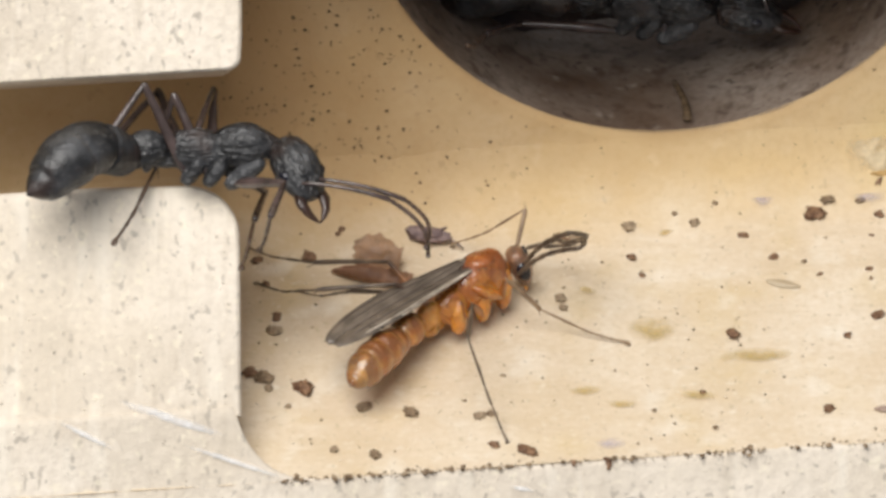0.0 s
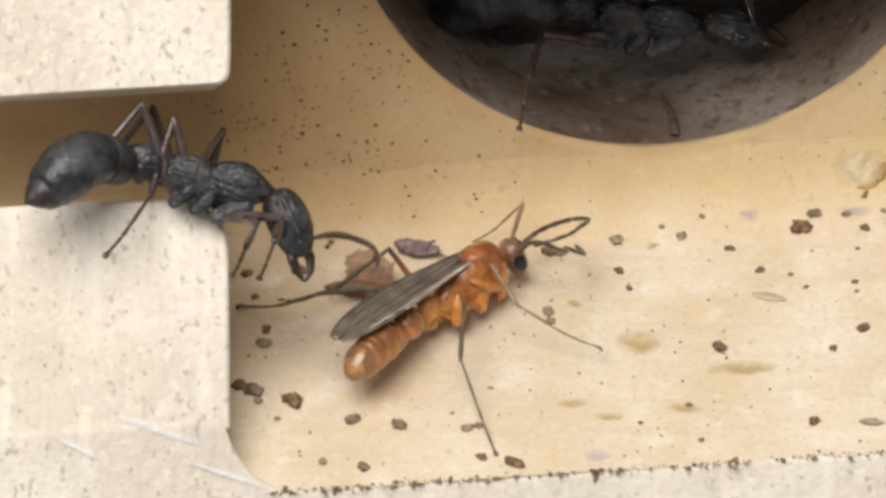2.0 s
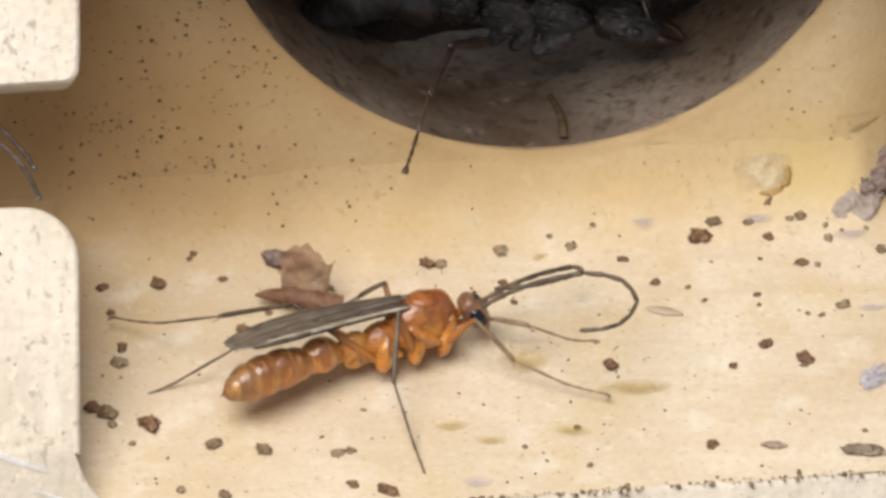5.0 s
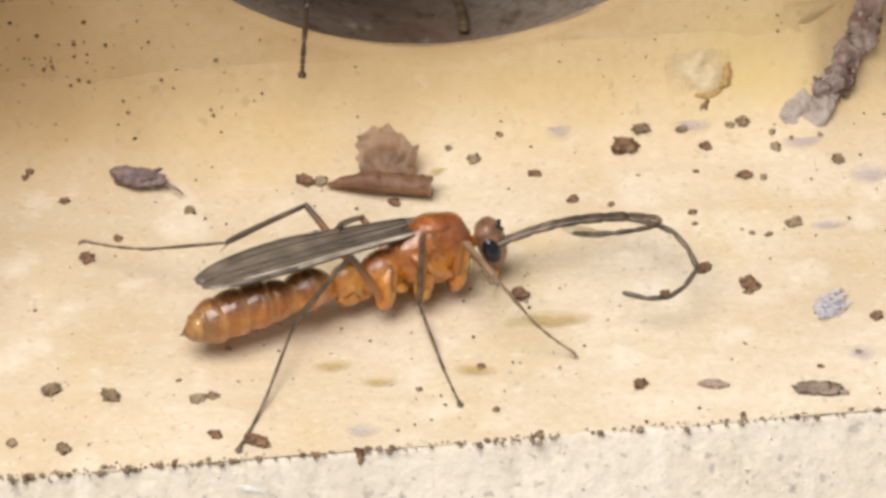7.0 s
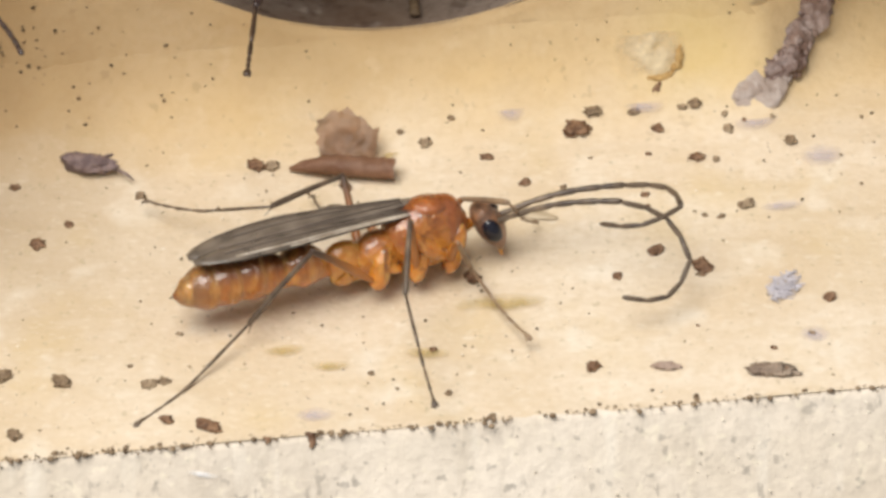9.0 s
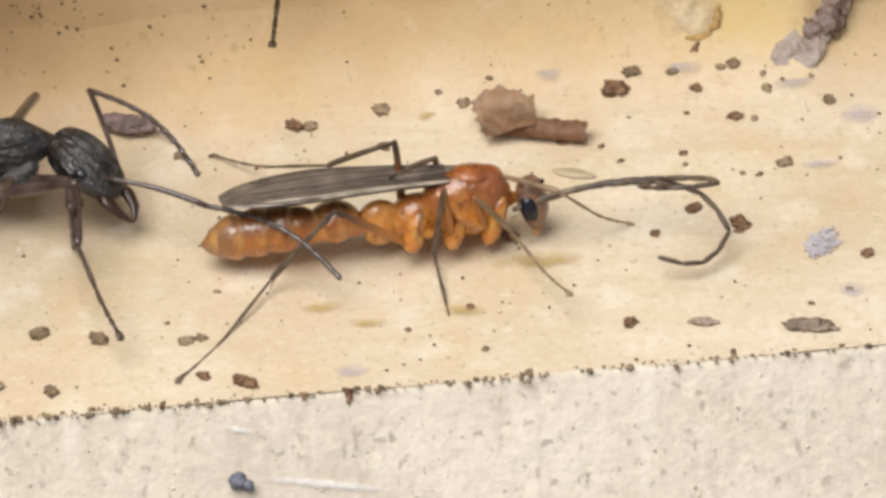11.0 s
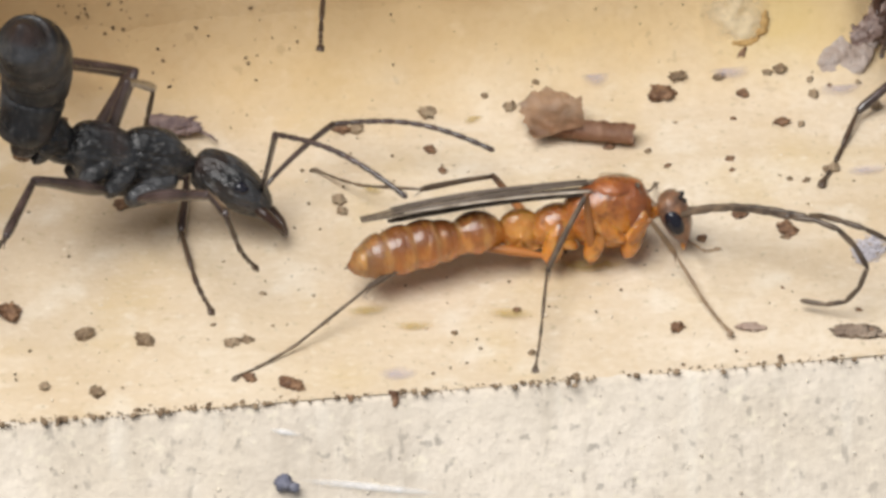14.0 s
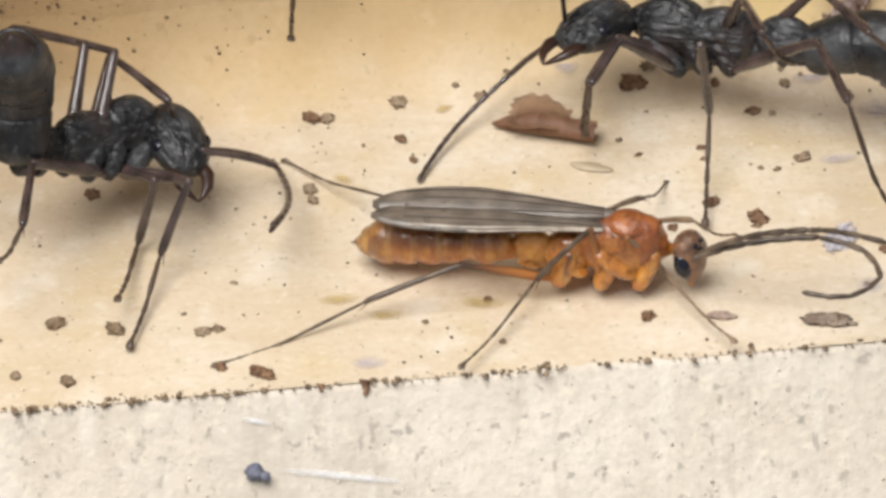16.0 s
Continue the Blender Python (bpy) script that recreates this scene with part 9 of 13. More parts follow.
    walk(male["antenna_tip_l"], [
        (0, at(1.95, 0, 0, 0, 36.4, 0)), (0.5, at(1.95, 0, 0, 0, 52.0, 0)), (1, at(1.95, 0, 0, 0, 56.7, 0)),
        (1.5, at(1.95, 0, 0, 0, 50.3, 0)), (2, at(1.95, 0, 0, 0, 53.9, 0)), (2.5, at(1.95, 0, 0, 0, 6.9, 0)),
        (2.733, at(1.95, 0, 0, 0, 74.8, 0)), (3, at(1.95, 0, 0, 0, 151.2, 0)), (3.5, at(1.95, 0, 0, 0, 127.5, 0)),
        (3.733, at(1.95, 0, 0, 0, 71.8, 0)), (4, at(1.95, 0, 0, 0, 10.7, 0)), (4.2, at(1.95, 0, 0, 0, 25.5, 0)),
        (4.9, at(1.95, 0, 0, 0, 62.0, 0)), (5.6, at(1.95, 0, 0, 0, 111.6, 0)), (6.3, at(1.95, 0, 0, 0, 148.0, 0)),
        (6.4, at(1.95, 0, 0, 0, 129.8, 0)), (6.5, at(1.95, 0, 0, 0, 109.6, 0)), (7, at(1.95, 0, 0, 0, 107.2, 0)),
        (7.5, at(1.95, 0, 0, 0, 114.2, 0)), (8, at(1.95, 0, 0, 0, 112.5, 0)), (8.5, at(1.95, 0, 0, 0, 100.5, 0)),
        (8.7, at(1.95, 0, 0, 0, 124.0, 0)), (9.4, at(1.95, 0, 0, 0, 129.3, 0)), (10.1, at(1.95, 0, 0, 0, 134.6, 0)),
        (10.8, at(1.95, 0, 0, 0, 139.9, 0)), (11, at(1.95, 0, 0, 0, 143.8, 0)), (11.5, at(1.95, 0, 0, 0, 160.2, 0)),
        (12, at(1.95, 0, 0, 0, 162.8, 0)), (12.267, at(1.95, 0, 0, 0, 136.3, 0)), (12.5, at(1.95, 0, 0, 0, 112.8, 0)),
        (13, at(1.95, 0, 0, 0, 111.0, 0)), (13.133, at(1.95, 0, 0, 0, 131.8, 0)), (13.3, at(1.95, 0, 0, 0, 157.9, 0)),
        (13.5, at(1.95, 0, 0, 0, 158.5, 0)), (13.733, at(1.95, 0, 0, 0, 142.0, 0)), (14, at(1.95, 0, 0, 0, 122.3, 0)),
        (14.267, at(1.95, 0, 0, 0, 137.7, 0)), (14.5, at(1.95, 0, 0, 0, 150.3, 0)), (15, at(1.95, 0, 0, 0, 151.4, 0)),
        (15.3, at(1.95, 0, 0, 0, 132.8, 0)), (15.4, at(1.95, 0, 0, 0, 168.7, 0)), (15.5, at(1.95, 0, 0, 0, 112.3, 0)),
        (16, at(1.95, 0, 0, 0, 89.6, 0)),
    ])
    walk(worker["root"], [
        (0, at(-7.42, -4.1, 4.7, -18.0, 0.4, 1.5)), (0.5, at(-7.46, -4.1, 4.69, -18.0, 0.9, 1.1)), (1, at(-7.69, -4.12, 4.68, -18.0, 3.9, -1.4)),
        (1.5, at(-7.76, -4.11, 4.68, -18.1, 8.5, -5.3)), (2, at(-7.71, -4.13, 4.63, -18.2, 12.2, -8.5)), (2.5, at(-7.78, -4.12, 4.65, -18.2, 11.5, -7.9)),
        (3, at(-9.0, -3.66, 5.21, -17.9, -1.8, 3.4)), (3.5, at(-9.32, -1.22, 4.42, -17.6, -16.7, -58.2)), (4, at(-12.43, -1.92, 4.79, -17.7, -11.0, -36.6)),
        (4.2, at(-13.89, -2.41, 5.19, -17.9, -4.7, -19.1)), (6.3, at(-14.66, -3.17, 4.14, -18.0, 1.5, 0.7)), (6.5, at(-14.42, -3.24, 4.35, -18.0, 1.6, 0.6)),
        (7, at(-13.66, -3.43, 4.98, -18.0, 1.8, 0.4)), (7.5, at(-12.68, -3.62, 5.63, -18.0, 2.0, 0.2)), (8, at(-11.52, -3.78, 6.17, -18.0, 2.1, 0.1)),
        (8.5, at(-10.24, -3.86, 6.49, -18.0, 2.2, 0)), (8.7, at(-9.7, -3.87, 6.52, -18.0, 2.2, 0)), (10.8, at(-5.0, -3.33, -0.07, -18.0, 1.6, 8.4)),
        (11, at(-4.83, -3.27, -0.07, -18.0, 1.7, 9.5)), (11.5, at(-4.68, -3.14, -0.06, -18.0, 1.7, 11.1)), (12, at(-4.84, -3.0, -0.06, -18.0, 1.8, 17.9)),
        (12.5, at(-4.61, -3.17, -0.06, -18.0, 1.7, 17.3)), (13, at(-4.68, -3.1, -0.06, -18.0, 1.7, 12.7)), (13.3, at(-4.35, -3.65, 0.67, -18.3, 15.7, 15.6)),
        (13.5, at(-4.25, -4.07, 0.88, -18.3, 17.6, 18.7)), (14, at(-3.06, -4.56, 1.36, -18.6, 26.7, 16.5)), (14.5, at(-2.55, -4.83, 1.36, -18.6, 26.8, 16.4)),
        (15, at(-2.2, -4.71, 1.36, -18.6, 26.7, 16.5)), (15.3, at(-2.0, -4.52, 1.36, -18.6, 26.7, 16.2)), (15.5, at(-2.4, -3.83, 1.36, -18.6, 26.7, 16.1)),
        (16, at(-2.1, -4.41, 0.82, -18.3, 17.2, 41.5)),
    ])
    walk(worker["head"], [
        (0, at(3.05, 0, 1.95, 0, 31.6, -59.6)), (0.5, at(3.05, 0, 1.95, 0, 32.6, -58.8)), (1, at(3.05, 0, 1.95, 0, 35.9, -59.0)),
        (1.5, at(3.05, 0, 1.95, 0, 45.9, -31.6)), (2, at(3.05, 0, 1.95, 0, 39.5, -35.6)), (2.5, at(3.05, 0, 1.95, 0, 42.1, -28.0)),
        (3, at(3.05, 0, 1.95, 0, 18.0, -52.2)), (3.5, at(3.05, 0, 1.95, 0, 19.5, -22.9)), (4, at(3.05, 0, 1.95, 0, 22.3, -44.2)),
        (10.8, at(3.05, 0, 1.95, 0, 28.5, -40.0)), (11, at(3.05, 0, 1.95, 0, 29.7, -45.1)), (11.5, at(3.05, 0, 1.95, 0, 14.4, -62.3)),
        (12, at(3.05, 0, 1.95, 0, 5.7, -65.3)), (12.5, at(3.05, 0, 1.95, 0, 45.2, -39.0)), (13, at(3.05, 0, 1.95, 0, 44.8, -35.0)),
        (13.3, at(3.05, 0, 1.95, 0, 29.2, -31.9)), (13.5, at(3.05, 0, 1.95, 0, 28.0, -34.1)), (14, at(3.05, 0, 1.95, 0, 12.2, -31.4)),
        (14.5, at(3.05, 0, 1.95, 0, 9.4, -37.7)), (15, at(3.05, 0, 1.95, 0, 12.8, -31.6)), (15.3, at(3.05, 0, 1.95, 0, 11.7, -31.2)),
        (15.5, at(3.05, 0, 1.95, 0, 15.2, -31.7)), (16, at(3.05, 0, 1.95, 0, 28.3, -111.1)),
    ])
    walk(worker["gaster"], [
        (0, at(-1.1, 0, 1.58, 0, 11.8, 44.4)), (0.5, at(-1.1, 0, 1.58, 0, 9.8, 43.4)), (1, at(-1.1, 0, 1.58, 0, 0.2, 33.2)),
        (1.5, at(-1.1, 0, 1.58, 0, -6.9, 34.7)), (2, at(-1.1, 0, 1.58, 0, 3.4, 52.7)), (2.5, at(-1.1, 0, 1.58, 0, 4.7, 52.2)),
        (3, at(-1.1, 0, 1.58, 0, 16.4, 42.7)), (3.5, at(-1.1, 0, 1.58, 0, -12.3, 38.8)), (4, at(-1.1, 0, 1.58, 0, -1.7, 16.6)),
        (10.8, at(-1.1, 0, 1.58, 0, 45.2, 22.0)), (11, at(-1.1, 0, 1.58, 0, 44.5, 15.5)), (11.5, at(-1.1, 0, 1.58, 0, 44.5, 12.5)),
        (12, at(-1.1, 0, 1.58, 0, 43.2, 2.6)), (12.5, at(-1.1, 0, 1.58, 0, 47.2, 11.5)), (13, at(-1.1, 0, 1.58, 0, 49.1, 15.0)),
        (13.3, at(-1.1, 0, 1.58, 0, 50.0, 32.1)), (13.5, at(-1.1, 0, 1.58, 0, 75.2, 61.7)), (14, at(-1.1, 0, 1.58, 0, 61.1, 46.5)),
        (14.5, at(-1.1, 0, 1.58, 0, 61.2, 43.0)), (15, at(-1.1, 0, 1.58, 0, 56.0, 39.2)), (15.3, at(-1.1, 0, 1.58, 0, 45.3, 36.6)),
        (15.5, at(-1.1, 0, 1.58, 0, 47.8, 49.2)), (16, at(-1.1, 0, 1.58, 0, 69.2, 45.6)),
    ])
    walk(worker["femur_rf"], [
        (0, at(1.65, -0.4, 1.0, -2.8, -15.8, -47.2)), (0.5, at(1.65, -0.4, 1.0, -3.1, -16.1, -43.2)), (1, at(1.65, -0.4, 1.0, -4.0, -21.0, -49.5)),
        (1.5, at(1.65, -0.4, 1.0, -1.9, -20.0, -42.6)), (2, at(1.65, -0.4, 1.0, -0.9, -24.4, -27.8)), (2.5, at(1.65, -0.4, 1.0, -0.7, -23.4, -39.5)),
        (3, at(1.65, -0.4, 1.0, 1.7, -15.0, -63.6)), (3.267, at(1.65, -0.4, 1.0, 3.1, -9.3, -44.9)), (3.5, at(1.65, -0.4, 1.0, 5.6, -3.5, -29.2)),
        (3.733, at(1.65, -0.4, 1.0, -0.3, 8.7, -1.1)), (4, at(1.65, -0.4, 1.0, -32.3, 19.9, 33.8)), (10.8, at(1.65, -0.4, 1.0, -17.3, -14.6, -30.2)),
        (11, at(1.65, -0.4, 1.0, -15.5, -15.3, -41.3)), (11.5, at(1.65, -0.4, 1.0, -14.8, -15.4, -42.8)), (12, at(1.65, -0.4, 1.0, -13.4, -11.8, -47.9)),
        (12.5, at(1.65, -0.4, 1.0, -12.1, -15.3, -56.7)), (13, at(1.65, -0.4, 1.0, -11.6, -13.5, -56.7)), (13.133, at(1.65, -0.4, 1.0, -4.7, -19.2, -63.5)),
        (13.3, at(1.65, -0.4, 1.0, 1.7, -25.9, -72.8)), (13.4, at(1.65, -0.4, 1.0, -1.1, -16.0, -74.5)), (13.5, at(1.65, -0.4, 1.0, -4.2, -6.0, -76.1)),
        (13.733, at(1.65, -0.4, 1.0, 2.5, -13.9, -72.0)), (14, at(1.65, -0.4, 1.0, 11.3, -22.8, -66.8)), (14.267, at(1.65, -0.4, 1.0, -0.4, -19.6, -60.8)),
        (14.5, at(1.65, -0.4, 1.0, -9.7, -16.6, -55.8)), (15, at(1.65, -0.4, 1.0, -7.9, -11.3, -56.3)), (15.133, at(1.65, -0.4, 1.0, -4.6, -15.2, -56.7)),
        (15.3, at(1.65, -0.4, 1.0, -1.8, -20.1, -57.2)), (15.5, at(1.65, -0.4, 1.0, -7.7, -17.3, -62.1)), (16, at(1.65, -0.4, 1.0, -11.9, -3.9, -95.6)),
    ])
    walk(worker["tibia_rf"], [
        (0, at(3.09, -1.95, 1.6, -15.5, 10.1, -102.9)), (0.5, at(3.19, -1.85, 1.61, -16.2, 10.2, -105.0)), (1, at(2.98, -1.96, 1.79, -13.3, 6.1, -98.1)),
        (1.5, at(3.17, -1.8, 1.75, -10.6, 4.1, -90.2)), (2, at(3.42, -1.33, 1.91, -12.9, 1.6, -91.4)), (2.5, at(3.21, -1.68, 1.87, -12.0, 5.1, -93.5)),
        (3, at(2.6, -2.3, 1.57, -3.2, 19.2, -86.3)), (3.267, at(3.19, -1.93, 1.35, 2.4, 36.3, -47.8)), (3.5, at(3.57, -1.47, 1.13, 12.0, 38.4, -6.8)),
        (3.733, at(3.82, -0.44, 0.67, -0.4, 34.1, -5.8)), (4, at(3.37, 0.75, 0.25, -33.2, 29.2, -4.7)), (10.8, at(3.49, -1.47, 1.56, -9.6, 30.8, -97.2)),
        (11, at(3.24, -1.8, 1.58, -8.2, 30.3, -97.7)), (11.5, at(3.21, -1.84, 1.59, -8.8, 36.6, -101.8)), (12, at(3.09, -2.0, 1.45, -10.4, 45.5, -108.8)),
        (12.5, at(2.81, -2.17, 1.58, -7.2, 40.0, -107.8)), (13, at(2.82, -2.19, 1.51, -4.8, 30.3, -102.4)), (13.133, at(2.58, -2.26, 1.72, -9.8, 66.3, -82.1)),
        (13.3, at(2.24, -2.29, 1.96, 2.2, 58.6, 52.0)), (13.4, at(2.21, -2.44, 1.61, -5.1, 74.5, -68.1)), (13.5, at(2.17, -2.52, 1.23, -1.6, 36.7, -102.3)),
        (13.733, at(2.31, -2.43, 1.53, 2.7, 19.1, -101.8)), (14, at(2.45, -2.26, 1.85, 2.3, -1.1, -101.4)), (14.267, at(2.66, -2.21, 1.74, 1.1, 19.9, -99.8)),
        (14.5, at(2.84, -2.14, 1.63, -6.4, 38.2, -98.0)), (15, at(2.85, -2.2, 1.43, -4.6, 40.9, -89.5)), (15.133, at(2.81, -2.17, 1.58, -12.5, 62.5, -41.4)),
        (15.3, at(2.77, -2.14, 1.76, 4.0, 44.0, 36.1)), (15.5, at(2.63, -2.26, 1.65, 23.9, 68.6, 61.8)), (16, at(1.43, -2.58, 1.15, 21.5, 67.9, 125.5)),
    ])
    walk(worker["tarsus_rf"], [
        (0, at(1.75, 0, 0, -18.6, 54.7, -173.5)), (0.5, at(1.75, 0, 0, -19.9, 57.9, -171.9)), (1, at(1.75, 0, 0, -18.6, 56.4, -173.9)),
        (1.5, at(1.75, 0, 0, -18.7, 56.1, 168.8)), (2, at(1.75, 0, 0, -19.0, 47.6, 172.0)), (2.5, at(1.75, 0, 0, -17.3, 48.9, 173.9)),
        (3, at(1.75, 0, 0, -17.4, 67.2, 153.7)), (3.267, at(1.75, 0, 0, -58.9, 80.3, 106.8)), (3.5, at(1.75, 0, 0, -52.7, 76.4, 100.3)),
        (3.733, at(1.75, 0, 0, -7.1, 40.1, 4.1)), (4, at(1.75, 0, 0, 42.8, -5.8, -39.7)), (10.8, at(1.75, 0, 0, -2.3, 0.9, 19.3)),
        (11, at(1.75, 0, 0, -3.3, 0.6, 19.2)), (11.5, at(1.75, 0, 0, -5.7, -4.4, 19.6)), (12, at(1.75, 0, 0, -9.1, -10.7, 20.3)),
        (12.5, at(1.75, 0, 0, -9.7, -6.3, 20.9)), (13, at(1.75, 0, 0, -9.6, 2.8, 24.2)), (13.133, at(1.75, 0, 0, 8.6, -34.4, -3.7)),
        (13.3, at(1.75, 0, 0, 77.6, 51.9, -79.5)), (13.4, at(1.75, 0, 0, 21.7, -34.3, -16.3)), (13.5, at(1.75, 0, 0, -14.0, 8.9, 19.1)),
        (13.733, at(1.75, 0, 0, -31.7, 51.0, 59.4)), (14, at(1.75, 0, 0, 2.9, 31.0, 140.6)), (14.267, at(1.75, 0, 0, -29.8, 47.1, 57.1)),
        (14.5, at(1.75, 0, 0, -6.5, 2.8, 16.0)), (15, at(1.75, 0, 0, -9.0, -7.3, 16.8)), (15.133, at(1.75, 0, 0, 48.5, -13.0, -40.5)),
        (15.3, at(1.75, 0, 0, 48.5, 43.0, -104.1)), (15.5, at(1.75, 0, 0, 111.7, 65.4, -66.8)), (16, at(1.75, 0, 0, -81.4, 24.4, 50.7)),
    ])
    walk(worker["femur_lf"], [
        (0, at(1.65, 0.4, 1.0, -7.8, 32.9, 60.2)), (0.5, at(1.65, 0.4, 1.0, -8.1, 34.6, 60.1)), (0.733, at(1.65, 0.4, 1.0, -16.1, 33.0, 37.8)),
        (1, at(1.65, 0.4, 1.0, -22.9, 26.6, 14.3)), (1.5, at(1.65, 0.4, 1.0, -30.1, 19.9, -8.4)), (1.733, at(1.65, 0.4, 1.0, -21.7, 3.9, -31.5)),
        (2, at(1.65, 0.4, 1.0, -11.0, -15.2, -57.4)), (2.5, at(1.65, 0.4, 1.0, -9.6, -18.8, -56.0)), (2.733, at(1.65, 0.4, 1.0, -18.8, -2.6, -32.6)),
        (3, at(1.65, 0.4, 1.0, -28.0, 16.5, -6.1)), (3.267, at(1.65, 0.4, 1.0, -12.9, 3.8, -2.0)), (3.5, at(1.65, 0.4, 1.0, 11.4, -7.3, 1.5)),
        (3.733, at(1.65, 0.4, 1.0, 13.4, -9.9, 21.2)), (4, at(1.65, 0.4, 1.0, 11.2, -11.4, 44.1)), (10.8, at(1.65, 0.4, 1.0, 4.1, -18.0, -42.7)),
        (11, at(1.65, 0.4, 1.0, 1.2, -11.6, -46.8)), (11.5, at(1.65, 0.4, 1.0, 0.7, -28.0, -72.4)), (12, at(1.65, 0.4, 1.0, 1.8, -17.8, -65.9)),
        (12.5, at(1.65, 0.4, 1.0, -1.2, -26.5, -64.0)), (13, at(1.65, 0.4, 1.0, -0.1, -28.1, -61.4)), (13.133, at(1.65, 0.4, 1.0, -6.2, -19.6, -34.6)),
        (13.3, at(1.65, 0.4, 1.0, -22.0, -4.0, -4.7)), (13.4, at(1.65, 0.4, 1.0, -16.9, -12.2, -26.3)), (13.5, at(1.65, 0.4, 1.0, -7.4, -18.6, -49.0)),
        (13.733, at(1.65, 0.4, 1.0, -17.4, -18.6, -14.2)), (14, at(1.65, 0.4, 1.0, -16.3, -11.0, 24.8)), (14.5, at(1.65, 0.4, 1.0, -13.6, -6.8, 34.4)),
        (15, at(1.65, 0.4, 1.0, -12.0, -0.1, 36.3)), (15.3, at(1.65, 0.4, 1.0, -10.3, 2.6, 37.8)), (15.4, at(1.65, 0.4, 1.0, -14.7, -16.3, -21.0)),
        (15.5, at(1.65, 0.4, 1.0, 2.0, -18.5, -85.3)), (15.733, at(1.65, 0.4, 1.0, -4.3, -11.0, -93.2)), (16, at(1.65, 0.4, 1.0, -12.3, -2.3, -101.8)),
    ])
    walk(worker["tibia_lf"], [
        (0, at(2.57, 2.0, -0.2, -3.3, 5.0, -100.3)), (0.5, at(2.55, 1.97, -0.25, -3.5, 4.7, -99.8)), (0.733, at(3.11, 1.53, -0.2, -10.7, 4.6, -95.6)),
        (1, at(3.56, 0.88, 0.02, -17.4, 4.6, -90.9)), (1.5, at(3.7, 0.1, 0.25, -22.8, 8.5, -75.3)), (1.733, at(3.52, -0.75, 0.85, -49.2, 62.3, -63.8)),
        (2, at(2.79, -1.39, 1.58, 23.6, 48.1, 96.5)), (2.5, at(2.82, -1.33, 1.71, 19.2, 45.1, 97.7)), (2.733, at(3.5, -0.79, 1.1, 64.7, 101.8, 70.0)),
        (3, at(3.75, 0.18, 0.38, -20.0, 8.6, -87.7)), (3.267, at(3.84, 0.32, 0.85, -22.5, 15.8, -42.2)), (3.5, at(3.83, 0.46, 1.28, 9.1, 14.5, -2.5)),
        (3.733, at(3.67, 1.18, 1.38, 9.7, 20.9, 7.2)), (4, at(3.2, 1.9, 1.44, 9.6, 27.5, 19.3)), (10.8, at(3.19, -1.02, 1.68, -8.6, 15.1, -88.3)),
        (11, at(3.13, -1.17, 1.44, -12.4, 0.9, -95.0)), (11.5, at(2.24, -1.45, 2.03, -7.0, 4.9, -103.4)), (12, at(2.51, -1.51, 1.67, -8.1, 5.5, -101.4)),
        (12.5, at(2.51, -1.37, 1.98, -9.3, 14.2, -107.4)), (13, at(2.58, -1.3, 2.04, -9.8, 9.7, -103.7)), (13.133, at(3.36, -0.78, 1.74, -7.7, 18.8, -100.2)),
        (13.3, at(3.84, 0.22, 1.16, -13.9, 30.1, -95.3)), (13.4, at(3.58, -0.55, 1.47, -30.2, 57.4, -74.8)), (13.5, at(3.02, -1.17, 1.7, -16.8, 71.1, -5.7)),
        (13.733, at(3.67, -0.11, 1.7, -38.8, 63.0, -81.7)), (14, at(3.61, 1.31, 1.42, -6.8, 34.1, -107.5)), (14.5, at(3.45, 1.63, 1.26, -3.8, 28.6, -110.5)),
        (15, at(3.42, 1.7, 1.0, -4.4, 26.3, -111.6)), (15.3, at(3.39, 1.75, 0.9, -4.0, 30.0, -114.8)), (15.4, at(3.62, -0.36, 1.62, -66.2, 74.2, -94.1)),
        (15.5, at(1.82, -1.68, 1.7, 2.6, 58.2, 50.4)), (15.733, at(1.53, -1.76, 1.42, 14.3, 60.5, 62.0)), (16, at(1.2, -1.75, 1.09, 33.6, 61.8, 76.9)),
    ])
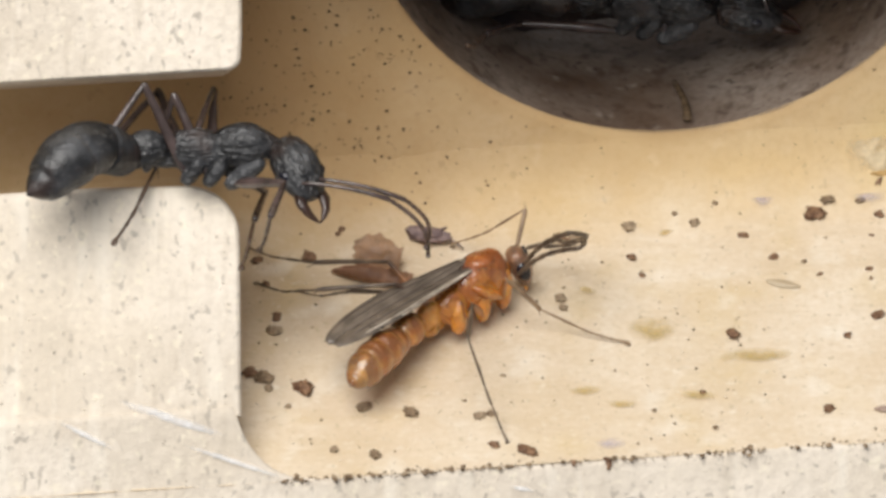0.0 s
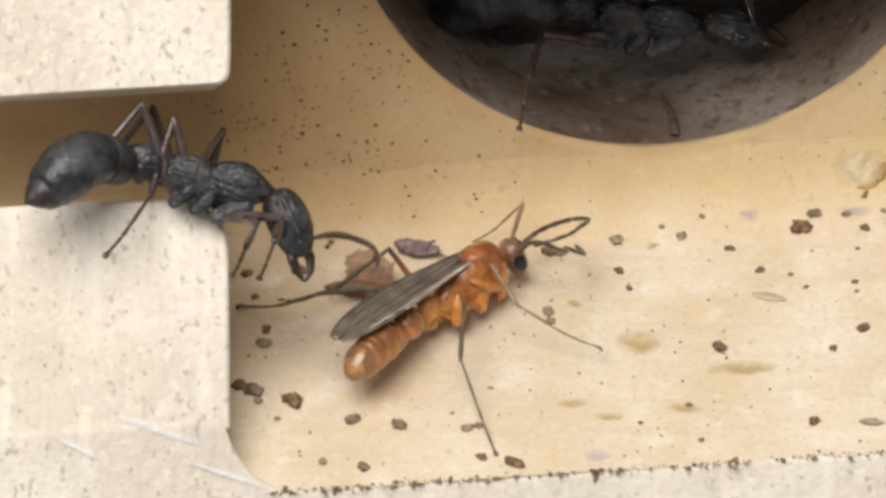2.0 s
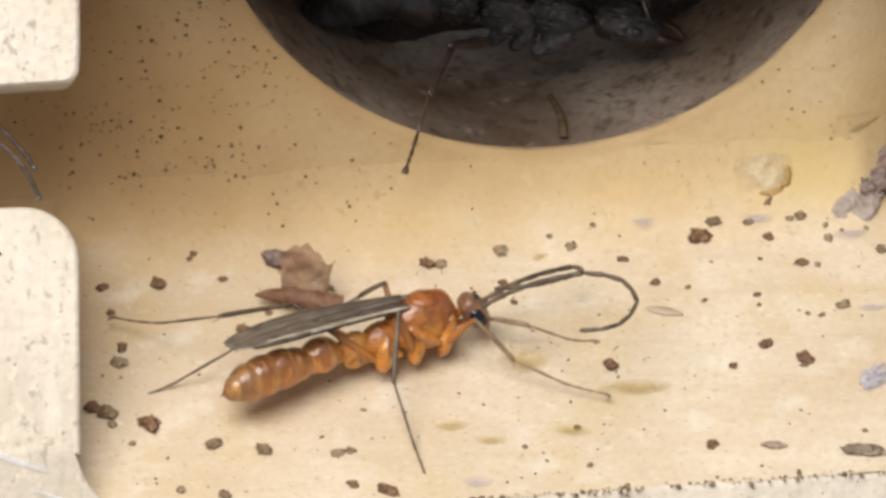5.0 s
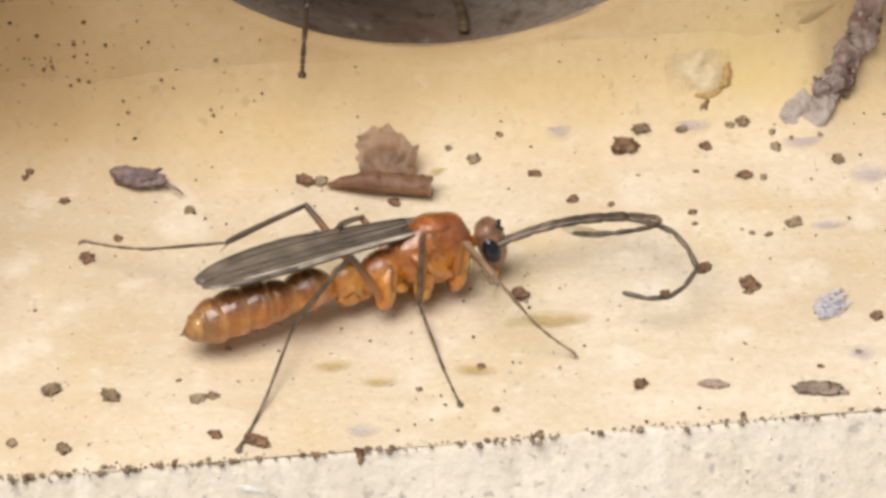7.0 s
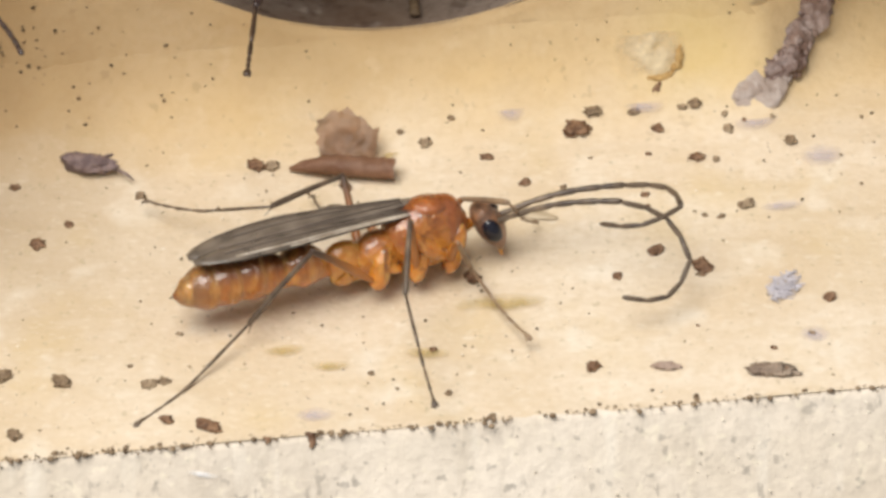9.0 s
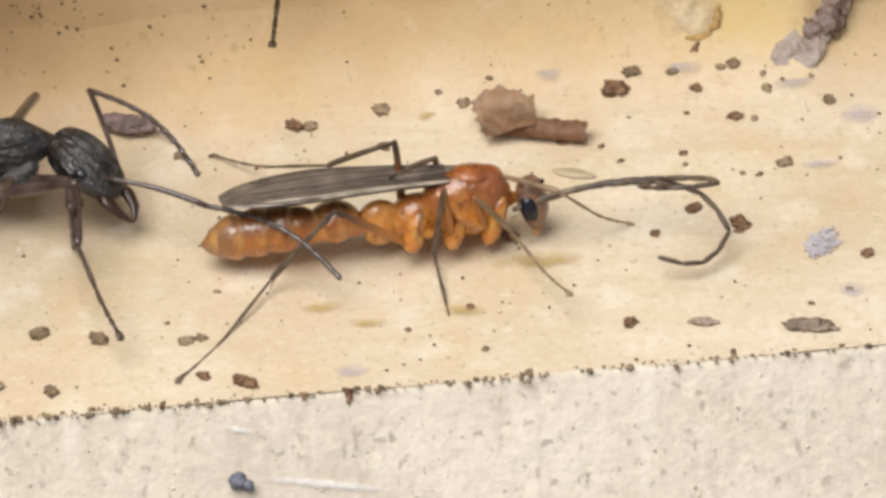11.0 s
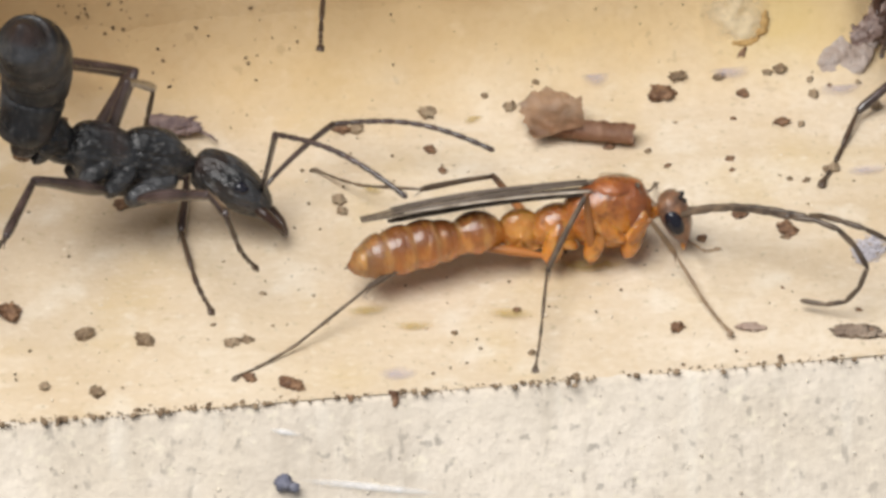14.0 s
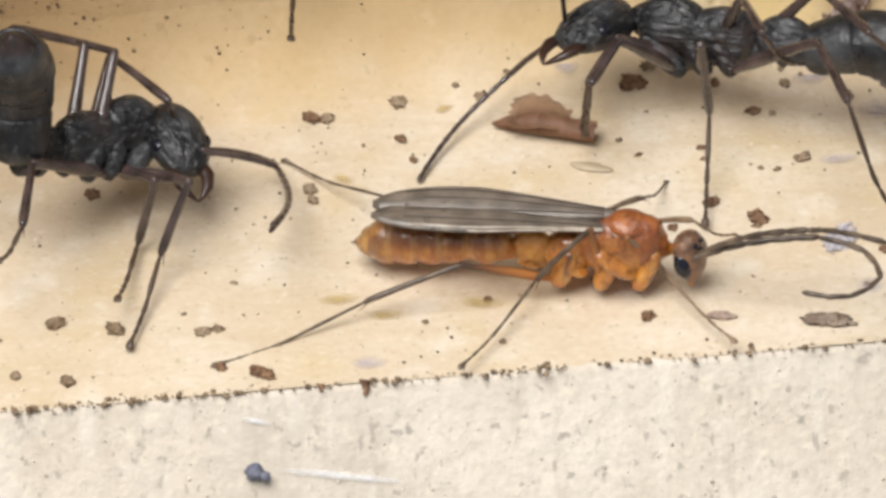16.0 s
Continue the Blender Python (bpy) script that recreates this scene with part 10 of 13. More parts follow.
    walk(worker["tarsus_lf"], [
        (0, at(1.75, 0, 0, 3.1, 2.5, 2.6)), (0.5, at(1.75, 0, 0, 3.3, 0.5, 2.2)), (0.733, at(1.75, 0, 0, 11.1, 2.9, -4.9)),
        (1, at(1.75, 0, 0, 18.2, 7.5, -12.2)), (1.5, at(1.75, 0, 0, 24.6, 8.8, -16.5)), (1.733, at(1.75, 0, 0, 71.9, -6.2, -63.5)),
        (2, at(1.75, 0, 0, 22.3, 42.8, -171.3)), (2.5, at(1.75, 0, 0, 18.2, 45.3, -173.4)), (2.733, at(1.75, 0, 0, 95.6, 9.0, -75.4)),
        (3, at(1.75, 0, 0, 21.2, 1.9, -10.3)), (3.267, at(1.75, 0, 0, 4.3, 58.3, -118.4)), (3.5, at(1.75, 0, 0, -1.4, 42.4, 143.9)),
        (3.733, at(1.75, 0, 0, -16.4, 47.6, 116.6)), (4, at(1.75, 0, 0, -33.8, 42.6, 83.9)), (10.8, at(1.75, 0, 0, -14.5, 44.2, 163.0)),
        (11, at(1.75, 0, 0, -16.2, 39.8, 168.7)), (11.5, at(1.75, 0, 0, -9.2, 41.9, 175.4)), (12, at(1.75, 0, 0, -11.2, 41.9, 169.9)),
        (12.5, at(1.75, 0, 0, -15.0, 60.5, 174.4)), (13, at(1.75, 0, 0, -12.4, 47.0, 178.1)), (13.133, at(1.75, 0, 0, -56.6, 65.5, 59.9)),
        (13.3, at(1.75, 0, 0, 5.6, -11.6, 12.7)), (13.4, at(1.75, 0, 0, 42.6, -29.1, -29.0)), (13.5, at(1.75, 0, 0, 73.9, 10.7, -72.5)),
        (13.733, at(1.75, 0, 0, 51.4, -29.6, -34.6)), (14, at(1.75, 0, 0, -4.4, -10.5, 17.0)), (14.5, at(1.75, 0, 0, -5.1, -4.8, 16.8)),
        (15, at(1.75, 0, 0, -2.0, -3.3, 12.8)), (15.3, at(1.75, 0, 0, -2.3, -7.3, 11.1)), (15.4, at(1.75, 0, 0, 75.8, -13.8, -46.8)),
        (15.5, at(1.75, 0, 0, 75.5, 56.9, -86.2)), (15.733, at(1.75, 0, 0, 69.3, 74.8, -111.4)), (16, at(1.75, 0, 0, -13.9, 80.7, 148.7)),
    ])
    walk(worker["femur_rm"], [
        (0, at(1.1, -0.42, 1.05, 22.6, -60.4, 140.0)), (0.5, at(1.1, -0.42, 1.05, 24.4, -60.6, 138.7)), (1, at(1.1, -0.42, 1.05, 18.6, -53.6, 150.7)),
        (1.5, at(1.1, -0.42, 1.05, 24.0, -53.8, 149.6)), (2, at(1.1, -0.42, 1.05, 24.5, -55.1, 146.4)), (2.5, at(1.1, -0.42, 1.05, 21.9, -55.8, 145.8)),
        (2.733, at(1.1, -0.42, 1.05, 13.9, -72.1, -171.4)), (3, at(1.1, -0.42, 1.05, -7.4, -63.1, -97.0)), (3.267, at(1.1, -0.42, 1.05, 4.2, -59.7, -18.1)),
        (3.5, at(1.1, -0.42, 1.05, 4.8, -35.3, 10.3)), (3.733, at(1.1, -0.42, 1.05, 1.2, -28.2, 28.8)), (4, at(1.1, -0.42, 1.05, -2.7, -17.5, 46.8)),
        (10.8, at(1.1, -0.42, 1.05, -8.1, -21.6, -72.5)), (11, at(1.1, -0.42, 1.05, -8.2, -24.2, -73.9)), (11.5, at(1.1, -0.42, 1.05, -10.3, -22.1, -76.1)),
        (12, at(1.1, -0.42, 1.05, -9.9, -19.5, -82.5)), (12.5, at(1.1, -0.42, 1.05, -9.5, -20.1, -83.1)), (13, at(1.1, -0.42, 1.05, -8.5, -23.7, -91.7)),
        (13.3, at(1.1, -0.42, 1.05, -6.6, -27.5, -105.4)), (13.5, at(1.1, -0.42, 1.05, -7.0, -20.2, -115.0)), (13.733, at(1.1, -0.42, 1.05, -5.8, -13.0, -134.4)),
        (14, at(1.1, -0.42, 1.05, -5.0, -3.1, -155.3)), (14.5, at(1.1, -0.42, 1.05, -5.0, -10.4, -143.2)), (15, at(1.1, -0.42, 1.05, -6.0, -2.9, -149.1)),
        (15.3, at(1.1, -0.42, 1.05, -6.6, 2.1, -154.4)), (15.5, at(1.1, -0.42, 1.05, -4.9, 2.6, -145.2)), (16, at(1.1, -0.42, 1.05, -5.5, -15.4, -173.1)),
    ])
    walk(worker["tibia_rm"], [
        (0, at(0.11, 0.41, 3.31, -133.5, 104.3, 13.2)), (0.5, at(0.14, 0.42, 3.32, 39.1, 71.0, -154.4)), (1, at(-0.25, 0.33, 3.14, -117.4, 96.7, 9.5)),
        (1.5, at(-0.22, 0.36, 3.15, 30.6, 66.8, -106.8)), (2, at(-0.14, 0.4, 3.18, 19.3, 67.1, -95.5)), (2.5, at(-0.11, 0.4, 3.2, 80.3, 77.3, -109.5)),
        (2.733, at(0.31, -0.54, 3.52, 5.0, 71.9, -112.6)), (3, at(0.96, -1.59, 3.37, -8.7, 65.8, -114.5)), (3.267, at(2.35, -0.83, 3.29, -7.3, 78.6, -56.4)),
        (3.5, at(3.19, -0.04, 2.55, 6.9, 69.8, 5.8)), (3.733, at(3.11, 0.68, 2.28, -6.6, 51.7, -28.3)), (4, at(2.8, 1.39, 1.83, -10.6, 26.3, -42.6)),
        (10.8, at(1.83, -2.73, 2.01, -11.6, 13.1, -102.4)), (11, at(1.76, -2.7, 2.12, -12.6, 6.0, -109.5)), (11.5, at(1.68, -2.76, 2.03, -14.6, 4.6, -121.0)),
        (12, at(1.42, -2.85, 1.92, -14.5, 8.9, -125.0)), (12.5, at(1.39, -2.84, 1.94, -14.3, 12.6, -121.3)), (13, at(1.03, -2.8, 2.09, -10.2, 5.9, -114.0)),
        (13.3, at(0.49, -2.64, 2.25, -8.6, 16.8, -124.3)), (13.5, at(0.07, -2.63, 1.95, -9.2, 16.8, -131.1)), (13.733, at(-0.67, -2.23, 1.63, -3.3, 20.8, -126.8)),
        (14, at(-1.26, -1.5, 1.19, 5.4, 25.3, -121.5)), (14.5, at(-0.95, -1.95, 1.52, 1.9, 31.6, -122.0)), (15, at(-1.13, -1.75, 1.18, 2.5, 32.4, -124.1)),
        (15.3, at(-1.24, -1.54, 0.96, 3.8, 32.5, -123.8)), (15.5, at(-1.03, -1.9, 0.93, 4.4, 30.0, -116.6)), (16, at(-1.39, -0.72, 1.74, 4.0, 24.1, -138.0)),
    ])
    walk(worker["tarsus_rm"], [
        (0, at(2.2, 0, 0, -84.7, 11.8, 54.9)), (0.5, at(2.2, 0, 0, -73.4, -0.5, 50.4)), (1, at(2.2, 0, 0, -102.0, 34.9, 59.5)),
        (1.5, at(2.2, 0, 0, -44.1, -37.0, 31.9)), (2, at(2.2, 0, 0, -14.9, -47.4, 7.1)), (2.5, at(2.2, 0, 0, -86.6, -2.7, 55.5)),
        (2.733, at(2.2, 0, 0, 7.8, -11.6, -5.7)), (3, at(2.2, 0, 0, 127.3, 43.2, -19.6)), (3.267, at(2.2, 0, 0, -164.0, 37.1, 8.7)),
        (3.5, at(2.2, 0, 0, -111.4, 32.2, 23.4)), (3.733, at(2.2, 0, 0, -108.1, 55.7, 43.9)), (4, at(2.2, 0, 0, -51.4, 64.0, 109.2)),
        (10.8, at(2.2, 0, 0, -2.7, 69.6, -144.8)), (11, at(2.2, 0, 0, -14.9, 62.1, -158.2)), (11.5, at(2.2, 0, 0, -17.8, 69.8, -147.2)),
        (12, at(2.2, 0, 0, -9.1, 72.5, -139.7)), (12.5, at(2.2, 0, 0, -2.9, 68.3, -137.9)), (13, at(2.2, 0, 0, -9.7, 67.4, -147.4)),
        (13.3, at(2.2, 0, 0, 1.1, 63.2, -151.3)), (13.5, at(2.2, 0, 0, 1.7, 62.4, -148.3)), (13.733, at(2.2, 0, 0, 9.6, 56.3, -149.4)),
        (14, at(2.2, 0, 0, 18.6, 49.7, -151.0)), (14.5, at(2.2, 0, 0, 15.6, 53.0, -155.0)), (15, at(2.2, 0, 0, 18.3, 51.4, -151.2)),
        (15.3, at(2.2, 0, 0, 21.2, 50.4, -147.6)), (15.5, at(2.2, 0, 0, 19.8, 54.2, -151.1)), (16, at(2.2, 0, 0, 17.7, 48.4, -148.4)),
    ])
    walk(worker["femur_rh"], [
        (0, at(0.5, -0.4, 1.1, 3.3, -63.6, 155.3)), (0.5, at(0.5, -0.4, 1.1, 1.2, -65.3, 159.6)), (1, at(0.5, -0.4, 1.1, 4.2, -54.9, 149.3)),
        (1.5, at(0.5, -0.4, 1.1, -4.0, -59.9, -179.4)), (2, at(0.5, -0.4, 1.1, 4.4, -51.3, 151.5)), (2.5, at(0.5, -0.4, 1.1, 3.1, -53.1, 154.3)),
        (2.733, at(0.5, -0.4, 1.1, -7.7, -61.6, -170.2)), (3, at(0.5, -0.4, 1.1, -20.2, -56.2, -124.2)), (3.267, at(0.5, -0.4, 1.1, -16.1, -48.5, -77.5)),
        (3.5, at(0.5, -0.4, 1.1, -12.3, -31.7, -52.9)), (4, at(0.5, -0.4, 1.1, -12.0, -36.6, -44.0)), (10.8, at(0.5, -0.4, 1.1, -27.0, -75.5, -118.9)),
        (11, at(0.5, -0.4, 1.1, -25.8, -75.7, -123.7)), (11.5, at(0.5, -0.4, 1.1, -17.9, -78.4, -147.6)), (12, at(0.5, -0.4, 1.1, 6.7, -80.1, 157.6)),
        (12.5, at(0.5, -0.4, 1.1, 6.5, -81.2, 159.3)), (13, at(0.5, -0.4, 1.1, -11.4, -78.0, -162.6)), (13.133, at(0.5, -0.4, 1.1, 159.3, -103.2, -0.6)),
        (13.3, at(0.5, -0.4, 1.1, 146.0, -106.1, -17.5)), (13.5, at(0.5, -0.4, 1.1, -2.2, -74.8, 97.3)), (14, at(0.5, -0.4, 1.1, 21.6, -56.5, 54.9)),
        (14.5, at(0.5, -0.4, 1.1, 12.0, -63.2, 72.0)), (15, at(0.5, -0.4, 1.1, 8.7, -61.2, 81.7)), (15.3, at(0.5, -0.4, 1.1, -2.5, -68.5, 102.0)),
        (15.5, at(0.5, -0.4, 1.1, 6.7, -55.2, 80.5)), (16, at(0.5, -0.4, 1.1, 30.3, -58.1, 25.0)),
    ])
    walk(worker["tibia_rh"], [
        (0, at(-0.67, 0.14, 3.7, -7.6, 49.4, -150.9)), (0.5, at(-0.63, 0.02, 3.74, -8.8, 49.7, -149.7)), (1, at(-0.93, 0.45, 3.47, -6.3, 52.8, -146.6)),
        (1.5, at(-0.95, -0.42, 3.61, -8.7, 54.4, -142.5)), (2, at(-1.09, 0.46, 3.36, -2.5, 56.9, -136.8)), (2.5, at(-1.07, 0.36, 3.42, -3.2, 56.8, -137.4)),
        (2.733, at(-0.86, -0.64, 3.65, -9.1, 50.6, -147.2)), (3, at(-0.41, -1.73, 3.51, -15.0, 42.7, -155.5)), (3.267, at(0.92, -2.27, 3.27, -20.8, 55.4, -126.3)),
        (3.5, at(1.99, -2.37, 2.62, -22.6, 57.7, -90.2)), (4, at(2.17, -2.02, 2.83, -24.5, 52.3, -112.1)), (10.8, at(0.15, -1.04, 3.91, -9.4, 28.2, -127.1)),
        (11, at(0.1, -0.99, 3.91, -9.3, 28.4, -128.9)), (11.5, at(0.01, -0.71, 3.94, -8.6, 28.3, -130.8)), (12, at(0.04, -0.21, 3.96, -7.6, 27.5, -138.2)),
        (12.5, at(0.09, -0.24, 3.97, -7.8, 27.6, -137.3)), (13, at(-0.08, -0.58, 3.94, -8.0, 31.3, -132.3)), (13.133, at(-0.16, -0.39, 3.92, -9.5, 39.7, 171.6)),
        (13.3, at(-0.27, -0.16, 3.89, -3.5, 11.3, 107.0)), (13.5, at(0.4, 0.35, 3.9, -2.0, -4.0, 99.7)), (14, at(1.42, 0.91, 3.52, 3.1, 14.4, 105.0)),
        (14.5, at(0.91, 0.84, 3.69, -1.4, 15.7, 111.1)), (15, at(0.7, 0.98, 3.64, -1.1, 18.9, 112.4)), (15.3, at(0.28, 0.64, 3.8, -1.1, 17.4, 99.8)),
        (15.5, at(0.77, 1.23, 3.48, 3.4, 17.4, 89.2)), (16, at(1.89, 0.25, 3.56, 0.5, -3.0, 96.7)),
    ])
    walk(worker["tarsus_rh"], [
        (0, at(2.7, 0, 0, 53.2, 19.2, -47.5)), (0.5, at(2.7, 0, 0, 55.6, 21.3, -50.7)), (1, at(2.7, 0, 0, 57.5, 19.2, -50.3)),
        (1.5, at(2.7, 0, 0, 62.9, 23.2, -47.2)), (2, at(2.7, 0, 0, 65.3, 23.0, -41.5)), (2.5, at(2.7, 0, 0, 68.3, 25.7, -43.1)),
        (2.733, at(2.7, 0, 0, 62.3, 28.6, -46.3)), (3, at(2.7, 0, 0, 55.1, 32.2, -50.1)), (3.267, at(2.7, 0, 0, 72.0, 30.5, -45.0)),
        (3.5, at(2.7, 0, 0, 79.3, 39.2, -51.1)), (4, at(2.7, 0, 0, 73.3, 39.8, -50.7)), (10.8, at(2.7, 0, 0, 42.4, 51.2, -72.6)),
        (11, at(2.7, 0, 0, 42.7, 50.6, -71.4)), (11.5, at(2.7, 0, 0, 42.0, 49.4, -71.6)), (12, at(2.7, 0, 0, 40.0, 48.7, -73.6)),
        (12.5, at(2.7, 0, 0, 40.2, 48.9, -73.6)), (13, at(2.7, 0, 0, 46.7, 49.7, -70.1)), (13.133, at(2.7, 0, 0, 42.0, 21.4, -38.6)),
        (13.3, at(2.7, 0, 0, 5.5, 27.6, -4.5)), (13.5, at(2.7, 0, 0, 1.4, 32.6, -10.2)), (14, at(2.7, 0, 0, -0.8, 5.7, -8.9)),
        (14.5, at(2.7, 0, 0, 9.0, 24.3, -21.9)), (15, at(2.7, 0, 0, 8.6, 22.0, -17.8)), (15.3, at(2.7, 0, 0, 2.5, 10.0, -3.9)),
        (15.5, at(2.7, 0, 0, -6.3, 8.4, 8.3)), (16, at(2.7, 0, 0, -1.8, 19.9, -24.8)),
    ])
    walk(worker["femur_lm"], [
        (0, at(1.1, 0.42, 1.05, 4.8, -38.9, 87.9)), (0.5, at(1.1, 0.42, 1.05, 4.2, -38.9, 90.6)), (1, at(1.1, 0.42, 1.05, 5.3, -41.1, 91.5)),
        (1.5, at(1.1, 0.42, 1.05, 5.0, -29.3, 90.2)), (2, at(1.1, 0.42, 1.05, 4.0, -29.2, 87.4)), (2.5, at(1.1, 0.42, 1.05, 3.9, -33.2, 88.5)),
        (3, at(1.1, 0.42, 1.05, 6.9, -20.6, 77.5)), (3.267, at(1.1, 0.42, 1.05, 4.8, -21.5, 120.2)), (3.5, at(1.1, 0.42, 1.05, 3.4, -14.0, 155.2)),
        (3.733, at(1.1, 0.42, 1.05, 4.0, -12.0, 136.4)), (4, at(1.1, 0.42, 1.05, 4.5, -8.3, 115.2)), (10.8, at(1.1, 0.42, 1.05, 5.2, -31.0, 39.4)),
        (11, at(1.1, 0.42, 1.05, 5.1, -33.4, 36.8)), (11.5, at(1.1, 0.42, 1.05, 5.4, -33.3, 44.1)), (12, at(1.1, 0.42, 1.05, 5.1, -34.6, 34.0)),
        (12.5, at(1.1, 0.42, 1.05, 5.2, -33.9, 32.9)), (13, at(1.1, 0.42, 1.05, 4.5, -33.9, 27.5)), (13.3, at(1.1, 0.42, 1.05, -10.8, -19.8, 56.5)),
        (13.5, at(1.1, 0.42, 1.05, -11.9, -18.3, 58.8)), (13.733, at(1.1, 0.42, 1.05, -20.8, -60.0, 56.9)), (14, at(1.1, 0.42, 1.05, 56.2, -70.3, -117.1)),
        (14.267, at(1.1, 0.42, 1.05, -6.4, -78.4, 56.0)), (14.5, at(1.1, 0.42, 1.05, -12.4, -51.4, 59.3)), (15, at(1.1, 0.42, 1.05, -16.8, -37.6, 66.1)),
        (15.3, at(1.1, 0.42, 1.05, -10.2, -40.6, 63.7)), (15.4, at(1.1, 0.42, 1.05, -15.5, -71.6, 68.9)), (15.5, at(1.1, 0.42, 1.05, -21.5, -103.0, 51.3)),
        (15.733, at(1.1, 0.42, 1.05, 17.9, -81.3, -7.3)), (16, at(1.1, 0.42, 1.05, -9.8, -60.6, 19.3)),
    ])
    walk(worker["tibia_lm"], [
        (0, at(1.18, 2.44, 2.68, -1.5, 9.9, -101.2)), (0.5, at(1.08, 2.44, 2.68, -1.3, 9.4, -97.3)), (1, at(1.05, 2.38, 2.76, -1.5, 14.7, -100.4)),
        (1.5, at(1.09, 2.69, 2.32, -1.8, 7.0, -98.7)), (2, at(1.2, 2.69, 2.32, -1.6, 7.0, -98.8)), (2.5, at(1.16, 2.59, 2.47, -1.4, 7.5, -97.8)),
        (3, at(1.63, 2.8, 1.97, -5.9, 3.7, -102.5)), (3.267, at(-0.12, 2.51, 2.0, -2.4, 8.8, -66.4)), (3.5, at(-1.19, 1.48, 1.68, -0.1, 10.4, -34.9)),
        (3.733, at(-0.74, 2.17, 1.59, -3.5, 9.5, -45.1)), (4, at(0, 2.75, 1.43, -7.3, 8.0, -56.6)), (10.8, at(2.82, 1.83, 2.39, -11.5, -1.0, -109.8)),
        (11, at(2.84, 1.72, 2.48, -11.3, 0.9, -111.1)), (11.5, at(2.66, 1.93, 2.48, -10.3, -0.1, -108.6)), (12, at(2.87, 1.62, 2.53, -10.7, -5.4, -116.3)),
        (12.5, at(2.91, 1.59, 2.5, -11.0, -1.6, -116.5)), (13, at(3.01, 1.42, 2.5, -12.8, -0.5, -111.0)), (13.3, at(2.45, 2.46, 1.93, -1.8, -16.6, -95.3)),
        (13.5, at(2.38, 2.53, 1.87, 0.6, -18.9, -99.2)), (13.733, at(1.81, 1.51, 3.3, 7.3, -19.8, -34.4)), (14, at(0.7, -0.36, 3.5, 2.6, 9.0, 48.1)),
        (14.267, at(1.39, 0.85, 3.6, -0.2, -1.6, 46.9)), (14.5, at(1.93, 1.81, 3.08, -5.6, -10.9, 45.9)), (15, at(1.93, 2.3, 2.64, -8.4, -14.2, 47.2)),
        (15.3, at(1.97, 2.19, 2.74, -6.0, -6.5, 53.6)), (15.4, at(1.4, 1.19, 3.52, -2.8, 1.5, 48.6)), (15.5, at(0.73, -0.04, 3.58, -0.2, 9.4, 43.6)),
        (15.733, at(1.49, 0.37, 3.62, 10.6, 33.6, -12.8)), (16, at(2.3, 0.84, 3.32, 2.2, 18.6, -94.7)),
    ])
    walk(worker["tarsus_lm"], [
        (0, at(2.2, 0, 0, 1.2, 40.8, -165.2)), (0.5, at(2.2, 0, 0, 1.0, 40.7, -167.2)), (1, at(2.2, 0, 0, 3.9, 45.7, -161.2)),
        (1.5, at(2.2, 0, 0, 0.3, 39.9, -163.9)), (2, at(2.2, 0, 0, -0.1, 40.5, -167.5)), (2.5, at(2.2, 0, 0, 0.2, 40.7, -168.0)),
        (3, at(2.2, 0, 0, -5.1, 39.6, -159.9)), (3.267, at(2.2, 0, 0, 0.5, 46.1, -162.4)), (3.5, at(2.2, 0, 0, 2.7, 43.6, -166.5)),
        (3.733, at(2.2, 0, 0, -1.5, 44.3, -167.3)), (4, at(2.2, 0, 0, -6.7, 44.3, -168.5)), (10.8, at(2.2, 0, 0, -14.4, 40.2, -164.7)),
        (11, at(2.2, 0, 0, -13.5, 42.2, -164.4)), (11.5, at(2.2, 0, 0, -12.3, 37.4, -167.3)), (12, at(2.2, 0, 0, -15.3, 38.3, -165.1)),
        (12.5, at(2.2, 0, 0, -14.1, 40.7, -164.1)), (13, at(2.2, 0, 0, -15.4, 37.8, -168.0)), (13.3, at(2.2, 0, 0, 4.8, 3.2, 158.3)),
        (13.5, at(2.2, 0, 0, 7.7, 0.8, 158.7)), (13.733, at(2.2, 0, 0, 23.6, 30.8, 103.5)), (14, at(2.2, 0, 0, -5.0, 27.8, 9.4)),
        (14.267, at(2.2, 0, 0, 0.3, 11.2, 0.8)), (14.5, at(2.2, 0, 0, 4.2, -2.3, -7.2)), (15, at(2.2, 0, 0, 7.1, 4.5, -4.4)),
        (15.3, at(2.2, 0, 0, 5.0, 4.0, -8.0)), (15.4, at(2.2, 0, 0, 3.0, 4.3, -5.4)), (15.5, at(2.2, 0, 0, 0.7, 4.8, -2.8)),
        (15.733, at(2.2, 0, 0, -33.7, 8.6, 48.2)), (16, at(2.2, 0, 0, -15.5, 45.1, 127.6)),
    ])
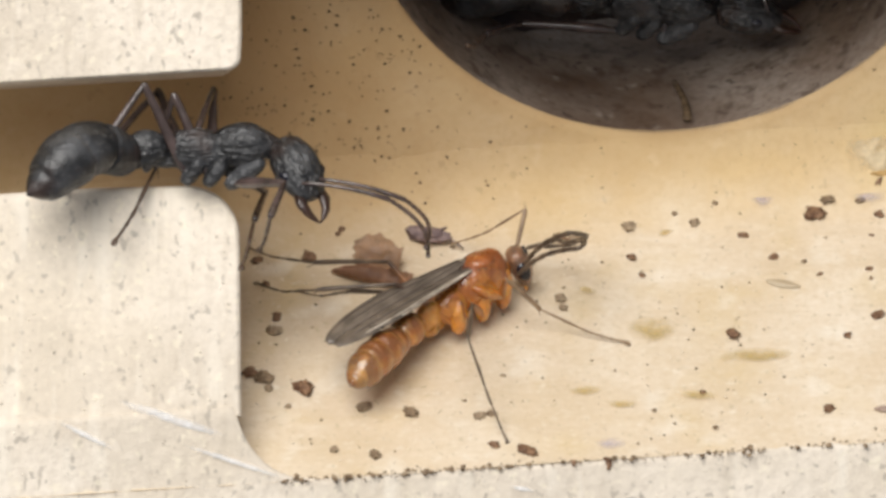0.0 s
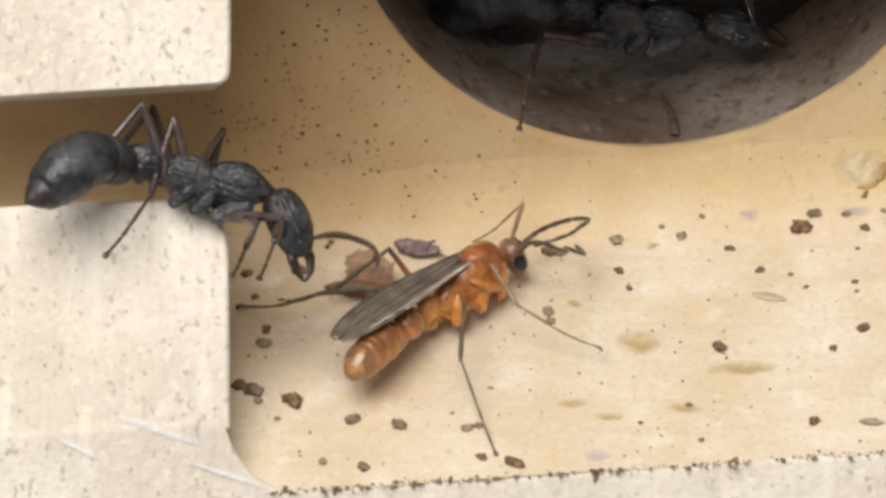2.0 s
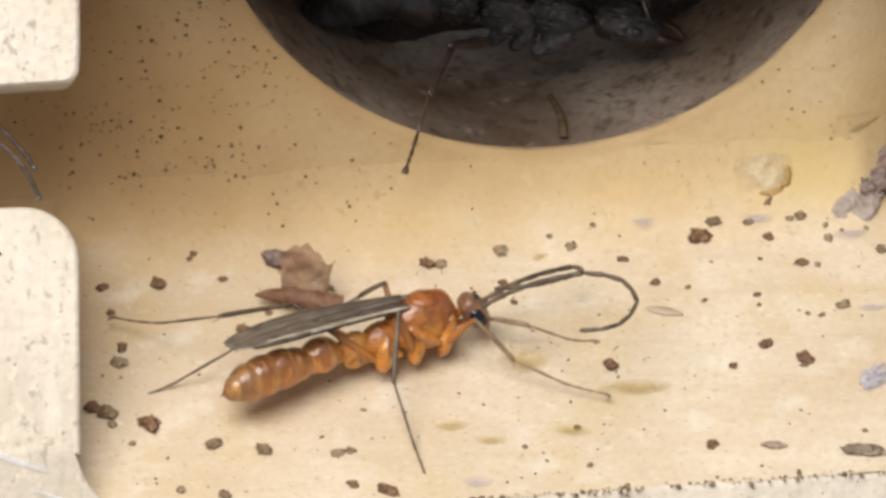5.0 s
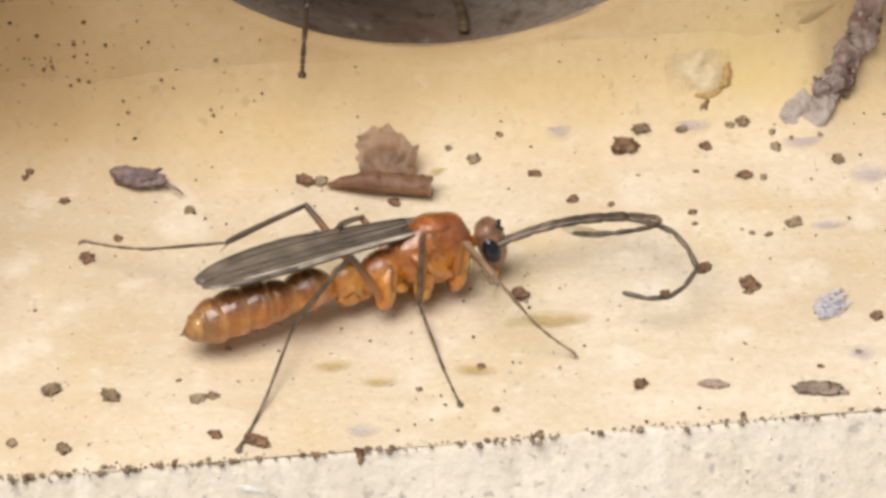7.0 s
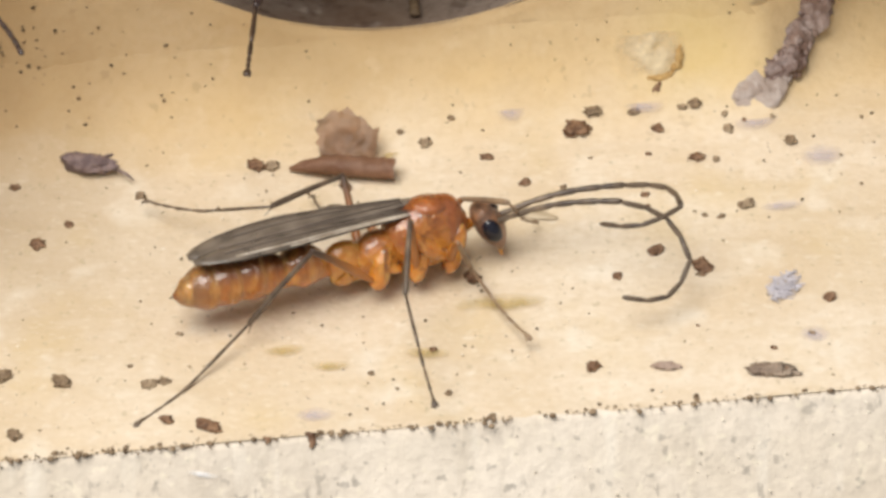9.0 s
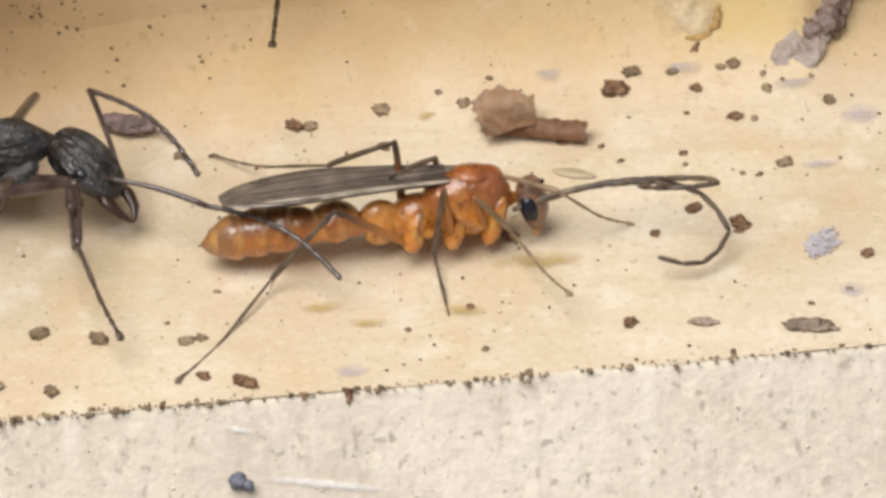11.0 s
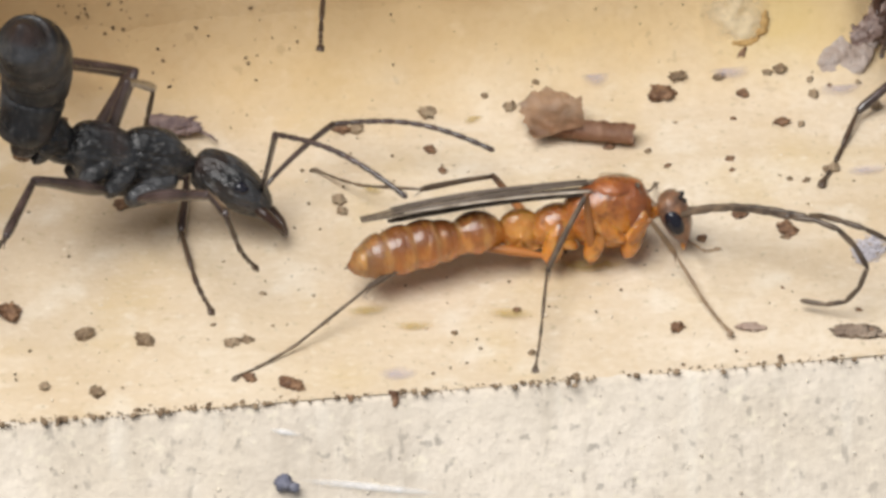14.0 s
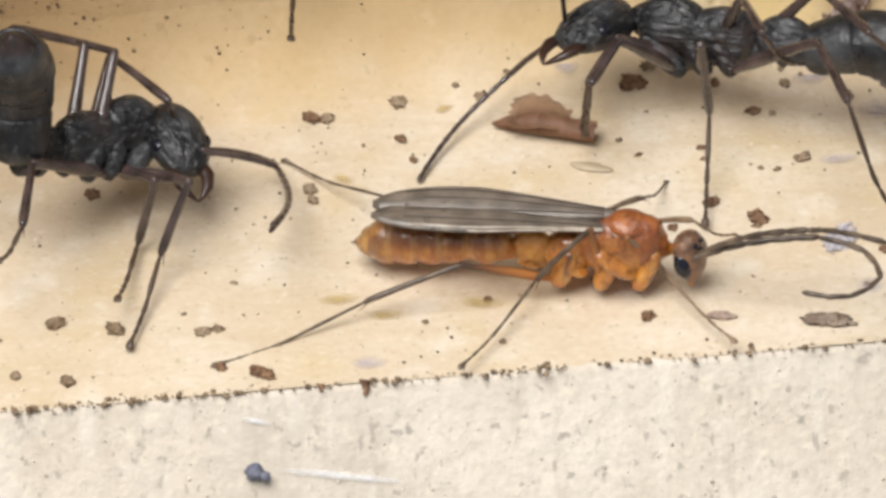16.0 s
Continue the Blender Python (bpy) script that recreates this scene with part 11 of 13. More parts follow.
    walk(worker["femur_lh"], [
        (0, at(0.5, 0.4, 1.1, 15.1, -29.9, 109.8)), (0.5, at(0.5, 0.4, 1.1, 14.6, -29.5, 110.9)), (1, at(0.5, 0.4, 1.1, 12.9, -30.0, 118.3)),
        (1.5, at(0.5, 0.4, 1.1, 11.5, -26.0, 120.3)), (2, at(0.5, 0.4, 1.1, 9.4, -28.4, 121.7)), (2.5, at(0.5, 0.4, 1.1, 9.8, -29.9, 121.6)),
        (3, at(0.5, 0.4, 1.1, 17.3, -10.3, 105.9)), (3.267, at(0.5, 0.4, 1.1, 14.3, -9.7, 146.6)), (3.5, at(0.5, 0.4, 1.1, 13.2, -5.4, -179.0)),
        (3.733, at(0.5, 0.4, 1.1, 15.0, -3.8, 158.7)), (4, at(0.5, 0.4, 1.1, 16.1, -1.2, 133.1)), (10.8, at(0.5, 0.4, 1.1, 22.8, -56.6, 81.9)),
        (11, at(0.5, 0.4, 1.1, 23.1, -56.9, 81.0)), (11.5, at(0.5, 0.4, 1.1, 25.2, -59.5, 81.1)), (12, at(0.5, 0.4, 1.1, 33.0, -66.9, 73.8)),
        (12.5, at(0.5, 0.4, 1.1, 32.6, -66.3, 72.9)), (13, at(0.5, 0.4, 1.1, 25.2, -62.2, 82.2)), (13.133, at(0.5, 0.4, 1.1, 23.7, -70.0, 88.7)),
        (13.3, at(0.5, 0.4, 1.1, -4.7, -79.1, 108.8)), (13.5, at(0.5, 0.4, 1.1, -3.8, -74.5, 99.1)), (14, at(0.5, 0.4, 1.1, 22.0, -46.0, 50.2)),
        (14.5, at(0.5, 0.4, 1.1, 19.6, -63.9, 56.4)), (15, at(0.5, 0.4, 1.1, 12.6, -64.8, 73.3)), (15.3, at(0.5, 0.4, 1.1, 7.3, -52.8, 80.2)),
        (15.5, at(0.5, 0.4, 1.1, -14.4, -55.6, 112.8)), (15.733, at(0.5, 0.4, 1.1, 1.0, -65.3, 77.9)), (16, at(0.5, 0.4, 1.1, 26.7, -61.3, 27.6)),
    ])
    walk(worker["tibia_lh"], [
        (0, at(-0.35, 2.77, 2.55, -4.0, 12.5, -117.2)), (0.5, at(-0.4, 2.76, 2.53, -3.7, 12.1, -114.6)), (1, at(-0.69, 2.61, 2.55, -2.3, 14.3, -114.5)),
        (1.5, at(-0.81, 2.65, 2.37, -1.2, 16.8, -112.7)), (2, at(-0.84, 2.57, 2.48, -0.5, 21.4, -107.4)), (2.5, at(-0.82, 2.54, 2.54, -1.0, 21.3, -108.1)),
        (3, at(-0.28, 3.14, 1.62, -3.5, -0.2, -116.8)), (3.267, at(-1.89, 1.97, 1.59, -0.8, 7.7, -83.5)), (3.5, at(-2.39, 0.35, 1.37, 0.6, 12.6, -54.1)),
        (3.733, at(-2.2, 1.45, 1.29, -2.7, 11.0, -64.4)), (4, at(-1.48, 2.52, 1.16, -7.0, 8.8, -76.0)), (10.8, at(0.72, 1.98, 3.52, -7.5, 15.4, -123.8)),
        (11, at(0.75, 1.96, 3.53, -7.4, 15.4, -125.3)), (11.5, at(0.73, 1.85, 3.6, -7.4, 13.3, -127.5)), (12, at(0.82, 1.49, 3.77, -8.2, 9.6, -132.6)),
        (12.5, at(0.84, 1.52, 3.75, -8.3, 9.5, -131.5)), (13, at(0.68, 1.74, 3.66, -7.2, 15.3, -128.5)), (13.133, at(0.52, 1.39, 3.83, -6.7, 30.5, 179.4)),
        (13.3, at(0.32, 0.92, 3.95, -0.2, 13.1, 101.5)), (13.5, at(0.38, 1.16, 3.89, -1.9, -2.1, 98.3)), (14, at(1.79, 1.95, 3.18, 4.9, 13.5, 104.7)),
        (14.5, at(1.21, 1.46, 3.7, -1.5, 20.0, 114.3)), (15, at(0.85, 1.58, 3.72, -1.4, 24.3, 112.5)), (15.3, at(0.8, 2.13, 3.41, 1.3, 17.4, 98.3)),
        (15.5, at(-0.14, 1.91, 3.49, -1.8, 23.8, 77.6)), (15.733, at(0.75, 1.59, 3.73, -0.5, 13.1, 81.5)), (16, at(1.74, 1.05, 3.64, 0.6, 0.8, 85.5)),
    ])
    walk(worker["tarsus_lh"], [
        (0, at(2.7, 0, 0, 8.7, 32.2, -124.3)), (0.5, at(2.7, 0, 0, 8.1, 32.6, -126.7)), (1, at(2.7, 0, 0, 11.3, 33.9, -125.0)),
        (1.5, at(2.7, 0, 0, 14.8, 37.5, -123.9)), (2, at(2.7, 0, 0, 19.4, 43.5, -125.8)), (2.5, at(2.7, 0, 0, 18.5, 41.7, -126.0)),
        (3, at(2.7, 0, 0, -2.6, 31.2, -126.0)), (3.267, at(2.7, 0, 0, 7.0, 36.3, -123.6)), (3.5, at(2.7, 0, 0, 12.2, 34.8, -124.3)),
        (3.733, at(2.7, 0, 0, 8.5, 36.5, -124.6)), (4, at(2.7, 0, 0, 3.5, 38.1, -125.5)), (10.8, at(2.7, 0, 0, 16.2, 47.6, -104.2)),
        (11, at(2.7, 0, 0, 16.4, 47.5, -103.4)), (11.5, at(2.7, 0, 0, 13.5, 46.6, -104.7)), (12, at(2.7, 0, 0, 7.9, 45.2, -108.7)),
        (12.5, at(2.7, 0, 0, 7.6, 45.2, -109.2)), (13, at(2.7, 0, 0, 15.7, 47.9, -105.9)), (13.133, at(2.7, 0, 0, 34.9, 26.1, -53.3)),
        (13.3, at(2.7, 0, 0, 0.1, 20.9, 0.4)), (13.5, at(2.7, 0, 0, 1.8, 28.5, -8.6)), (14, at(2.7, 0, 0, -2.3, 3.0, -10.4)),
        (14.5, at(2.7, 0, 0, 11.6, 15.2, -25.8)), (15, at(2.7, 0, 0, 10.9, 11.8, -19.2)), (15.3, at(2.7, 0, 0, 0.2, 6.3, -4.7)),
        (15.5, at(2.7, 0, 0, -2.4, -9.8, 9.8)), (15.733, at(2.7, 0, 0, 1.2, 0.4, -3.1)), (16, at(2.7, 0, 0, -0.3, 11.5, -18.2)),
    ])
    walk(worker["scape_r"], [
        (0, at(3.56, -1.42, 1.39, 0, 10.0, -5.2)), (0.267, at(3.56, -1.41, 1.38, 0, 18.3, 16.4)), (0.5, at(3.57, -1.4, 1.37, 0, 23.4, 36.6)),
        (1, at(3.55, -1.37, 1.28, 0, 26.3, 54.5)), (1.5, at(4.01, -0.92, 1.05, 0, 14.0, 56.1)), (2, at(4.01, -1.04, 1.19, 0, 7.8, 57.6)),
        (2.5, at(4.11, -0.88, 1.13, 0, 1.8, 65.6)), (3, at(3.79, -1.41, 1.76, 0, -7.0, 51.4)), (3.267, at(4.1, -1.12, 1.73, 0, -23.0, 78.7)),
        (3.5, at(4.38, -0.87, 1.72, 0, -32.4, 107.0)), (3.733, at(4.19, -1.06, 1.68, 0, -33.5, 79.9)), (4, at(3.96, -1.28, 1.64, 0, -27.8, 50.1)),
        (10.8, at(4.02, -1.18, 1.47, 0, 10.3, -35.8)), (11, at(3.91, -1.26, 1.44, 0, 11.5, -27.9)), (11.267, at(3.71, -1.4, 1.66, 0, 11.5, 6.2)),
        (11.5, at(3.54, -1.53, 1.86, 0, 8.4, 35.3)), (12, at(3.45, -1.54, 2.1, 0, 6.3, 7.7)), (12.267, at(3.68, -1.28, 1.54, 0, 11.7, -44.9)),
        (12.5, at(3.89, -1.04, 1.06, 0, 9.2, -89.2)), (13, at(3.96, -0.98, 1.07, 0, 13.5, -77.5)), (13.3, at(4.17, -1.03, 1.46, 0, -17.1, -67.9)),
        (13.5, at(4.14, -1.08, 1.49, 0, -17.3, -81.7)), (13.733, at(4.19, -1.07, 1.69, 0, -30.3, -97.2)), (14, at(4.25, -1.06, 1.92, 0, -42.2, -120.3)),
        (14.267, at(4.19, -1.13, 1.96, 0, -28.4, -63.0)), (14.5, at(4.13, -1.19, 1.99, 0, -3.0, -29.9)), (14.733, at(4.18, -1.13, 1.95, 0, -10.3, -44.6)),
        (15, at(4.25, -1.06, 1.9, 0, -17.8, -62.3)), (15.3, at(4.26, -1.06, 1.93, 0, -36.5, -87.2)), (15.4, at(4.25, -1.06, 1.88, 0, -30.1, -90.6)),
        (15.5, at(4.24, -1.07, 1.83, 0, -23.5, -93.6)), (15.733, at(3.31, -1.18, 1.67, 0, -7.9, -59.1)), (16, at(2.25, -1.3, 1.48, 0, 13.2, -21.7)),
    ])
    walk(worker["funicle_r"], [
        (0, at(2.4, 0, 0, -76.8, 0.9, -68.8)), (0.267, at(2.4, 0, 0, -78.1, 2.8, -91.1)), (0.5, at(2.4, 0, 0, -81.0, 9.3, -111.1)),
        (1, at(2.4, 0, 0, -88.8, 14.3, -139.0)), (1.5, at(2.4, 0, 0, -70.1, -3.1, -136.0)), (2, at(2.4, 0, 0, -67.3, -8.1, -133.0)),
        (2.5, at(2.4, 0, 0, -62.6, -8.0, -142.2)), (3, at(2.4, 0, 0, -79.8, 6.1, -104.5)), (3.267, at(2.4, 0, 0, -80.5, 3.4, -112.2)),
        (3.5, at(2.4, 0, 0, -77.9, -2.8, -121.0)), (3.733, at(2.4, 0, 0, -82.9, 7.1, -106.0)), (4, at(2.4, 0, 0, -80.3, 18.8, -88.0)),
        (10.8, at(2.4, 0, 0, -69.4, 2.8, -41.6)), (11, at(2.4, 0, 0, -34.3, 7.5, -13.3)), (11.267, at(2.4, 0, 0, -75.9, 3.1, -67.7)),
        (11.5, at(2.4, 0, 0, -76.9, 0.2, -115.0)), (12, at(2.4, 0, 0, -78.4, -13.2, -89.6)), (12.267, at(2.4, 0, 0, -76.8, -6.3, -29.5)),
        (12.5, at(2.4, 0, 0, 42.1, 10.0, 19.7)), (13, at(2.4, 0, 0, 35.8, 29.1, 26.5)), (13.3, at(2.4, 0, 0, 6.3, 53.6, 5.8)),
        (13.5, at(2.4, 0, 0, 18.3, 46.5, 15.8)), (13.733, at(2.4, 0, 0, 49.2, 40.6, 43.6)), (14, at(2.4, 0, 0, 75.0, 20.0, 68.8)),
        (14.267, at(2.4, 0, 0, -5.2, 36.2, -3.8)), (14.5, at(2.4, 0, 0, -60.0, 15.6, -43.1)), (14.733, at(2.4, 0, 0, -16.1, 22.1, -9.2)),
        (15, at(2.4, 0, 0, 47.3, 23.9, 33.4)), (15.3, at(2.4, 0, 0, 78.6, 19.1, 79.9)), (15.4, at(2.4, 0, 0, 82.7, 6.7, 112.4)),
        (15.5, at(2.4, 0, 0, 72.4, -0.2, 145.5)), (15.733, at(2.4, 0, 0, -21.5, 111.4, -18.6)), (16, at(2.4, 0, 0, -83.3, 15.3, -111.4)),
    ])
    walk(worker["scape_l"], [
        (0, at(4.04, -1.13, 1.39, 0, 12.9, -6.4)), (0.267, at(4.04, -1.12, 1.38, 0, 24.2, 23.8)), (0.5, at(4.05, -1.11, 1.37, 0, 28.7, 53.1)),
        (1, at(4.03, -1.08, 1.28, 0, 29.8, 69.3)), (1.5, at(4.3, -0.44, 1.05, 0, 18.5, 64.9)), (2, at(4.34, -0.58, 1.19, 0, 12.6, 67.3)),
        (2.5, at(4.37, -0.39, 1.13, 0, 6.3, 73.2)), (3, at(4.23, -1.07, 1.76, 0, -2.6, 64.9)), (3.267, at(4.43, -0.68, 1.73, 0, 13.7, 97.5)),
        (3.5, at(4.6, -0.35, 1.72, 0, 24.3, 128.5)), (3.733, at(4.48, -0.6, 1.68, 0, -0.8, 101.1)), (4, at(4.36, -0.88, 1.64, 0, -29.6, 67.8)),
        (10.8, at(4.38, -0.75, 1.47, 0, 1.3, 69.1)), (10.9, at(4.34, -0.81, 1.46, 0, -15.2, 83.1)), (11, at(4.3, -0.86, 1.44, 0, -30.7, 99.3)),
        (11.267, at(4.16, -1.08, 1.66, 0, -10.6, 75.5)), (11.5, at(4.03, -1.26, 1.86, 0, 8.1, 57.6)), (12, at(3.96, -1.31, 2.1, 0, -18.0, 72.5)),
        (12.267, at(4.11, -0.93, 1.54, 0, -23.9, 56.7)), (12.5, at(4.24, -0.6, 1.06, 0, -27.6, 41.9)), (13, at(4.29, -0.52, 1.07, 0, -36.2, 32.6)),
        (13.133, at(4.37, -0.54, 1.24, 0, -25.5, 48.1)), (13.3, at(4.47, -0.55, 1.46, 0, -10.3, 63.9)), (13.5, at(4.46, -0.61, 1.49, 0, 0, 36.1)),
        (13.733, at(4.5, -0.6, 1.69, 0, -18.3, 33.3)), (14, at(4.54, -0.58, 1.92, 0, -39.2, 29.2)), (14.267, at(4.5, -0.67, 1.96, 0, -38.6, 67.0)),
        (14.5, at(4.47, -0.74, 1.99, 0, -29.1, 95.3)), (14.733, at(4.5, -0.67, 1.95, 0, -20.0, 72.3)), (15, at(4.54, -0.59, 1.9, 0, -6.3, 49.1)),
        (15.133, at(4.54, -0.58, 1.91, 0, -12.7, 67.9)), (15.3, at(4.55, -0.58, 1.93, 0, -18.7, 92.9)), (15.5, at(4.54, -0.59, 1.83, 0, -30.6, 90.9)),
        (15.733, at(3.71, -1.02, 1.67, 0, -11.6, 47.7)), (16, at(2.77, -1.51, 1.48, 0, 17.2, 2.9)),
    ])
    walk(worker["funicle_l"], [
        (0, at(2.4, 0, 0, -78.4, -3.4, -77.1)), (0.267, at(2.4, 0, 0, -79.0, 4.6, -103.4)), (0.5, at(2.4, 0, 0, -88.5, 16.5, -128.0)),
        (1, at(2.4, 0, 0, 74.7, 159.3, 27.2)), (1.5, at(2.4, 0, 0, -72.3, 2.0, -145.2)), (2, at(2.4, 0, 0, -65.4, -4.1, -143.9)),
        (2.5, at(2.4, 0, 0, -60.2, -4.5, -150.7)), (3, at(2.4, 0, 0, -80.1, 6.2, -118.3)), (3.267, at(2.4, 0, 0, -85.2, 12.6, -131.2)),
        (3.5, at(2.4, 0, 0, -99.1, 20.1, -145.9)), (3.733, at(2.4, 0, 0, -81.1, 7.7, -128.1)), (4, at(2.4, 0, 0, -83.5, 9.2, -110.0)),
        (10.8, at(2.4, 0, 0, -80.8, 7.7, -138.1)), (10.9, at(2.4, 0, 0, -73.3, 1.5, -145.8)), (11, at(2.4, 0, 0, -58.4, -6.5, -154.7)),
        (11.267, at(2.4, 0, 0, -75.5, 1.9, -138.0)), (11.5, at(2.4, 0, 0, -78.3, 4.4, -125.9)), (12, at(2.4, 0, 0, -28.0, -40.3, -156.9)),
        (12.267, at(2.4, 0, 0, -68.3, -14.1, -127.1)), (12.5, at(2.4, 0, 0, -85.2, 14.3, -109.8)), (13, at(2.4, 0, 0, -86.9, 25.7, -100.9)),
        (13.133, at(2.4, 0, 0, -82.3, 6.6, -115.2)), (13.3, at(2.4, 0, 0, -67.8, -4.9, -139.9)), (13.5, at(2.4, 0, 0, -82.0, 9.7, -119.3)),
        (13.733, at(2.4, 0, 0, -79.5, 1.1, -91.2)), (14, at(2.4, 0, 0, -73.2, 13.0, -58.4)), (14.267, at(2.4, 0, 0, -79.3, -10.4, -103.7)),
        (14.5, at(2.4, 0, 0, -56.1, -16.2, -144.9)), (14.733, at(2.4, 0, 0, -53.9, -15.3, -147.0)), (15, at(2.4, 0, 0, -49.5, -11.6, -153.7)),
        (15.133, at(2.4, 0, 0, -58.3, -11.1, -145.5)), (15.3, at(2.4, 0, 0, -67.7, -7.6, -137.0)), (15.5, at(2.4, 0, 0, -66.2, -20.5, -125.9)),
        (15.733, at(2.4, 0, 0, -73.9, -2.1, -130.5)), (16, at(2.4, 0, 0, -94.7, 21.6, -134.0)),
    ])
    walk(second["root"], [
        (0, at(34.06, 0.46, 0.34, 18.0, 1.7, -178.8)), (10.8, at(34.06, 0.46, 0.34, 18.0, 1.7, -178.8)), (11, at(34.06, 0.46, 0.34, 18.0, 1.7, -178.8)),
        (11.5, at(32.99, 0.58, 0.36, 18.0, 1.9, 179.8)), (12, at(30.39, 0.85, 0.39, 18.0, 2.5, 176.2)), (12.5, at(27.18, 1.17, 0.42, 18.0, 3.1, 171.5)),
        (13, at(22.49, 1.48, 0.44, 18.0, 3.6, 166.9)), (13.3, at(21.94, 1.57, 0.44, 18.0, 3.7, 164.4)), (13.5, at(20.83, 1.64, 0.44, 18.0, 3.6, 162.6)),
        (14, at(19.8, 1.73, 0.44, 18.0, 3.6, 159.0)), (14.5, at(19.38, 1.62, 0.44, 18.0, 3.6, 159.0)), (15, at(18.01, 1.17, 0.44, 18.0, 3.6, 164.8)),
        (15.3, at(17.74, 0.69, 0.44, 18.0, 3.6, 167.7)), (15.5, at(16.82, -0.13, 0.44, 18.0, 3.6, 165.8)), (16, at(13.16, -0.3, 0.44, 18.0, 3.6, 162.7)),
    ])
    walk(second["head"], [
        (13, at(3.05, 0, 1.95, 0, -1.7, 54.0)), (13.3, at(3.05, 0, 1.95, 0, 8.1, 60.8)), (13.5, at(3.05, 0, 1.95, 0, 7.3, 52.4)),
        (14, at(3.05, 0, 1.95, 0, 8.2, 68.1)), (14.5, at(3.05, 0, 1.95, 0, 12.4, 71.8)), (15, at(3.05, 0, 1.95, 0, 3.6, 71.1)),
        (15.3, at(3.05, 0, 1.95, 0, 5.5, 61.0)), (15.5, at(3.05, 0, 1.95, 0, 8.8, 51.5)), (16, at(3.05, 0, 1.95, 0, 6.1, 59.7)),
    ])
    walk(second["femur_lf"], [
        (13, at(1.65, 0.4, 1.0, 9.5, -10.2, 50.2)), (13.3, at(1.65, 0.4, 1.0, 20.1, 3.7, 18.4)), (13.5, at(1.65, 0.4, 1.0, 21.1, 9.4, 18.6)),
        (14, at(1.65, 0.4, 1.0, 25.8, 24.3, 40.3)), (14.267, at(1.65, 0.4, 1.0, 28.1, 23.6, 31.6)), (14.5, at(1.65, 0.4, 1.0, 27.0, 22.6, 24.1)),
        (15, at(1.65, 0.4, 1.0, 12.7, -4.2, 48.1)), (15.3, at(1.65, 0.4, 1.0, 9.8, -16.3, 44.6)), (15.4, at(1.65, 0.4, 1.0, 10.2, -13.2, 32.3)),
        (15.5, at(1.65, 0.4, 1.0, 11.8, -9.6, 20.4)), (15.733, at(1.65, 0.4, 1.0, 0.9, -20.0, 37.7)), (16, at(1.65, 0.4, 1.0, -5.1, -29.6, 60.4)),
    ])
    walk(second["tibia_lf"], [
        (13, at(3.03, 2.06, 1.39, 24.5, 83.3, 5.7)), (13.3, at(3.73, 1.09, 0.86, 42.5, 58.1, 72.9)), (13.5, at(3.71, 1.09, 0.64, 37.1, 52.2, 70.2)),
        (14, at(3.18, 1.7, 0.1, 27.5, 32.7, 49.4)), (14.267, at(3.37, 1.46, 0.12, 28.7, 34.8, 76.9)), (14.5, at(3.5, 1.23, 0.16, 23.0, 31.7, 100.3)),
        (15, at(3.12, 2.03, 1.16, 10.5, 37.7, 92.8)), (15.3, at(3.15, 1.88, 1.62, 8.6, 45.3, 89.4)), (15.4, at(3.46, 1.55, 1.5, 25.7, 66.5, 38.0)),
        (15.5, at(3.68, 1.16, 1.37, 8.5, 53.7, -30.2)), (15.733, at(3.29, 1.66, 1.75, 1.2, 53.0, 41.7)), (16, at(2.59, 2.06, 2.09, 0.2, 17.2, 84.0)),
    ])
    walk(second["tarsus_lf"], [
        (13, at(1.75, 0, 0, -88.3, 17.0, 72.9)), (13.3, at(1.75, 0, 0, -59.8, -16.2, 41.8)), (13.5, at(1.75, 0, 0, -53.9, -10.3, 35.8)),
        (14, at(1.75, 0, 0, -42.6, 12.0, 35.7)), (14.267, at(1.75, 0, 0, -38.0, -3.7, 22.0)), (14.5, at(1.75, 0, 0, -23.5, -12.7, 5.2)),
        (15, at(1.75, 0, 0, -1.7, 1.2, -11.2)), (15.3, at(1.75, 0, 0, 4.4, -3.7, -12.9)), (15.4, at(1.75, 0, 0, -59.5, -12.4, 46.2)),
        (15.5, at(1.75, 0, 0, -53.5, 27.2, 94.4)), (15.733, at(1.75, 0, 0, -1.0, 0.2, -0.2)), (16, at(1.75, 0, 0, 13.7, 58.7, -145.1)),
    ])
    walk(second["femur_rf"], [
        (13, at(1.65, -0.4, 1.0, 9.0, -9.4, 45.6)), (13.133, at(1.65, -0.4, 1.0, 15.5, -3.0, 29.1)), (13.3, at(1.65, -0.4, 1.0, 22.4, 5.4, 8.4)),
        (13.5, at(1.65, -0.4, 1.0, 23.0, 7.8, 13.2)), (14, at(1.65, -0.4, 1.0, 24.6, 14.0, 20.3)), (14.5, at(1.65, -0.4, 1.0, 23.2, 26.9, 9.7)),
        (15, at(1.65, -0.4, 1.0, 26.2, 27.0, 14.2)), (15.3, at(1.65, -0.4, 1.0, 20.5, -5.6, -4.0)), (15.4, at(1.65, -0.4, 1.0, 17.2, -16.2, 21.2)),
        (15.5, at(1.65, -0.4, 1.0, 9.2, -23.5, 48.6)), (15.733, at(1.65, -0.4, 1.0, 2.9, -23.2, 50.5)), (16, at(1.65, -0.4, 1.0, -4.6, -22.8, 52.7)),
    ])
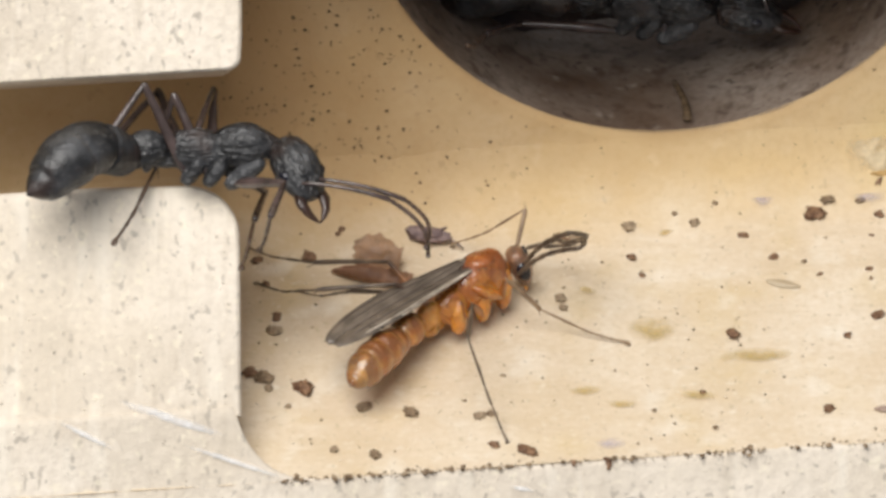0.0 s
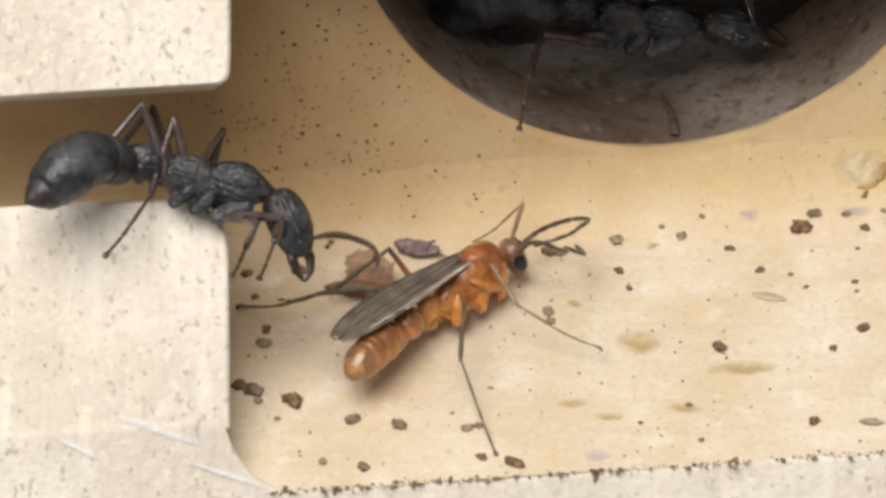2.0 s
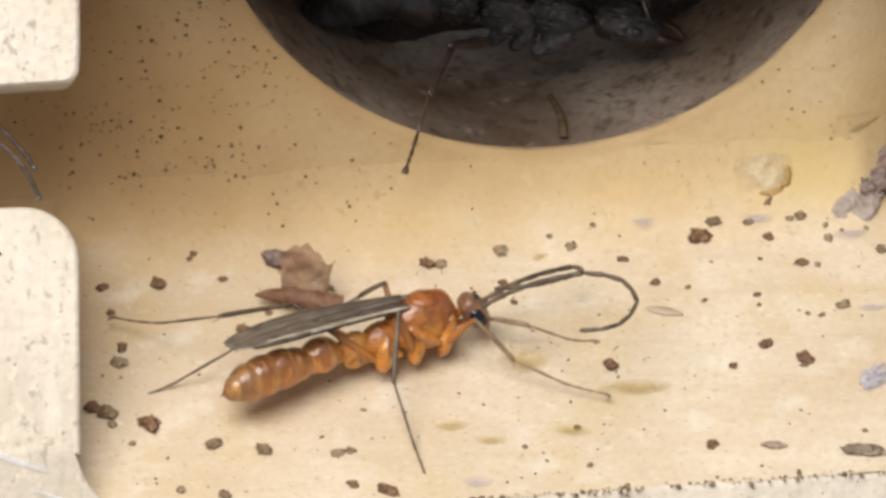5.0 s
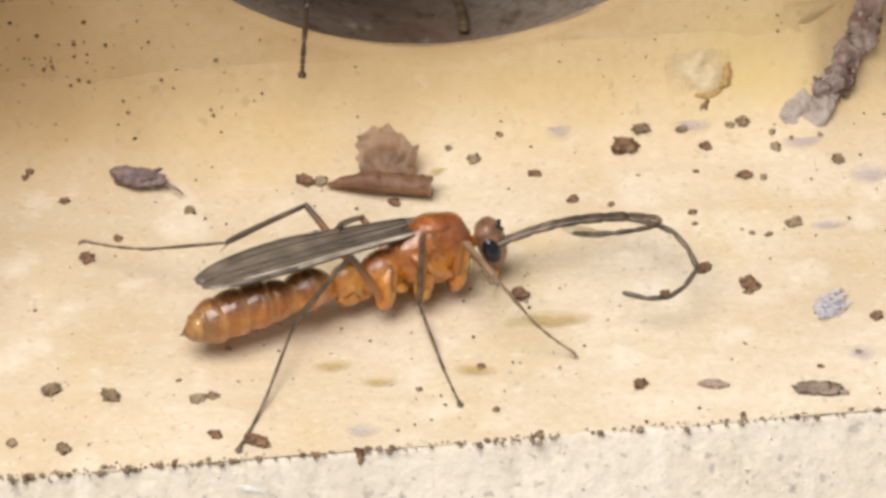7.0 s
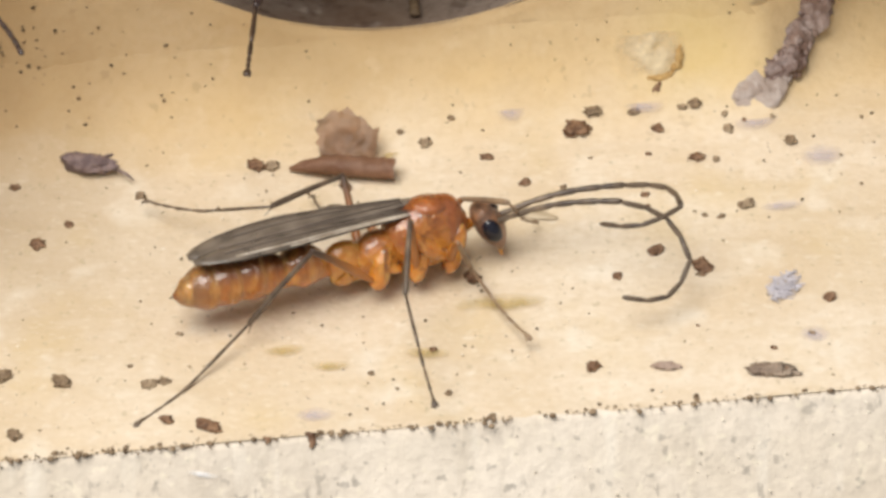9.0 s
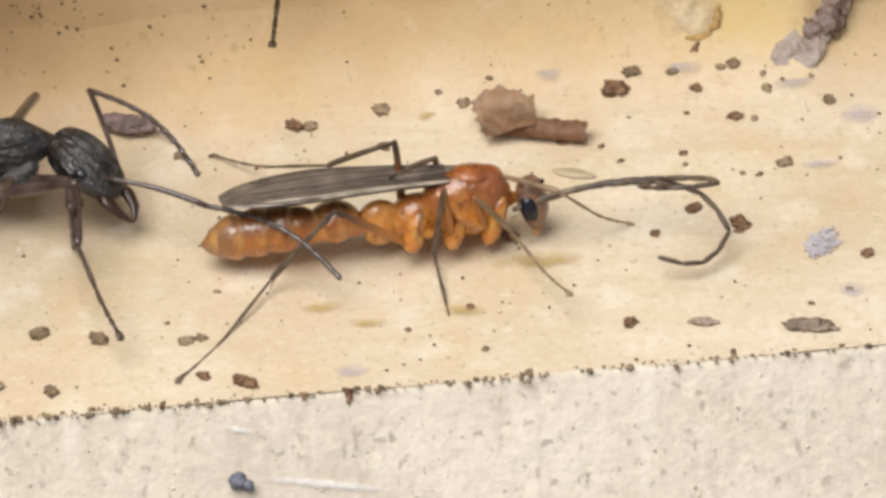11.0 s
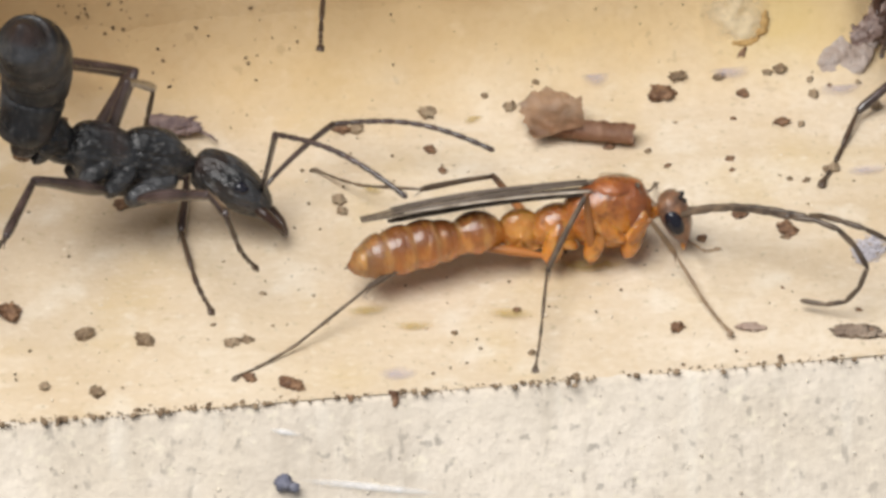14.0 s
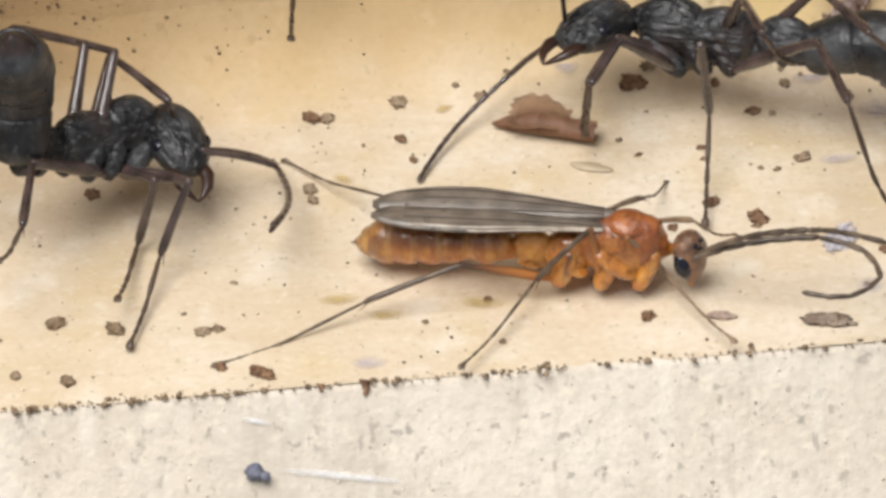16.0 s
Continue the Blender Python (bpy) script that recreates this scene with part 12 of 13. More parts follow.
    walk(second["tibia_rf"], [
        (13, at(3.17, 1.15, 1.36, -21.0, 71.3, -73.3)), (13.133, at(3.57, 0.67, 1.11, 50.1, 75.8, 46.5)), (13.3, at(3.82, -0.08, 0.79, 30.6, 41.4, 74.1)),
        (13.5, at(3.77, 0.1, 0.7, 30.9, 40.6, 74.5)), (14, at(3.65, 0.34, 0.47, 28.0, 30.2, 90.7)), (14.5, at(3.58, -0.07, 0, 12.8, 18.7, 121.6)),
        (15, at(3.55, 0.08, 0, 8.9, 21.4, 122.7)), (15.3, at(3.83, -0.55, 1.22, 21.0, 32.6, 88.5)), (15.4, at(3.62, 0.36, 1.61, 24.1, 54.8, 97.9)),
        (15.5, at(2.98, 1.11, 1.88, 15.9, 74.5, 129.0)), (15.733, at(2.94, 1.16, 1.87, 4.8, 50.9, 94.0)), (16, at(2.88, 1.21, 1.85, 1.5, 20.0, 83.3)),
    ])
    walk(second["tarsus_rf"], [
        (13, at(1.75, 0, 0, -81.8, 52.8, 93.6)), (13.133, at(1.75, 0, 0, -82.8, 7.9, 64.3)), (13.3, at(1.75, 0, 0, -42.7, -10.7, 28.6)),
        (13.5, at(1.75, 0, 0, -43.3, -8.8, 29.5)), (14, at(1.75, 0, 0, -37.3, -1.4, 26.3)), (14.5, at(1.75, 0, 0, -10.3, -5.5, -6.4)),
        (15, at(1.75, 0, 0, 0.1, -8.9, -21.8)), (15.3, at(1.75, 0, 0, -26.0, -9.1, 12.8)), (15.4, at(1.75, 0, 0, -19.8, -29.5, 5.1)),
        (15.5, at(1.75, 0, 0, 38.0, -34.6, -37.3)), (15.733, at(1.75, 0, 0, 41.0, 24.2, -21.5)), (16, at(1.75, 0, 0, 21.5, 61.1, -135.3)),
    ])
    walk(second["femur_lm"], [
        (13, at(1.1, 0.42, 1.05, -4.7, -24.2, 144.1)), (13.3, at(1.1, 0.42, 1.05, -2.5, -27.9, 126.5)), (13.5, at(1.1, 0.42, 1.05, -3.1, -28.5, 135.2)),
        (14, at(1.1, 0.42, 1.05, 0.5, -31.6, 112.4)), (14.5, at(1.1, 0.42, 1.05, 1.2, -28.6, 106.9)), (15, at(1.1, 0.42, 1.05, -0.7, -28.7, 111.7)),
        (15.3, at(1.1, 0.42, 1.05, -0.7, -29.6, 101.3)), (15.4, at(1.1, 0.42, 1.05, 1.4, -31.3, 74.7)), (15.5, at(1.1, 0.42, 1.05, 4.1, -27.6, 48.7)),
        (15.733, at(1.1, 0.42, 1.05, 2.1, -31.9, 73.2)), (16, at(1.1, 0.42, 1.05, 1.4, -30.8, 102.6)),
    ])
    walk(second["tibia_lm"], [
        (13, at(-0.82, 1.81, 2.12, 17.0, 65.6, -95.8)), (13.3, at(-0.27, 2.27, 2.27, 11.6, 65.3, -93.9)), (13.5, at(-0.52, 2.03, 2.29, 12.8, 65.1, -93.0)),
        (14, at(0.26, 2.47, 2.41, 2.9, 64.7, -91.2)), (14.5, at(0.44, 2.6, 2.3, 0.7, 64.9, -90.2)), (15, at(0.26, 2.54, 2.3, 6.0, 64.9, -91.2)),
        (15.3, at(0.66, 2.64, 2.33, 5.5, 64.8, -99.2)), (15.4, at(1.69, 2.56, 2.4, -5.7, 68.0, -93.0)), (15.5, at(2.62, 2.15, 2.25, -15.5, 70.8, -84.9)),
        (15.733, at(1.74, 2.53, 2.42, -8.3, 65.9, -87.1)), (16, at(0.61, 2.6, 2.38, -0.2, 60.3, -88.7)),
    ])
    walk(second["tarsus_lm"], [
        (13, at(2.2, 0, 0, 104.4, 62.1, -68.7)), (13.3, at(2.2, 0, 0, 106.7, 66.3, -66.3)), (13.5, at(2.2, 0, 0, 104.1, 64.2, -68.2)),
        (14, at(2.2, 0, 0, 110.6, 71.0, -61.0)), (14.5, at(2.2, 0, 0, 115.5, 73.3, -56.6)), (15, at(2.2, 0, 0, 115.0, 73.3, -59.6)),
        (15.3, at(2.2, 0, 0, 118.6, 74.8, -56.7)), (15.4, at(2.2, 0, 0, -142.4, 78.5, 36.5)), (15.5, at(2.2, 0, 0, -105.1, 61.1, 68.0)),
        (15.733, at(2.2, 0, 0, -138.2, 75.5, 40.3)), (16, at(2.2, 0, 0, 133.1, 75.0, -39.5)),
    ])
    walk(second["femur_rm"], [
        (13, at(1.1, -0.42, 1.05, -1.9, -23.8, -147.4)), (13.133, at(1.1, -0.42, 1.05, 1.7, -37.0, -172.3)), (13.3, at(1.1, -0.42, 1.05, 7.1, -43.5, 146.1)),
        (13.5, at(1.1, -0.42, 1.05, 6.3, -43.5, 157.6)), (14, at(1.1, -0.42, 1.05, 10.1, -50.3, 122.7)), (14.5, at(1.1, -0.42, 1.05, 10.2, -50.3, 114.6)),
        (15, at(1.1, -0.42, 1.05, 9.2, -45.9, 125.3)), (15.3, at(1.1, -0.42, 1.05, 9.2, -46.8, 114.1)), (15.5, at(1.1, -0.42, 1.05, 9.1, -46.3, 111.8)),
        (16, at(1.1, -0.42, 1.05, 11.7, -49.9, 124.7)),
    ])
    walk(second["tibia_rm"], [
        (13, at(-0.9, -1.7, 2.1, -9.4, 13.9, 111.0)), (13.133, at(-0.96, -0.7, 2.62, -6.2, 13.7, 112.1)), (13.3, at(-0.47, 0.63, 2.84, -0.1, 13.3, 113.6)),
        (13.5, at(-0.64, 0.3, 2.84, -1.4, 13.2, 115.7)), (14, at(0.2, 0.98, 3.05, 4.9, 12.9, 119.8)), (14.5, at(0.41, 1.09, 3.05, 6.1, 12.8, 120.3)),
        (15, at(0.05, 1.06, 2.92, 3.4, 9.5, 114.1)), (15.3, at(0.37, 1.2, 2.95, 4.7, 9.5, 111.4)), (15.5, at(0.43, 1.25, 2.93, 5.4, 5.5, 113.4)),
        (16, at(0.15, 0.96, 3.04, 5.2, 3.5, 116.8)),
    ])
    walk(second["tarsus_rm"], [
        (13, at(2.2, 0, 0, -18.5, 38.1, 143.0)), (13.133, at(2.2, 0, 0, -14.9, 39.6, 145.4)), (13.3, at(2.2, 0, 0, -7.8, 42.3, 150.1)),
        (13.5, at(2.2, 0, 0, -9.3, 41.4, 148.7)), (14, at(2.2, 0, 0, -1.7, 43.8, 153.1)), (14.5, at(2.2, 0, 0, -0.2, 44.5, 154.3)),
        (15, at(2.2, 0, 0, -0.9, 37.8, 156.0)), (15.3, at(2.2, 0, 0, 0.8, 38.7, 157.7)), (15.5, at(2.2, 0, 0, 3.5, 38.0, 158.8)),
        (16, at(2.2, 0, 0, 3.5, 35.7, 152.7)),
    ])
    walk(second["femur_lh"], [
        (13, at(0.5, 0.4, 1.1, -22.0, -9.1, -171.8)), (13.133, at(0.5, 0.4, 1.1, -14.7, -13.4, 178.8)), (13.3, at(0.5, 0.4, 1.1, -3.9, -18.2, 166.5)),
        (13.4, at(0.5, 0.4, 1.1, -14.1, -15.9, -179.6)), (13.5, at(0.5, 0.4, 1.1, -22.3, -12.8, -166.2)), (13.733, at(0.5, 0.4, 1.1, -13.6, -20.4, 178.0)),
        (14, at(0.5, 0.4, 1.1, -1.2, -27.2, 158.1)), (14.5, at(0.5, 0.4, 1.1, 0.6, -28.4, 151.1)), (15, at(0.5, 0.4, 1.1, -2.3, -24.3, 157.0)),
        (15.3, at(0.5, 0.4, 1.1, -1.1, -25.3, 147.9)), (15.5, at(0.5, 0.4, 1.1, 0.5, -26.6, 143.5)), (16, at(0.5, 0.4, 1.1, -0.1, -27.2, 151.6)),
    ])
    walk(second["tibia_lh"], [
        (13, at(-2.33, -0.01, 1.56, -13.9, 9.4, 127.4)), (13.133, at(-2.32, 0.46, 1.77, -8.1, 9.0, 124.4)), (13.3, at(-2.18, 1.04, 2.01, -2.8, 8.4, 120.5)),
        (13.4, at(-2.29, 0.38, 1.9, -6.9, 8.6, 121.3)), (13.5, at(-2.25, -0.28, 1.74, -11.8, 8.9, 122.1)), (13.733, at(-2.22, 0.49, 2.11, -6.1, 9.0, 121.2)),
        (14, at(-1.89, 1.36, 2.43, -0.6, 9.1, 120.1)), (14.5, at(-1.73, 1.63, 2.48, 0.7, 9.0, 120.7)), (15, at(-1.93, 1.43, 2.29, -1.9, 9.5, 115.0)),
        (15.3, at(-1.72, 1.79, 2.34, -1.1, 9.5, 112.2)), (15.5, at(-1.59, 1.94, 2.4, 0.2, 9.0, 114.4)), (16, at(-1.77, 1.63, 2.42, 0.4, 10.2, 118.3)),
    ])
    walk(second["tarsus_lh"], [
        (13, at(2.7, 0, 0, 16.9, 27.1, 0.1)), (13.133, at(2.7, 0, 0, 6.8, 46.5, 24.1)), (13.3, at(2.7, 0, 0, -19.2, 62.4, 82.5)),
        (13.4, at(2.7, 0, 0, 1.9, 48.1, 33.2)), (13.5, at(2.7, 0, 0, 12.5, 25.0, 8.4)), (13.733, at(2.7, 0, 0, 0.9, 47.4, 31.5)),
        (14, at(2.7, 0, 0, -20.5, 63.9, 87.2)), (14.5, at(2.7, 0, 0, -20.6, 65.4, 87.4)), (15, at(2.7, 0, 0, -23.0, 64.6, 88.2)),
        (15.3, at(2.7, 0, 0, -23.8, 66.6, 89.0)), (15.5, at(2.7, 0, 0, -22.1, 67.5, 90.6)), (16, at(2.7, 0, 0, -22.9, 64.0, 82.4)),
    ])
    walk(second["femur_rh"], [
        (13, at(0.5, -0.4, 1.1, 3.2, -20.8, -167.9)), (13.3, at(0.5, -0.4, 1.1, -2.3, -25.6, -157.5)), (13.5, at(0.5, -0.4, 1.1, 0.2, -26.4, -161.5)),
        (14, at(0.5, -0.4, 1.1, -8.3, -26.7, -133.4)), (14.5, at(0.5, -0.4, 1.1, -7.0, -33.6, -133.2)), (15, at(0.5, -0.4, 1.1, -7.0, -24.1, -142.3)),
        (15.3, at(0.5, -0.4, 1.1, -6.7, -24.1, -144.5)), (15.4, at(0.5, -0.4, 1.1, 1.7, -37.7, -173.9)), (15.5, at(0.5, -0.4, 1.1, 12.5, -41.8, 149.2)),
        (16, at(0.5, -0.4, 1.1, 11.6, -46.4, 161.2)),
    ])
    walk(second["tibia_rh"], [
        (13, at(-2.15, -0.97, 2.13, 5.8, 5.9, 144.3)), (13.3, at(-1.92, -1.4, 2.35, 0.5, 8.6, 131.1)), (13.5, at(-1.96, -1.23, 2.39, 2.5, 5.7, 137.0)),
        (14, at(-1.28, -2.28, 2.4, -1.7, 8.3, 125.7)), (14.5, at(-1.15, -2.16, 2.7, -0.9, 14.9, 124.3)), (15, at(-1.6, -2.02, 2.28, -2.5, 8.2, 121.9)),
        (15.3, at(-1.66, -1.94, 2.28, -3.3, 9.1, 115.8)), (15.4, at(-1.78, -0.64, 2.87, 0.9, 8.5, 121.4)), (15.5, at(-1.36, 0.71, 3.03, 7.7, 7.9, 127.0)),
        (16, at(-1.4, 0.24, 3.2, 6.7, 4.5, 129.0)),
    ])
    walk(second["tarsus_rh"], [
        (13, at(2.7, 0, 0, -5.4, 37.4, 101.2)), (13.3, at(2.7, 0, 0, -8.8, 34.5, 115.0)), (13.5, at(2.7, 0, 0, -5.0, 34.4, 113.0)),
        (14, at(2.7, 0, 0, -8.9, 32.9, 125.3)), (14.5, at(2.7, 0, 0, -14.8, 37.9, 123.7)), (15, at(2.7, 0, 0, -9.4, 33.2, 125.1)),
        (15.3, at(2.7, 0, 0, -10.7, 34.4, 128.3)), (15.4, at(2.7, 0, 0, -7.4, 36.8, 125.9)), (15.5, at(2.7, 0, 0, -2.5, 41.5, 124.8)),
        (16, at(2.7, 0, 0, 0.8, 36.2, 128.9)),
    ])
    walk(second["scape_l"], [
        (13, at(3.73, 1.41, 2.3, 0, 20.2, 39.9)), (13.3, at(3.58, 1.51, 2.03, 0, 48.1, 33.2)), (13.4, at(3.68, 1.47, 2.04, 0, 46.7, 33.1)),
        (13.5, at(3.79, 1.42, 2.05, 0, 45.3, 33.0)), (13.733, at(3.6, 1.49, 2.04, 0, 53.7, -18.6)), (14, at(3.38, 1.57, 2.03, 0, 35.2, -69.0)),
        (14.267, at(3.32, 1.58, 1.96, 0, 40.2, -14.1)), (14.5, at(3.28, 1.59, 1.91, 0, 25.2, 26.1)), (14.733, at(3.28, 1.58, 2.02, 0, 18.9, 21.4)),
        (15, at(3.29, 1.57, 2.15, 0, 11.7, 16.5)), (15.3, at(3.57, 1.51, 2.1, 0, 13.3, 14.8)), (15.4, at(3.69, 1.46, 2.05, 0, 16.9, 10.9)),
        (15.5, at(3.81, 1.41, 2.01, 0, 20.4, 6.9)), (16, at(3.6, 1.5, 2.08, 0, 37.5, -20.0)),
    ])
    walk(second["funicle_l"], [
        (13, at(2.4, 0, 0, 73.6, 0.8, 48.2)), (13.3, at(2.4, 0, 0, 70.8, 5.3, 41.8)), (13.4, at(2.4, 0, 0, 67.0, -1.6, 19.7)),
        (13.5, at(2.4, 0, 0, -53.7, -7.9, -2.6)), (13.733, at(2.4, 0, 0, 77.4, 9.5, 68.0)), (14, at(2.4, 0, 0, -34.4, 146.6, -14.7)),
        (14.267, at(2.4, 0, 0, 82.5, 13.1, 103.1)), (14.5, at(2.4, 0, 0, 80.3, -6.9, 64.7)), (14.733, at(2.4, 0, 0, 70.8, -0.2, 37.0)),
        (15, at(2.4, 0, 0, 12.2, 10.3, 4.8)), (15.3, at(2.4, 0, 0, 38.9, 7.9, 16.0)), (15.4, at(2.4, 0, 0, 76.7, -4.1, 42.1)),
        (15.5, at(2.4, 0, 0, 82.1, -12.5, 69.8)), (16, at(2.4, 0, 0, 72.0, 20.7, 69.0)),
    ])
    walk(second["scape_r"], [
        (13, at(4.18, 1.08, 2.3, 0, 9.6, -57.9)), (13.3, at(4.06, 1.24, 2.03, 0, 6.6, -55.3)), (13.5, at(4.23, 1.08, 2.05, 0, 12.4, -59.3)),
        (14, at(3.9, 1.36, 2.03, 0, 13.1, -46.6)), (14.5, at(3.81, 1.41, 1.91, 0, 8.8, -37.4)), (14.733, at(3.82, 1.4, 2.02, 0, 2.5, 11.8)),
        (15, at(3.82, 1.39, 2.15, 0, -6.9, 71.4)), (15.133, at(3.93, 1.32, 2.13, 0, -10.3, 43.4)), (15.3, at(4.06, 1.24, 2.1, 0, -11.0, 6.9)),
        (15.4, at(4.15, 1.15, 2.05, 0, -30.8, 28.0)), (15.5, at(4.25, 1.06, 2.01, 0, -45.6, 58.3)), (16, at(4.08, 1.22, 2.08, 0, -48.4, 97.7)),
    ])
    walk(second["funicle_r"], [
        (13, at(2.4, 0, 0, -95.8, -13.6, -12.6)), (13.3, at(2.4, 0, 0, -79.0, -10.9, -6.0)), (13.5, at(2.4, 0, 0, 94.9, -12.4, 4.5)),
        (14, at(2.4, 0, 0, -90.5, -12.3, -9.4)), (14.5, at(2.4, 0, 0, -75.6, -7.5, -20.1)), (14.733, at(2.4, 0, 0, -72.5, 19.2, -72.1)),
        (15, at(2.4, 0, 0, 63.6, 143.5, 38.1)), (15.133, at(2.4, 0, 0, -94.0, 36.3, -112.2)), (15.3, at(2.4, 0, 0, -68.1, 41.0, -69.6)),
        (15.4, at(2.4, 0, 0, -83.3, 20.4, -95.7)), (15.5, at(2.4, 0, 0, -77.0, -14.7, -111.4)), (16, at(2.4, 0, 0, -47.5, -34.5, -143.1)),
    ])
    walk(third["femur_rh"], [
        (0, at(0.5, -0.4, 1.1, 35.6, 4.2, 179.7)), (0.5, at(0.5, -0.4, 1.1, 32.5, 13.6, 167.9)), (1, at(0.5, -0.4, 1.1, 36.0, 11.1, -174.7)),
        (1.5, at(0.5, -0.4, 1.1, 33.7, -10.1, -156.6)), (2, at(0.5, -0.4, 1.1, 30.6, -26.3, -144.1)), (2.5, at(0.5, -0.4, 1.1, 22.2, -31.3, -126.7)),
        (3, at(0.5, -0.4, 1.1, 22.7, -37.8, -129.7)), (3.5, at(0.5, -0.4, 1.1, 17.7, -36.5, -122.5)), (4, at(0.5, -0.4, 1.1, 12.6, -32.6, -118.8)),
        (4.2, at(0.5, -0.4, 1.1, 11.4, -37.4, -118.3)), (6.3, at(0.5, -0.4, 1.1, 23.2, -8.0, -121.5)), (6.5, at(0.5, -0.4, 1.1, 23.7, -9.1, -121.7)),
        (7, at(0.5, -0.4, 1.1, 20.5, -15.1, -116.2)), (7.5, at(0.5, -0.4, 1.1, 16.2, -11.6, -110.8)), (8, at(0.5, -0.4, 1.1, 19.1, -9.0, -113.4)),
        (8.5, at(0.5, -0.4, 1.1, 20.4, -8.5, -114.2)), (8.7, at(0.5, -0.4, 1.1, 20.9, -8.2, -114.8)), (10.8, at(0.5, -0.4, 1.1, 26.0, -3.8, -120.6)),
        (11, at(0.5, -0.4, 1.1, 26.3, -4.4, -122.2)), (11.5, at(0.5, -0.4, 1.1, 25.6, -6.4, -122.2)), (12, at(0.5, -0.4, 1.1, 26.6, -3.9, -122.1)),
        (12.5, at(0.5, -0.4, 1.1, 25.3, -5.8, -120.8)), (13, at(0.5, -0.4, 1.1, 24.4, -7.5, -121.0)), (13.5, at(0.5, -0.4, 1.1, 26.3, -5.7, -123.2)),
        (14, at(0.5, -0.4, 1.1, 26.7, -4.9, -123.5)), (14.5, at(0.5, -0.4, 1.1, 26.8, -4.1, -122.5)), (15, at(0.5, -0.4, 1.1, 27.3, -2.3, -122.7)),
        (15.5, at(0.5, -0.4, 1.1, 28.3, -1.3, -123.4)), (16, at(0.5, -0.4, 1.1, 28.0, 0, -122.2)),
    ])
    walk(third["tibia_rh"], [
        (0, at(-2.39, -0.39, 0.89, 22.8, -25.5, -116.7)), (0.5, at(-2.26, 0.19, 0.42, 18.5, -28.3, -107.6)), (1, at(-2.33, -0.66, 0.54, 20.6, -15.5, -114.0)),
        (1.5, at(-2.12, -1.53, 1.61, 17.2, -12.8, -103.4)), (2, at(-1.61, -1.92, 2.39, 14.2, -8.6, -97.6)), (2.5, at(-0.98, -2.39, 2.61, 9.4, -13.0, -95.7)),
        (3, at(-0.96, -2.16, 2.88, 9.1, -13.0, -96.6)), (3.5, at(-0.75, -2.37, 2.83, 7.3, -14.3, -98.7)), (4, at(-0.68, -2.54, 2.66, 5.2, -7.3, -101.1)),
        (4.2, at(-0.59, -2.43, 2.86, 4.9, -7.2, -102.6)), (6.3, at(-1.0, -2.85, 1.5, 13.0, -9.8, -100.7)), (6.5, at(-1.0, -2.84, 1.56, 13.7, -9.9, -100.7)),
        (7, at(-0.74, -2.91, 1.86, 12.5, -8.8, -98.3)), (7.5, at(-0.51, -3.06, 1.68, 10.7, -18.5, -100.9)), (8, at(-0.64, -3.03, 1.55, 11.1, -14.5, -98.6)),
        (8.5, at(-0.67, -3.02, 1.53, 11.9, -13.1, -98.1)), (8.7, at(-0.7, -3.01, 1.51, 12.1, -11.9, -98.2)), (10.8, at(-0.97, -2.89, 1.29, 15.4, -0.6, -96.3)),
        (11, at(-1.04, -2.85, 1.32, 15.4, -0.6, -96.5)), (11.5, at(-1.04, -2.84, 1.42, 15.3, -0.6, -96.5)), (12, at(-1.04, -2.85, 1.3, 15.5, -0.7, -95.9)),
        (12.5, at(-0.98, -2.88, 1.39, 14.9, -0.6, -96.1)), (13, at(-0.98, -2.86, 1.48, 14.8, -0.2, -97.1)), (13.5, at(-1.08, -2.82, 1.39, 16.2, 2.8, -96.0)),
        (14, at(-1.1, -2.81, 1.35, 16.7, 3.0, -96.7)), (14.5, at(-1.05, -2.84, 1.31, 16.3, -0.3, -97.0)), (15, at(-1.06, -2.84, 1.22, 16.8, -0.1, -97.7)),
        (15.5, at(-1.1, -2.82, 1.17, 17.2, -0.3, -97.2)), (16, at(-1.04, -2.85, 1.1, 17.1, -0.1, -97.8)),
    ])
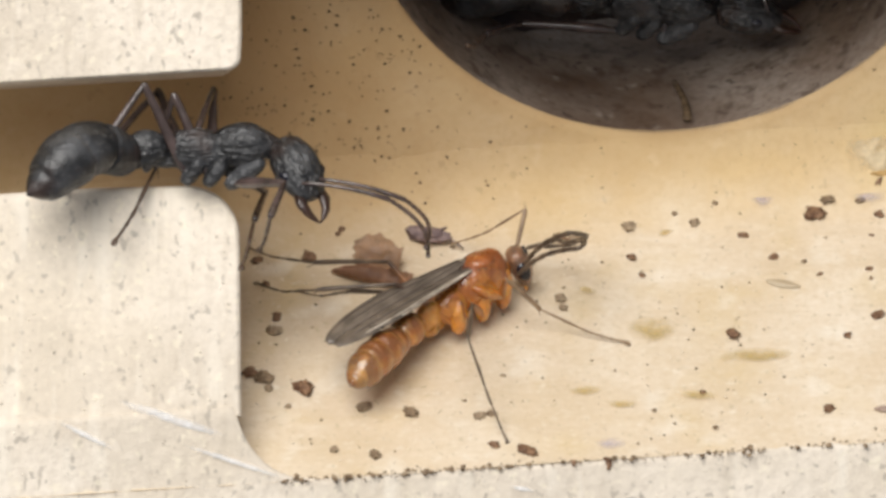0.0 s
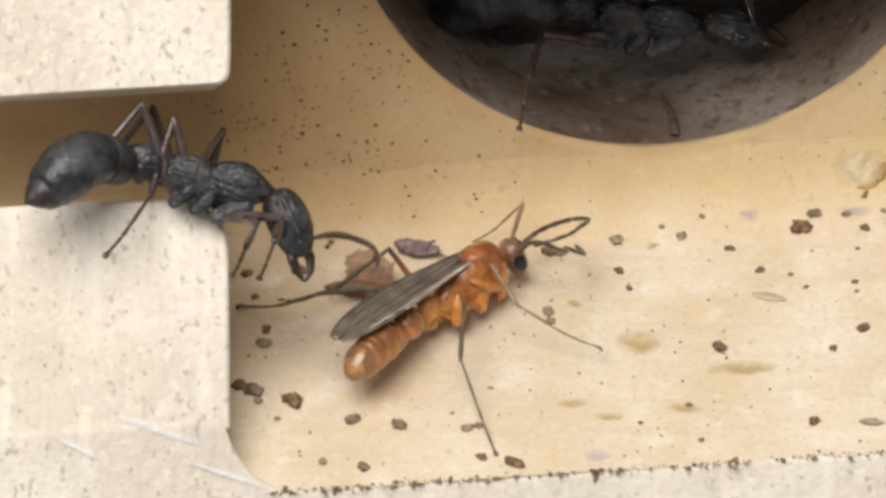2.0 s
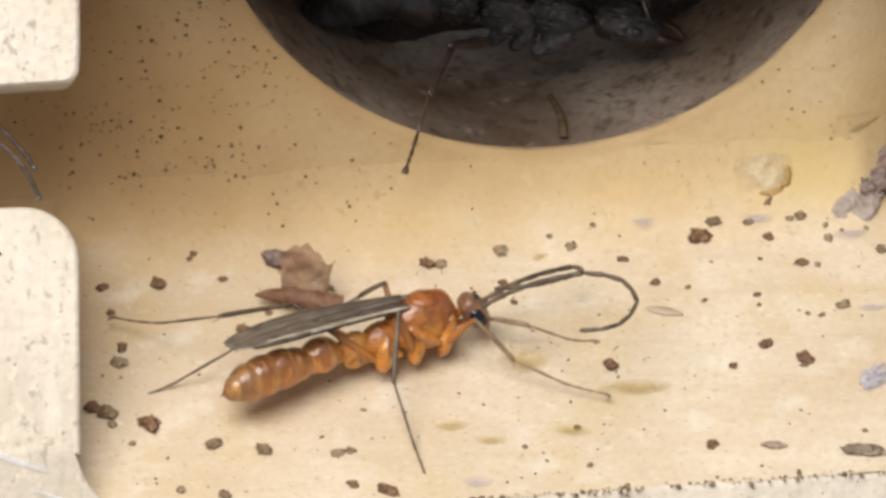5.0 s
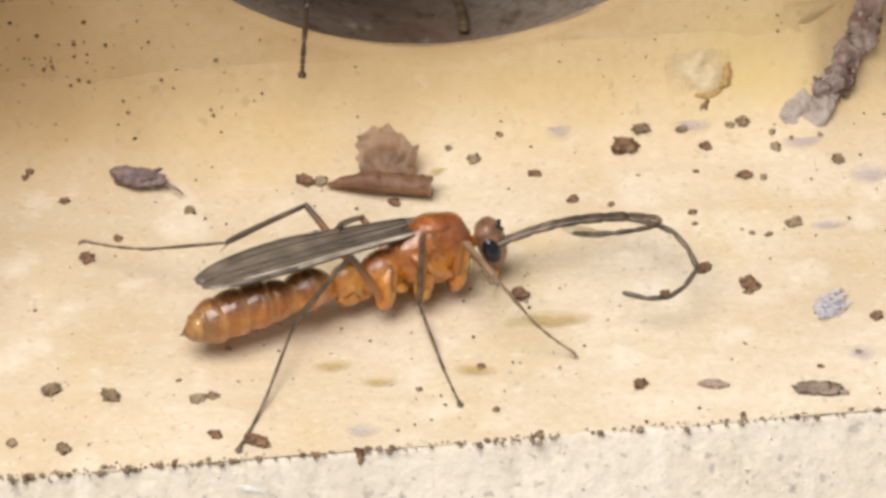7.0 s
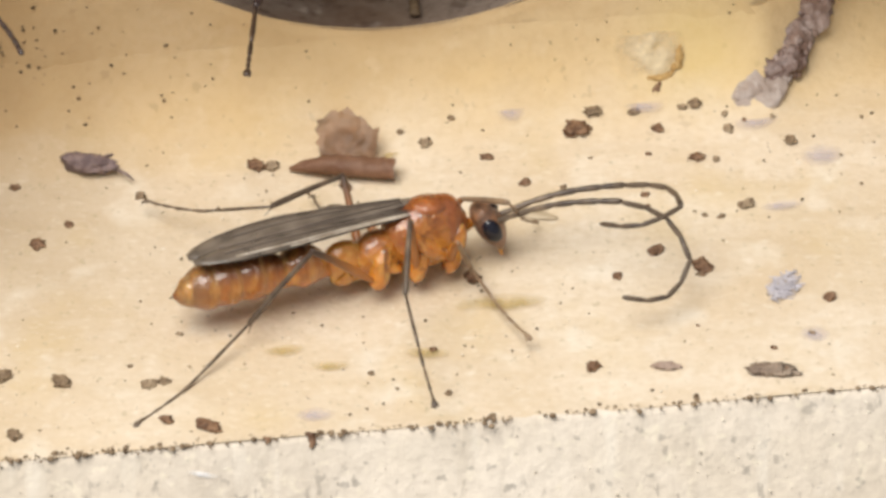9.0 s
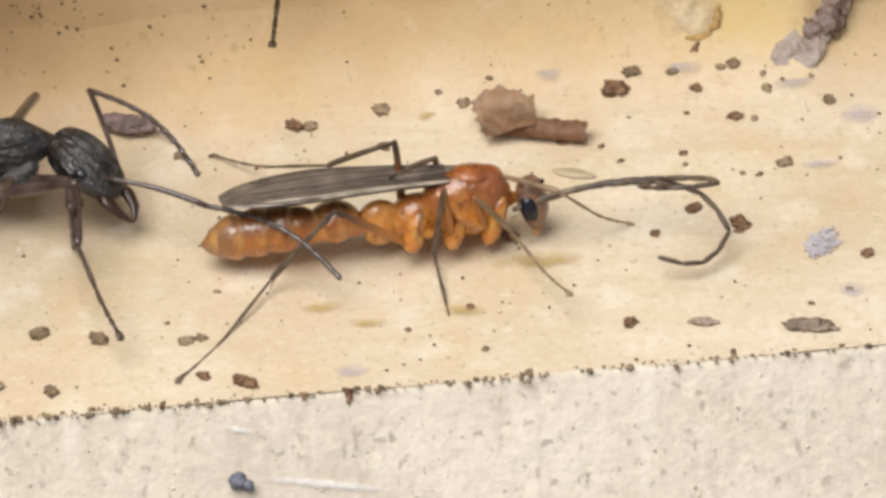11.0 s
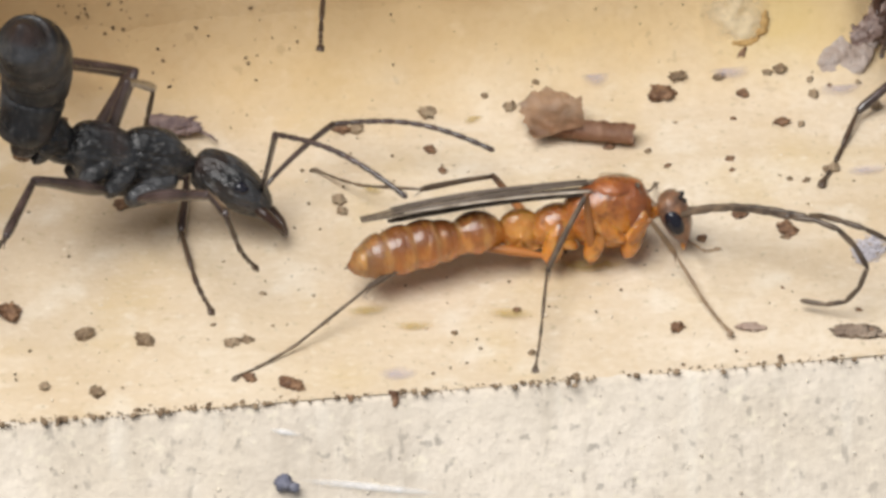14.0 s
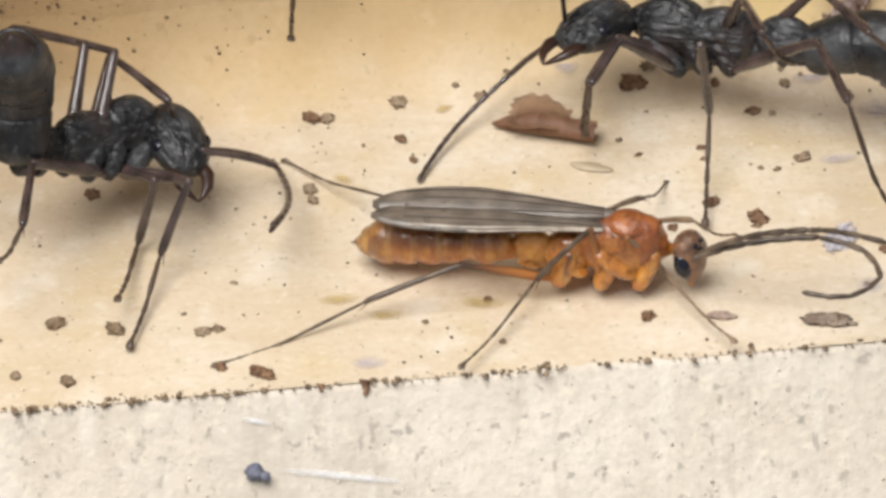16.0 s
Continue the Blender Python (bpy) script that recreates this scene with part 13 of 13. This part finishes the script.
    walk(third["tarsus_rh"], [
        (0, at(2.7, 0, 0, -15.6, -0.9, 14.5)), (0.5, at(2.7, 0, 0, -15.5, -1.5, 6.0)), (1, at(2.7, 0, 0, -17.4, -1.2, 11.2)),
        (1.5, at(2.7, 0, 0, -16.4, -1.7, 4.2)), (2, at(2.7, 0, 0, -13.7, -5.3, 5.1)), (2.5, at(2.7, 0, 0, -9.2, 7.2, 0.2)),
        (3, at(2.7, 0, 0, -8.4, 10.9, 2.1)), (3.5, at(2.7, 0, 0, -6.9, 8.9, 1.0)), (4, at(2.7, 0, 0, -5.3, 4.2, -0.5)),
        (4.2, at(2.7, 0, 0, -4.7, 8.1, 1.8)), (6.3, at(2.7, 0, 0, -12.0, -0.7, 5.6)), (6.5, at(2.7, 0, 0, -12.4, -0.1, 7.1)),
        (7, at(2.7, 0, 0, -11.1, -1.9, 8.5)), (7.5, at(2.7, 0, 0, -7.6, 17.7, 7.7)), (8, at(2.7, 0, 0, -9.5, 9.5, 5.3)),
        (8.5, at(2.7, 0, 0, -10.2, 6.3, 5.9)), (8.7, at(2.7, 0, 0, -10.6, 3.2, 6.2)), (10.8, at(2.7, 0, 0, -15.6, -12.3, 9.4)),
        (11, at(2.7, 0, 0, -15.6, -11.3, 9.0)), (11.5, at(2.7, 0, 0, -15.4, -9.7, 9.3)), (12, at(2.7, 0, 0, -15.6, -10.8, 8.8)),
        (12.5, at(2.7, 0, 0, -15.1, -11.4, 8.7)), (13, at(2.7, 0, 0, -14.9, -9.9, 9.4)), (13.5, at(2.7, 0, 0, -16.9, -14.2, 10.9)),
        (14, at(2.7, 0, 0, -17.5, -14.7, 12.0)), (14.5, at(2.7, 0, 0, -16.4, -10.7, 11.2)), (15, at(2.7, 0, 0, -17.0, -11.4, 12.1)),
        (15.5, at(2.7, 0, 0, -17.4, -12.2, 12.1)), (16, at(2.7, 0, 0, -17.3, -12.9, 12.5)),
    ])
    walk(male["wing_r"], [
        (0, at(1.75, -0.14, 1.80, 2.0, 2.0, 0)),
        (4.2, at(1.75, -0.14, 1.80, 2.0, 2.0, 0)),
        (6.3, at(1.75, -0.14, 1.80, -22.0, 7.5, 0)),
        (6.5, at(1.75, -0.14, 1.80, -22.0, 7.5, 0)),
        (7, at(1.75, -0.14, 1.80, 2.0, 2.0, 0)),
        (13, at(1.75, -0.14, 1.80, 2.0, 2.0, 0)),
        (13.5, at(1.75, -0.14, 1.80, -10.0, -0.3, 0)),
        (14, at(1.75, -0.14, 1.80, -22.0, -1.9, 0)),
        (15.3, at(1.75, -0.14, 1.80, -22.0, -1.9, 0)),
        (15.5, at(1.75, -0.14, 1.80, 2.0, 2.0, 0)),
        (16, at(1.75, -0.14, 1.80, 2.0, 2.0, 0)),
    ])
    walk(male["hind_wing_r"], [
        (0, at(1.35, -0.18, 1.76, 4.0, 1.6, 0)),
        (4.2, at(1.35, -0.18, 1.76, 4.0, 1.6, 0)),
        (6.3, at(1.35, -0.18, 1.76, -20.0, 7.1, 0)),
        (6.5, at(1.35, -0.18, 1.76, -20.0, 7.1, 0)),
        (7, at(1.35, -0.18, 1.76, 4.0, 1.6, 0)),
        (13, at(1.35, -0.18, 1.76, 4.0, 1.6, 0)),
        (13.5, at(1.35, -0.18, 1.76, -8.0, -0.9, 0)),
        (14, at(1.35, -0.18, 1.76, -20.0, -2.5, 0)),
        (15.3, at(1.35, -0.18, 1.76, -20.0, -2.5, 0)),
        (15.5, at(1.35, -0.18, 1.76, 4.0, 1.6, 0)),
        (16, at(1.35, -0.18, 1.76, 4.0, 1.6, 0)),
    ])
    walk(male["wing_l"], [
        (0, at(1.75, 0.14, 1.92, 20.0, 0.3, 0)),
        (4.2, at(1.75, 0.14, 1.92, 20.0, 0.3, 0)),
        (6.3, at(1.75, 0.14, 1.92, -12.0, 5.8, 0)),
        (6.5, at(1.75, 0.14, 1.92, -12.0, 5.8, 0)),
        (7, at(1.75, 0.14, 1.92, 20.0, 0.3, 0)),
        (13, at(1.75, 0.14, 1.92, 20.0, 0.3, 0)),
        (13.5, at(1.75, 0.14, 1.92, 4.0, -2.2, 0)),
        (14, at(1.75, 0.14, 1.92, -12.0, -3.9, 0)),
        (15.3, at(1.75, 0.14, 1.92, -12.0, -3.9, 0)),
        (15.5, at(1.75, 0.14, 1.92, 20.0, 0.3, 0)),
        (16, at(1.75, 0.14, 1.92, 20.0, 0.3, 0)),
    ])
    walk(male["hind_wing_l"], [
        (0, at(1.35, 0.18, 1.76, 22.0, -0.6, 0)),
        (4.2, at(1.35, 0.18, 1.76, 22.0, -0.6, 0)),
        (6.3, at(1.35, 0.18, 1.76, -10.0, 4.9, 0)),
        (6.5, at(1.35, 0.18, 1.76, -10.0, 4.9, 0)),
        (7, at(1.35, 0.18, 1.76, 22.0, -0.6, 0)),
        (13, at(1.35, 0.18, 1.76, 22.0, -0.6, 0)),
        (13.5, at(1.35, 0.18, 1.76, 6.0, -3.2, 0)),
        (14, at(1.35, 0.18, 1.76, -10.0, -4.9, 0)),
        (15.3, at(1.35, 0.18, 1.76, -10.0, -4.9, 0)),
        (15.5, at(1.35, 0.18, 1.76, 22.0, -0.6, 0)),
        (16, at(1.35, 0.18, 1.76, 22.0, -0.6, 0)),
    ])
    walk(skin, [
        (0, at(-2.0, -1.5, 0.05, 0, 0, -12)), (0.5, at(-2.1, -1.2, 0.05, 0, 0, -14)), (1, at(-2.3, -1.0, 0.05, 0, 0, -8)),
        (1.5, at(-2.5, -1.4, 0.05, 0, 0, -5)), (2, at(-1.9, -1.6, 0.05, 0, 0, -10)), (2.5, at(-2.1, -1.6, 0.05, 0, 0, -22)),
        (3, at(-0.5, -1.3, 0.3, 0, 0, -12)), (3.5, at(-0.55, -1.3, 0.3, 0, 0, -10)), (4, at(1.45, -0.8, 0.9, 40, 0, 50)),
        (4.2, at(-0.2, -1.5, 0.4, 10, 0, -15)), (6.3, at(2.6, -1.0, 0.15, 10, 0, 8)), (6.5, at(4.5, -0.75, 0.15, 15, 0, -10)),
        (7, at(4.98, -0.03, 0.02, 0, 0, -2)), (8.7, at(5.01, 0.02, 0.02, 0, 0, -2)),
        (10.8, at(8.66, -0.2, 0.02, 0, 0, -4)), (15.5, at(8.69, -0.1, 0.02, 0, 0, -4)), (16, at(8.5, -0.35, 0.06, 6, 0, -8)),
    ])
    walk(skin_leaf, [
        (0, at(0.1, 0.05, 0.35, 8, 0, 8)), (2.5, at(0.1, 0.05, 0.35, 8, 0, 8)), (3, at(0.1, 0.12, 0.3, 46, 0, 0)),
        (6.5, at(0.1, 0.12, 0.3, 30, 0, 0)), (7, at(0.15, 0.16, 0.2, 30, 0, 0)), (8.7, at(0.15, 0.16, 0.2, 30, 0, 0)),
        (10.8, at(-0.5, -0.32, 0.42, 8, -6, 14)), (15.5, at(-0.5, -0.32, 0.42, 8, -6, 14)), (16, at(-0.2, -0.3, 0.42, -14, 0, -6)),
    ])


motions()
